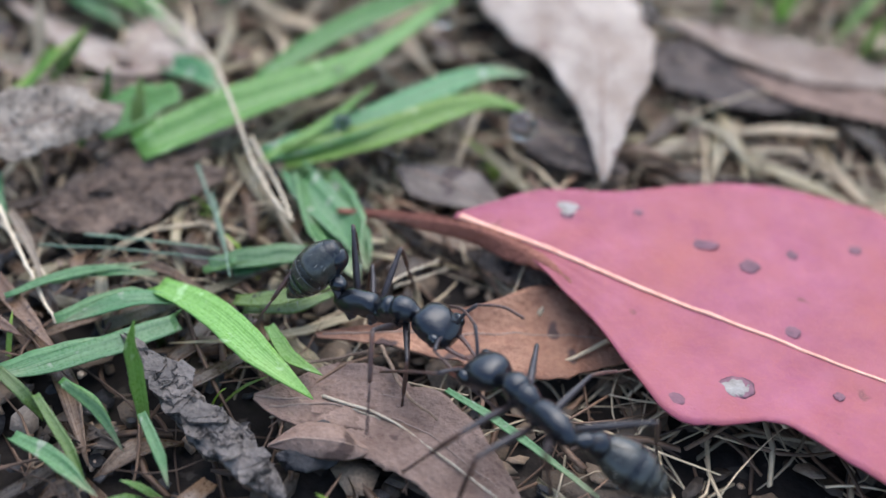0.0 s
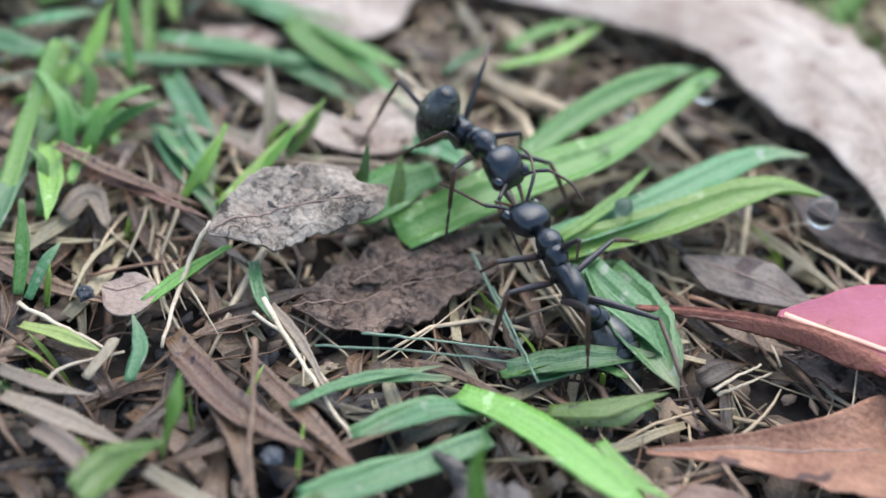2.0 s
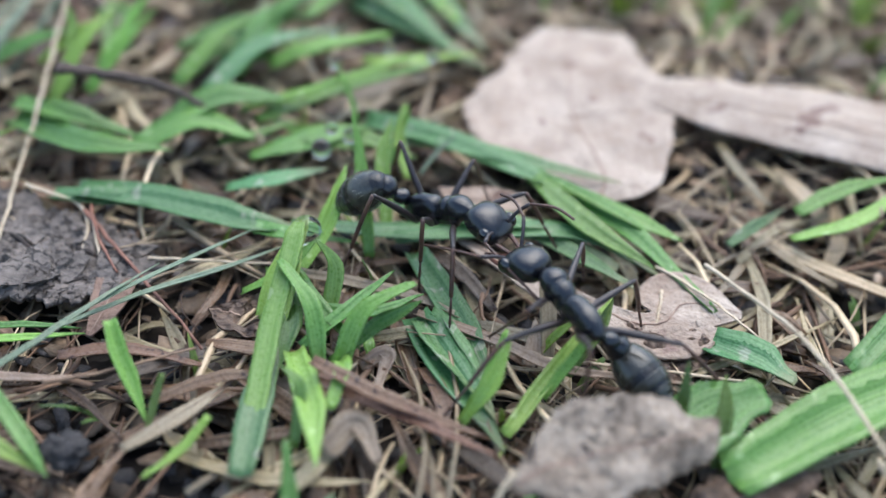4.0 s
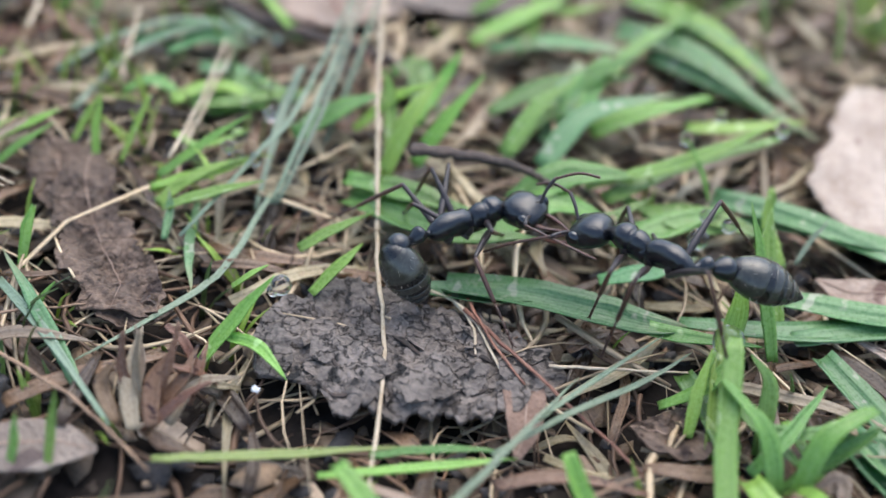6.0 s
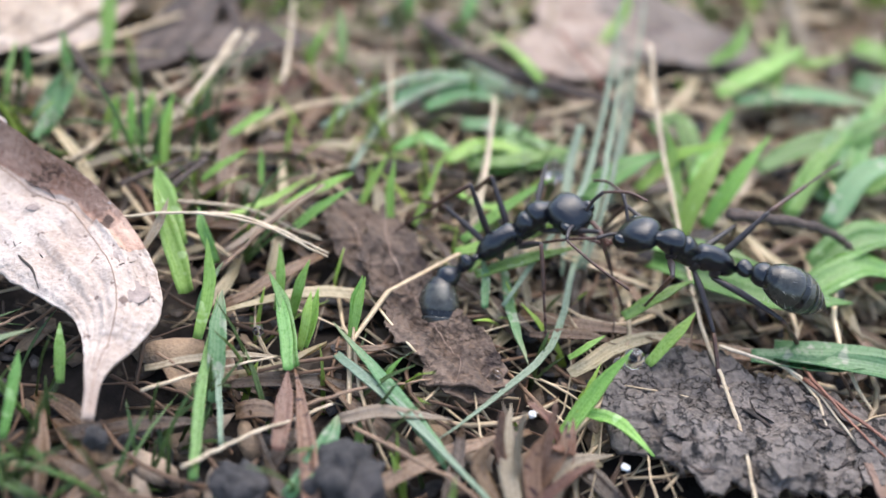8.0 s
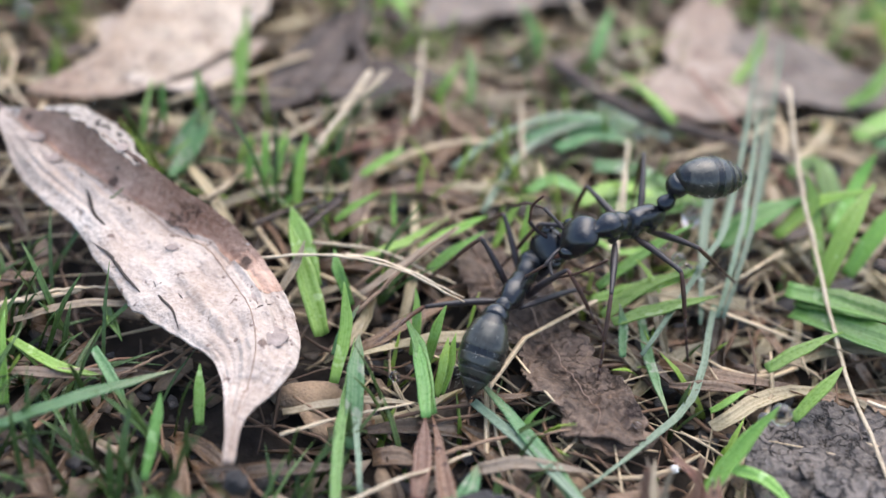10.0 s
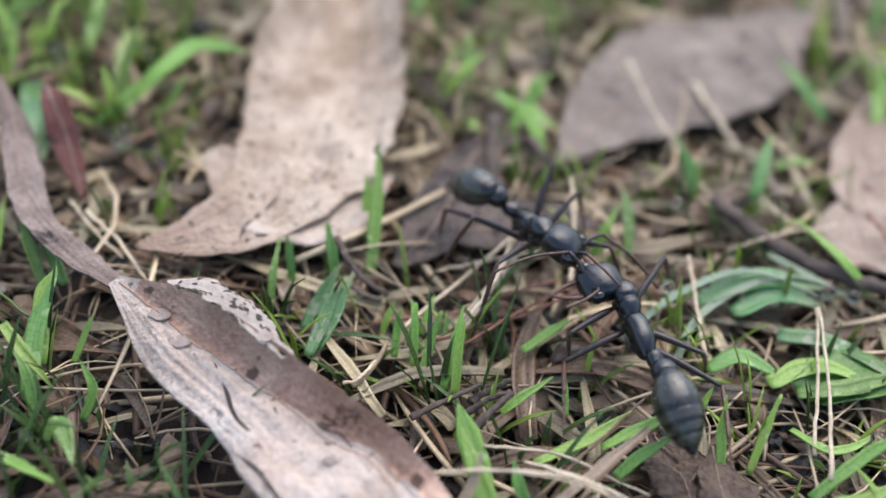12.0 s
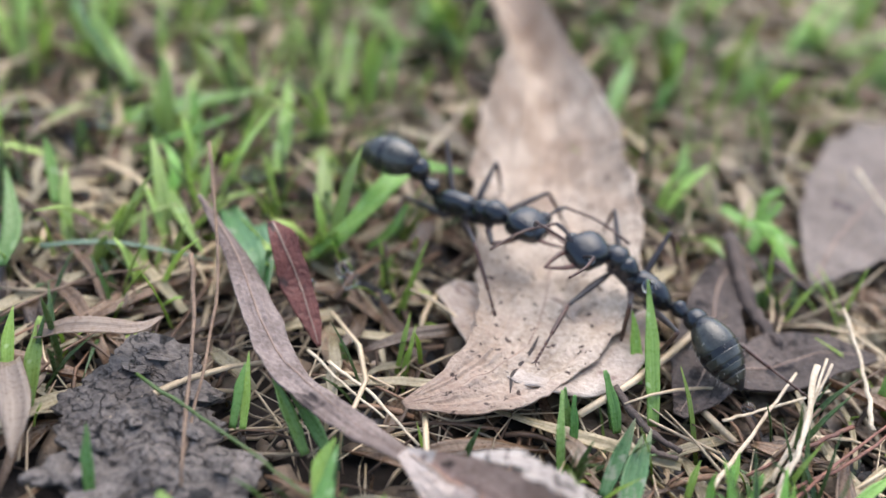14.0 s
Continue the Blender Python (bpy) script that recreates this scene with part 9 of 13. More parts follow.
    walk(ant_one['tN1'], [
        (0.00, mm(4.60, 0.00, 0.00, 35, 79, 36)), (0.25, mm(4.60, 0.00, 0.00, -173, 70, -173)), (0.50, mm(4.60, 0.00, 0.00, -166, 41, -168)),
        (0.75, mm(4.60, 0.00, 0.00, -157, 49, -159)), (1.00, mm(4.60, 0.00, 0.00, -142, 55, -146)), (1.25, mm(4.60, 0.00, 0.00, -160, 34, -163)),
        (1.50, mm(4.60, 0.00, 0.00, -163, 11, -167)), (1.75, mm(4.60, 0.00, 0.00, -163, 40, -166)), (2.00, mm(4.60, 0.00, 0.00, -169, 70, -170)),
        (2.25, mm(4.60, 0.00, 0.00, -80, 75, -83)), (2.50, mm(4.60, 0.00, 0.00, -40, 55, -45)), (2.70, mm(4.60, 0.00, 0.00, -77, 72, -80)),
        (3.23, mm(4.60, 0.00, 0.00, -74, 72, -77)), (3.75, mm(4.60, 0.00, 0.00, -69, 73, -71)), (4.28, mm(4.60, 0.00, 0.00, -61, 73, -63)),
        (4.80, mm(4.60, 0.00, 0.00, -51, 73, -53)), (5.00, mm(4.60, 0.00, 0.00, -165, 43, -167)), (5.25, mm(4.60, 0.00, 0.00, 167, 67, 168)),
        (5.50, mm(4.60, 0.00, 0.00, 86, 58, 92)), (5.75, mm(4.60, 0.00, 0.00, 66, 53, 72)), (6.00, mm(4.60, 0.00, 0.00, 51, 46, 57)),
        (6.25, mm(4.60, 0.00, 0.00, 50, 55, 55)), (6.50, mm(4.60, 0.00, 0.00, 29, 69, 31)), (6.75, mm(4.60, 0.00, 0.00, 177, 71, 177)),
        (7.00, mm(4.60, 0.00, 0.00, 179, 35, 179)), (7.25, mm(4.60, 0.00, 0.00, 147, 66, 149)), (7.50, mm(4.60, 0.00, 0.00, 0, 74, 0)),
        (7.75, mm(4.60, 0.00, 0.00, -48, 77, -50)), (8.00, mm(4.60, 0.00, 0.00, -82, 69, -86)), (8.20, mm(4.60, 0.00, 0.00, -90, 72, -93)),
        (8.72, mm(4.60, 0.00, 0.00, -131, 81, -132)), (9.25, mm(4.60, 0.00, 0.00, 140, 80, 141)), (9.78, mm(4.60, 0.00, 0.00, 107, 70, 110)),
        (10.30, mm(4.60, 0.00, 0.00, 90, 63, 95)), (10.50, mm(4.60, 0.00, 0.00, 89, 64, 93)), (10.75, mm(4.60, 0.00, 0.00, 89, 61, 94)),
        (11.00, mm(4.60, 0.00, 0.00, 89, 58, 95)), (11.25, mm(4.60, 0.00, 0.00, 96, 68, 100)), (11.50, mm(4.60, 0.00, 0.00, 93, 78, 95)),
        (11.75, mm(4.60, 0.00, 0.00, 61, 84, 62)), (12.00, mm(4.60, 0.00, 0.00, -4, 83, -4)), (12.25, mm(4.60, 0.00, 0.00, 15, 85, 15)),
        (12.50, mm(4.60, 0.00, 0.00, 51, 86, 51)), (12.75, mm(4.60, 0.00, 0.00, -37, 86, -38)), (13.00, mm(4.60, 0.00, 0.00, -54, 82, -55)),
        (13.25, mm(4.60, 0.00, 0.00, -64, 78, -66)), (13.50, mm(4.60, 0.00, 0.00, -68, 74, -71)), (13.75, mm(4.60, 0.00, 0.00, -71, 77, -73)),
        (14.00, mm(4.60, 0.00, 0.00, -75, 79, -77)),
    ])
    walk(ant_one['fN2'], [
        (0.00, mm(-3.60, -0.75, -1.10, 95, -22, 110)), (0.25, mm(-3.60, -0.75, -1.10, 136, -78, 126)), (0.50, mm(-3.60, -0.75, -1.10, -10, -45, -67)),
        (0.75, mm(-3.60, -0.75, -1.10, -6, -36, -72)), (1.00, mm(-3.60, -0.75, -1.10, -3, -27, -75)), (1.25, mm(-3.60, -0.75, -1.10, -4, -32, -78)),
        (1.50, mm(-3.60, -0.75, -1.10, -3, -37, -81)), (1.75, mm(-3.60, -0.75, -1.10, -10, -38, -62)), (2.00, mm(-3.60, -0.75, -1.10, -18, -41, -45)),
        (2.25, mm(-3.60, -0.75, -1.10, -13, -26, -38)), (2.50, mm(-3.60, -0.75, -1.10, -5, -10, -33)), (2.70, mm(-3.60, -0.75, -1.10, -8, -16, -36)),
        (3.23, mm(-3.60, -0.75, -1.10, -10, -21, -41)), (3.75, mm(-3.60, -0.75, -1.10, -11, -27, -46)), (4.28, mm(-3.60, -0.75, -1.10, -11, -32, -52)),
        (4.80, mm(-3.60, -0.75, -1.10, -11, -37, -57)), (5.00, mm(-3.60, -0.75, -1.10, -7, -47, -73)), (5.25, mm(-3.60, -0.75, -1.10, 11, -44, -116)),
        (5.50, mm(-3.60, -0.75, -1.10, 13, -24, -147)), (5.75, mm(-3.60, -0.75, -1.10, 34, -29, 170)), (6.00, mm(-3.60, -0.75, -1.10, 54, -20, 128)),
        (6.25, mm(-3.60, -0.75, -1.10, 42, -22, 144)), (6.50, mm(-3.60, -0.75, -1.10, 34, -24, 159)), (6.75, mm(-3.60, -0.75, -1.10, 28, -56, -140)),
        (7.00, mm(-3.60, -0.75, -1.10, -6, -32, -69)), (7.25, mm(-3.60, -0.75, -1.10, -4, -29, -74)), (7.50, mm(-3.60, -0.75, -1.10, -2, -25, -79)),
        (7.75, mm(-3.60, -0.75, -1.10, -4, -34, -77)), (8.00, mm(-3.60, -0.75, -1.10, -8, -42, -69)), (8.20, mm(-3.60, -0.75, -1.10, -10, -45, -66)),
        (8.72, mm(-3.60, -0.75, -1.10, -9, -51, -71)), (9.25, mm(-3.60, -0.75, -1.10, -5, -56, -81)), (9.78, mm(-3.60, -0.75, -1.10, 2, -56, -93)),
        (10.30, mm(-3.60, -0.75, -1.10, 6, -54, -102)), (10.50, mm(-3.60, -0.75, -1.10, 5, -52, -100)), (10.75, mm(-3.60, -0.75, -1.10, 7, -53, -104)),
        (11.00, mm(-3.60, -0.75, -1.10, 9, -54, -108)), (11.25, mm(-3.60, -0.75, -1.10, -14, -36, -47)), (11.50, mm(-3.60, -0.75, -1.10, 5, 9, -31)),
        (11.75, mm(-3.60, -0.75, -1.10, 1, 7, -80)), (12.00, mm(-3.60, -0.75, -1.10, 1, -3, -128)), (12.25, mm(-3.60, -0.75, -1.10, 5, -26, -110)),
        (12.50, mm(-3.60, -0.75, -1.10, -3, -44, -83)), (12.75, mm(-3.60, -0.75, -1.10, -2, -16, -79)), (13.00, mm(-3.60, -0.75, -1.10, 1, 12, -81)),
        (13.25, mm(-3.60, -0.75, -1.10, -0, 5, -99)), (13.50, mm(-3.60, -0.75, -1.10, 1, -4, -115)), (13.75, mm(-3.60, -0.75, -1.10, 2, -24, -98)),
        (14.00, mm(-3.60, -0.75, -1.10, -6, -43, -76)),
    ])
    walk(ant_one['tN2'], [
        (0.00, mm(4.60, 0.00, 0.00, -81, 14, -97)), (0.25, mm(4.60, 0.00, 0.00, -142, 3, -152)), (0.50, mm(4.60, 0.00, 0.00, -148, 59, -151)),
        (0.75, mm(4.60, 0.00, 0.00, -142, 50, -146)), (1.00, mm(4.60, 0.00, 0.00, -137, 41, -143)), (1.25, mm(4.60, 0.00, 0.00, -141, 55, -144)),
        (1.50, mm(4.60, 0.00, 0.00, -147, 68, -149)), (1.75, mm(4.60, 0.00, 0.00, -136, 44, -142)), (2.00, mm(4.60, 0.00, 0.00, -127, 23, -136)),
        (2.25, mm(4.60, 0.00, 0.00, -146, 42, -150)), (2.50, mm(4.60, 0.00, 0.00, -157, 64, -158)), (2.70, mm(4.60, 0.00, 0.00, -160, 67, -162)),
        (3.23, mm(4.60, 0.00, 0.00, -162, 60, -164)), (3.75, mm(4.60, 0.00, 0.00, -163, 53, -165)), (4.28, mm(4.60, 0.00, 0.00, -164, 46, -166)),
        (4.80, mm(4.60, 0.00, 0.00, -164, 39, -167)), (5.00, mm(4.60, 0.00, 0.00, -155, 38, -159)), (5.25, mm(4.60, 0.00, 0.00, -152, 70, -153)),
        (5.50, mm(4.60, 0.00, 0.00, 38, 75, 39)), (5.75, mm(4.60, 0.00, 0.00, -131, 45, -137)), (6.00, mm(4.60, 0.00, 0.00, -68, -2, -88)),
        (6.25, mm(4.60, 0.00, 0.00, -76, 9, -93)), (6.50, mm(4.60, 0.00, 0.00, -83, 19, -97)), (6.75, mm(4.60, 0.00, 0.00, -140, 7, -150)),
        (7.00, mm(4.60, 0.00, 0.00, -177, 44, -178)), (7.25, mm(4.60, 0.00, 0.00, 167, 57, 168)), (7.50, mm(4.60, 0.00, 0.00, 142, 73, 143)),
        (7.75, mm(4.60, 0.00, 0.00, -141, 71, -143)), (8.00, mm(4.60, 0.00, 0.00, -109, 54, -115)), (8.20, mm(4.60, 0.00, 0.00, -113, 54, -119)),
        (8.72, mm(4.60, 0.00, 0.00, -131, 58, -135)), (9.25, mm(4.60, 0.00, 0.00, -153, 62, -155)), (9.78, mm(4.60, 0.00, 0.00, -179, 66, -179)),
        (10.30, mm(4.60, 0.00, 0.00, 152, 69, 154)), (10.50, mm(4.60, 0.00, 0.00, 151, 70, 153)), (10.75, mm(4.60, 0.00, 0.00, 147, 68, 149)),
        (11.00, mm(4.60, 0.00, 0.00, 142, 66, 145)), (11.25, mm(4.60, 0.00, 0.00, -108, 23, -120)), (11.50, mm(4.60, 0.00, 0.00, -164, -13, -170)),
        (11.75, mm(4.60, 0.00, 0.00, -112, 37, -120)), (12.00, mm(4.60, 0.00, 0.00, 70, 65, 74)), (12.25, mm(4.60, 0.00, 0.00, 86, 82, 88)),
        (12.50, mm(4.60, 0.00, 0.00, -147, 73, -149)), (12.75, mm(4.60, 0.00, 0.00, -24, 73, -25)), (13.00, mm(4.60, 0.00, 0.00, -3, 40, -4)),
        (13.25, mm(4.60, 0.00, 0.00, 4, 48, 5)), (13.50, mm(4.60, 0.00, 0.00, 12, 57, 13)), (13.75, mm(4.60, 0.00, 0.00, -42, 74, -44)),
        (14.00, mm(4.60, 0.00, 0.00, -120, 64, -124)),
    ])
    walk(ant_one['fN3'], [
        (0.00, mm(-5.20, -0.75, -1.00, 78, -52, 151)), (0.25, mm(-5.20, -0.75, -1.00, 67, -55, 166)), (0.50, mm(-5.20, -0.75, -1.00, 54, -57, -176)),
        (0.75, mm(-5.20, -0.75, -1.00, 60, -60, -180)), (1.00, mm(-5.20, -0.75, -1.00, 66, -62, 176)), (1.25, mm(-5.20, -0.75, -1.00, 65, -47, 158)),
        (1.50, mm(-5.20, -0.75, -1.00, 53, -30, 147)), (1.75, mm(-5.20, -0.75, -1.00, 44, -42, 177)), (2.00, mm(-5.20, -0.75, -1.00, 28, -48, -149)),
        (2.25, mm(-5.20, -0.75, -1.00, 1, -42, -92)), (2.50, mm(-5.20, -0.75, -1.00, -4, -15, -59)), (2.70, mm(-5.20, -0.75, -1.00, -5, -18, -57)),
        (3.23, mm(-5.20, -0.75, -1.00, -7, -30, -65)), (3.75, mm(-5.20, -0.75, -1.00, -6, -42, -74)), (4.28, mm(-5.20, -0.75, -1.00, -2, -53, -85)),
        (4.80, mm(-5.20, -0.75, -1.00, 7, -63, -101)), (5.00, mm(-5.20, -0.75, -1.00, 24, -34, -159)), (5.25, mm(-5.20, -0.75, -1.00, 25, -21, 169)),
        (5.50, mm(-5.20, -0.75, -1.00, 12, -6, 143)), (5.75, mm(-5.20, -0.75, -1.00, 44, -11, 117)), (6.00, mm(-5.20, -0.75, -1.00, 125, -20, 100)),
        (6.25, mm(-5.20, -0.75, -1.00, 85, -26, 118)), (6.50, mm(-5.20, -0.75, -1.00, 65, -37, 145)), (6.75, mm(-5.20, -0.75, -1.00, 97, -41, 127)),
        (7.00, mm(-5.20, -0.75, -1.00, 132, -39, 108)), (7.25, mm(-5.20, -0.75, -1.00, 131, -32, 105)), (7.50, mm(-5.20, -0.75, -1.00, 134, -24, 100)),
        (7.75, mm(-5.20, -0.75, -1.00, 129, -32, 105)), (8.00, mm(-5.20, -0.75, -1.00, 133, -41, 108)), (8.20, mm(-5.20, -0.75, -1.00, 52, -29, 145)),
        (8.72, mm(-5.20, -0.75, -1.00, 49, -13, 118)), (9.25, mm(-5.20, -0.75, -1.00, 29, 10, 53)), (9.78, mm(-5.20, -0.75, -1.00, 5, 7, -16)),
        (10.30, mm(-5.20, -0.75, -1.00, -0, -0, -42)), (10.50, mm(-5.20, -0.75, -1.00, 0, 0, -47)), (10.75, mm(-5.20, -0.75, -1.00, -3, -23, -77)),
        (11.00, mm(-5.20, -0.75, -1.00, 9, -34, -117)), (11.25, mm(-5.20, -0.75, -1.00, 16, -35, -138)),
        (11.50, mm(-5.20, -0.75, -1.00, 28, -40, -160)), (11.75, mm(-5.20, -0.75, -1.00, 11, -21, -145)), (12.00, mm(-5.20, -0.75, -1.00, -0, 0, -135)),
        (12.25, mm(-5.20, -0.75, -1.00, 2, -4, -137)), (12.50, mm(-5.20, -0.75, -1.00, 3, -7, -140)), (12.75, mm(-5.20, -0.75, -1.00, 8, -15, -145)),
        (13.00, mm(-5.20, -0.75, -1.00, 14, -24, -150)), (13.25, mm(-5.20, -0.75, -1.00, 17, -31, -148)),
        (13.50, mm(-5.20, -0.75, -1.00, 20, -37, -146)), (13.75, mm(-5.20, -0.75, -1.00, 19, -26, -161)),
        (14.00, mm(-5.20, -0.75, -1.00, 11, -13, -174)),
    ])
    walk(ant_one['tN3'], [
        (0.00, mm(5.60, 0.00, 0.00, -135, 59, -138)), (0.25, mm(5.60, 0.00, 0.00, -120, 50, -126)), (0.50, mm(5.60, 0.00, 0.00, -111, 38, -120)),
        (0.75, mm(5.60, 0.00, 0.00, -101, 28, -112)), (1.00, mm(5.60, 0.00, 0.00, -91, 18, -105)), (1.25, mm(5.60, 0.00, 0.00, -72, 30, -83)),
        (1.50, mm(5.60, 0.00, 0.00, -46, 44, -53)), (1.75, mm(5.60, 0.00, 0.00, -74, 47, -82)), (2.00, mm(5.60, 0.00, 0.00, -106, 50, -112)),
        (2.25, mm(5.60, 0.00, 0.00, -117, 44, -124)), (2.50, mm(5.60, 0.00, 0.00, -118, 47, -125)), (2.70, mm(5.60, 0.00, 0.00, -133, 56, -137)),
        (3.23, mm(5.60, 0.00, 0.00, -131, 52, -136)), (3.75, mm(5.60, 0.00, 0.00, -127, 48, -133)), (4.28, mm(5.60, 0.00, 0.00, -123, 45, -130)),
        (4.80, mm(5.60, 0.00, 0.00, -119, 43, -126)), (5.00, mm(5.60, 0.00, 0.00, -54, 61, -58)), (5.25, mm(5.60, 0.00, 0.00, -90, 78, -92)),
        (5.50, mm(5.60, 0.00, 0.00, -171, 74, -171)), (5.75, mm(5.60, 0.00, 0.00, -80, 62, -85)), (6.00, mm(5.60, 0.00, 0.00, -48, -12, -69)),
        (6.25, mm(5.60, 0.00, 0.00, -92, 27, -103)), (6.50, mm(5.60, 0.00, 0.00, -128, 27, -136)), (6.75, mm(5.60, 0.00, 0.00, -105, -1, -123)),
        (7.00, mm(5.60, 0.00, 0.00, -79, -30, -112)), (7.25, mm(5.60, 0.00, 0.00, -65, -43, -111)), (7.50, mm(5.60, 0.00, 0.00, -42, -59, -115)),
        (7.75, mm(5.60, 0.00, 0.00, -44, -44, -87)), (8.00, mm(5.60, 0.00, 0.00, -32, -42, -65)), (8.20, mm(5.60, 0.00, 0.00, -14, 17, -19)),
        (8.72, mm(5.60, 0.00, 0.00, 61, 46, 68)), (9.25, mm(5.60, 0.00, 0.00, -153, 64, -155)), (9.78, mm(5.60, 0.00, 0.00, -9, 50, -10)),
        (10.30, mm(5.60, 0.00, 0.00, 18, 35, 21)), (10.50, mm(5.60, 0.00, 0.00, -80, 46, -88)), (10.75, mm(5.60, 0.00, 0.00, -99, 57, -105)),
        (11.00, mm(5.60, 0.00, 0.00, 148, 47, 152)), (11.25, mm(5.60, 0.00, 0.00, 161, 47, 164)), (11.50, mm(5.60, 0.00, 0.00, 175, 44, 176)),
        (11.75, mm(5.60, 0.00, 0.00, -59, 55, -64)), (12.00, mm(5.60, 0.00, 0.00, -45, -8, -64)), (12.25, mm(5.60, 0.00, 0.00, -51, -7, -70)),
        (12.50, mm(5.60, 0.00, 0.00, -56, -6, -76)), (12.75, mm(5.60, 0.00, 0.00, -51, 28, -61)), (13.00, mm(5.60, 0.00, 0.00, -36, 62, -39)),
        (13.25, mm(5.60, 0.00, 0.00, -41, 70, -44)), (13.50, mm(5.60, 0.00, 0.00, -44, 76, -45)), (13.75, mm(5.60, 0.00, 0.00, -19, 32, -23)),
        (14.00, mm(5.60, 0.00, 0.00, -15, -15, -23)),
    ])
    walk(ant_one['fF1'], [
        (0.00, mm(-1.50, 0.75, -1.00, -13, 3, -64)), (0.25, mm(-1.50, 0.75, -1.00, -42, 16, -50)), (0.50, mm(-1.50, 0.75, -1.00, -55, 30, -35)),
        (0.75, mm(-1.50, 0.75, -1.00, -17, 20, 11)), (1.00, mm(-1.50, 0.75, -1.00, -0, 0, 50)), (1.25, mm(-1.50, 0.75, -1.00, 4, -11, 46)),
        (1.50, mm(-1.50, 0.75, -1.00, 9, -23, 45)), (1.75, mm(-1.50, 0.75, -1.00, 2, -5, 48)), (2.00, mm(-1.50, 0.75, -1.00, -4, 12, 52)),
        (2.25, mm(-1.50, 0.75, -1.00, -5, 14, 53)), (2.50, mm(-1.50, 0.75, -1.00, -5, 16, 55)), (2.70, mm(-1.50, 0.75, -1.00, 3, -7, 47)),
        (3.23, mm(-1.50, 0.75, -1.00, 2, -6, 47)), (3.75, mm(-1.50, 0.75, -1.00, 2, -6, 48)), (4.28, mm(-1.50, 0.75, -1.00, 2, -5, 48)),
        (4.80, mm(-1.50, 0.75, -1.00, 2, -4, 49)), (5.00, mm(-1.50, 0.75, -1.00, -2, 7, 52)), (5.25, mm(-1.50, 0.75, -1.00, -13, 10, -13)),
        (5.50, mm(-1.50, 0.75, -1.00, -55, 7, -76)), (5.75, mm(-1.50, 0.75, -1.00, -119, -10, -96)), (6.00, mm(-1.50, 0.75, -1.00, -92, -27, -116)),
        (6.25, mm(-1.50, 0.75, -1.00, -112, -24, -106)), (6.50, mm(-1.50, 0.75, -1.00, -157, -21, -94)), (6.75, mm(-1.50, 0.75, -1.00, 109, -56, -49)),
        (7.00, mm(-1.50, 0.75, -1.00, 10, -23, 44)), (7.25, mm(-1.50, 0.75, -1.00, 3, -9, 49)), (7.50, mm(-1.50, 0.75, -1.00, 3, -9, 49)),
        (7.75, mm(-1.50, 0.75, -1.00, 3, -8, 48)), (8.00, mm(-1.50, 0.75, -1.00, 3, -6, 46)), (8.20, mm(-1.50, 0.75, -1.00, 5, -11, 45)),
        (8.72, mm(-1.50, 0.75, -1.00, 9, -20, 41)), (9.25, mm(-1.50, 0.75, -1.00, 15, -32, 41)), (9.78, mm(-1.50, 0.75, -1.00, 18, -43, 46)),
        (10.30, mm(-1.50, 0.75, -1.00, 16, -50, 56)), (10.50, mm(-1.50, 0.75, -1.00, 16, -48, 55)), (10.75, mm(-1.50, 0.75, -1.00, 16, -51, 58)),
        (11.00, mm(-1.50, 0.75, -1.00, 15, -54, 61)), (11.25, mm(-1.50, 0.75, -1.00, 16, -47, 54)), (11.50, mm(-1.50, 0.75, -1.00, 14, -36, 48)),
        (11.75, mm(-1.50, 0.75, -1.00, 1, -26, 86)), (12.00, mm(-1.50, 0.75, -1.00, -2, -9, 117)), (12.25, mm(-1.50, 0.75, -1.00, -1, -5, 118)),
        (12.50, mm(-1.50, 0.75, -1.00, -0, -1, 119)), (12.75, mm(-1.50, 0.75, -1.00, -1, -5, 104)), (13.00, mm(-1.50, 0.75, -1.00, 0, -6, 88)),
        (13.25, mm(-1.50, 0.75, -1.00, -1, -14, 95)), (13.50, mm(-1.50, 0.75, -1.00, -2, -21, 101)), (13.75, mm(-1.50, 0.75, -1.00, -0, -5, 92)),
        (14.00, mm(-1.50, 0.75, -1.00, -1, 10, 83)),
    ])
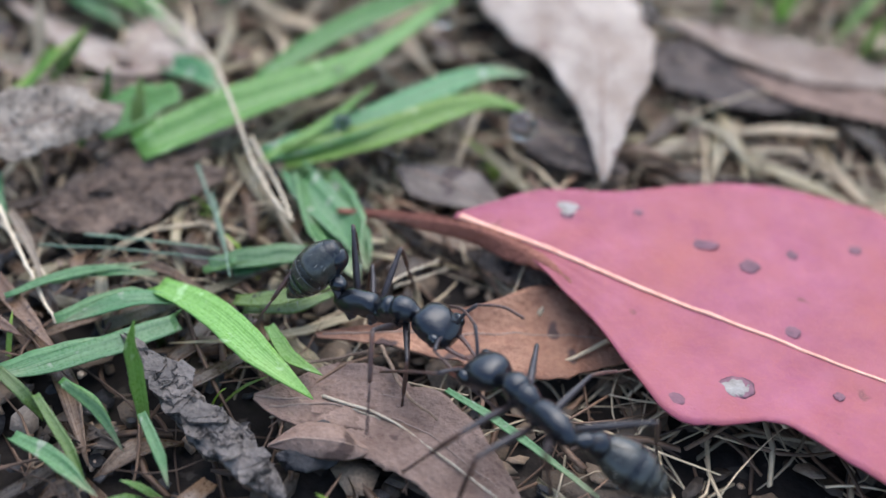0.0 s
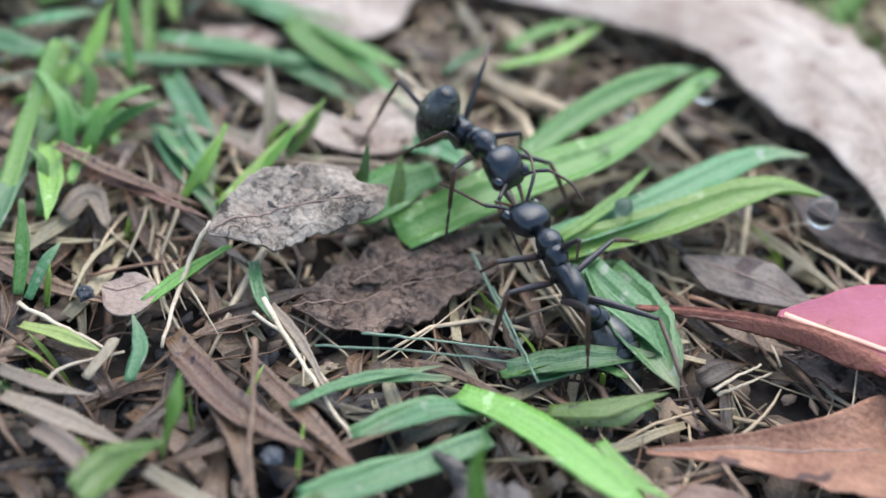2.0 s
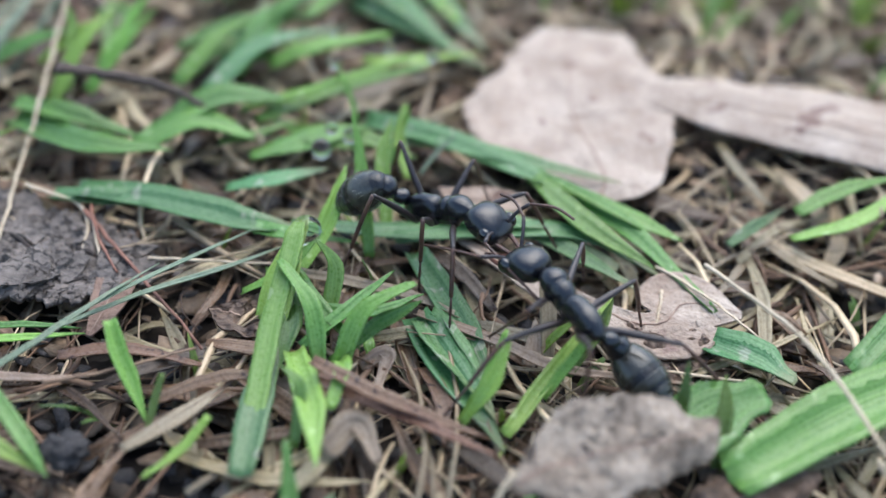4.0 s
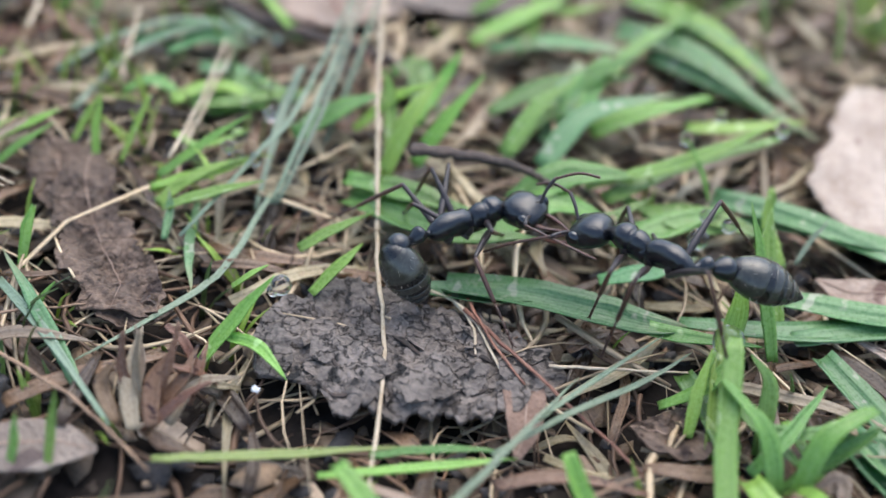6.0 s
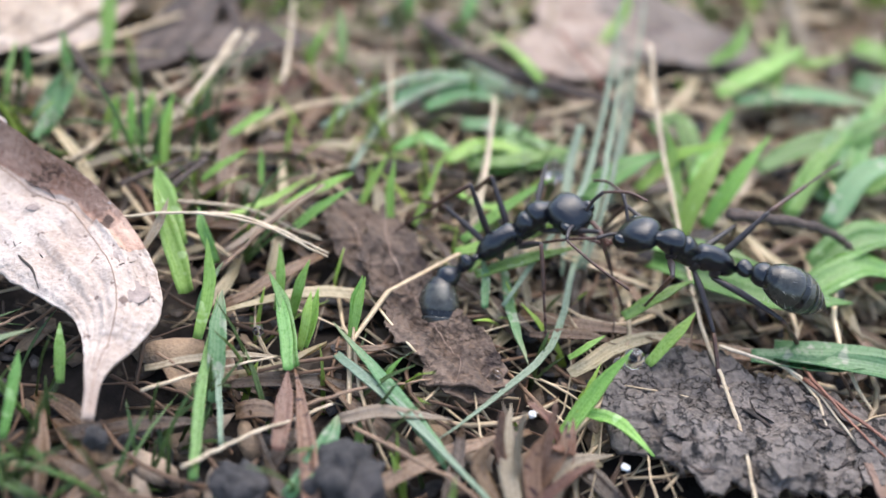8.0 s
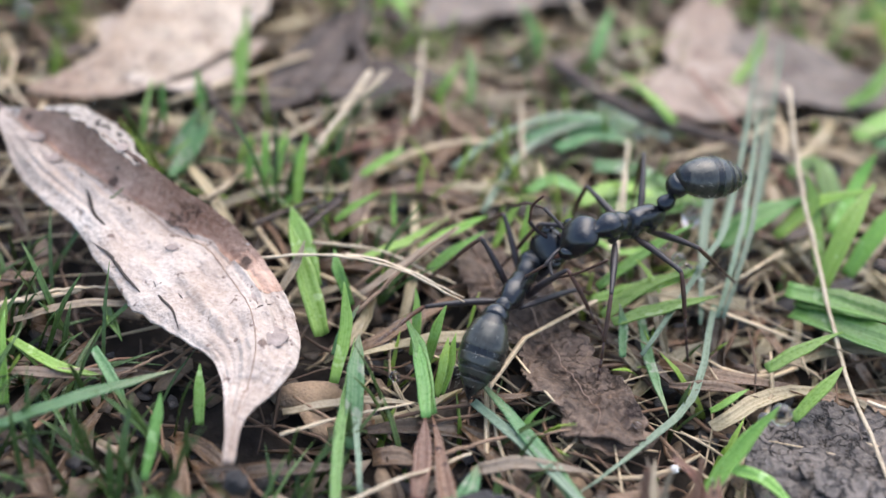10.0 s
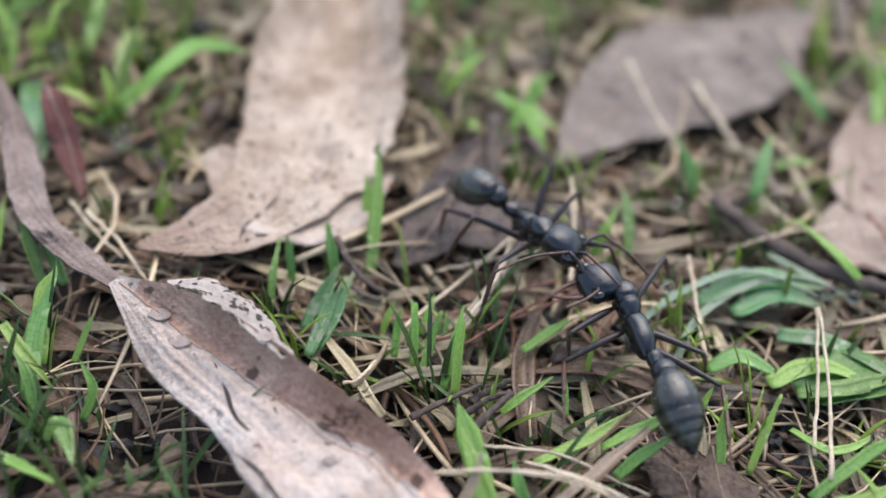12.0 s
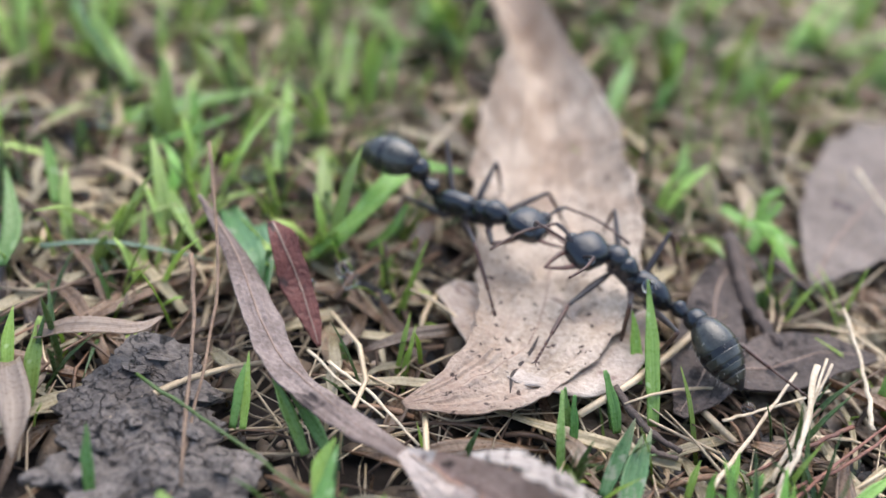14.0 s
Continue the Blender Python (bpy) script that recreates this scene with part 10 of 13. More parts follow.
    walk(ant_one['tF1'], [
        (0.00, mm(4.60, 0.00, 0.00, -124, 88, -124)), (0.25, mm(4.60, 0.00, 0.00, 94, 55, 100)), (0.50, mm(4.60, 0.00, 0.00, 84, 28, 96)),
        (0.75, mm(4.60, 0.00, 0.00, 74, 47, 81)), (1.00, mm(4.60, 0.00, 0.00, 63, 67, 67)), (1.25, mm(4.60, 0.00, 0.00, 67, 77, 69)),
        (1.50, mm(4.60, 0.00, 0.00, 79, 88, 79)), (1.75, mm(4.60, 0.00, 0.00, 31, 73, 32)), (2.00, mm(4.60, 0.00, 0.00, 18, 56, 20)),
        (2.25, mm(4.60, 0.00, 0.00, 30, 57, 33)), (2.50, mm(4.60, 0.00, 0.00, 40, 55, 45)), (2.70, mm(4.60, 0.00, 0.00, 77, 72, 80)),
        (3.23, mm(4.60, 0.00, 0.00, 73, 72, 76)), (3.75, mm(4.60, 0.00, 0.00, 68, 73, 70)), (4.28, mm(4.60, 0.00, 0.00, 60, 73, 62)),
        (4.80, mm(4.60, 0.00, 0.00, 51, 73, 53)), (5.00, mm(4.60, 0.00, 0.00, 46, 64, 49)), (5.25, mm(4.60, 0.00, 0.00, 54, 58, 58)),
        (5.50, mm(4.60, 0.00, 0.00, 67, 6, 84)), (5.75, mm(4.60, 0.00, 0.00, 98, -38, 134)), (6.00, mm(4.60, 0.00, 0.00, 155, -19, 164)),
        (6.25, mm(4.60, 0.00, 0.00, 151, -16, 161)), (6.50, mm(4.60, 0.00, 0.00, 152, -37, 166)), (6.75, mm(4.60, 0.00, 0.00, -174, 32, -175)),
        (7.00, mm(4.60, 0.00, 0.00, 22, 76, 22)), (7.25, mm(4.60, 0.00, 0.00, 12, 77, 12)), (7.50, mm(4.60, 0.00, 0.00, -0, 74, -0)),
        (7.75, mm(4.60, 0.00, 0.00, 49, 77, 51)), (8.00, mm(4.60, 0.00, 0.00, 82, 69, 86)), (8.20, mm(4.60, 0.00, 0.00, 90, 72, 93)),
        (8.72, mm(4.60, 0.00, 0.00, 113, 79, 115)), (9.25, mm(4.60, 0.00, 0.00, -159, 84, -160)), (9.78, mm(4.60, 0.00, 0.00, -106, 74, -109)),
        (10.30, mm(4.60, 0.00, 0.00, -90, 63, -95)), (10.50, mm(4.60, 0.00, 0.00, -89, 64, -93)), (10.75, mm(4.60, 0.00, 0.00, -89, 61, -94)),
        (11.00, mm(4.60, 0.00, 0.00, -89, 58, -95)), (11.25, mm(4.60, 0.00, 0.00, -96, 66, -100)), (11.50, mm(4.60, 0.00, 0.00, -93, 78, -95)),
        (11.75, mm(4.60, 0.00, 0.00, -129, 65, -133)), (12.00, mm(4.60, 0.00, 0.00, -176, 64, -176)), (12.25, mm(4.60, 0.00, 0.00, 150, 69, 152)),
        (12.50, mm(4.60, 0.00, 0.00, 111, 67, 114)), (12.75, mm(4.60, 0.00, 0.00, 158, 72, 159)), (13.00, mm(4.60, 0.00, 0.00, -151, 69, -152)),
        (13.25, mm(4.60, 0.00, 0.00, -76, 73, -78)), (13.50, mm(4.60, 0.00, 0.00, -49, 52, -55)), (13.75, mm(4.60, 0.00, 0.00, -8, 23, -10)),
        (14.00, mm(4.60, 0.00, 0.00, 12, -12, 18)),
    ])
    walk(ant_one['fF2'], [
        (0.00, mm(-3.60, 0.75, -1.10, 2, -34, 84)), (0.25, mm(-3.60, 0.75, -1.10, -0, -21, 92)), (0.50, mm(-3.60, 0.75, -1.10, -1, -10, 101)),
        (0.75, mm(-3.60, 0.75, -1.10, -0, -23, 91)), (1.00, mm(-3.60, 0.75, -1.10, 4, -35, 78)), (1.25, mm(-3.60, 0.75, -1.10, 2, -22, 80)),
        (1.50, mm(-3.60, 0.75, -1.10, 1, -9, 79)), (1.75, mm(-3.60, 0.75, -1.10, 8, -23, 52)), (2.00, mm(-3.60, 0.75, -1.10, 17, -24, 21)),
        (2.25, mm(-3.60, 0.75, -1.10, 10, -17, 29)), (2.50, mm(-3.60, 0.75, -1.10, 5, -11, 37)), (2.70, mm(-3.60, 0.75, -1.10, 6, -41, 73)),
        (3.23, mm(-3.60, 0.75, -1.10, 5, -40, 75)), (3.75, mm(-3.60, 0.75, -1.10, 4, -38, 78)), (4.28, mm(-3.60, 0.75, -1.10, 3, -36, 80)),
        (4.80, mm(-3.60, 0.75, -1.10, 2, -33, 82)), (5.00, mm(-3.60, 0.75, -1.10, 0, -6, 88)), (5.25, mm(-3.60, 0.75, -1.10, 1, -16, 85)),
        (5.50, mm(-3.60, 0.75, -1.10, -0, -23, 92)), (5.75, mm(-3.60, 0.75, -1.10, -0, -29, 92)), (6.00, mm(-3.60, 0.75, -1.10, -0, -35, 91)),
        (6.25, mm(-3.60, 0.75, -1.10, 2, -22, 81)), (6.50, mm(-3.60, 0.75, -1.10, 0, -4, 75)), (6.75, mm(-3.60, 0.75, -1.10, 1, -15, 83)),
        (7.00, mm(-3.60, 0.75, -1.10, 1, -28, 86)), (7.25, mm(-3.60, 0.75, -1.10, 1, -27, 88)), (7.50, mm(-3.60, 0.75, -1.10, 0, -24, 89)),
        (7.75, mm(-3.60, 0.75, -1.10, 3, -35, 82)), (8.00, mm(-3.60, 0.75, -1.10, 8, -42, 69)), (8.20, mm(-3.60, 0.75, -1.10, 10, -45, 66)),
        (8.72, mm(-3.60, 0.75, -1.10, 10, -49, 69)), (9.25, mm(-3.60, 0.75, -1.10, 7, -53, 77)), (9.78, mm(-3.60, 0.75, -1.10, 1, -55, 89)),
        (10.30, mm(-3.60, 0.75, -1.10, -6, -54, 102)), (10.50, mm(-3.60, 0.75, -1.10, -18, -34, 145)), (10.75, mm(-3.60, 0.75, -1.10, -15, -33, 137)),
        (11.00, mm(-3.60, 0.75, -1.10, -11, -32, 129)), (11.25, mm(-3.60, 0.75, -1.10, -8, -44, 111)), (11.50, mm(-3.60, 0.75, -1.10, 1, -51, 87)),
        (11.75, mm(-3.60, 0.75, -1.10, -1, -18, 95)), (12.00, mm(-3.60, 0.75, -1.10, 2, 15, 102)), (12.25, mm(-3.60, 0.75, -1.10, 1, 9, 105)),
        (12.50, mm(-3.60, 0.75, -1.10, 1, 4, 108)), (12.75, mm(-3.60, 0.75, -1.10, 0, 5, 94)), (13.00, mm(-3.60, 0.75, -1.10, -1, 8, 81)),
        (13.25, mm(-3.60, 0.75, -1.10, -2, 11, 74)), (13.50, mm(-3.60, 0.75, -1.10, -3, 14, 67)), (13.75, mm(-3.60, 0.75, -1.10, 1, -12, 82)),
        (14.00, mm(-3.60, 0.75, -1.10, -4, -36, 101)),
    ])
    walk(ant_one['tF2'], [
        (0.00, mm(4.60, 0.00, 0.00, 122, 73, 124)), (0.25, mm(4.60, 0.00, 0.00, 70, 60, 75)), (0.50, mm(4.60, 0.00, 0.00, 51, 41, 58)),
        (0.75, mm(4.60, 0.00, 0.00, 72, 53, 79)), (1.00, mm(4.60, 0.00, 0.00, 104, 60, 109)), (1.25, mm(4.60, 0.00, 0.00, 70, 61, 75)),
        (1.50, mm(4.60, 0.00, 0.00, 46, 52, 51)), (1.75, mm(4.60, 0.00, 0.00, 96, 48, 104)), (2.00, mm(4.60, 0.00, 0.00, 134, 34, 141)),
        (2.25, mm(4.60, 0.00, 0.00, 136, 42, 142)), (2.50, mm(4.60, 0.00, 0.00, 136, 50, 141)), (2.70, mm(4.60, 0.00, 0.00, 111, 58, 116)),
        (3.23, mm(4.60, 0.00, 0.00, 113, 60, 117)), (3.75, mm(4.60, 0.00, 0.00, 113, 62, 117)), (4.28, mm(4.60, 0.00, 0.00, 112, 65, 116)),
        (4.80, mm(4.60, 0.00, 0.00, 110, 67, 113)), (5.00, mm(4.60, 0.00, 0.00, 19, 45, 22)), (5.25, mm(4.60, 0.00, 0.00, 12, 74, 13)),
        (5.50, mm(4.60, 0.00, 0.00, -107, 83, -108)), (5.75, mm(4.60, 0.00, 0.00, -143, 83, -143)), (6.00, mm(4.60, 0.00, 0.00, -167, 80, -168)),
        (6.25, mm(4.60, 0.00, 0.00, 5, 78, 5)), (6.50, mm(4.60, 0.00, 0.00, 22, 51, 25)), (6.75, mm(4.60, 0.00, 0.00, 31, 70, 33)),
        (7.00, mm(4.60, 0.00, 0.00, 115, 77, 117)), (7.25, mm(4.60, 0.00, 0.00, 126, 80, 127)), (7.50, mm(4.60, 0.00, 0.00, 121, 85, 122)),
        (7.75, mm(4.60, 0.00, 0.00, 112, 69, 116)), (8.00, mm(4.60, 0.00, 0.00, 109, 54, 115)), (8.20, mm(4.60, 0.00, 0.00, 113, 54, 119)),
        (8.72, mm(4.60, 0.00, 0.00, 127, 60, 132)), (9.25, mm(4.60, 0.00, 0.00, 149, 66, 151)), (9.78, mm(4.60, 0.00, 0.00, 179, 69, 179)),
        (10.30, mm(4.60, 0.00, 0.00, -152, 69, -154)), (10.50, mm(4.60, 0.00, 0.00, -143, 34, -149)), (10.75, mm(4.60, 0.00, 0.00, -144, 38, -149)),
        (11.00, mm(4.60, 0.00, 0.00, -145, 40, -150)), (11.25, mm(4.60, 0.00, 0.00, -158, 58, -160)), (11.50, mm(4.60, 0.00, 0.00, 170, 72, 171)),
        (11.75, mm(4.60, 0.00, 0.00, 44, 35, 52)), (12.00, mm(4.60, 0.00, 0.00, 39, -25, 62)), (12.25, mm(4.60, 0.00, 0.00, 88, 25, 101)),
        (12.50, mm(4.60, 0.00, 0.00, 180, 41, 180)), (12.75, mm(4.60, 0.00, 0.00, -137, 68, -140)), (13.00, mm(4.60, 0.00, 0.00, -30, 66, -32)),
        (13.25, mm(4.60, 0.00, 0.00, 29, 26, 36)), (13.50, mm(4.60, 0.00, 0.00, 34, -28, 57)), (13.75, mm(4.60, 0.00, 0.00, 55, 37, 63)),
        (14.00, mm(4.60, 0.00, 0.00, 143, 46, 148)),
    ])
    walk(ant_one['fF3'], [
        (0.00, mm(-5.20, 0.75, -1.00, -10, -52, 110)), (0.25, mm(-5.20, 0.75, -1.00, -13, -51, 117)), (0.50, mm(-5.20, 0.75, -1.00, -17, -50, 126)),
        (0.75, mm(-5.20, 0.75, -1.00, -12, -44, 119)), (1.00, mm(-5.20, 0.75, -1.00, -8, -37, 114)), (1.25, mm(-5.20, 0.75, -1.00, -14, -50, 120)),
        (1.50, mm(-5.20, 0.75, -1.00, -28, -61, 136)), (1.75, mm(-5.20, 0.75, -1.00, -18, -65, 118)), (2.00, mm(-5.20, 0.75, -1.00, -8, -60, 104)),
        (2.25, mm(-5.20, 0.75, -1.00, -12, -45, 119)), (2.50, mm(-5.20, 0.75, -1.00, -12, -31, 133)), (2.70, mm(-5.20, 0.75, -1.00, -98, -49, -133)),
        (3.23, mm(-5.20, 0.75, -1.00, -88, -60, -152)), (3.75, mm(-5.20, 0.75, -1.00, -64, -68, 175)), (4.28, mm(-5.20, 0.75, -1.00, -30, -69, 132)),
        (4.80, mm(-5.20, 0.75, -1.00, -7, -63, 101)), (5.00, mm(-5.20, 0.75, -1.00, -10, -54, 110)), (5.25, mm(-5.20, 0.75, -1.00, -3, -27, 101)),
        (5.50, mm(-5.20, 0.75, -1.00, 1, -9, 81)), (5.75, mm(-5.20, 0.75, -1.00, 4, -17, 67)), (6.00, mm(-5.20, 0.75, -1.00, 8, -23, 51)),
        (6.25, mm(-5.20, 0.75, -1.00, 2, -14, 76)), (6.50, mm(-5.20, 0.75, -1.00, -0, -2, 101)), (6.75, mm(-5.20, 0.75, -1.00, -0, -5, 94)),
        (7.00, mm(-5.20, 0.75, -1.00, 0, -6, 87)), (7.25, mm(-5.20, 0.75, -1.00, 0, 2, 95)), (7.50, mm(-5.20, 0.75, -1.00, 1, 11, 103)),
        (7.75, mm(-5.20, 0.75, -1.00, -3, -32, 101)), (8.00, mm(-5.20, 0.75, -1.00, 23, -69, 57)), (8.20, mm(-5.20, 0.75, -1.00, 28, -70, 51)),
        (8.72, mm(-5.20, 0.75, -1.00, -10, -64, 107)), (9.25, mm(-5.20, 0.75, -1.00, -12, -37, 125)), (9.78, mm(-5.20, 0.75, -1.00, -2, -7, 124)),
        (10.30, mm(-5.20, 0.75, -1.00, 3, 14, 115)), (10.50, mm(-5.20, 0.75, -1.00, -6, -14, 135)), (10.75, mm(-5.20, 0.75, -1.00, -17, -36, 139)),
        (11.00, mm(-5.20, 0.75, -1.00, -32, -58, 145)), (11.25, mm(-5.20, 0.75, -1.00, -7, -37, 110)), (11.50, mm(-5.20, 0.75, -1.00, 0, -9, 88)),
        (11.75, mm(-5.20, 0.75, -1.00, -10, 20, 36)), (12.00, mm(-5.20, 0.75, -1.00, -57, 35, -29)), (12.25, mm(-5.20, 0.75, -1.00, 9, -10, 4)),
        (12.50, mm(-5.20, 0.75, -1.00, 4, -42, 78)), (12.75, mm(-5.20, 0.75, -1.00, -15, -37, 133)), (13.00, mm(-5.20, 0.75, -1.00, -9, -26, 129)),
        (13.25, mm(-5.20, 0.75, -1.00, -9, -26, 128)), (13.50, mm(-5.20, 0.75, -1.00, -8, -24, 127)), (13.75, mm(-5.20, 0.75, -1.00, -11, -31, 129)),
        (14.00, mm(-5.20, 0.75, -1.00, -14, -37, 131)),
    ])
    walk(ant_one['tF3'], [
        (0.00, mm(5.60, 0.00, 0.00, 137, 60, 141)), (0.25, mm(5.60, 0.00, 0.00, 119, 59, 123)), (0.50, mm(5.60, 0.00, 0.00, 102, 58, 107)),
        (0.75, mm(5.60, 0.00, 0.00, 90, 60, 95)), (1.00, mm(5.60, 0.00, 0.00, 76, 59, 81)), (1.25, mm(5.60, 0.00, 0.00, 108, 61, 113)),
        (1.50, mm(5.60, 0.00, 0.00, 133, 54, 137)), (1.75, mm(5.60, 0.00, 0.00, 89, 60, 94)), (2.00, mm(5.60, 0.00, 0.00, 50, 38, 58)),
        (2.25, mm(5.60, 0.00, 0.00, 53, 39, 61)), (2.50, mm(5.60, 0.00, 0.00, 56, 41, 63)), (2.70, mm(5.60, 0.00, 0.00, 88, 49, 95)),
        (3.23, mm(5.60, 0.00, 0.00, 94, 45, 102)), (3.75, mm(5.60, 0.00, 0.00, 101, 42, 109)), (4.28, mm(5.60, 0.00, 0.00, 110, 42, 118)),
        (4.80, mm(5.60, 0.00, 0.00, 119, 43, 126)), (5.00, mm(5.60, 0.00, 0.00, 114, 61, 119)), (5.25, mm(5.60, 0.00, 0.00, -64, 86, -65)),
        (5.50, mm(5.60, 0.00, 0.00, -53, 58, -57)), (5.75, mm(5.60, 0.00, 0.00, -52, 68, -55)), (6.00, mm(5.60, 0.00, 0.00, -59, 78, -61)),
        (6.25, mm(5.60, 0.00, 0.00, -20, 55, -22)), (6.50, mm(5.60, 0.00, 0.00, -15, 27, -18)), (6.75, mm(5.60, 0.00, 0.00, 1, 43, 2)),
        (7.00, mm(5.60, 0.00, 0.00, 28, 51, 32)), (7.25, mm(5.60, 0.00, 0.00, 3, 45, 4)), (7.50, mm(5.60, 0.00, 0.00, -16, 36, -19)),
        (7.75, mm(5.60, 0.00, 0.00, 60, 70, 63)), (8.00, mm(5.60, 0.00, 0.00, 110, 28, 120)), (8.20, mm(5.60, 0.00, 0.00, 111, 27, 122)),
        (8.72, mm(5.60, 0.00, 0.00, 86, 39, 95)), (9.25, mm(5.60, 0.00, 0.00, 42, 21, 52)), (9.78, mm(5.60, 0.00, 0.00, 35, -15, 53)),
        (10.30, mm(5.60, 0.00, 0.00, 47, -24, 73)), (10.50, mm(5.60, 0.00, 0.00, 55, 52, 61)), (10.75, mm(5.60, 0.00, 0.00, -156, 66, -158)),
        (11.00, mm(5.60, 0.00, 0.00, 162, 54, 164)), (11.25, mm(5.60, 0.00, 0.00, -156, 71, -158)), (11.50, mm(5.60, 0.00, 0.00, -96, 76, -98)),
        (11.75, mm(5.60, 0.00, 0.00, 70, 57, 75)), (12.00, mm(5.60, 0.00, 0.00, 113, 40, 121)), (12.25, mm(5.60, 0.00, 0.00, -165, 15, -169)),
        (12.50, mm(5.60, 0.00, 0.00, 152, 26, 157)), (12.75, mm(5.60, 0.00, 0.00, 77, 58, 83)), (13.00, mm(5.60, 0.00, 0.00, 8, 25, 10)),
        (13.25, mm(5.60, 0.00, 0.00, 19, 31, 22)), (13.50, mm(5.60, 0.00, 0.00, 32, 34, 37)), (13.75, mm(5.60, 0.00, 0.00, 86, 61, 91)),
        (14.00, mm(5.60, 0.00, 0.00, 156, 42, 159)),
    ])
    walk(ant_two['root'], [
        (0.00, mm(4.51, 51.43, 7.23, 0, 3, 131)), (0.25, mm(0.85, 54.60, 7.02, 0, 7, 131)), (0.50, mm(-2.82, 57.77, 6.82, 0, 11, 132)),
        (0.75, mm(-5.50, 61.04, 6.75, 0, 9, 129)), (1.00, mm(-8.19, 64.32, 6.68, 0, 7, 126)), (1.25, mm(-10.42, 66.75, 6.79, 0, 4, 127)),
        (1.50, mm(-12.66, 69.18, 6.89, 0, 1, 128)), (1.75, mm(-14.30, 71.74, 6.52, 0, -9, 124)), (2.00, mm(-15.95, 74.30, 6.16, 0, -18, 120)),
        (2.25, mm(-18.33, 77.39, 5.54, 0, -12, 117)), (2.50, mm(-20.71, 80.48, 4.92, 0, -6, 114)), (2.70, mm(-23.96, 83.33, 6.18, 0, -4, 115)),
        (3.23, mm(-29.52, 85.99, 6.26, 0, -3, 118)), (3.75, mm(-35.08, 88.66, 6.35, 0, -2, 122)), (4.28, mm(-40.63, 91.32, 6.43, 0, -1, 125)),
        (4.80, mm(-46.19, 93.98, 6.52, 0, -0, 128)), (5.00, mm(-48.61, 97.13, 6.25, 0, -4, 133)), (5.25, mm(-51.33, 98.76, 6.58, 0, 2, 133)),
        (5.50, mm(-54.05, 100.38, 6.92, 0, 8, 132)), (5.75, mm(-58.44, 101.25, 7.06, 0, 9, 136)), (6.00, mm(-62.83, 102.12, 7.21, 0, 10, 140)),
        (6.25, mm(-65.76, 100.36, 7.38, 0, -2, 156)), (6.50, mm(-68.68, 98.60, 7.55, 0, -14, 172)), (6.75, mm(-71.93, 100.06, 7.33, 0, -17, 176)),
        (7.00, mm(-75.18, 101.51, 7.11, 0, -21, -179)), (7.25, mm(-77.17, 102.62, 7.22, 0, -23, 177)), (7.50, mm(-79.16, 103.73, 7.33, 0, -25, 174)),
        (7.75, mm(-81.28, 105.13, 7.26, 0, -23, 176)), (8.00, mm(-83.39, 106.52, 7.18, 0, -20, 178)), (8.20, mm(-86.06, 105.87, 6.83, 0, -18, -179)),
        (8.72, mm(-89.46, 107.04, 7.20, 0, -16, -168)), (9.25, mm(-92.85, 108.21, 7.58, 0, -14, -156)), (9.78, mm(-96.25, 109.39, 7.95, 0, -11, -145)),
        (10.30, mm(-99.65, 110.56, 8.32, 0, -7, -135)), (10.50, mm(-100.54, 111.86, 8.82, 0, -17, -110)),
        (10.75, mm(-101.93, 114.57, 7.53, 0, -15, -96)), (11.00, mm(-103.33, 117.27, 6.23, -0, -12, -82)),
        (11.25, mm(-105.30, 122.20, 6.39, -0, -14, -81)), (11.50, mm(-107.28, 127.13, 6.55, -0, -15, -80)),
        (11.75, mm(-111.02, 128.04, 6.72, -0, -22, -75)), (12.00, mm(-114.77, 128.96, 6.89, -0, -30, -70)),
        (12.25, mm(-116.61, 130.75, 6.48, -0, -33, -61)), (12.50, mm(-118.44, 132.55, 6.07, -0, -36, -50)),
        (12.75, mm(-120.62, 134.09, 6.13, -0, -33, -46)), (13.00, mm(-122.80, 135.63, 6.20, -0, -31, -42)),
        (13.25, mm(-126.97, 138.36, 6.42, -0, -26, -39)), (13.50, mm(-131.14, 141.08, 6.65, -0, -22, -37)),
        (13.75, mm(-134.53, 143.49, 6.07, -0, -15, -33)), (14.00, mm(-137.92, 145.90, 5.49, -0, -8, -29)),
    ])
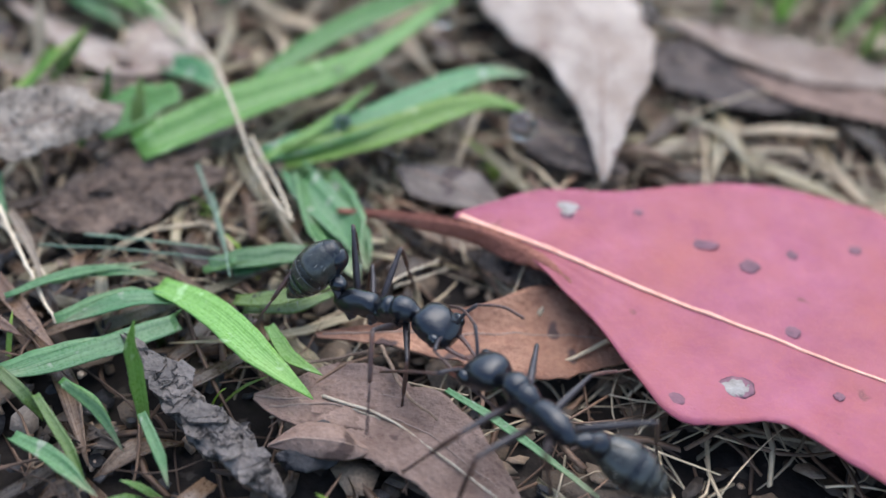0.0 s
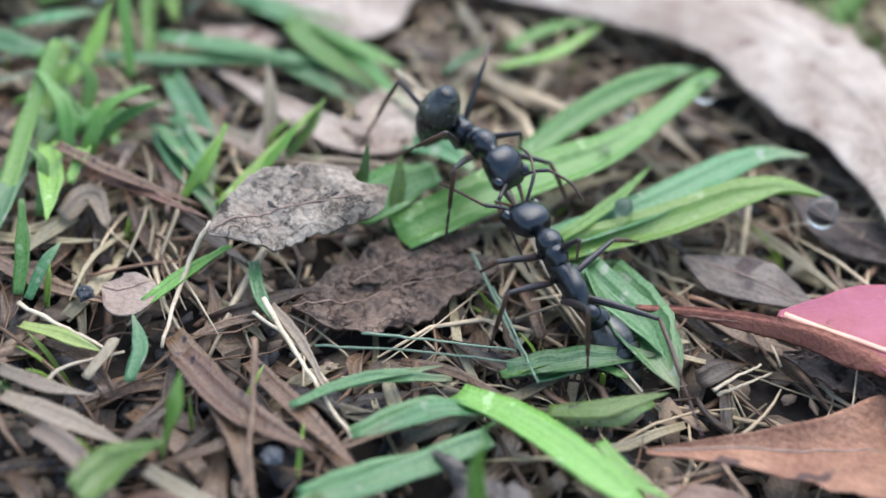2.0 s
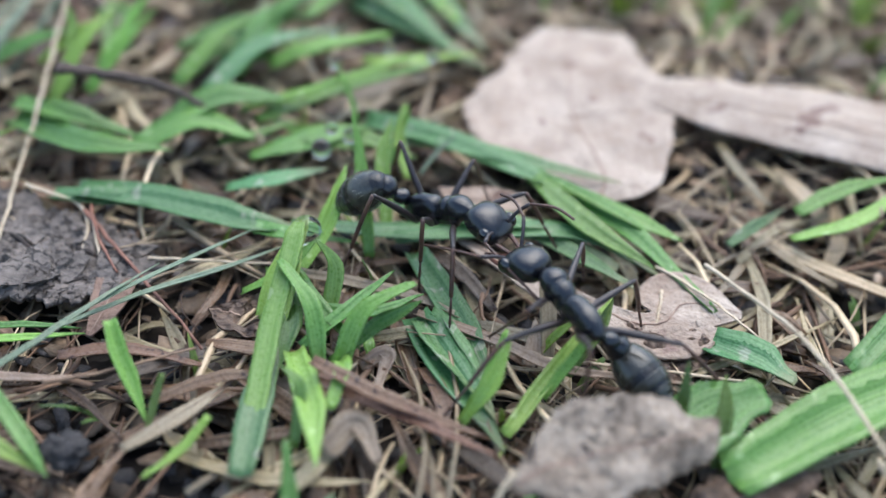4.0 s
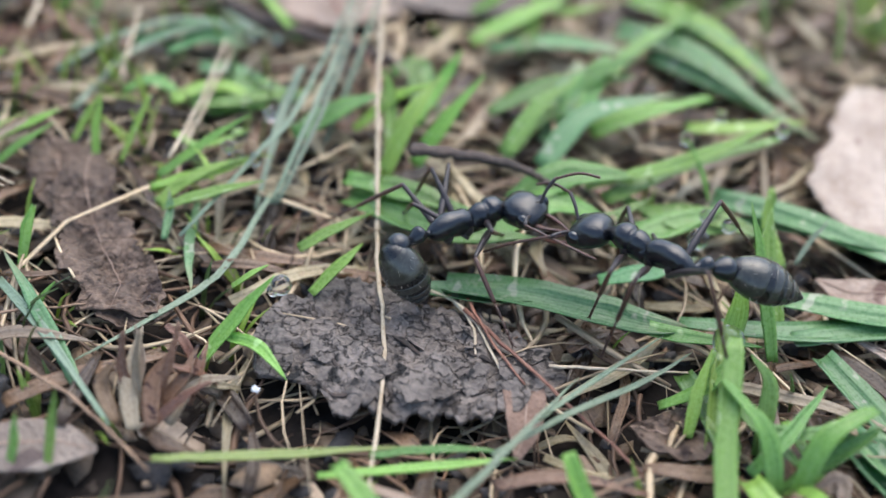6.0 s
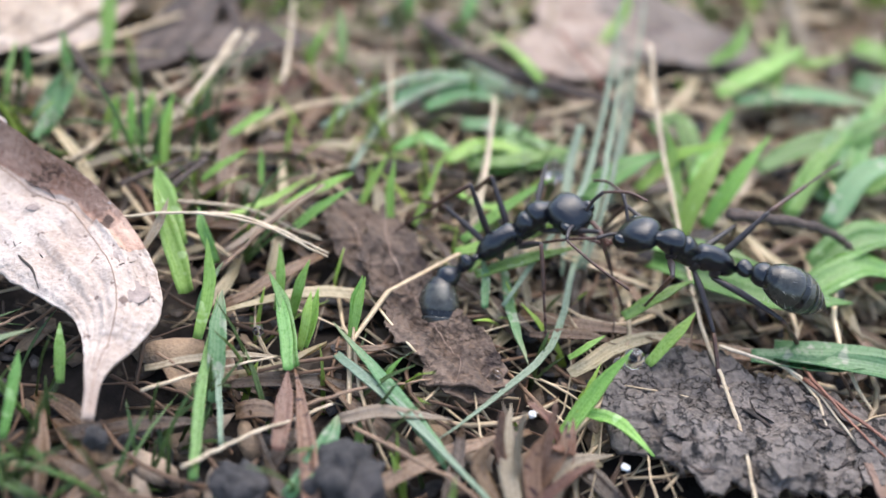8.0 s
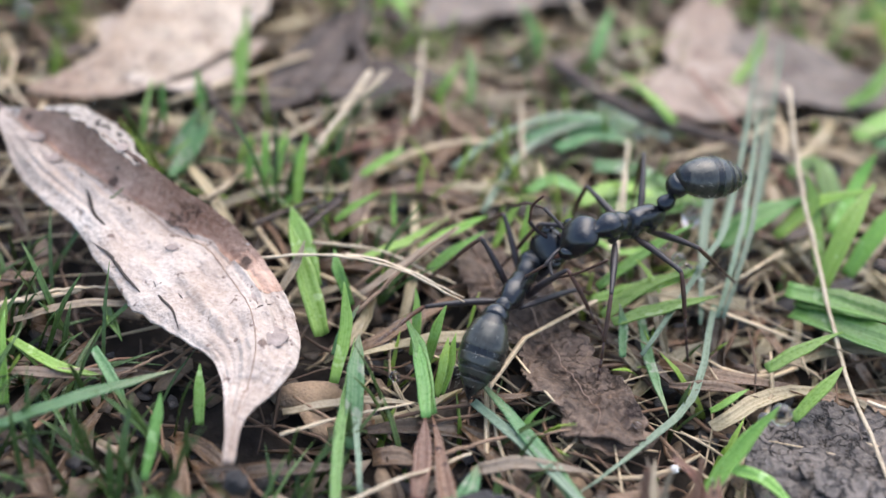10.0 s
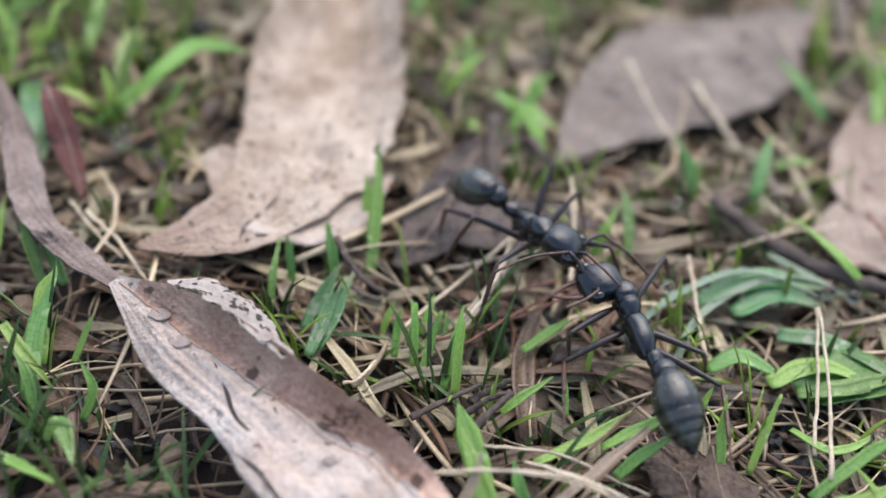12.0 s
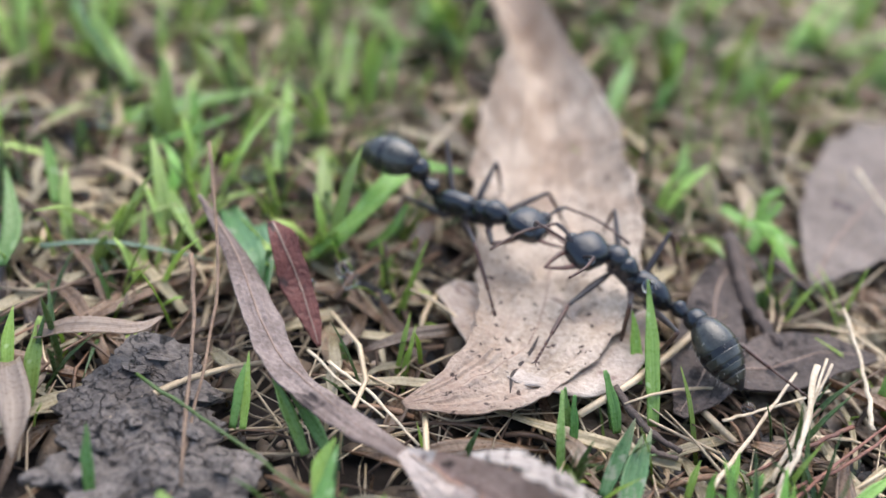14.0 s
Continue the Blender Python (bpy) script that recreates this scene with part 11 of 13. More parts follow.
    walk(ant_two['head'], [
        (0.00, mm(0.25, 0.00, 0.00, 3, 24, 14)), (0.25, mm(0.25, 0.00, 0.00, 2, 17, 14)), (0.50, mm(0.25, 0.00, 0.00, 1, 10, 14)),
        (0.75, mm(0.25, 0.00, 0.00, 1, 11, 16)), (1.00, mm(0.25, 0.00, 0.00, 2, 11, 17)), (1.25, mm(0.25, 0.00, 0.00, 2, 16, 17)),
        (1.50, mm(0.25, 0.00, 0.00, 3, 21, 17)), (1.75, mm(0.25, 0.00, 0.00, 2, 24, 12)), (2.00, mm(0.25, 0.00, 0.00, 2, 27, 7)),
        (2.25, mm(0.25, 0.00, 0.00, 1, 11, 12)), (2.50, mm(0.25, 0.00, 0.00, -1, -6, 18)), (2.70, mm(0.25, 0.00, 0.00, 2, 13, 15)),
        (3.23, mm(0.25, 0.00, 0.00, 2, 14, 15)), (3.75, mm(0.25, 0.00, 0.00, 2, 15, 16)), (4.28, mm(0.25, 0.00, 0.00, 2, 15, 16)),
        (4.80, mm(0.25, 0.00, 0.00, 2, 16, 16)), (5.00, mm(0.25, 0.00, 0.00, 2, 15, 19)), (5.25, mm(0.25, 0.00, 0.00, 3, 15, 21)),
        (5.50, mm(0.25, 0.00, 0.00, 3, 15, 22)), (5.75, mm(0.25, 0.00, 0.00, 3, 16, 19)), (6.00, mm(0.25, 0.00, 0.00, 3, 18, 17)),
        (6.25, mm(0.25, 0.00, 0.00, -1, 33, -4)), (6.50, mm(0.25, 0.00, 0.00, -14, 47, -32)), (6.75, mm(0.25, 0.00, 0.00, -17, 44, -41)),
        (7.00, mm(0.25, 0.00, 0.00, -19, 40, -49)), (7.25, mm(0.25, 0.00, 0.00, -23, 44, -53)), (7.50, mm(0.25, 0.00, 0.00, -26, 46, -58)),
        (7.75, mm(0.25, 0.00, 0.00, -22, 45, -50)), (8.00, mm(0.25, 0.00, 0.00, -17, 43, -42)), (8.20, mm(0.25, 0.00, 0.00, -12, 36, -36)),
        (8.72, mm(0.25, 0.00, 0.00, -18, 40, -48)), (9.25, mm(0.25, 0.00, 0.00, -26, 44, -59)), (9.78, mm(0.25, 0.00, 0.00, -34, 49, -68)),
        (10.30, mm(0.25, 0.00, 0.00, -41, 54, -73)), (10.50, mm(0.25, 0.00, 0.00, -70, 75, -84)), (10.75, mm(0.25, 0.00, 0.00, -4, 57, -7)),
        (11.00, mm(0.25, 0.00, 0.00, -0, 23, -1)), (11.25, mm(0.25, 0.00, 0.00, 0, 27, 2)), (11.50, mm(0.25, 0.00, 0.00, 1, 30, 5)),
        (11.75, mm(0.25, 0.00, 0.00, 11, 40, 30)), (12.00, mm(0.25, 0.00, 0.00, 23, 40, 59)), (12.25, mm(0.25, 0.00, 0.00, 17, 41, 45)),
        (12.50, mm(0.25, 0.00, 0.00, 11, 41, 29)), (12.75, mm(0.25, 0.00, 0.00, 10, 39, 28)), (13.00, mm(0.25, 0.00, 0.00, 10, 38, 28)),
        (13.25, mm(0.25, 0.00, 0.00, 9, 38, 25)), (13.50, mm(0.25, 0.00, 0.00, 8, 39, 21)), (13.75, mm(0.25, 0.00, 0.00, 1, 23, 7)),
        (14.00, mm(0.25, 0.00, 0.00, -0, 6, -4)),
    ])
    walk(ant_two['waist'], [
        (0.00, mm(-6.40, 0.00, -0.10, -39, -42, 85)), (0.25, mm(-6.40, 0.00, -0.10, -37, -41, 83)), (0.50, mm(-6.40, 0.00, -0.10, -36, -40, 82)),
        (0.75, mm(-6.40, 0.00, -0.10, -39, -42, 85)), (1.00, mm(-6.40, 0.00, -0.10, -43, -45, 87)), (1.25, mm(-6.40, 0.00, -0.10, -52, -49, 94)),
        (1.50, mm(-6.40, 0.00, -0.10, -64, -54, 102)), (1.75, mm(-6.40, 0.00, -0.10, -55, -54, 92)), (2.00, mm(-6.40, 0.00, -0.10, -47, -53, 83)),
        (2.25, mm(-6.40, 0.00, -0.10, -56, -61, 84)), (2.50, mm(-6.40, 0.00, -0.10, -65, -68, 86)), (2.70, mm(-6.40, 0.00, -0.10, -79, -67, 103)),
        (3.23, mm(-6.40, 0.00, -0.10, -70, -60, 100)), (3.75, mm(-6.40, 0.00, -0.10, -60, -54, 97)), (4.28, mm(-6.40, 0.00, -0.10, -50, -47, 94)),
        (4.80, mm(-6.40, 0.00, -0.10, -42, -41, 91)), (5.00, mm(-6.40, 0.00, -0.10, -35, -38, 86)), (5.25, mm(-6.40, 0.00, -0.10, -36, -40, 85)),
        (5.50, mm(-6.40, 0.00, -0.10, -38, -42, 84)), (5.75, mm(-6.40, 0.00, -0.10, -25, -32, 74)), (6.00, mm(-6.40, 0.00, -0.10, -14, -23, 65)),
        (6.25, mm(-6.40, 0.00, -0.10, -4, -9, 46)), (6.50, mm(-6.40, 0.00, -0.10, 3, 9, 30)), (6.75, mm(-6.40, 0.00, -0.10, -1, 31, -5)),
        (7.00, mm(-6.40, 0.00, -0.10, -20, 39, -53)), (7.25, mm(-6.40, 0.00, -0.10, -26, 38, -67)), (7.50, mm(-6.40, 0.00, -0.10, -29, 35, -79)),
        (7.75, mm(-6.40, 0.00, -0.10, -29, 38, -75)), (8.00, mm(-6.40, 0.00, -0.10, -29, 40, -70)), (8.20, mm(-6.40, 0.00, -0.10, -32, 43, -72)),
        (8.72, mm(-6.40, 0.00, -0.10, -47, 52, -83)), (9.25, mm(-6.40, 0.00, -0.10, -67, 64, -93)), (9.78, mm(-6.40, 0.00, -0.10, -81, 77, -94)),
        (10.30, mm(-6.40, 0.00, -0.10, -20, 85, -22)), (10.50, mm(-6.40, 0.00, -0.10, 6, 31, 23)), (10.75, mm(-6.40, 0.00, -0.10, 7, 41, 18)),
        (11.00, mm(-6.40, 0.00, -0.10, 7, 48, 14)), (11.25, mm(-6.40, 0.00, -0.10, 4, 46, 9)), (11.50, mm(-6.40, 0.00, -0.10, 1, 43, 4)),
        (11.75, mm(-6.40, 0.00, -0.10, 38, 65, 57)), (12.00, mm(-6.40, 0.00, -0.10, 69, 47, 116)), (12.25, mm(-6.40, 0.00, -0.10, 80, 41, 131)),
        (12.50, mm(-6.40, 0.00, -0.10, 77, 32, 140)), (12.75, mm(-6.40, 0.00, -0.10, 96, 52, 132)), (13.00, mm(-6.40, 0.00, -0.10, 98, 71, 117)),
        (13.25, mm(-6.40, 0.00, -0.10, 93, 66, 117)), (13.50, mm(-6.40, 0.00, -0.10, 86, 60, 117)), (13.75, mm(-6.40, 0.00, -0.10, 55, 70, 74)),
        (14.00, mm(-6.40, 0.00, -0.10, 14, 64, 22)),
    ])
    walk(ant_two['gaster'], [
        (0.00, mm(-6.65, -2.73, -2.58, -5, -22, 27)), (0.25, mm(-6.72, -2.77, -2.54, -8, -28, 31)), (0.50, mm(-6.79, -2.79, -2.50, -11, -34, 36)),
        (0.75, mm(-6.64, -2.72, -2.60, -13, -34, 40)), (1.00, mm(-6.52, -2.63, -2.70, -14, -35, 44)), (1.25, mm(-6.22, -2.41, -2.90, -4, -20, 21)),
        (1.50, mm(-5.94, -2.15, -3.08, -0, -4, 4)), (1.75, mm(-6.32, -2.20, -3.08, -0, -7, 7)), (2.00, mm(-6.67, -2.23, -3.04, -1, -10, 10)),
        (2.25, mm(-6.59, -1.81, -3.32, -1, -17, 10)), (2.50, mm(-6.49, -1.37, -3.54, -2, -24, 10)), (2.70, mm(-6.07, -1.43, -3.50, -1, -25, 4)),
        (3.23, mm(-6.07, -1.81, -3.31, -2, -23, 8)), (3.75, mm(-6.11, -2.18, -3.08, -2, -20, 11)), (4.28, mm(-6.21, -2.51, -2.81, -2, -17, 13)),
        (4.80, mm(-6.35, -2.80, -2.52, -2, -13, 16)), (5.00, mm(-6.62, -2.92, -2.36, -2, -17, 14)), (5.25, mm(-6.67, -2.83, -2.47, -3, -19, 15)),
        (5.50, mm(-6.71, -2.72, -2.59, -3, -20, 16)), (5.75, mm(-7.27, -3.00, -2.08, -5, -22, 27)), (6.00, mm(-7.85, -3.10, -1.52, -8, -23, 37)),
        (6.25, mm(-8.95, -2.61, -0.68, -3, -11, 26)), (6.50, mm(-9.55, -1.85, 0.50, 0, 2, 16)), (6.75, mm(-9.57, 0.29, 1.78, 0, 1, 5)),
        (7.00, mm(-8.12, 2.28, 2.25, 0, -0, -6)), (7.25, mm(-7.55, 2.67, 2.19, 0, -1, -4)), (7.50, mm(-6.99, 2.99, 2.00, 0, -1, -3)),
        (7.75, mm(-7.15, 2.83, 2.16, 0, -3, -1)), (8.00, mm(-7.35, 2.66, 2.29, -0, -5, 1)), (8.20, mm(-7.24, 2.59, 2.40, -0, -6, 6)),
        (8.72, mm(-6.66, 2.26, 2.82, -0, -3, 1)), (9.25, mm(-6.31, 1.61, 3.23, -0, 0, -6)), (9.78, mm(-6.35, 0.82, 3.51, -0, 3, -13)),
        (10.30, mm(-6.71, 0.13, 3.58, -1, 5, -19)), (10.50, mm(-9.32, -1.22, 1.81, 0, 23, 2)), (10.75, mm(-9.07, -0.85, 2.31, -0, 20, -2)),
        (11.00, mm(-8.77, -0.61, 2.67, -1, 16, -6)), (11.25, mm(-8.95, -0.40, 2.55, -0, 16, -1)), (11.50, mm(-9.10, -0.17, 2.42, 1, 15, 4)),
        (11.75, mm(-7.25, -1.33, 3.25, 1, 11, 11)), (12.00, mm(-5.29, -2.28, 2.60, 1, 6, 18)), (12.25, mm(-4.56, -2.08, 2.35, 2, 9, 21)),
        (12.50, mm(-4.01, -2.01, 1.88, 3, 13, 25)), (12.75, mm(-4.87, -1.68, 2.82, 3, 22, 16)), (13.00, mm(-5.87, -1.07, 3.40, 1, 29, 5)),
        (13.25, mm(-5.70, -1.36, 3.27, 0, 23, 0)), (13.50, mm(-5.55, -1.67, 3.09, -1, 16, -4)), (13.75, mm(-6.75, -1.22, 3.38, -0, 8, -4)),
        (14.00, mm(-7.90, -0.61, 3.23, -0, 1, -3)),
    ])
    walk(ant_two['fN1'], [
        (0.00, mm(-1.50, 0.75, -1.00, -1, -16, 97)), (0.25, mm(-1.50, 0.75, -1.00, -2, -25, 97)), (0.50, mm(-1.50, 0.75, -1.00, -2, -34, 98)),
        (0.75, mm(-1.50, 0.75, -1.00, -9, -30, 121)), (1.00, mm(-1.50, 0.75, -1.00, -12, -24, 143)), (1.25, mm(-1.50, 0.75, -1.00, -8, -32, 117)),
        (1.50, mm(-1.50, 0.75, -1.00, 0, -32, 89)), (1.75, mm(-1.50, 0.75, -1.00, -0, -29, 91)), (2.00, mm(-1.50, 0.75, -1.00, -1, -28, 95)),
        (2.25, mm(-1.50, 0.75, -1.00, -6, -25, 116)), (2.50, mm(-1.50, 0.75, -1.00, -7, -17, 135)), (2.70, mm(-1.50, 0.75, -1.00, -17, -26, 157)),
        (3.23, mm(-1.50, 0.75, -1.00, -15, -29, 145)), (3.75, mm(-1.50, 0.75, -1.00, -13, -32, 133)), (4.28, mm(-1.50, 0.75, -1.00, -9, -34, 120)),
        (4.80, mm(-1.50, 0.75, -1.00, -6, -36, 107)), (5.00, mm(-1.50, 0.75, -1.00, -5, -33, 108)), (5.25, mm(-1.50, 0.75, -1.00, -8, -27, 123)),
        (5.50, mm(-1.50, 0.75, -1.00, -7, -17, 135)), (5.75, mm(-1.50, 0.75, -1.00, -6, -20, 124)), (6.00, mm(-1.50, 0.75, -1.00, -5, -23, 114)),
        (6.25, mm(-1.50, 0.75, -1.00, -3, -27, 101)), (6.50, mm(-1.50, 0.75, -1.00, 1, -26, 87)), (6.75, mm(-1.50, 0.75, -1.00, 3, -24, 78)),
        (7.00, mm(-1.50, 0.75, -1.00, 4, -21, 69)), (7.25, mm(-1.50, 0.75, -1.00, 2, -12, 74)), (7.50, mm(-1.50, 0.75, -1.00, 0, -4, 79)),
        (7.75, mm(-1.50, 0.75, -1.00, 2, -13, 74)), (8.00, mm(-1.50, 0.75, -1.00, 4, -23, 71)), (8.20, mm(-1.50, 0.75, -1.00, -0, 1, 50)),
        (8.72, mm(-1.50, 0.75, -1.00, -2, 5, 51)), (9.25, mm(-1.50, 0.75, -1.00, -3, 10, 51)), (9.78, mm(-1.50, 0.75, -1.00, -5, 14, 51)),
        (10.30, mm(-1.50, 0.75, -1.00, -6, 17, 51)), (10.50, mm(-1.50, 0.75, -1.00, 4, -8, 38)), (10.75, mm(-1.50, 0.75, -1.00, 4, -8, 43)),
        (11.00, mm(-1.50, 0.75, -1.00, 3, -7, 49)), (11.25, mm(-1.50, 0.75, -1.00, 2, -5, 49)), (11.50, mm(-1.50, 0.75, -1.00, 1, -3, 49)),
        (11.75, mm(-1.50, 0.75, -1.00, -0, 1, 50)), (12.00, mm(-1.50, 0.75, -1.00, -2, 5, 52)), (12.25, mm(-1.50, 0.75, -1.00, -1, 2, 50)),
        (12.50, mm(-1.50, 0.75, -1.00, 0, -1, 48)), (12.75, mm(-1.50, 0.75, -1.00, 0, -1, 48)), (13.00, mm(-1.50, 0.75, -1.00, 1, -2, 48)),
        (13.25, mm(-1.50, 0.75, -1.00, 1, -17, 83)), (13.50, mm(-1.50, 0.75, -1.00, -6, -21, 124)), (13.75, mm(-1.50, 0.75, -1.00, 1, -17, 85)),
        (14.00, mm(-1.50, 0.75, -1.00, 7, -17, 48)),
    ])
    walk(ant_two['tN1'], [
        (0.00, mm(4.60, 0.00, 0.00, -81, 60, -86)), (0.25, mm(4.60, 0.00, 0.00, -90, 43, -98)), (0.50, mm(4.60, 0.00, 0.00, -89, 26, -101)),
        (0.75, mm(4.60, 0.00, 0.00, -103, 26, -115)), (1.00, mm(4.60, 0.00, 0.00, -116, 26, -127)), (1.25, mm(4.60, 0.00, 0.00, -97, 29, -108)),
        (1.50, mm(4.60, 0.00, 0.00, -76, 33, -87)), (1.75, mm(4.60, 0.00, 0.00, -109, 43, -117)), (2.00, mm(4.60, 0.00, 0.00, -148, 43, -153)),
        (2.25, mm(4.60, 0.00, 0.00, -135, 49, -140)), (2.50, mm(4.60, 0.00, 0.00, -115, 46, -122)), (2.70, mm(4.60, 0.00, 0.00, -173, 28, -174)),
        (3.23, mm(4.60, 0.00, 0.00, -163, 32, -166)), (3.75, mm(4.60, 0.00, 0.00, -154, 36, -158)), (4.28, mm(4.60, 0.00, 0.00, -146, 41, -150)),
        (4.80, mm(4.60, 0.00, 0.00, -138, 46, -143)), (5.00, mm(4.60, 0.00, 0.00, -169, 51, -170)), (5.25, mm(4.60, 0.00, 0.00, -107, 45, -115)),
        (5.50, mm(4.60, 0.00, 0.00, -76, 12, -92)), (5.75, mm(4.60, 0.00, 0.00, -109, 37, -118)), (6.00, mm(4.60, 0.00, 0.00, -160, 46, -162)),
        (6.25, mm(4.60, 0.00, 0.00, -114, 47, -121)), (6.50, mm(4.60, 0.00, 0.00, -78, 33, -89)), (6.75, mm(4.60, 0.00, 0.00, -96, 42, -104)),
        (7.00, mm(4.60, 0.00, 0.00, -117, 48, -124)), (7.25, mm(4.60, 0.00, 0.00, -172, 67, -172)), (7.50, mm(4.60, 0.00, 0.00, 116, 58, 121)),
        (7.75, mm(4.60, 0.00, 0.00, 153, 51, 156)), (8.00, mm(4.60, 0.00, 0.00, 177, 36, 177)), (8.20, mm(4.60, 0.00, 0.00, 41, 69, 43)),
        (8.72, mm(4.60, 0.00, 0.00, 33, 66, 36)), (9.25, mm(4.60, 0.00, 0.00, 25, 61, 27)), (9.78, mm(4.60, 0.00, 0.00, 18, 55, 20)),
        (10.30, mm(4.60, 0.00, 0.00, 12, 49, 14)), (10.50, mm(4.60, 0.00, 0.00, 138, 44, 143)), (10.75, mm(4.60, 0.00, 0.00, 114, 58, 119)),
        (11.00, mm(4.60, 0.00, 0.00, 29, 76, 30)), (11.25, mm(4.60, 0.00, 0.00, 32, 75, 33)), (11.50, mm(4.60, 0.00, 0.00, 34, 73, 36)),
        (11.75, mm(4.60, 0.00, 0.00, 51, 69, 54)), (12.00, mm(4.60, 0.00, 0.00, 61, 63, 65)), (12.25, mm(4.60, 0.00, 0.00, 73, 62, 77)),
        (12.50, mm(4.60, 0.00, 0.00, 81, 62, 86)), (12.75, mm(4.60, 0.00, 0.00, 78, 64, 83)), (13.00, mm(4.60, 0.00, 0.00, 75, 66, 79)),
        (13.25, mm(4.60, 0.00, 0.00, 66, 58, 72)), (13.50, mm(4.60, 0.00, 0.00, 26, 48, 29)), (13.75, mm(4.60, 0.00, 0.00, 49, 68, 52)),
        (14.00, mm(4.60, 0.00, 0.00, -0, 83, -0)),
    ])
    walk(ant_two['fN2'], [
        (0.00, mm(-3.60, 0.75, -1.10, 0, -7, 90)), (0.25, mm(-3.60, 0.75, -1.10, -6, -23, 116)), (0.50, mm(-3.60, 0.75, -1.10, -18, -31, 149)),
        (0.75, mm(-3.60, 0.75, -1.10, -15, -27, 147)), (1.00, mm(-3.60, 0.75, -1.10, -12, -23, 146)), (1.25, mm(-3.60, 0.75, -1.10, -6, -24, 120)),
        (1.50, mm(-3.60, 0.75, -1.10, -1, -18, 96)), (1.75, mm(-3.60, 0.75, -1.10, -1, -20, 96)), (2.00, mm(-3.60, 0.75, -1.10, -1, -23, 96)),
        (2.25, mm(-3.60, 0.75, -1.10, -5, -15, 128)), (2.50, mm(-3.60, 0.75, -1.10, 1, 1, 155)), (2.70, mm(-3.60, 0.75, -1.10, 2, 24, 99)),
        (3.23, mm(-3.60, 0.75, -1.10, 1, 14, 95)), (3.75, mm(-3.60, 0.75, -1.10, 0, 3, 91)), (4.28, mm(-3.60, 0.75, -1.10, 0, -8, 88)),
        (4.80, mm(-3.60, 0.75, -1.10, 1, -18, 85)), (5.00, mm(-3.60, 0.75, -1.10, -3, -27, 104)), (5.25, mm(-3.60, 0.75, -1.10, -8, -27, 121)),
        (5.50, mm(-3.60, 0.75, -1.10, -10, -24, 137)), (5.75, mm(-3.60, 0.75, -1.10, -8, -25, 124)), (6.00, mm(-3.60, 0.75, -1.10, -5, -27, 112)),
        (6.25, mm(-3.60, 0.75, -1.10, -3, -30, 100)), (6.50, mm(-3.60, 0.75, -1.10, 1, -30, 87)), (6.75, mm(-3.60, 0.75, -1.10, 1, -31, 85)),
        (7.00, mm(-3.60, 0.75, -1.10, 2, -32, 83)), (7.25, mm(-3.60, 0.75, -1.10, 3, -24, 77)), (7.50, mm(-3.60, 0.75, -1.10, 2, -16, 73)),
        (7.75, mm(-3.60, 0.75, -1.10, 0, 4, 100)), (8.00, mm(-3.60, 0.75, -1.10, 9, 25, 127)), (8.20, mm(-3.60, 0.75, -1.10, -1, -18, 96)),
        (8.72, mm(-3.60, 0.75, -1.10, -1, -14, 95)), (9.25, mm(-3.60, 0.75, -1.10, -0, -10, 94)), (9.78, mm(-3.60, 0.75, -1.10, -0, -6, 93)),
        (10.30, mm(-3.60, 0.75, -1.10, -0, -2, 91)), (10.50, mm(-3.60, 0.75, -1.10, 7, -20, 49)), (10.75, mm(-3.60, 0.75, -1.10, 6, -28, 68)),
        (11.00, mm(-3.60, 0.75, -1.10, -0, -27, 90)), (11.25, mm(-3.60, 0.75, -1.10, 1, -28, 88)), (11.50, mm(-3.60, 0.75, -1.10, 1, -28, 85)),
        (11.75, mm(-3.60, 0.75, -1.10, -0, -34, 90)), (12.00, mm(-3.60, 0.75, -1.10, -1, -41, 94)), (12.25, mm(-3.60, 0.75, -1.10, 4, -41, 80)),
        (12.50, mm(-3.60, 0.75, -1.10, 9, -41, 67)), (12.75, mm(-3.60, 0.75, -1.10, 7, -40, 70)), (13.00, mm(-3.60, 0.75, -1.10, 6, -39, 73)),
        (13.25, mm(-3.60, 0.75, -1.10, 4, -56, 82)), (13.50, mm(-3.60, 0.75, -1.10, -14, -70, 111)), (13.75, mm(-3.60, 0.75, -1.10, -3, -52, 96)),
        (14.00, mm(-3.60, 0.75, -1.10, 1, -36, 86)),
    ])
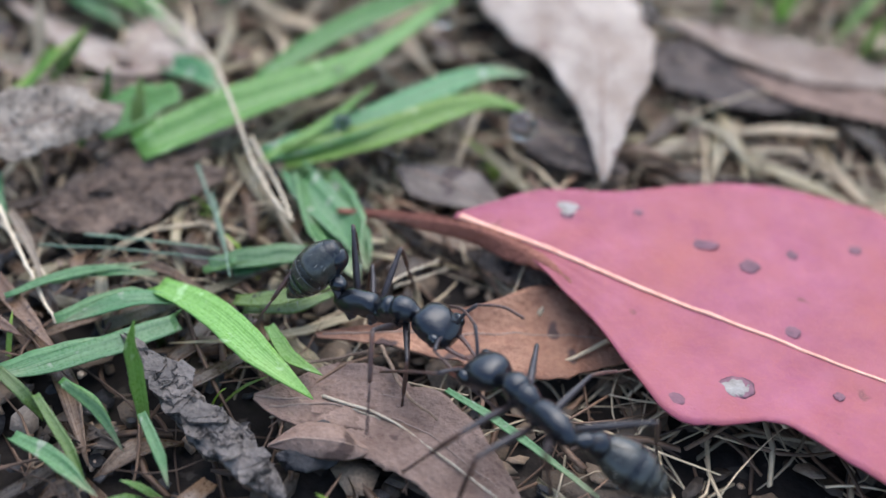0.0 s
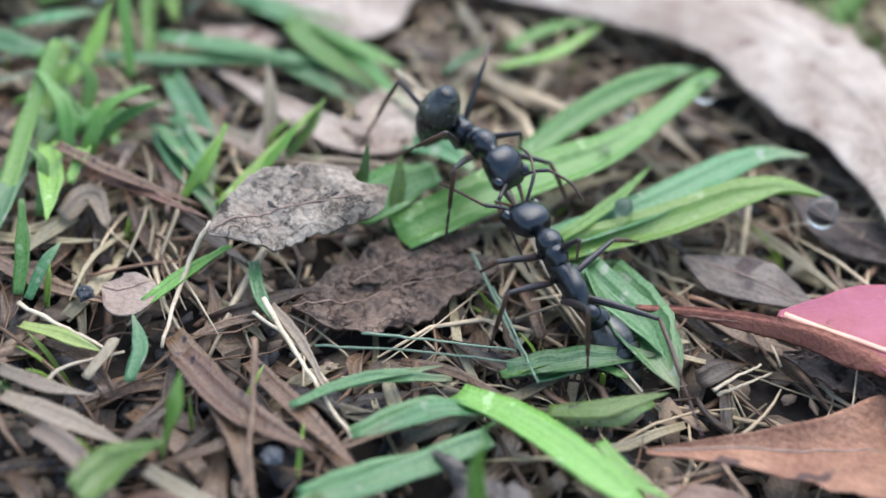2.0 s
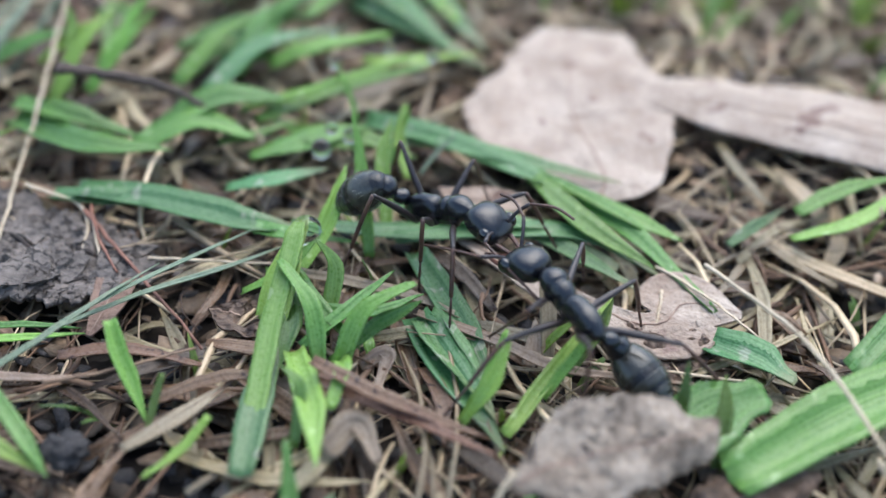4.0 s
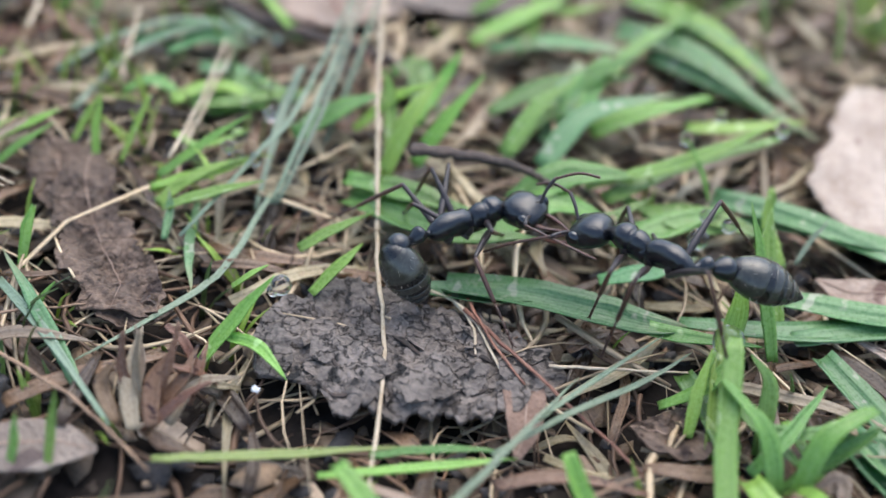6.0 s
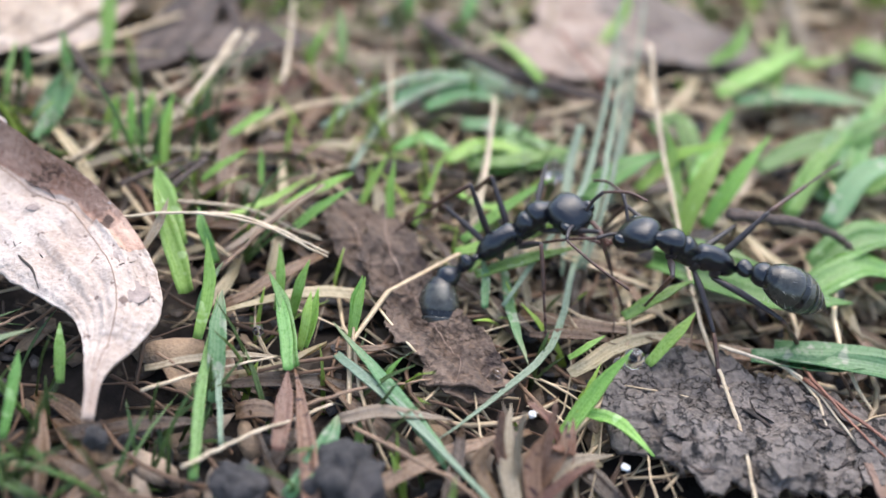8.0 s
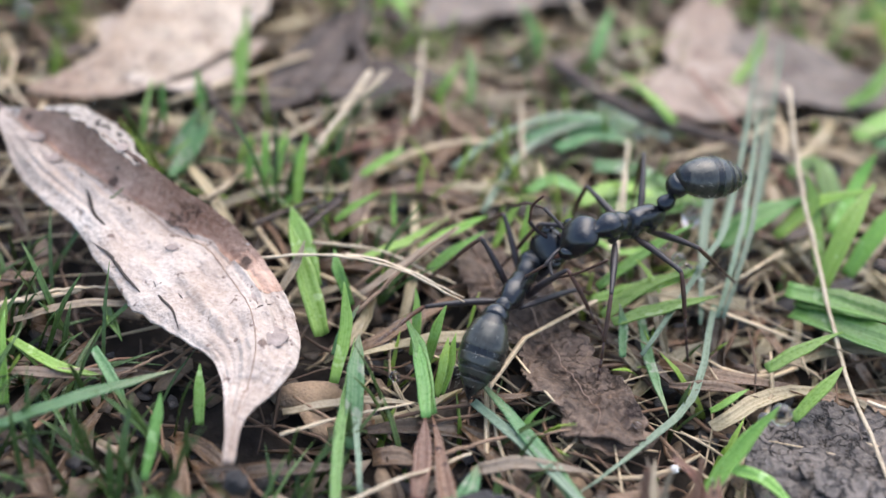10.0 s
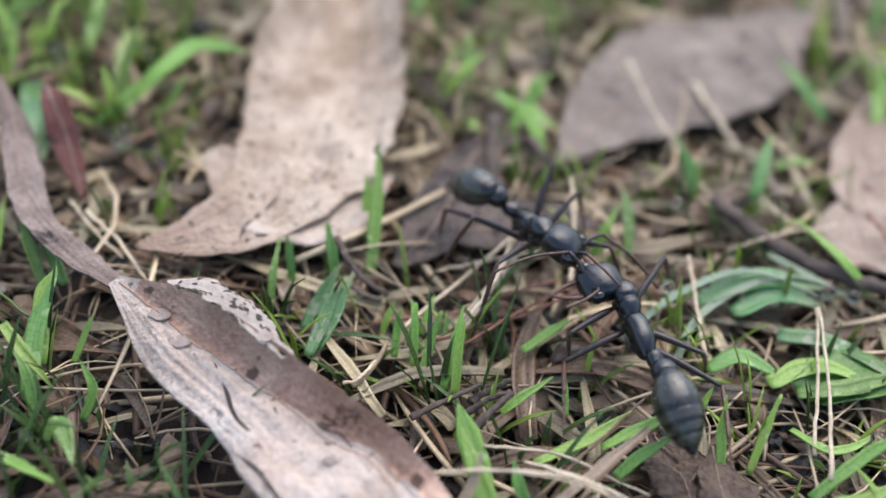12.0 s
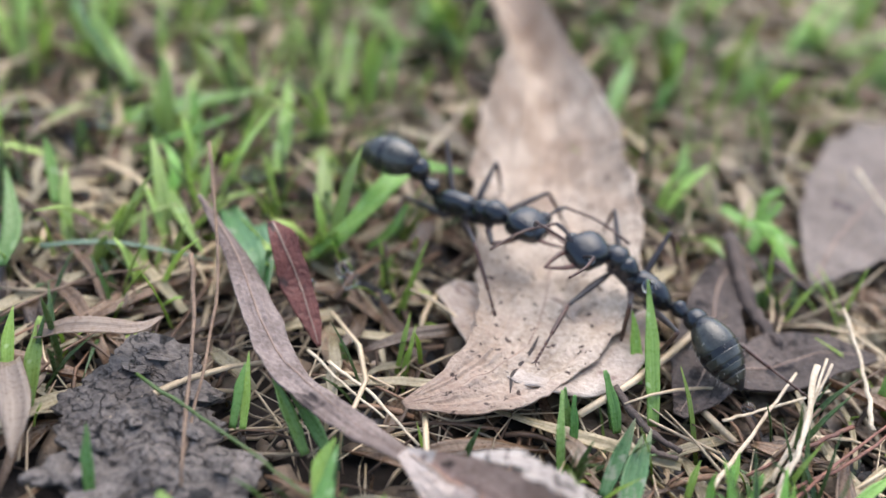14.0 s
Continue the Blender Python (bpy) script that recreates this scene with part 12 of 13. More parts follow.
    walk(ant_two['tN2'], [
        (0.00, mm(4.60, 0.00, 0.00, -17, 79, -18)), (0.25, mm(4.60, 0.00, 0.00, -127, 73, -129)), (0.50, mm(4.60, 0.00, 0.00, -157, 53, -160)),
        (0.75, mm(4.60, 0.00, 0.00, -156, 58, -158)), (1.00, mm(4.60, 0.00, 0.00, -153, 63, -155)), (1.25, mm(4.60, 0.00, 0.00, -144, 73, -146)),
        (1.50, mm(4.60, 0.00, 0.00, -137, 84, -138)), (1.75, mm(4.60, 0.00, 0.00, 141, 80, 143)), (2.00, mm(4.60, 0.00, 0.00, 123, 70, 126)),
        (2.25, mm(4.60, 0.00, 0.00, 43, 60, 46)), (2.50, mm(4.60, 0.00, 0.00, 4, 29, 5)), (2.70, mm(4.60, 0.00, 0.00, 42, -17, 63)),
        (3.23, mm(4.60, 0.00, 0.00, 34, -2, 47)), (3.75, mm(4.60, 0.00, 0.00, 20, 29, 24)), (4.28, mm(4.60, 0.00, 0.00, -14, 57, -16)),
        (4.80, mm(4.60, 0.00, 0.00, -64, 61, -69)), (5.00, mm(4.60, 0.00, 0.00, -160, 75, -160)), (5.25, mm(4.60, 0.00, 0.00, -125, 53, -130)),
        (5.50, mm(4.60, 0.00, 0.00, -120, 27, -129)), (5.75, mm(4.60, 0.00, 0.00, -128, 47, -133)), (6.00, mm(4.60, 0.00, 0.00, -149, 64, -151)),
        (6.25, mm(4.60, 0.00, 0.00, 166, 73, 167)), (6.50, mm(4.60, 0.00, 0.00, 111, 70, 114)), (6.75, mm(4.60, 0.00, 0.00, 89, 65, 93)),
        (7.00, mm(4.60, 0.00, 0.00, 72, 60, 78)), (7.25, mm(4.60, 0.00, 0.00, 99, 61, 104)), (7.50, mm(4.60, 0.00, 0.00, 126, 63, 129)),
        (7.75, mm(4.60, 0.00, 0.00, 25, 48, 28)), (8.00, mm(4.60, 0.00, 0.00, -9, 5, -12)), (8.20, mm(4.60, 0.00, 0.00, 24, 44, 28)),
        (8.72, mm(4.60, 0.00, 0.00, 22, 53, 25)), (9.25, mm(4.60, 0.00, 0.00, 20, 61, 22)), (9.78, mm(4.60, 0.00, 0.00, 20, 68, 21)),
        (10.30, mm(4.60, 0.00, 0.00, 23, 73, 24)), (10.50, mm(4.60, 0.00, 0.00, 68, 41, 76)), (10.75, mm(4.60, 0.00, 0.00, 91, 58, 96)),
        (11.00, mm(4.60, 0.00, 0.00, 101, 54, 107)), (11.25, mm(4.60, 0.00, 0.00, 104, 64, 108)), (11.50, mm(4.60, 0.00, 0.00, 107, 74, 110)),
        (11.75, mm(4.60, 0.00, 0.00, 99, 57, 105)), (12.00, mm(4.60, 0.00, 0.00, 86, 42, 95)), (12.25, mm(4.60, 0.00, 0.00, 94, 44, 102)),
        (12.50, mm(4.60, 0.00, 0.00, 103, 47, 110)), (12.75, mm(4.60, 0.00, 0.00, 104, 51, 111)), (13.00, mm(4.60, 0.00, 0.00, 105, 54, 111)),
        (13.25, mm(4.60, 0.00, 0.00, 115, 47, 122)), (13.50, mm(4.60, 0.00, 0.00, 114, 43, 122)), (13.75, mm(4.60, 0.00, 0.00, 126, 59, 130)),
        (14.00, mm(4.60, 0.00, 0.00, 139, 76, 140)),
    ])
    walk(ant_two['fN3'], [
        (0.00, mm(-5.20, 0.75, -1.00, -17, -45, 131)), (0.25, mm(-5.20, 0.75, -1.00, -17, -41, 134)), (0.50, mm(-5.20, 0.75, -1.00, -17, -38, 136)),
        (0.75, mm(-5.20, 0.75, -1.00, -18, -38, 140)), (1.00, mm(-5.20, 0.75, -1.00, -20, -39, 144)), (1.25, mm(-5.20, 0.75, -1.00, 72, -73, 1)),
        (1.50, mm(-5.20, 0.75, -1.00, 12, -14, 9)), (1.75, mm(-5.20, 0.75, -1.00, 96, -65, -31)), (2.00, mm(-5.20, 0.75, -1.00, -39, -56, 157)),
        (2.25, mm(-5.20, 0.75, -1.00, -31, -59, 143)), (2.50, mm(-5.20, 0.75, -1.00, -18, -62, 119)), (2.70, mm(-5.20, 0.75, -1.00, -15, -46, 124)),
        (3.23, mm(-5.20, 0.75, -1.00, -19, -45, 135)), (3.75, mm(-5.20, 0.75, -1.00, -22, -41, 145)), (4.28, mm(-5.20, 0.75, -1.00, -23, -36, 154)),
        (4.80, mm(-5.20, 0.75, -1.00, -22, -31, 160)), (5.00, mm(-5.20, 0.75, -1.00, -21, -27, 165)), (5.25, mm(-5.20, 0.75, -1.00, -18, -27, 156)),
        (5.50, mm(-5.20, 0.75, -1.00, -15, -27, 146)), (5.75, mm(-5.20, 0.75, -1.00, -19, -32, 150)), (6.00, mm(-5.20, 0.75, -1.00, -24, -37, 155)),
        (6.25, mm(-5.20, 0.75, -1.00, -101, -51, -133)), (6.50, mm(-5.20, 0.75, -1.00, -76, -11, -104)), (6.75, mm(-5.20, 0.75, -1.00, -34, -22, -154)),
        (7.00, mm(-5.20, 0.75, -1.00, -12, -20, 154)), (7.25, mm(-5.20, 0.75, -1.00, -14, -22, 154)), (7.50, mm(-5.20, 0.75, -1.00, -15, -24, 155)),
        (7.75, mm(-5.20, 0.75, -1.00, -10, -17, 151)), (8.00, mm(-5.20, 0.75, -1.00, -6, -10, 148)), (8.20, mm(-5.20, 0.75, -1.00, -14, -21, 156)),
        (8.72, mm(-5.20, 0.75, -1.00, -10, -23, 134)), (9.25, mm(-5.20, 0.75, -1.00, -5, -24, 112)), (9.78, mm(-5.20, 0.75, -1.00, -0, -26, 90)),
        (10.30, mm(-5.20, 0.75, -1.00, 5, -29, 70)), (10.50, mm(-5.20, 0.75, -1.00, -21, -56, 128)), (10.75, mm(-5.20, 0.75, -1.00, -21, -58, 127)),
        (11.00, mm(-5.20, 0.75, -1.00, -22, -58, 129)), (11.25, mm(-5.20, 0.75, -1.00, -27, -62, 133)), (11.50, mm(-5.20, 0.75, -1.00, -32, -66, 138)),
        (11.75, mm(-5.20, 0.75, -1.00, -18, -68, 116)), (12.00, mm(-5.20, 0.75, -1.00, -1, -68, 92)), (12.25, mm(-5.20, 0.75, -1.00, -55, -75, 158)),
        (12.50, mm(-5.20, 0.75, -1.00, -72, -59, -166)), (12.75, mm(-5.20, 0.75, -1.00, -76, -56, -159)),
        (13.00, mm(-5.20, 0.75, -1.00, -78, -53, -152)), (13.25, mm(-5.20, 0.75, -1.00, -69, -44, -151)),
        (13.50, mm(-5.20, 0.75, -1.00, -58, -35, -150)), (13.75, mm(-5.20, 0.75, -1.00, -38, -45, 169)), (14.00, mm(-5.20, 0.75, -1.00, -14, -41, 126)),
    ])
    walk(ant_two['tN3'], [
        (0.00, mm(5.60, 0.00, 0.00, 168, 20, 170)), (0.25, mm(5.60, 0.00, 0.00, 170, 26, 172)), (0.50, mm(5.60, 0.00, 0.00, 173, 33, 174)),
        (0.75, mm(5.60, 0.00, 0.00, 162, 47, 164)), (1.00, mm(5.60, 0.00, 0.00, 144, 59, 147)), (1.25, mm(5.60, 0.00, 0.00, 147, 8, 156)),
        (1.50, mm(5.60, 0.00, 0.00, 163, 8, 167)), (1.75, mm(5.60, 0.00, 0.00, 103, -9, 124)), (2.00, mm(5.60, 0.00, 0.00, 125, 22, 135)),
        (2.25, mm(5.60, 0.00, 0.00, 138, 36, 144)), (2.50, mm(5.60, 0.00, 0.00, 137, 50, 141)), (2.70, mm(5.60, 0.00, 0.00, 139, 60, 142)),
        (3.23, mm(5.60, 0.00, 0.00, 140, 59, 143)), (3.75, mm(5.60, 0.00, 0.00, 137, 58, 141)), (4.28, mm(5.60, 0.00, 0.00, 133, 59, 137)),
        (4.80, mm(5.60, 0.00, 0.00, 127, 62, 131)), (5.00, mm(5.60, 0.00, 0.00, 35, 70, 37)), (5.25, mm(5.60, 0.00, 0.00, 96, 71, 99)),
        (5.50, mm(5.60, 0.00, 0.00, 141, 60, 144)), (5.75, mm(5.60, 0.00, 0.00, 131, 56, 135)), (6.00, mm(5.60, 0.00, 0.00, 122, 52, 127)),
        (6.25, mm(5.60, 0.00, 0.00, 103, -1, 121)), (6.50, mm(5.60, 0.00, 0.00, 62, 34, 71)), (6.75, mm(5.60, 0.00, 0.00, 39, 68, 41)),
        (7.00, mm(5.60, 0.00, 0.00, 11, 52, 12)), (7.25, mm(5.60, 0.00, 0.00, 48, 47, 54)), (7.50, mm(5.60, 0.00, 0.00, 73, 32, 84)),
        (7.75, mm(5.60, 0.00, 0.00, 59, 36, 68)), (8.00, mm(5.60, 0.00, 0.00, 44, 36, 52)), (8.20, mm(5.60, 0.00, 0.00, 37, 44, 42)),
        (8.72, mm(5.60, 0.00, 0.00, 59, 42, 67)), (9.25, mm(5.60, 0.00, 0.00, 81, 39, 91)), (9.78, mm(5.60, 0.00, 0.00, 104, 34, 113)),
        (10.30, mm(5.60, 0.00, 0.00, 124, 28, 133)), (10.50, mm(5.60, 0.00, 0.00, 109, 51, 116)), (10.75, mm(5.60, 0.00, 0.00, 84, 46, 92)),
        (11.00, mm(5.60, 0.00, 0.00, 58, 44, 65)), (11.25, mm(5.60, 0.00, 0.00, 86, 41, 95)), (11.50, mm(5.60, 0.00, 0.00, 108, 29, 118)),
        (11.75, mm(5.60, 0.00, 0.00, 107, 26, 119)), (12.00, mm(5.60, 0.00, 0.00, 107, 23, 119)), (12.25, mm(5.60, 0.00, 0.00, 84, 26, 96)),
        (12.50, mm(5.60, 0.00, 0.00, 53, 46, 59)), (12.75, mm(5.60, 0.00, 0.00, 49, 29, 58)), (13.00, mm(5.60, 0.00, 0.00, 41, 13, 52)),
        (13.25, mm(5.60, 0.00, 0.00, 27, 26, 33)), (13.50, mm(5.60, 0.00, 0.00, 8, 33, 10)), (13.75, mm(5.60, 0.00, 0.00, 47, 52, 52)),
        (14.00, mm(5.60, 0.00, 0.00, 86, 76, 88)),
    ])
    walk(ant_two['fF1'], [
        (0.00, mm(-1.50, -0.75, -1.00, -0, -0, -49)), (0.25, mm(-1.50, -0.75, -1.00, 3, 8, -54)), (0.50, mm(-1.50, -0.75, -1.00, 5, 17, -59)),
        (0.75, mm(-1.50, -0.75, -1.00, 1, 5, -54)), (1.00, mm(-1.50, -0.75, -1.00, -3, -8, -49)), (1.25, mm(-1.50, -0.75, -1.00, -2, -6, -49)),
        (1.50, mm(-1.50, -0.75, -1.00, -1, -4, -49)), (1.75, mm(-1.50, -0.75, -1.00, -11, -53, -68)), (2.00, mm(-1.50, -0.75, -1.00, 86, -69, 163)),
        (2.25, mm(-1.50, -0.75, -1.00, 71, -64, 172)), (2.50, mm(-1.50, -0.75, -1.00, 60, -58, 177)), (2.70, mm(-1.50, -0.75, -1.00, -5, -32, -72)),
        (3.23, mm(-1.50, -0.75, -1.00, -4, -10, -49)), (3.75, mm(-1.50, -0.75, -1.00, -3, -9, -49)), (4.28, mm(-1.50, -0.75, -1.00, -3, -9, -49)),
        (4.80, mm(-1.50, -0.75, -1.00, -3, -8, -49)), (5.00, mm(-1.50, -0.75, -1.00, -4, -10, -49)), (5.25, mm(-1.50, -0.75, -1.00, -3, -7, -49)),
        (5.50, mm(-1.50, -0.75, -1.00, -2, -5, -49)), (5.75, mm(-1.50, -0.75, -1.00, -1, -4, -48)), (6.00, mm(-1.50, -0.75, -1.00, -1, -2, -48)),
        (6.25, mm(-1.50, -0.75, -1.00, 1, 4, -49)), (6.50, mm(-1.50, -0.75, -1.00, 3, 8, -51)), (6.75, mm(-1.50, -0.75, -1.00, 2, 7, -51)),
        (7.00, mm(-1.50, -0.75, -1.00, 2, 5, -51)), (7.25, mm(-1.50, -0.75, -1.00, 2, 7, -52)), (7.50, mm(-1.50, -0.75, -1.00, 3, 9, -53)),
        (7.75, mm(-1.50, -0.75, -1.00, 2, 7, -52)), (8.00, mm(-1.50, -0.75, -1.00, 2, 6, -51)), (8.20, mm(-1.50, -0.75, -1.00, 0, 1, -50)),
        (8.72, mm(-1.50, -0.75, -1.00, 2, 5, -51)), (9.25, mm(-1.50, -0.75, -1.00, 3, 10, -52)), (9.78, mm(-1.50, -0.75, -1.00, 5, 14, -52)),
        (10.30, mm(-1.50, -0.75, -1.00, 6, 17, -51)), (10.50, mm(-1.50, -0.75, -1.00, 8, 26, -56)), (10.75, mm(-1.50, -0.75, -1.00, 3, 9, -52)),
        (11.00, mm(-1.50, -0.75, -1.00, -3, -7, -49)), (11.25, mm(-1.50, -0.75, -1.00, -2, -5, -49)), (11.50, mm(-1.50, -0.75, -1.00, -1, -3, -49)),
        (11.75, mm(-1.50, -0.75, -1.00, 0, 1, -50)), (12.00, mm(-1.50, -0.75, -1.00, 2, 5, -52)), (12.25, mm(-1.50, -0.75, -1.00, 19, 42, -42)),
        (12.50, mm(-1.50, -0.75, -1.00, 70, 73, -3)), (12.75, mm(-1.50, -0.75, -1.00, 21, 33, -27)), (13.00, mm(-1.50, -0.75, -1.00, -4, -8, -36)),
        (13.25, mm(-1.50, -0.75, -1.00, -5, -11, -40)), (13.50, mm(-1.50, -0.75, -1.00, -6, -14, -45)), (13.75, mm(-1.50, -0.75, -1.00, -6, -18, -51)),
        (14.00, mm(-1.50, -0.75, -1.00, -6, -20, -57)),
    ])
    walk(ant_two['tF1'], [
        (0.00, mm(4.60, 0.00, 0.00, 4, 60, 5)), (0.25, mm(4.60, 0.00, 0.00, 4, 50, 5)), (0.50, mm(4.60, 0.00, 0.00, 6, 39, 6)),
        (0.75, mm(4.60, 0.00, 0.00, 8, 52, 9)), (1.00, mm(4.60, 0.00, 0.00, 16, 64, 17)), (1.25, mm(4.60, 0.00, 0.00, 10, 65, 11)),
        (1.50, mm(4.60, 0.00, 0.00, 4, 65, 5)), (1.75, mm(4.60, 0.00, 0.00, 147, 58, 150)), (2.00, mm(4.60, 0.00, 0.00, -178, 19, -179)),
        (2.25, mm(4.60, 0.00, 0.00, 180, 16, 180)), (2.50, mm(4.60, 0.00, 0.00, 179, 14, 179)), (2.70, mm(4.60, 0.00, 0.00, 27, 88, 28)),
        (3.23, mm(4.60, 0.00, 0.00, 5, 74, 5)), (3.75, mm(4.60, 0.00, 0.00, 6, 73, 6)), (4.28, mm(4.60, 0.00, 0.00, 6, 72, 7)),
        (4.80, mm(4.60, 0.00, 0.00, 7, 70, 7)), (5.00, mm(4.60, 0.00, 0.00, 2, 75, 2)), (5.25, mm(4.60, 0.00, 0.00, 10, 68, 10)),
        (5.50, mm(4.60, 0.00, 0.00, 13, 61, 14)), (5.75, mm(4.60, 0.00, 0.00, 12, 58, 14)), (6.00, mm(4.60, 0.00, 0.00, 11, 56, 13)),
        (6.25, mm(4.60, 0.00, 0.00, -6, 61, -6)), (6.50, mm(4.60, 0.00, 0.00, -26, 62, -28)), (6.75, mm(4.60, 0.00, 0.00, -33, 64, -36)),
        (7.00, mm(4.60, 0.00, 0.00, -42, 66, -45)), (7.25, mm(4.60, 0.00, 0.00, -45, 64, -49)), (7.50, mm(4.60, 0.00, 0.00, -48, 62, -51)),
        (7.75, mm(4.60, 0.00, 0.00, -45, 63, -48)), (8.00, mm(4.60, 0.00, 0.00, -41, 65, -44)), (8.20, mm(4.60, 0.00, 0.00, -41, 69, -43)),
        (8.72, mm(4.60, 0.00, 0.00, -33, 66, -35)), (9.25, mm(4.60, 0.00, 0.00, -24, 61, -26)), (9.78, mm(4.60, 0.00, 0.00, -17, 55, -19)),
        (10.30, mm(4.60, 0.00, 0.00, -12, 49, -14)), (10.50, mm(4.60, 0.00, 0.00, -20, 43, -23)), (10.75, mm(4.60, 0.00, 0.00, -25, 60, -27)),
        (11.00, mm(4.60, 0.00, 0.00, -29, 76, -30)), (11.25, mm(4.60, 0.00, 0.00, -32, 75, -33)), (11.50, mm(4.60, 0.00, 0.00, -34, 73, -36)),
        (11.75, mm(4.60, 0.00, 0.00, -51, 68, -54)), (12.00, mm(4.60, 0.00, 0.00, -61, 63, -65)), (12.25, mm(4.60, 0.00, 0.00, -7, 12, -10)),
        (12.50, mm(4.60, 0.00, 0.00, 19, -38, 39)), (12.75, mm(4.60, 0.00, 0.00, 8, 34, 10)), (13.00, mm(4.60, 0.00, 0.00, 146, 63, 149)),
        (13.25, mm(4.60, 0.00, 0.00, 159, 23, 163)), (13.50, mm(4.60, 0.00, 0.00, 152, 26, 157)), (13.75, mm(4.60, 0.00, 0.00, 140, 17, 149)),
        (14.00, mm(4.60, 0.00, 0.00, 131, 6, 143)),
    ])
    walk(ant_two['fF2'], [
        (0.00, mm(-3.60, -0.75, -1.10, 0, 0, -78)), (0.25, mm(-3.60, -0.75, -1.10, -0, -1, -69)), (0.50, mm(-3.60, -0.75, -1.10, -1, -2, -60)),
        (0.75, mm(-3.60, -0.75, -1.10, 1, 4, -64)), (1.00, mm(-3.60, -0.75, -1.10, 2, 10, -68)), (1.25, mm(-3.60, -0.75, -1.10, 6, -30, -112)),
        (1.50, mm(-3.60, -0.75, -1.10, 57, -50, 172)), (1.75, mm(-3.60, -0.75, -1.10, 7, -48, -106)), (2.00, mm(-3.60, -0.75, -1.10, -1, -6, -71)),
        (2.25, mm(-3.60, -0.75, -1.10, -0, -1, -80)), (2.50, mm(-3.60, -0.75, -1.10, 0, 6, -88)), (2.70, mm(-3.60, -0.75, -1.10, 1, 10, -75)),
        (3.23, mm(-3.60, -0.75, -1.10, 0, 2, -79)), (3.75, mm(-3.60, -0.75, -1.10, -0, -5, -82)), (4.28, mm(-3.60, -0.75, -1.10, -0, -12, -86)),
        (4.80, mm(-3.60, -0.75, -1.10, -0, -19, -90)), (5.00, mm(-3.60, -0.75, -1.10, -0, -25, -89)), (5.25, mm(-3.60, -0.75, -1.10, 1, -9, -97)),
        (5.50, mm(-3.60, -0.75, -1.10, -1, 8, -101)), (5.75, mm(-3.60, -0.75, -1.10, 2, 13, -76)), (6.00, mm(-3.60, -0.75, -1.10, 6, 15, -49)),
        (6.25, mm(-3.60, -0.75, -1.10, 1, 12, -77)), (6.50, mm(-3.60, -0.75, -1.10, 0, -1, -101)), (6.75, mm(-3.60, -0.75, -1.10, 1, -8, -111)),
        (7.00, mm(-3.60, -0.75, -1.10, 4, -17, -120)), (7.25, mm(-3.60, -0.75, -1.10, 6, -38, -107)), (7.50, mm(-3.60, -0.75, -1.10, -3, -58, -85)),
        (7.75, mm(-3.60, -0.75, -1.10, 11, -45, -116)), (8.00, mm(-3.60, -0.75, -1.10, 11, -26, -134)), (8.20, mm(-3.60, -0.75, -1.10, 2, -57, -95)),
        (8.72, mm(-3.60, -0.75, -1.10, -0, -47, -90)), (9.25, mm(-3.60, -0.75, -1.10, -1, -32, -88)), (9.78, mm(-3.60, -0.75, -1.10, -0, -15, -89)),
        (10.30, mm(-3.60, -0.75, -1.10, 0, -2, -91)), (10.50, mm(-3.60, -0.75, -1.10, -15, -28, -35)), (10.75, mm(-3.60, -0.75, -1.10, -0, -21, -89)),
        (11.00, mm(-3.60, -0.75, -1.10, 1, -3, -136)), (11.25, mm(-3.60, -0.75, -1.10, 3, -11, -123)), (11.50, mm(-3.60, -0.75, -1.10, 3, -18, -110)),
        (11.75, mm(-3.60, -0.75, -1.10, 2, -28, -96)), (12.00, mm(-3.60, -0.75, -1.10, -3, -32, -79)), (12.25, mm(-3.60, -0.75, -1.10, -8, -18, -43)),
        (12.50, mm(-3.60, -0.75, -1.10, 6, 8, -21)), (12.75, mm(-3.60, -0.75, -1.10, 2, 3, -35)), (13.00, mm(-3.60, -0.75, -1.10, -1, -2, -48)),
        (13.25, mm(-3.60, -0.75, -1.10, -3, -6, -42)), (13.50, mm(-3.60, -0.75, -1.10, -5, -10, -35)), (13.75, mm(-3.60, -0.75, -1.10, -6, -13, -43)),
        (14.00, mm(-3.60, -0.75, -1.10, -5, -14, -50)),
    ])
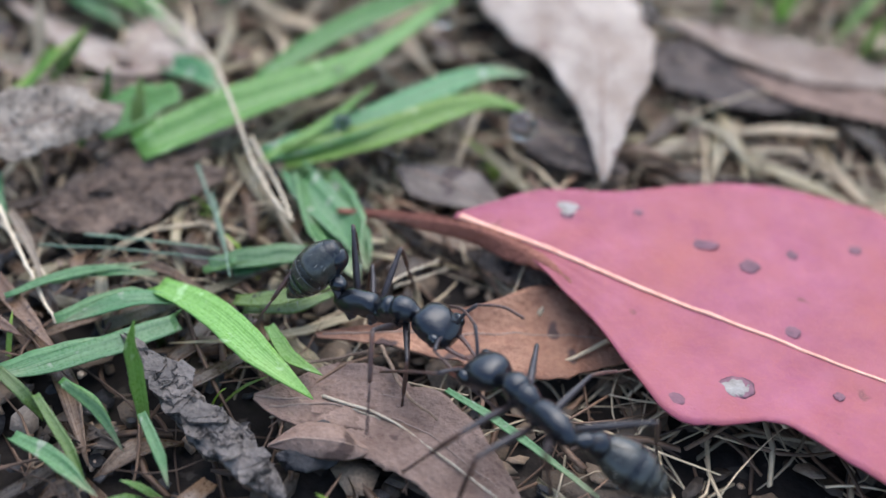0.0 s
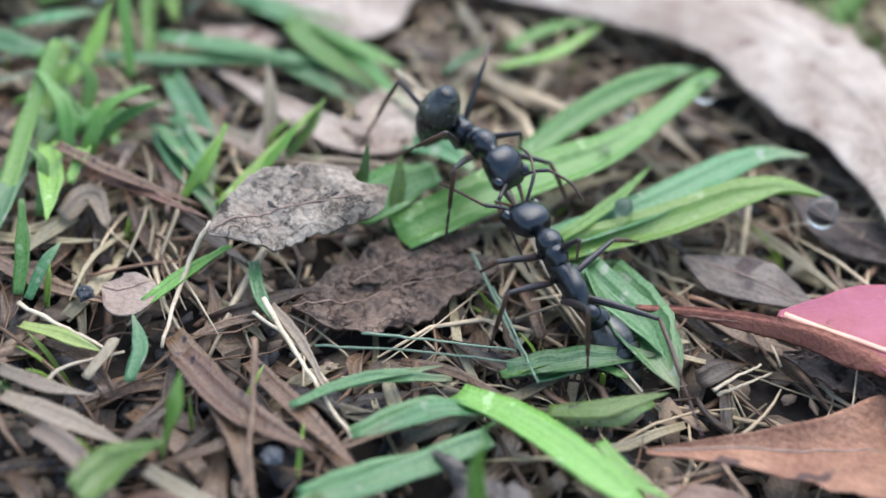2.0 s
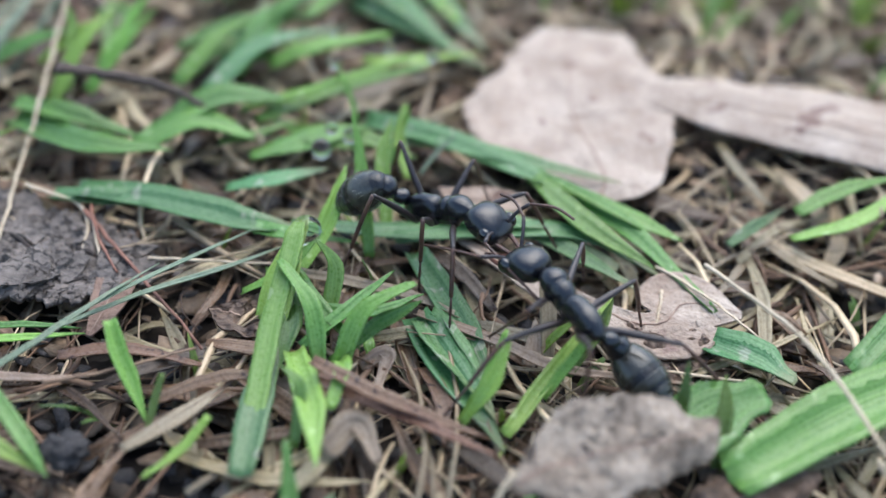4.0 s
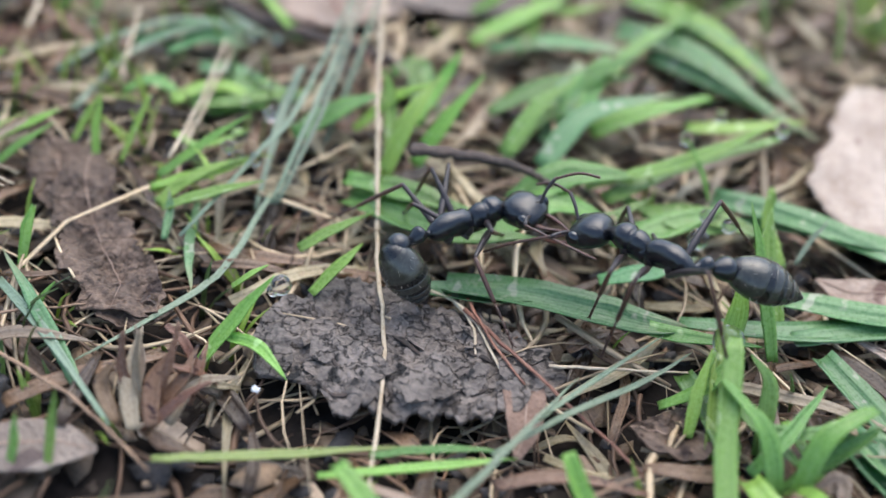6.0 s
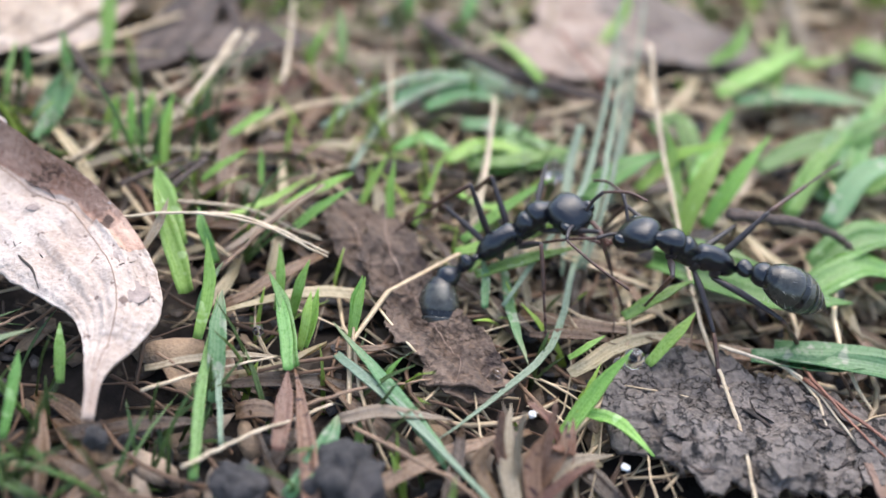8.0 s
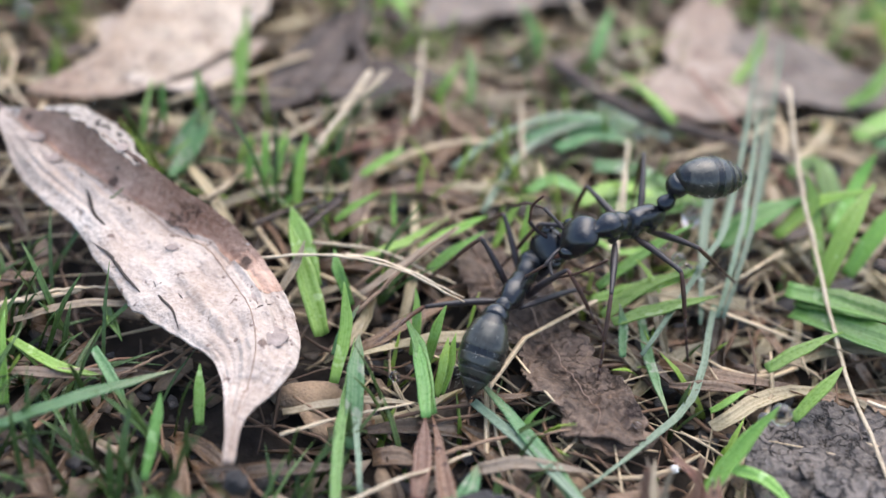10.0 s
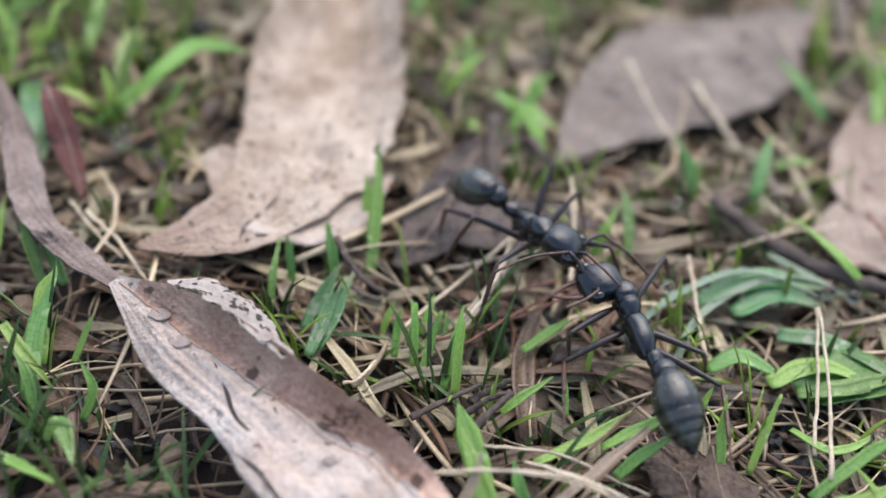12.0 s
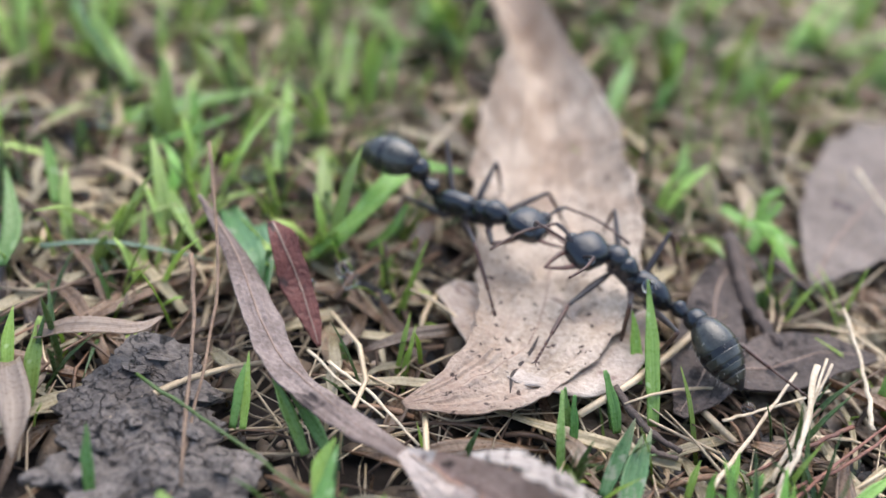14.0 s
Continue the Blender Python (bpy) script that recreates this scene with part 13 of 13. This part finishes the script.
    walk(ant_two['tF2'], [
        (0.00, mm(4.60, 0.00, 0.00, -4, 33, -5)), (0.25, mm(4.60, 0.00, 0.00, -3, 50, -4)), (0.50, mm(4.60, 0.00, 0.00, 11, 65, 12)),
        (0.75, mm(4.60, 0.00, 0.00, 17, 55, 19)), (1.00, mm(4.60, 0.00, 0.00, 23, 47, 26)), (1.25, mm(4.60, 0.00, 0.00, 113, 56, 119)),
        (1.50, mm(4.60, 0.00, 0.00, 173, 20, 174)), (1.75, mm(4.60, 0.00, 0.00, 121, 67, 124)), (2.00, mm(4.60, 0.00, 0.00, -8, 45, -9)),
        (2.25, mm(4.60, 0.00, 0.00, 6, 45, 6)), (2.50, mm(4.60, 0.00, 0.00, 17, 43, 19)), (2.70, mm(4.60, 0.00, 0.00, -1, 65, -1)),
        (3.23, mm(4.60, 0.00, 0.00, 0, 71, 0)), (3.75, mm(4.60, 0.00, 0.00, 1, 77, 1)), (4.28, mm(4.60, 0.00, 0.00, 1, 83, 2)),
        (4.80, mm(4.60, 0.00, 0.00, -17, 89, -17)), (5.00, mm(4.60, 0.00, 0.00, -125, 85, -126)), (5.25, mm(4.60, 0.00, 0.00, 21, 65, 23)),
        (5.50, mm(4.60, 0.00, 0.00, 24, 36, 29)), (5.75, mm(4.60, 0.00, 0.00, -0, 41, -0)), (6.00, mm(4.60, 0.00, 0.00, -22, 50, -25)),
        (6.25, mm(4.60, 0.00, 0.00, -20, 46, -23)), (6.50, mm(4.60, 0.00, 0.00, -18, 44, -21)), (6.75, mm(4.60, 0.00, 0.00, -19, 50, -22)),
        (7.00, mm(4.60, 0.00, 0.00, -23, 57, -26)), (7.25, mm(4.60, 0.00, 0.00, -82, 60, -87)), (7.50, mm(4.60, 0.00, 0.00, -118, 41, -126)),
        (7.75, mm(4.60, 0.00, 0.00, -86, 63, -90)), (8.00, mm(4.60, 0.00, 0.00, -12, 66, -13)), (8.20, mm(4.60, 0.00, 0.00, -123, 49, -129)),
        (8.72, mm(4.60, 0.00, 0.00, -126, 53, -131)), (9.25, mm(4.60, 0.00, 0.00, -120, 64, -124)), (9.78, mm(4.60, 0.00, 0.00, -84, 76, -86)),
        (10.30, mm(4.60, 0.00, 0.00, -23, 73, -24)), (10.50, mm(4.60, 0.00, 0.00, -158, 34, -161)), (10.75, mm(4.60, 0.00, 0.00, -97, 59, -103)),
        (11.00, mm(4.60, 0.00, 0.00, -4, 57, -5)), (11.25, mm(4.60, 0.00, 0.00, -36, 49, -40)), (11.50, mm(4.60, 0.00, 0.00, -57, 34, -66)),
        (11.75, mm(4.60, 0.00, 0.00, -77, 47, -85)), (12.00, mm(4.60, 0.00, 0.00, -99, 57, -104)), (12.25, mm(4.60, 0.00, 0.00, -139, 31, -146)),
        (12.50, mm(4.60, 0.00, 0.00, 174, 38, 175)), (12.75, mm(4.60, 0.00, 0.00, -173, 37, -174)), (13.00, mm(4.60, 0.00, 0.00, -160, 37, -163)),
        (13.25, mm(4.60, 0.00, 0.00, -169, 51, -170)), (13.50, mm(4.60, 0.00, 0.00, -177, 64, -177)), (13.75, mm(4.60, 0.00, 0.00, 83, 85, 84)),
        (14.00, mm(4.60, 0.00, 0.00, 22, 60, 24)),
    ])
    walk(ant_two['fF3'], [
        (0.00, mm(-5.20, -0.75, -1.00, 4, -12, -130)), (0.25, mm(-5.20, -0.75, -1.00, 4, -12, -128)), (0.50, mm(-5.20, -0.75, -1.00, 4, -13, -127)),
        (0.75, mm(-5.20, -0.75, -1.00, 5, -15, -125)), (1.00, mm(-5.20, -0.75, -1.00, 5, -18, -122)), (1.25, mm(-5.20, -0.75, -1.00, 4, -11, -130)),
        (1.50, mm(-5.20, -0.75, -1.00, 2, -4, -138)), (1.75, mm(-5.20, -0.75, -1.00, 3, -8, -138)), (2.00, mm(-5.20, -0.75, -1.00, 5, -12, -136)),
        (2.25, mm(-5.20, -0.75, -1.00, 3, -10, -126)), (2.50, mm(-5.20, -0.75, -1.00, 2, -10, -117)), (2.70, mm(-5.20, -0.75, -1.00, 2, -6, -133)),
        (3.23, mm(-5.20, -0.75, -1.00, 2, -5, -135)), (3.75, mm(-5.20, -0.75, -1.00, 2, -5, -136)), (4.28, mm(-5.20, -0.75, -1.00, 2, -4, -137)),
        (4.80, mm(-5.20, -0.75, -1.00, 2, -4, -139)), (5.00, mm(-5.20, -0.75, -1.00, 5, -13, -133)), (5.25, mm(-5.20, -0.75, -1.00, 2, -11, -111)),
        (5.50, mm(-5.20, -0.75, -1.00, -0, -11, -90)), (5.75, mm(-5.20, -0.75, -1.00, -0, -19, -88)), (6.00, mm(-5.20, -0.75, -1.00, -1, -26, -87)),
        (6.25, mm(-5.20, -0.75, -1.00, 7, -36, -111)), (6.50, mm(-5.20, -0.75, -1.00, 25, -55, -136)), (6.75, mm(-5.20, -0.75, -1.00, 35, -54, -153)),
        (7.00, mm(-5.20, -0.75, -1.00, 46, -53, -171)), (7.25, mm(-5.20, -0.75, -1.00, 50, -50, -180)), (7.50, mm(-5.20, -0.75, -1.00, 51, -46, 173)),
        (7.75, mm(-5.20, -0.75, -1.00, 44, -55, -165)), (8.00, mm(-5.20, -0.75, -1.00, 27, -59, -136)), (8.20, mm(-5.20, -0.75, -1.00, 33, -60, -144)),
        (8.72, mm(-5.20, -0.75, -1.00, 25, -57, -135)), (9.25, mm(-5.20, -0.75, -1.00, 18, -49, -127)), (9.78, mm(-5.20, -0.75, -1.00, 13, -39, -125)),
        (10.30, mm(-5.20, -0.75, -1.00, 9, -29, -125)), (10.50, mm(-5.20, -0.75, -1.00, 14, -40, -127)),
        (10.75, mm(-5.20, -0.75, -1.00, 13, -39, -124)), (11.00, mm(-5.20, -0.75, -1.00, 11, -36, -123)),
        (11.25, mm(-5.20, -0.75, -1.00, 21, -50, -134)), (11.50, mm(-5.20, -0.75, -1.00, 40, -62, -153)),
        (11.75, mm(-5.20, -0.75, -1.00, 13, -47, -120)), (12.00, mm(-5.20, -0.75, -1.00, 5, -25, -110)), (12.25, mm(-5.20, -0.75, -1.00, 0, -30, -91)),
        (12.50, mm(-5.20, -0.75, -1.00, -4, -28, -72)), (12.75, mm(-5.20, -0.75, -1.00, -5, -24, -67)), (13.00, mm(-5.20, -0.75, -1.00, -5, -20, -61)),
        (13.25, mm(-5.20, -0.75, -1.00, -7, -29, -63)), (13.50, mm(-5.20, -0.75, -1.00, -8, -38, -66)), (13.75, mm(-5.20, -0.75, -1.00, 30, -40, -163)),
        (14.00, mm(-5.20, -0.75, -1.00, -11, 8, 158)),
    ])
    walk(ant_two['tF3'], [
        (0.00, mm(5.60, 0.00, 0.00, 91, 70, 95)), (0.25, mm(5.60, 0.00, 0.00, 10, 70, 10)), (0.50, mm(5.60, 0.00, 0.00, -22, 50, -25)),
        (0.75, mm(5.60, 0.00, 0.00, -29, 66, -31)), (1.00, mm(5.60, 0.00, 0.00, -61, 80, -62)), (1.25, mm(5.60, 0.00, 0.00, -29, 70, -30)),
        (1.50, mm(5.60, 0.00, 0.00, -16, 59, -17)), (1.75, mm(5.60, 0.00, 0.00, -40, 29, -48)), (2.00, mm(5.60, 0.00, 0.00, -42, -6, -59)),
        (2.25, mm(5.60, 0.00, 0.00, -53, -11, -75)), (2.50, mm(5.60, 0.00, 0.00, -65, -15, -90)), (2.70, mm(5.60, 0.00, 0.00, -57, 59, -61)),
        (3.23, mm(5.60, 0.00, 0.00, -0, 66, -0)), (3.75, mm(5.60, 0.00, 0.00, 3, 55, 4)), (4.28, mm(5.60, 0.00, 0.00, 4, 43, 5)),
        (4.80, mm(5.60, 0.00, 0.00, 4, 32, 4)), (5.00, mm(5.60, 0.00, 0.00, 85, 64, 89)), (5.25, mm(5.60, 0.00, 0.00, 18, 67, 19)),
        (5.50, mm(5.60, 0.00, 0.00, -38, 61, -42)), (5.75, mm(5.60, 0.00, 0.00, -31, 71, -33)), (6.00, mm(5.60, 0.00, 0.00, -9, 79, -9)),
        (6.25, mm(5.60, 0.00, 0.00, -70, 64, -75)), (6.50, mm(5.60, 0.00, 0.00, -71, 38, -80)), (6.75, mm(5.60, 0.00, 0.00, -71, 52, -77)),
        (7.00, mm(5.60, 0.00, 0.00, -77, 66, -81)), (7.25, mm(5.60, 0.00, 0.00, -58, 59, -62)), (7.50, mm(5.60, 0.00, 0.00, -39, 52, -44)),
        (7.75, mm(5.60, 0.00, 0.00, -29, 51, -33)), (8.00, mm(5.60, 0.00, 0.00, -17, 40, -20)), (8.20, mm(5.60, 0.00, 0.00, -112, 54, -118)),
        (8.72, mm(5.60, 0.00, 0.00, -115, 51, -121)), (9.25, mm(5.60, 0.00, 0.00, -118, 54, -123)), (9.78, mm(5.60, 0.00, 0.00, -120, 61, -124)),
        (10.30, mm(5.60, 0.00, 0.00, -122, 71, -125)), (10.50, mm(5.60, 0.00, 0.00, -68, 43, -76)), (10.75, mm(5.60, 0.00, 0.00, -55, 39, -63)),
        (11.00, mm(5.60, 0.00, 0.00, -43, 29, -51)), (11.25, mm(5.60, 0.00, 0.00, -60, 40, -68)), (11.50, mm(5.60, 0.00, 0.00, -84, 41, -93)),
        (11.75, mm(5.60, 0.00, 0.00, -81, 31, -92)), (12.00, mm(5.60, 0.00, 0.00, -81, 27, -93)), (12.25, mm(5.60, 0.00, 0.00, -94, 23, -107)),
        (12.50, mm(5.60, 0.00, 0.00, -103, 20, -116)), (12.75, mm(5.60, 0.00, 0.00, -123, 26, -132)), (13.00, mm(5.60, 0.00, 0.00, -143, 35, -148)),
        (13.25, mm(5.60, 0.00, 0.00, -140, 31, -146)), (13.50, mm(5.60, 0.00, 0.00, -136, 27, -143)), (13.75, mm(5.60, 0.00, 0.00, 52, 86, 53)),
        (14.00, mm(5.60, 0.00, 0.00, 109, 11, 123)),
    ])


motions()
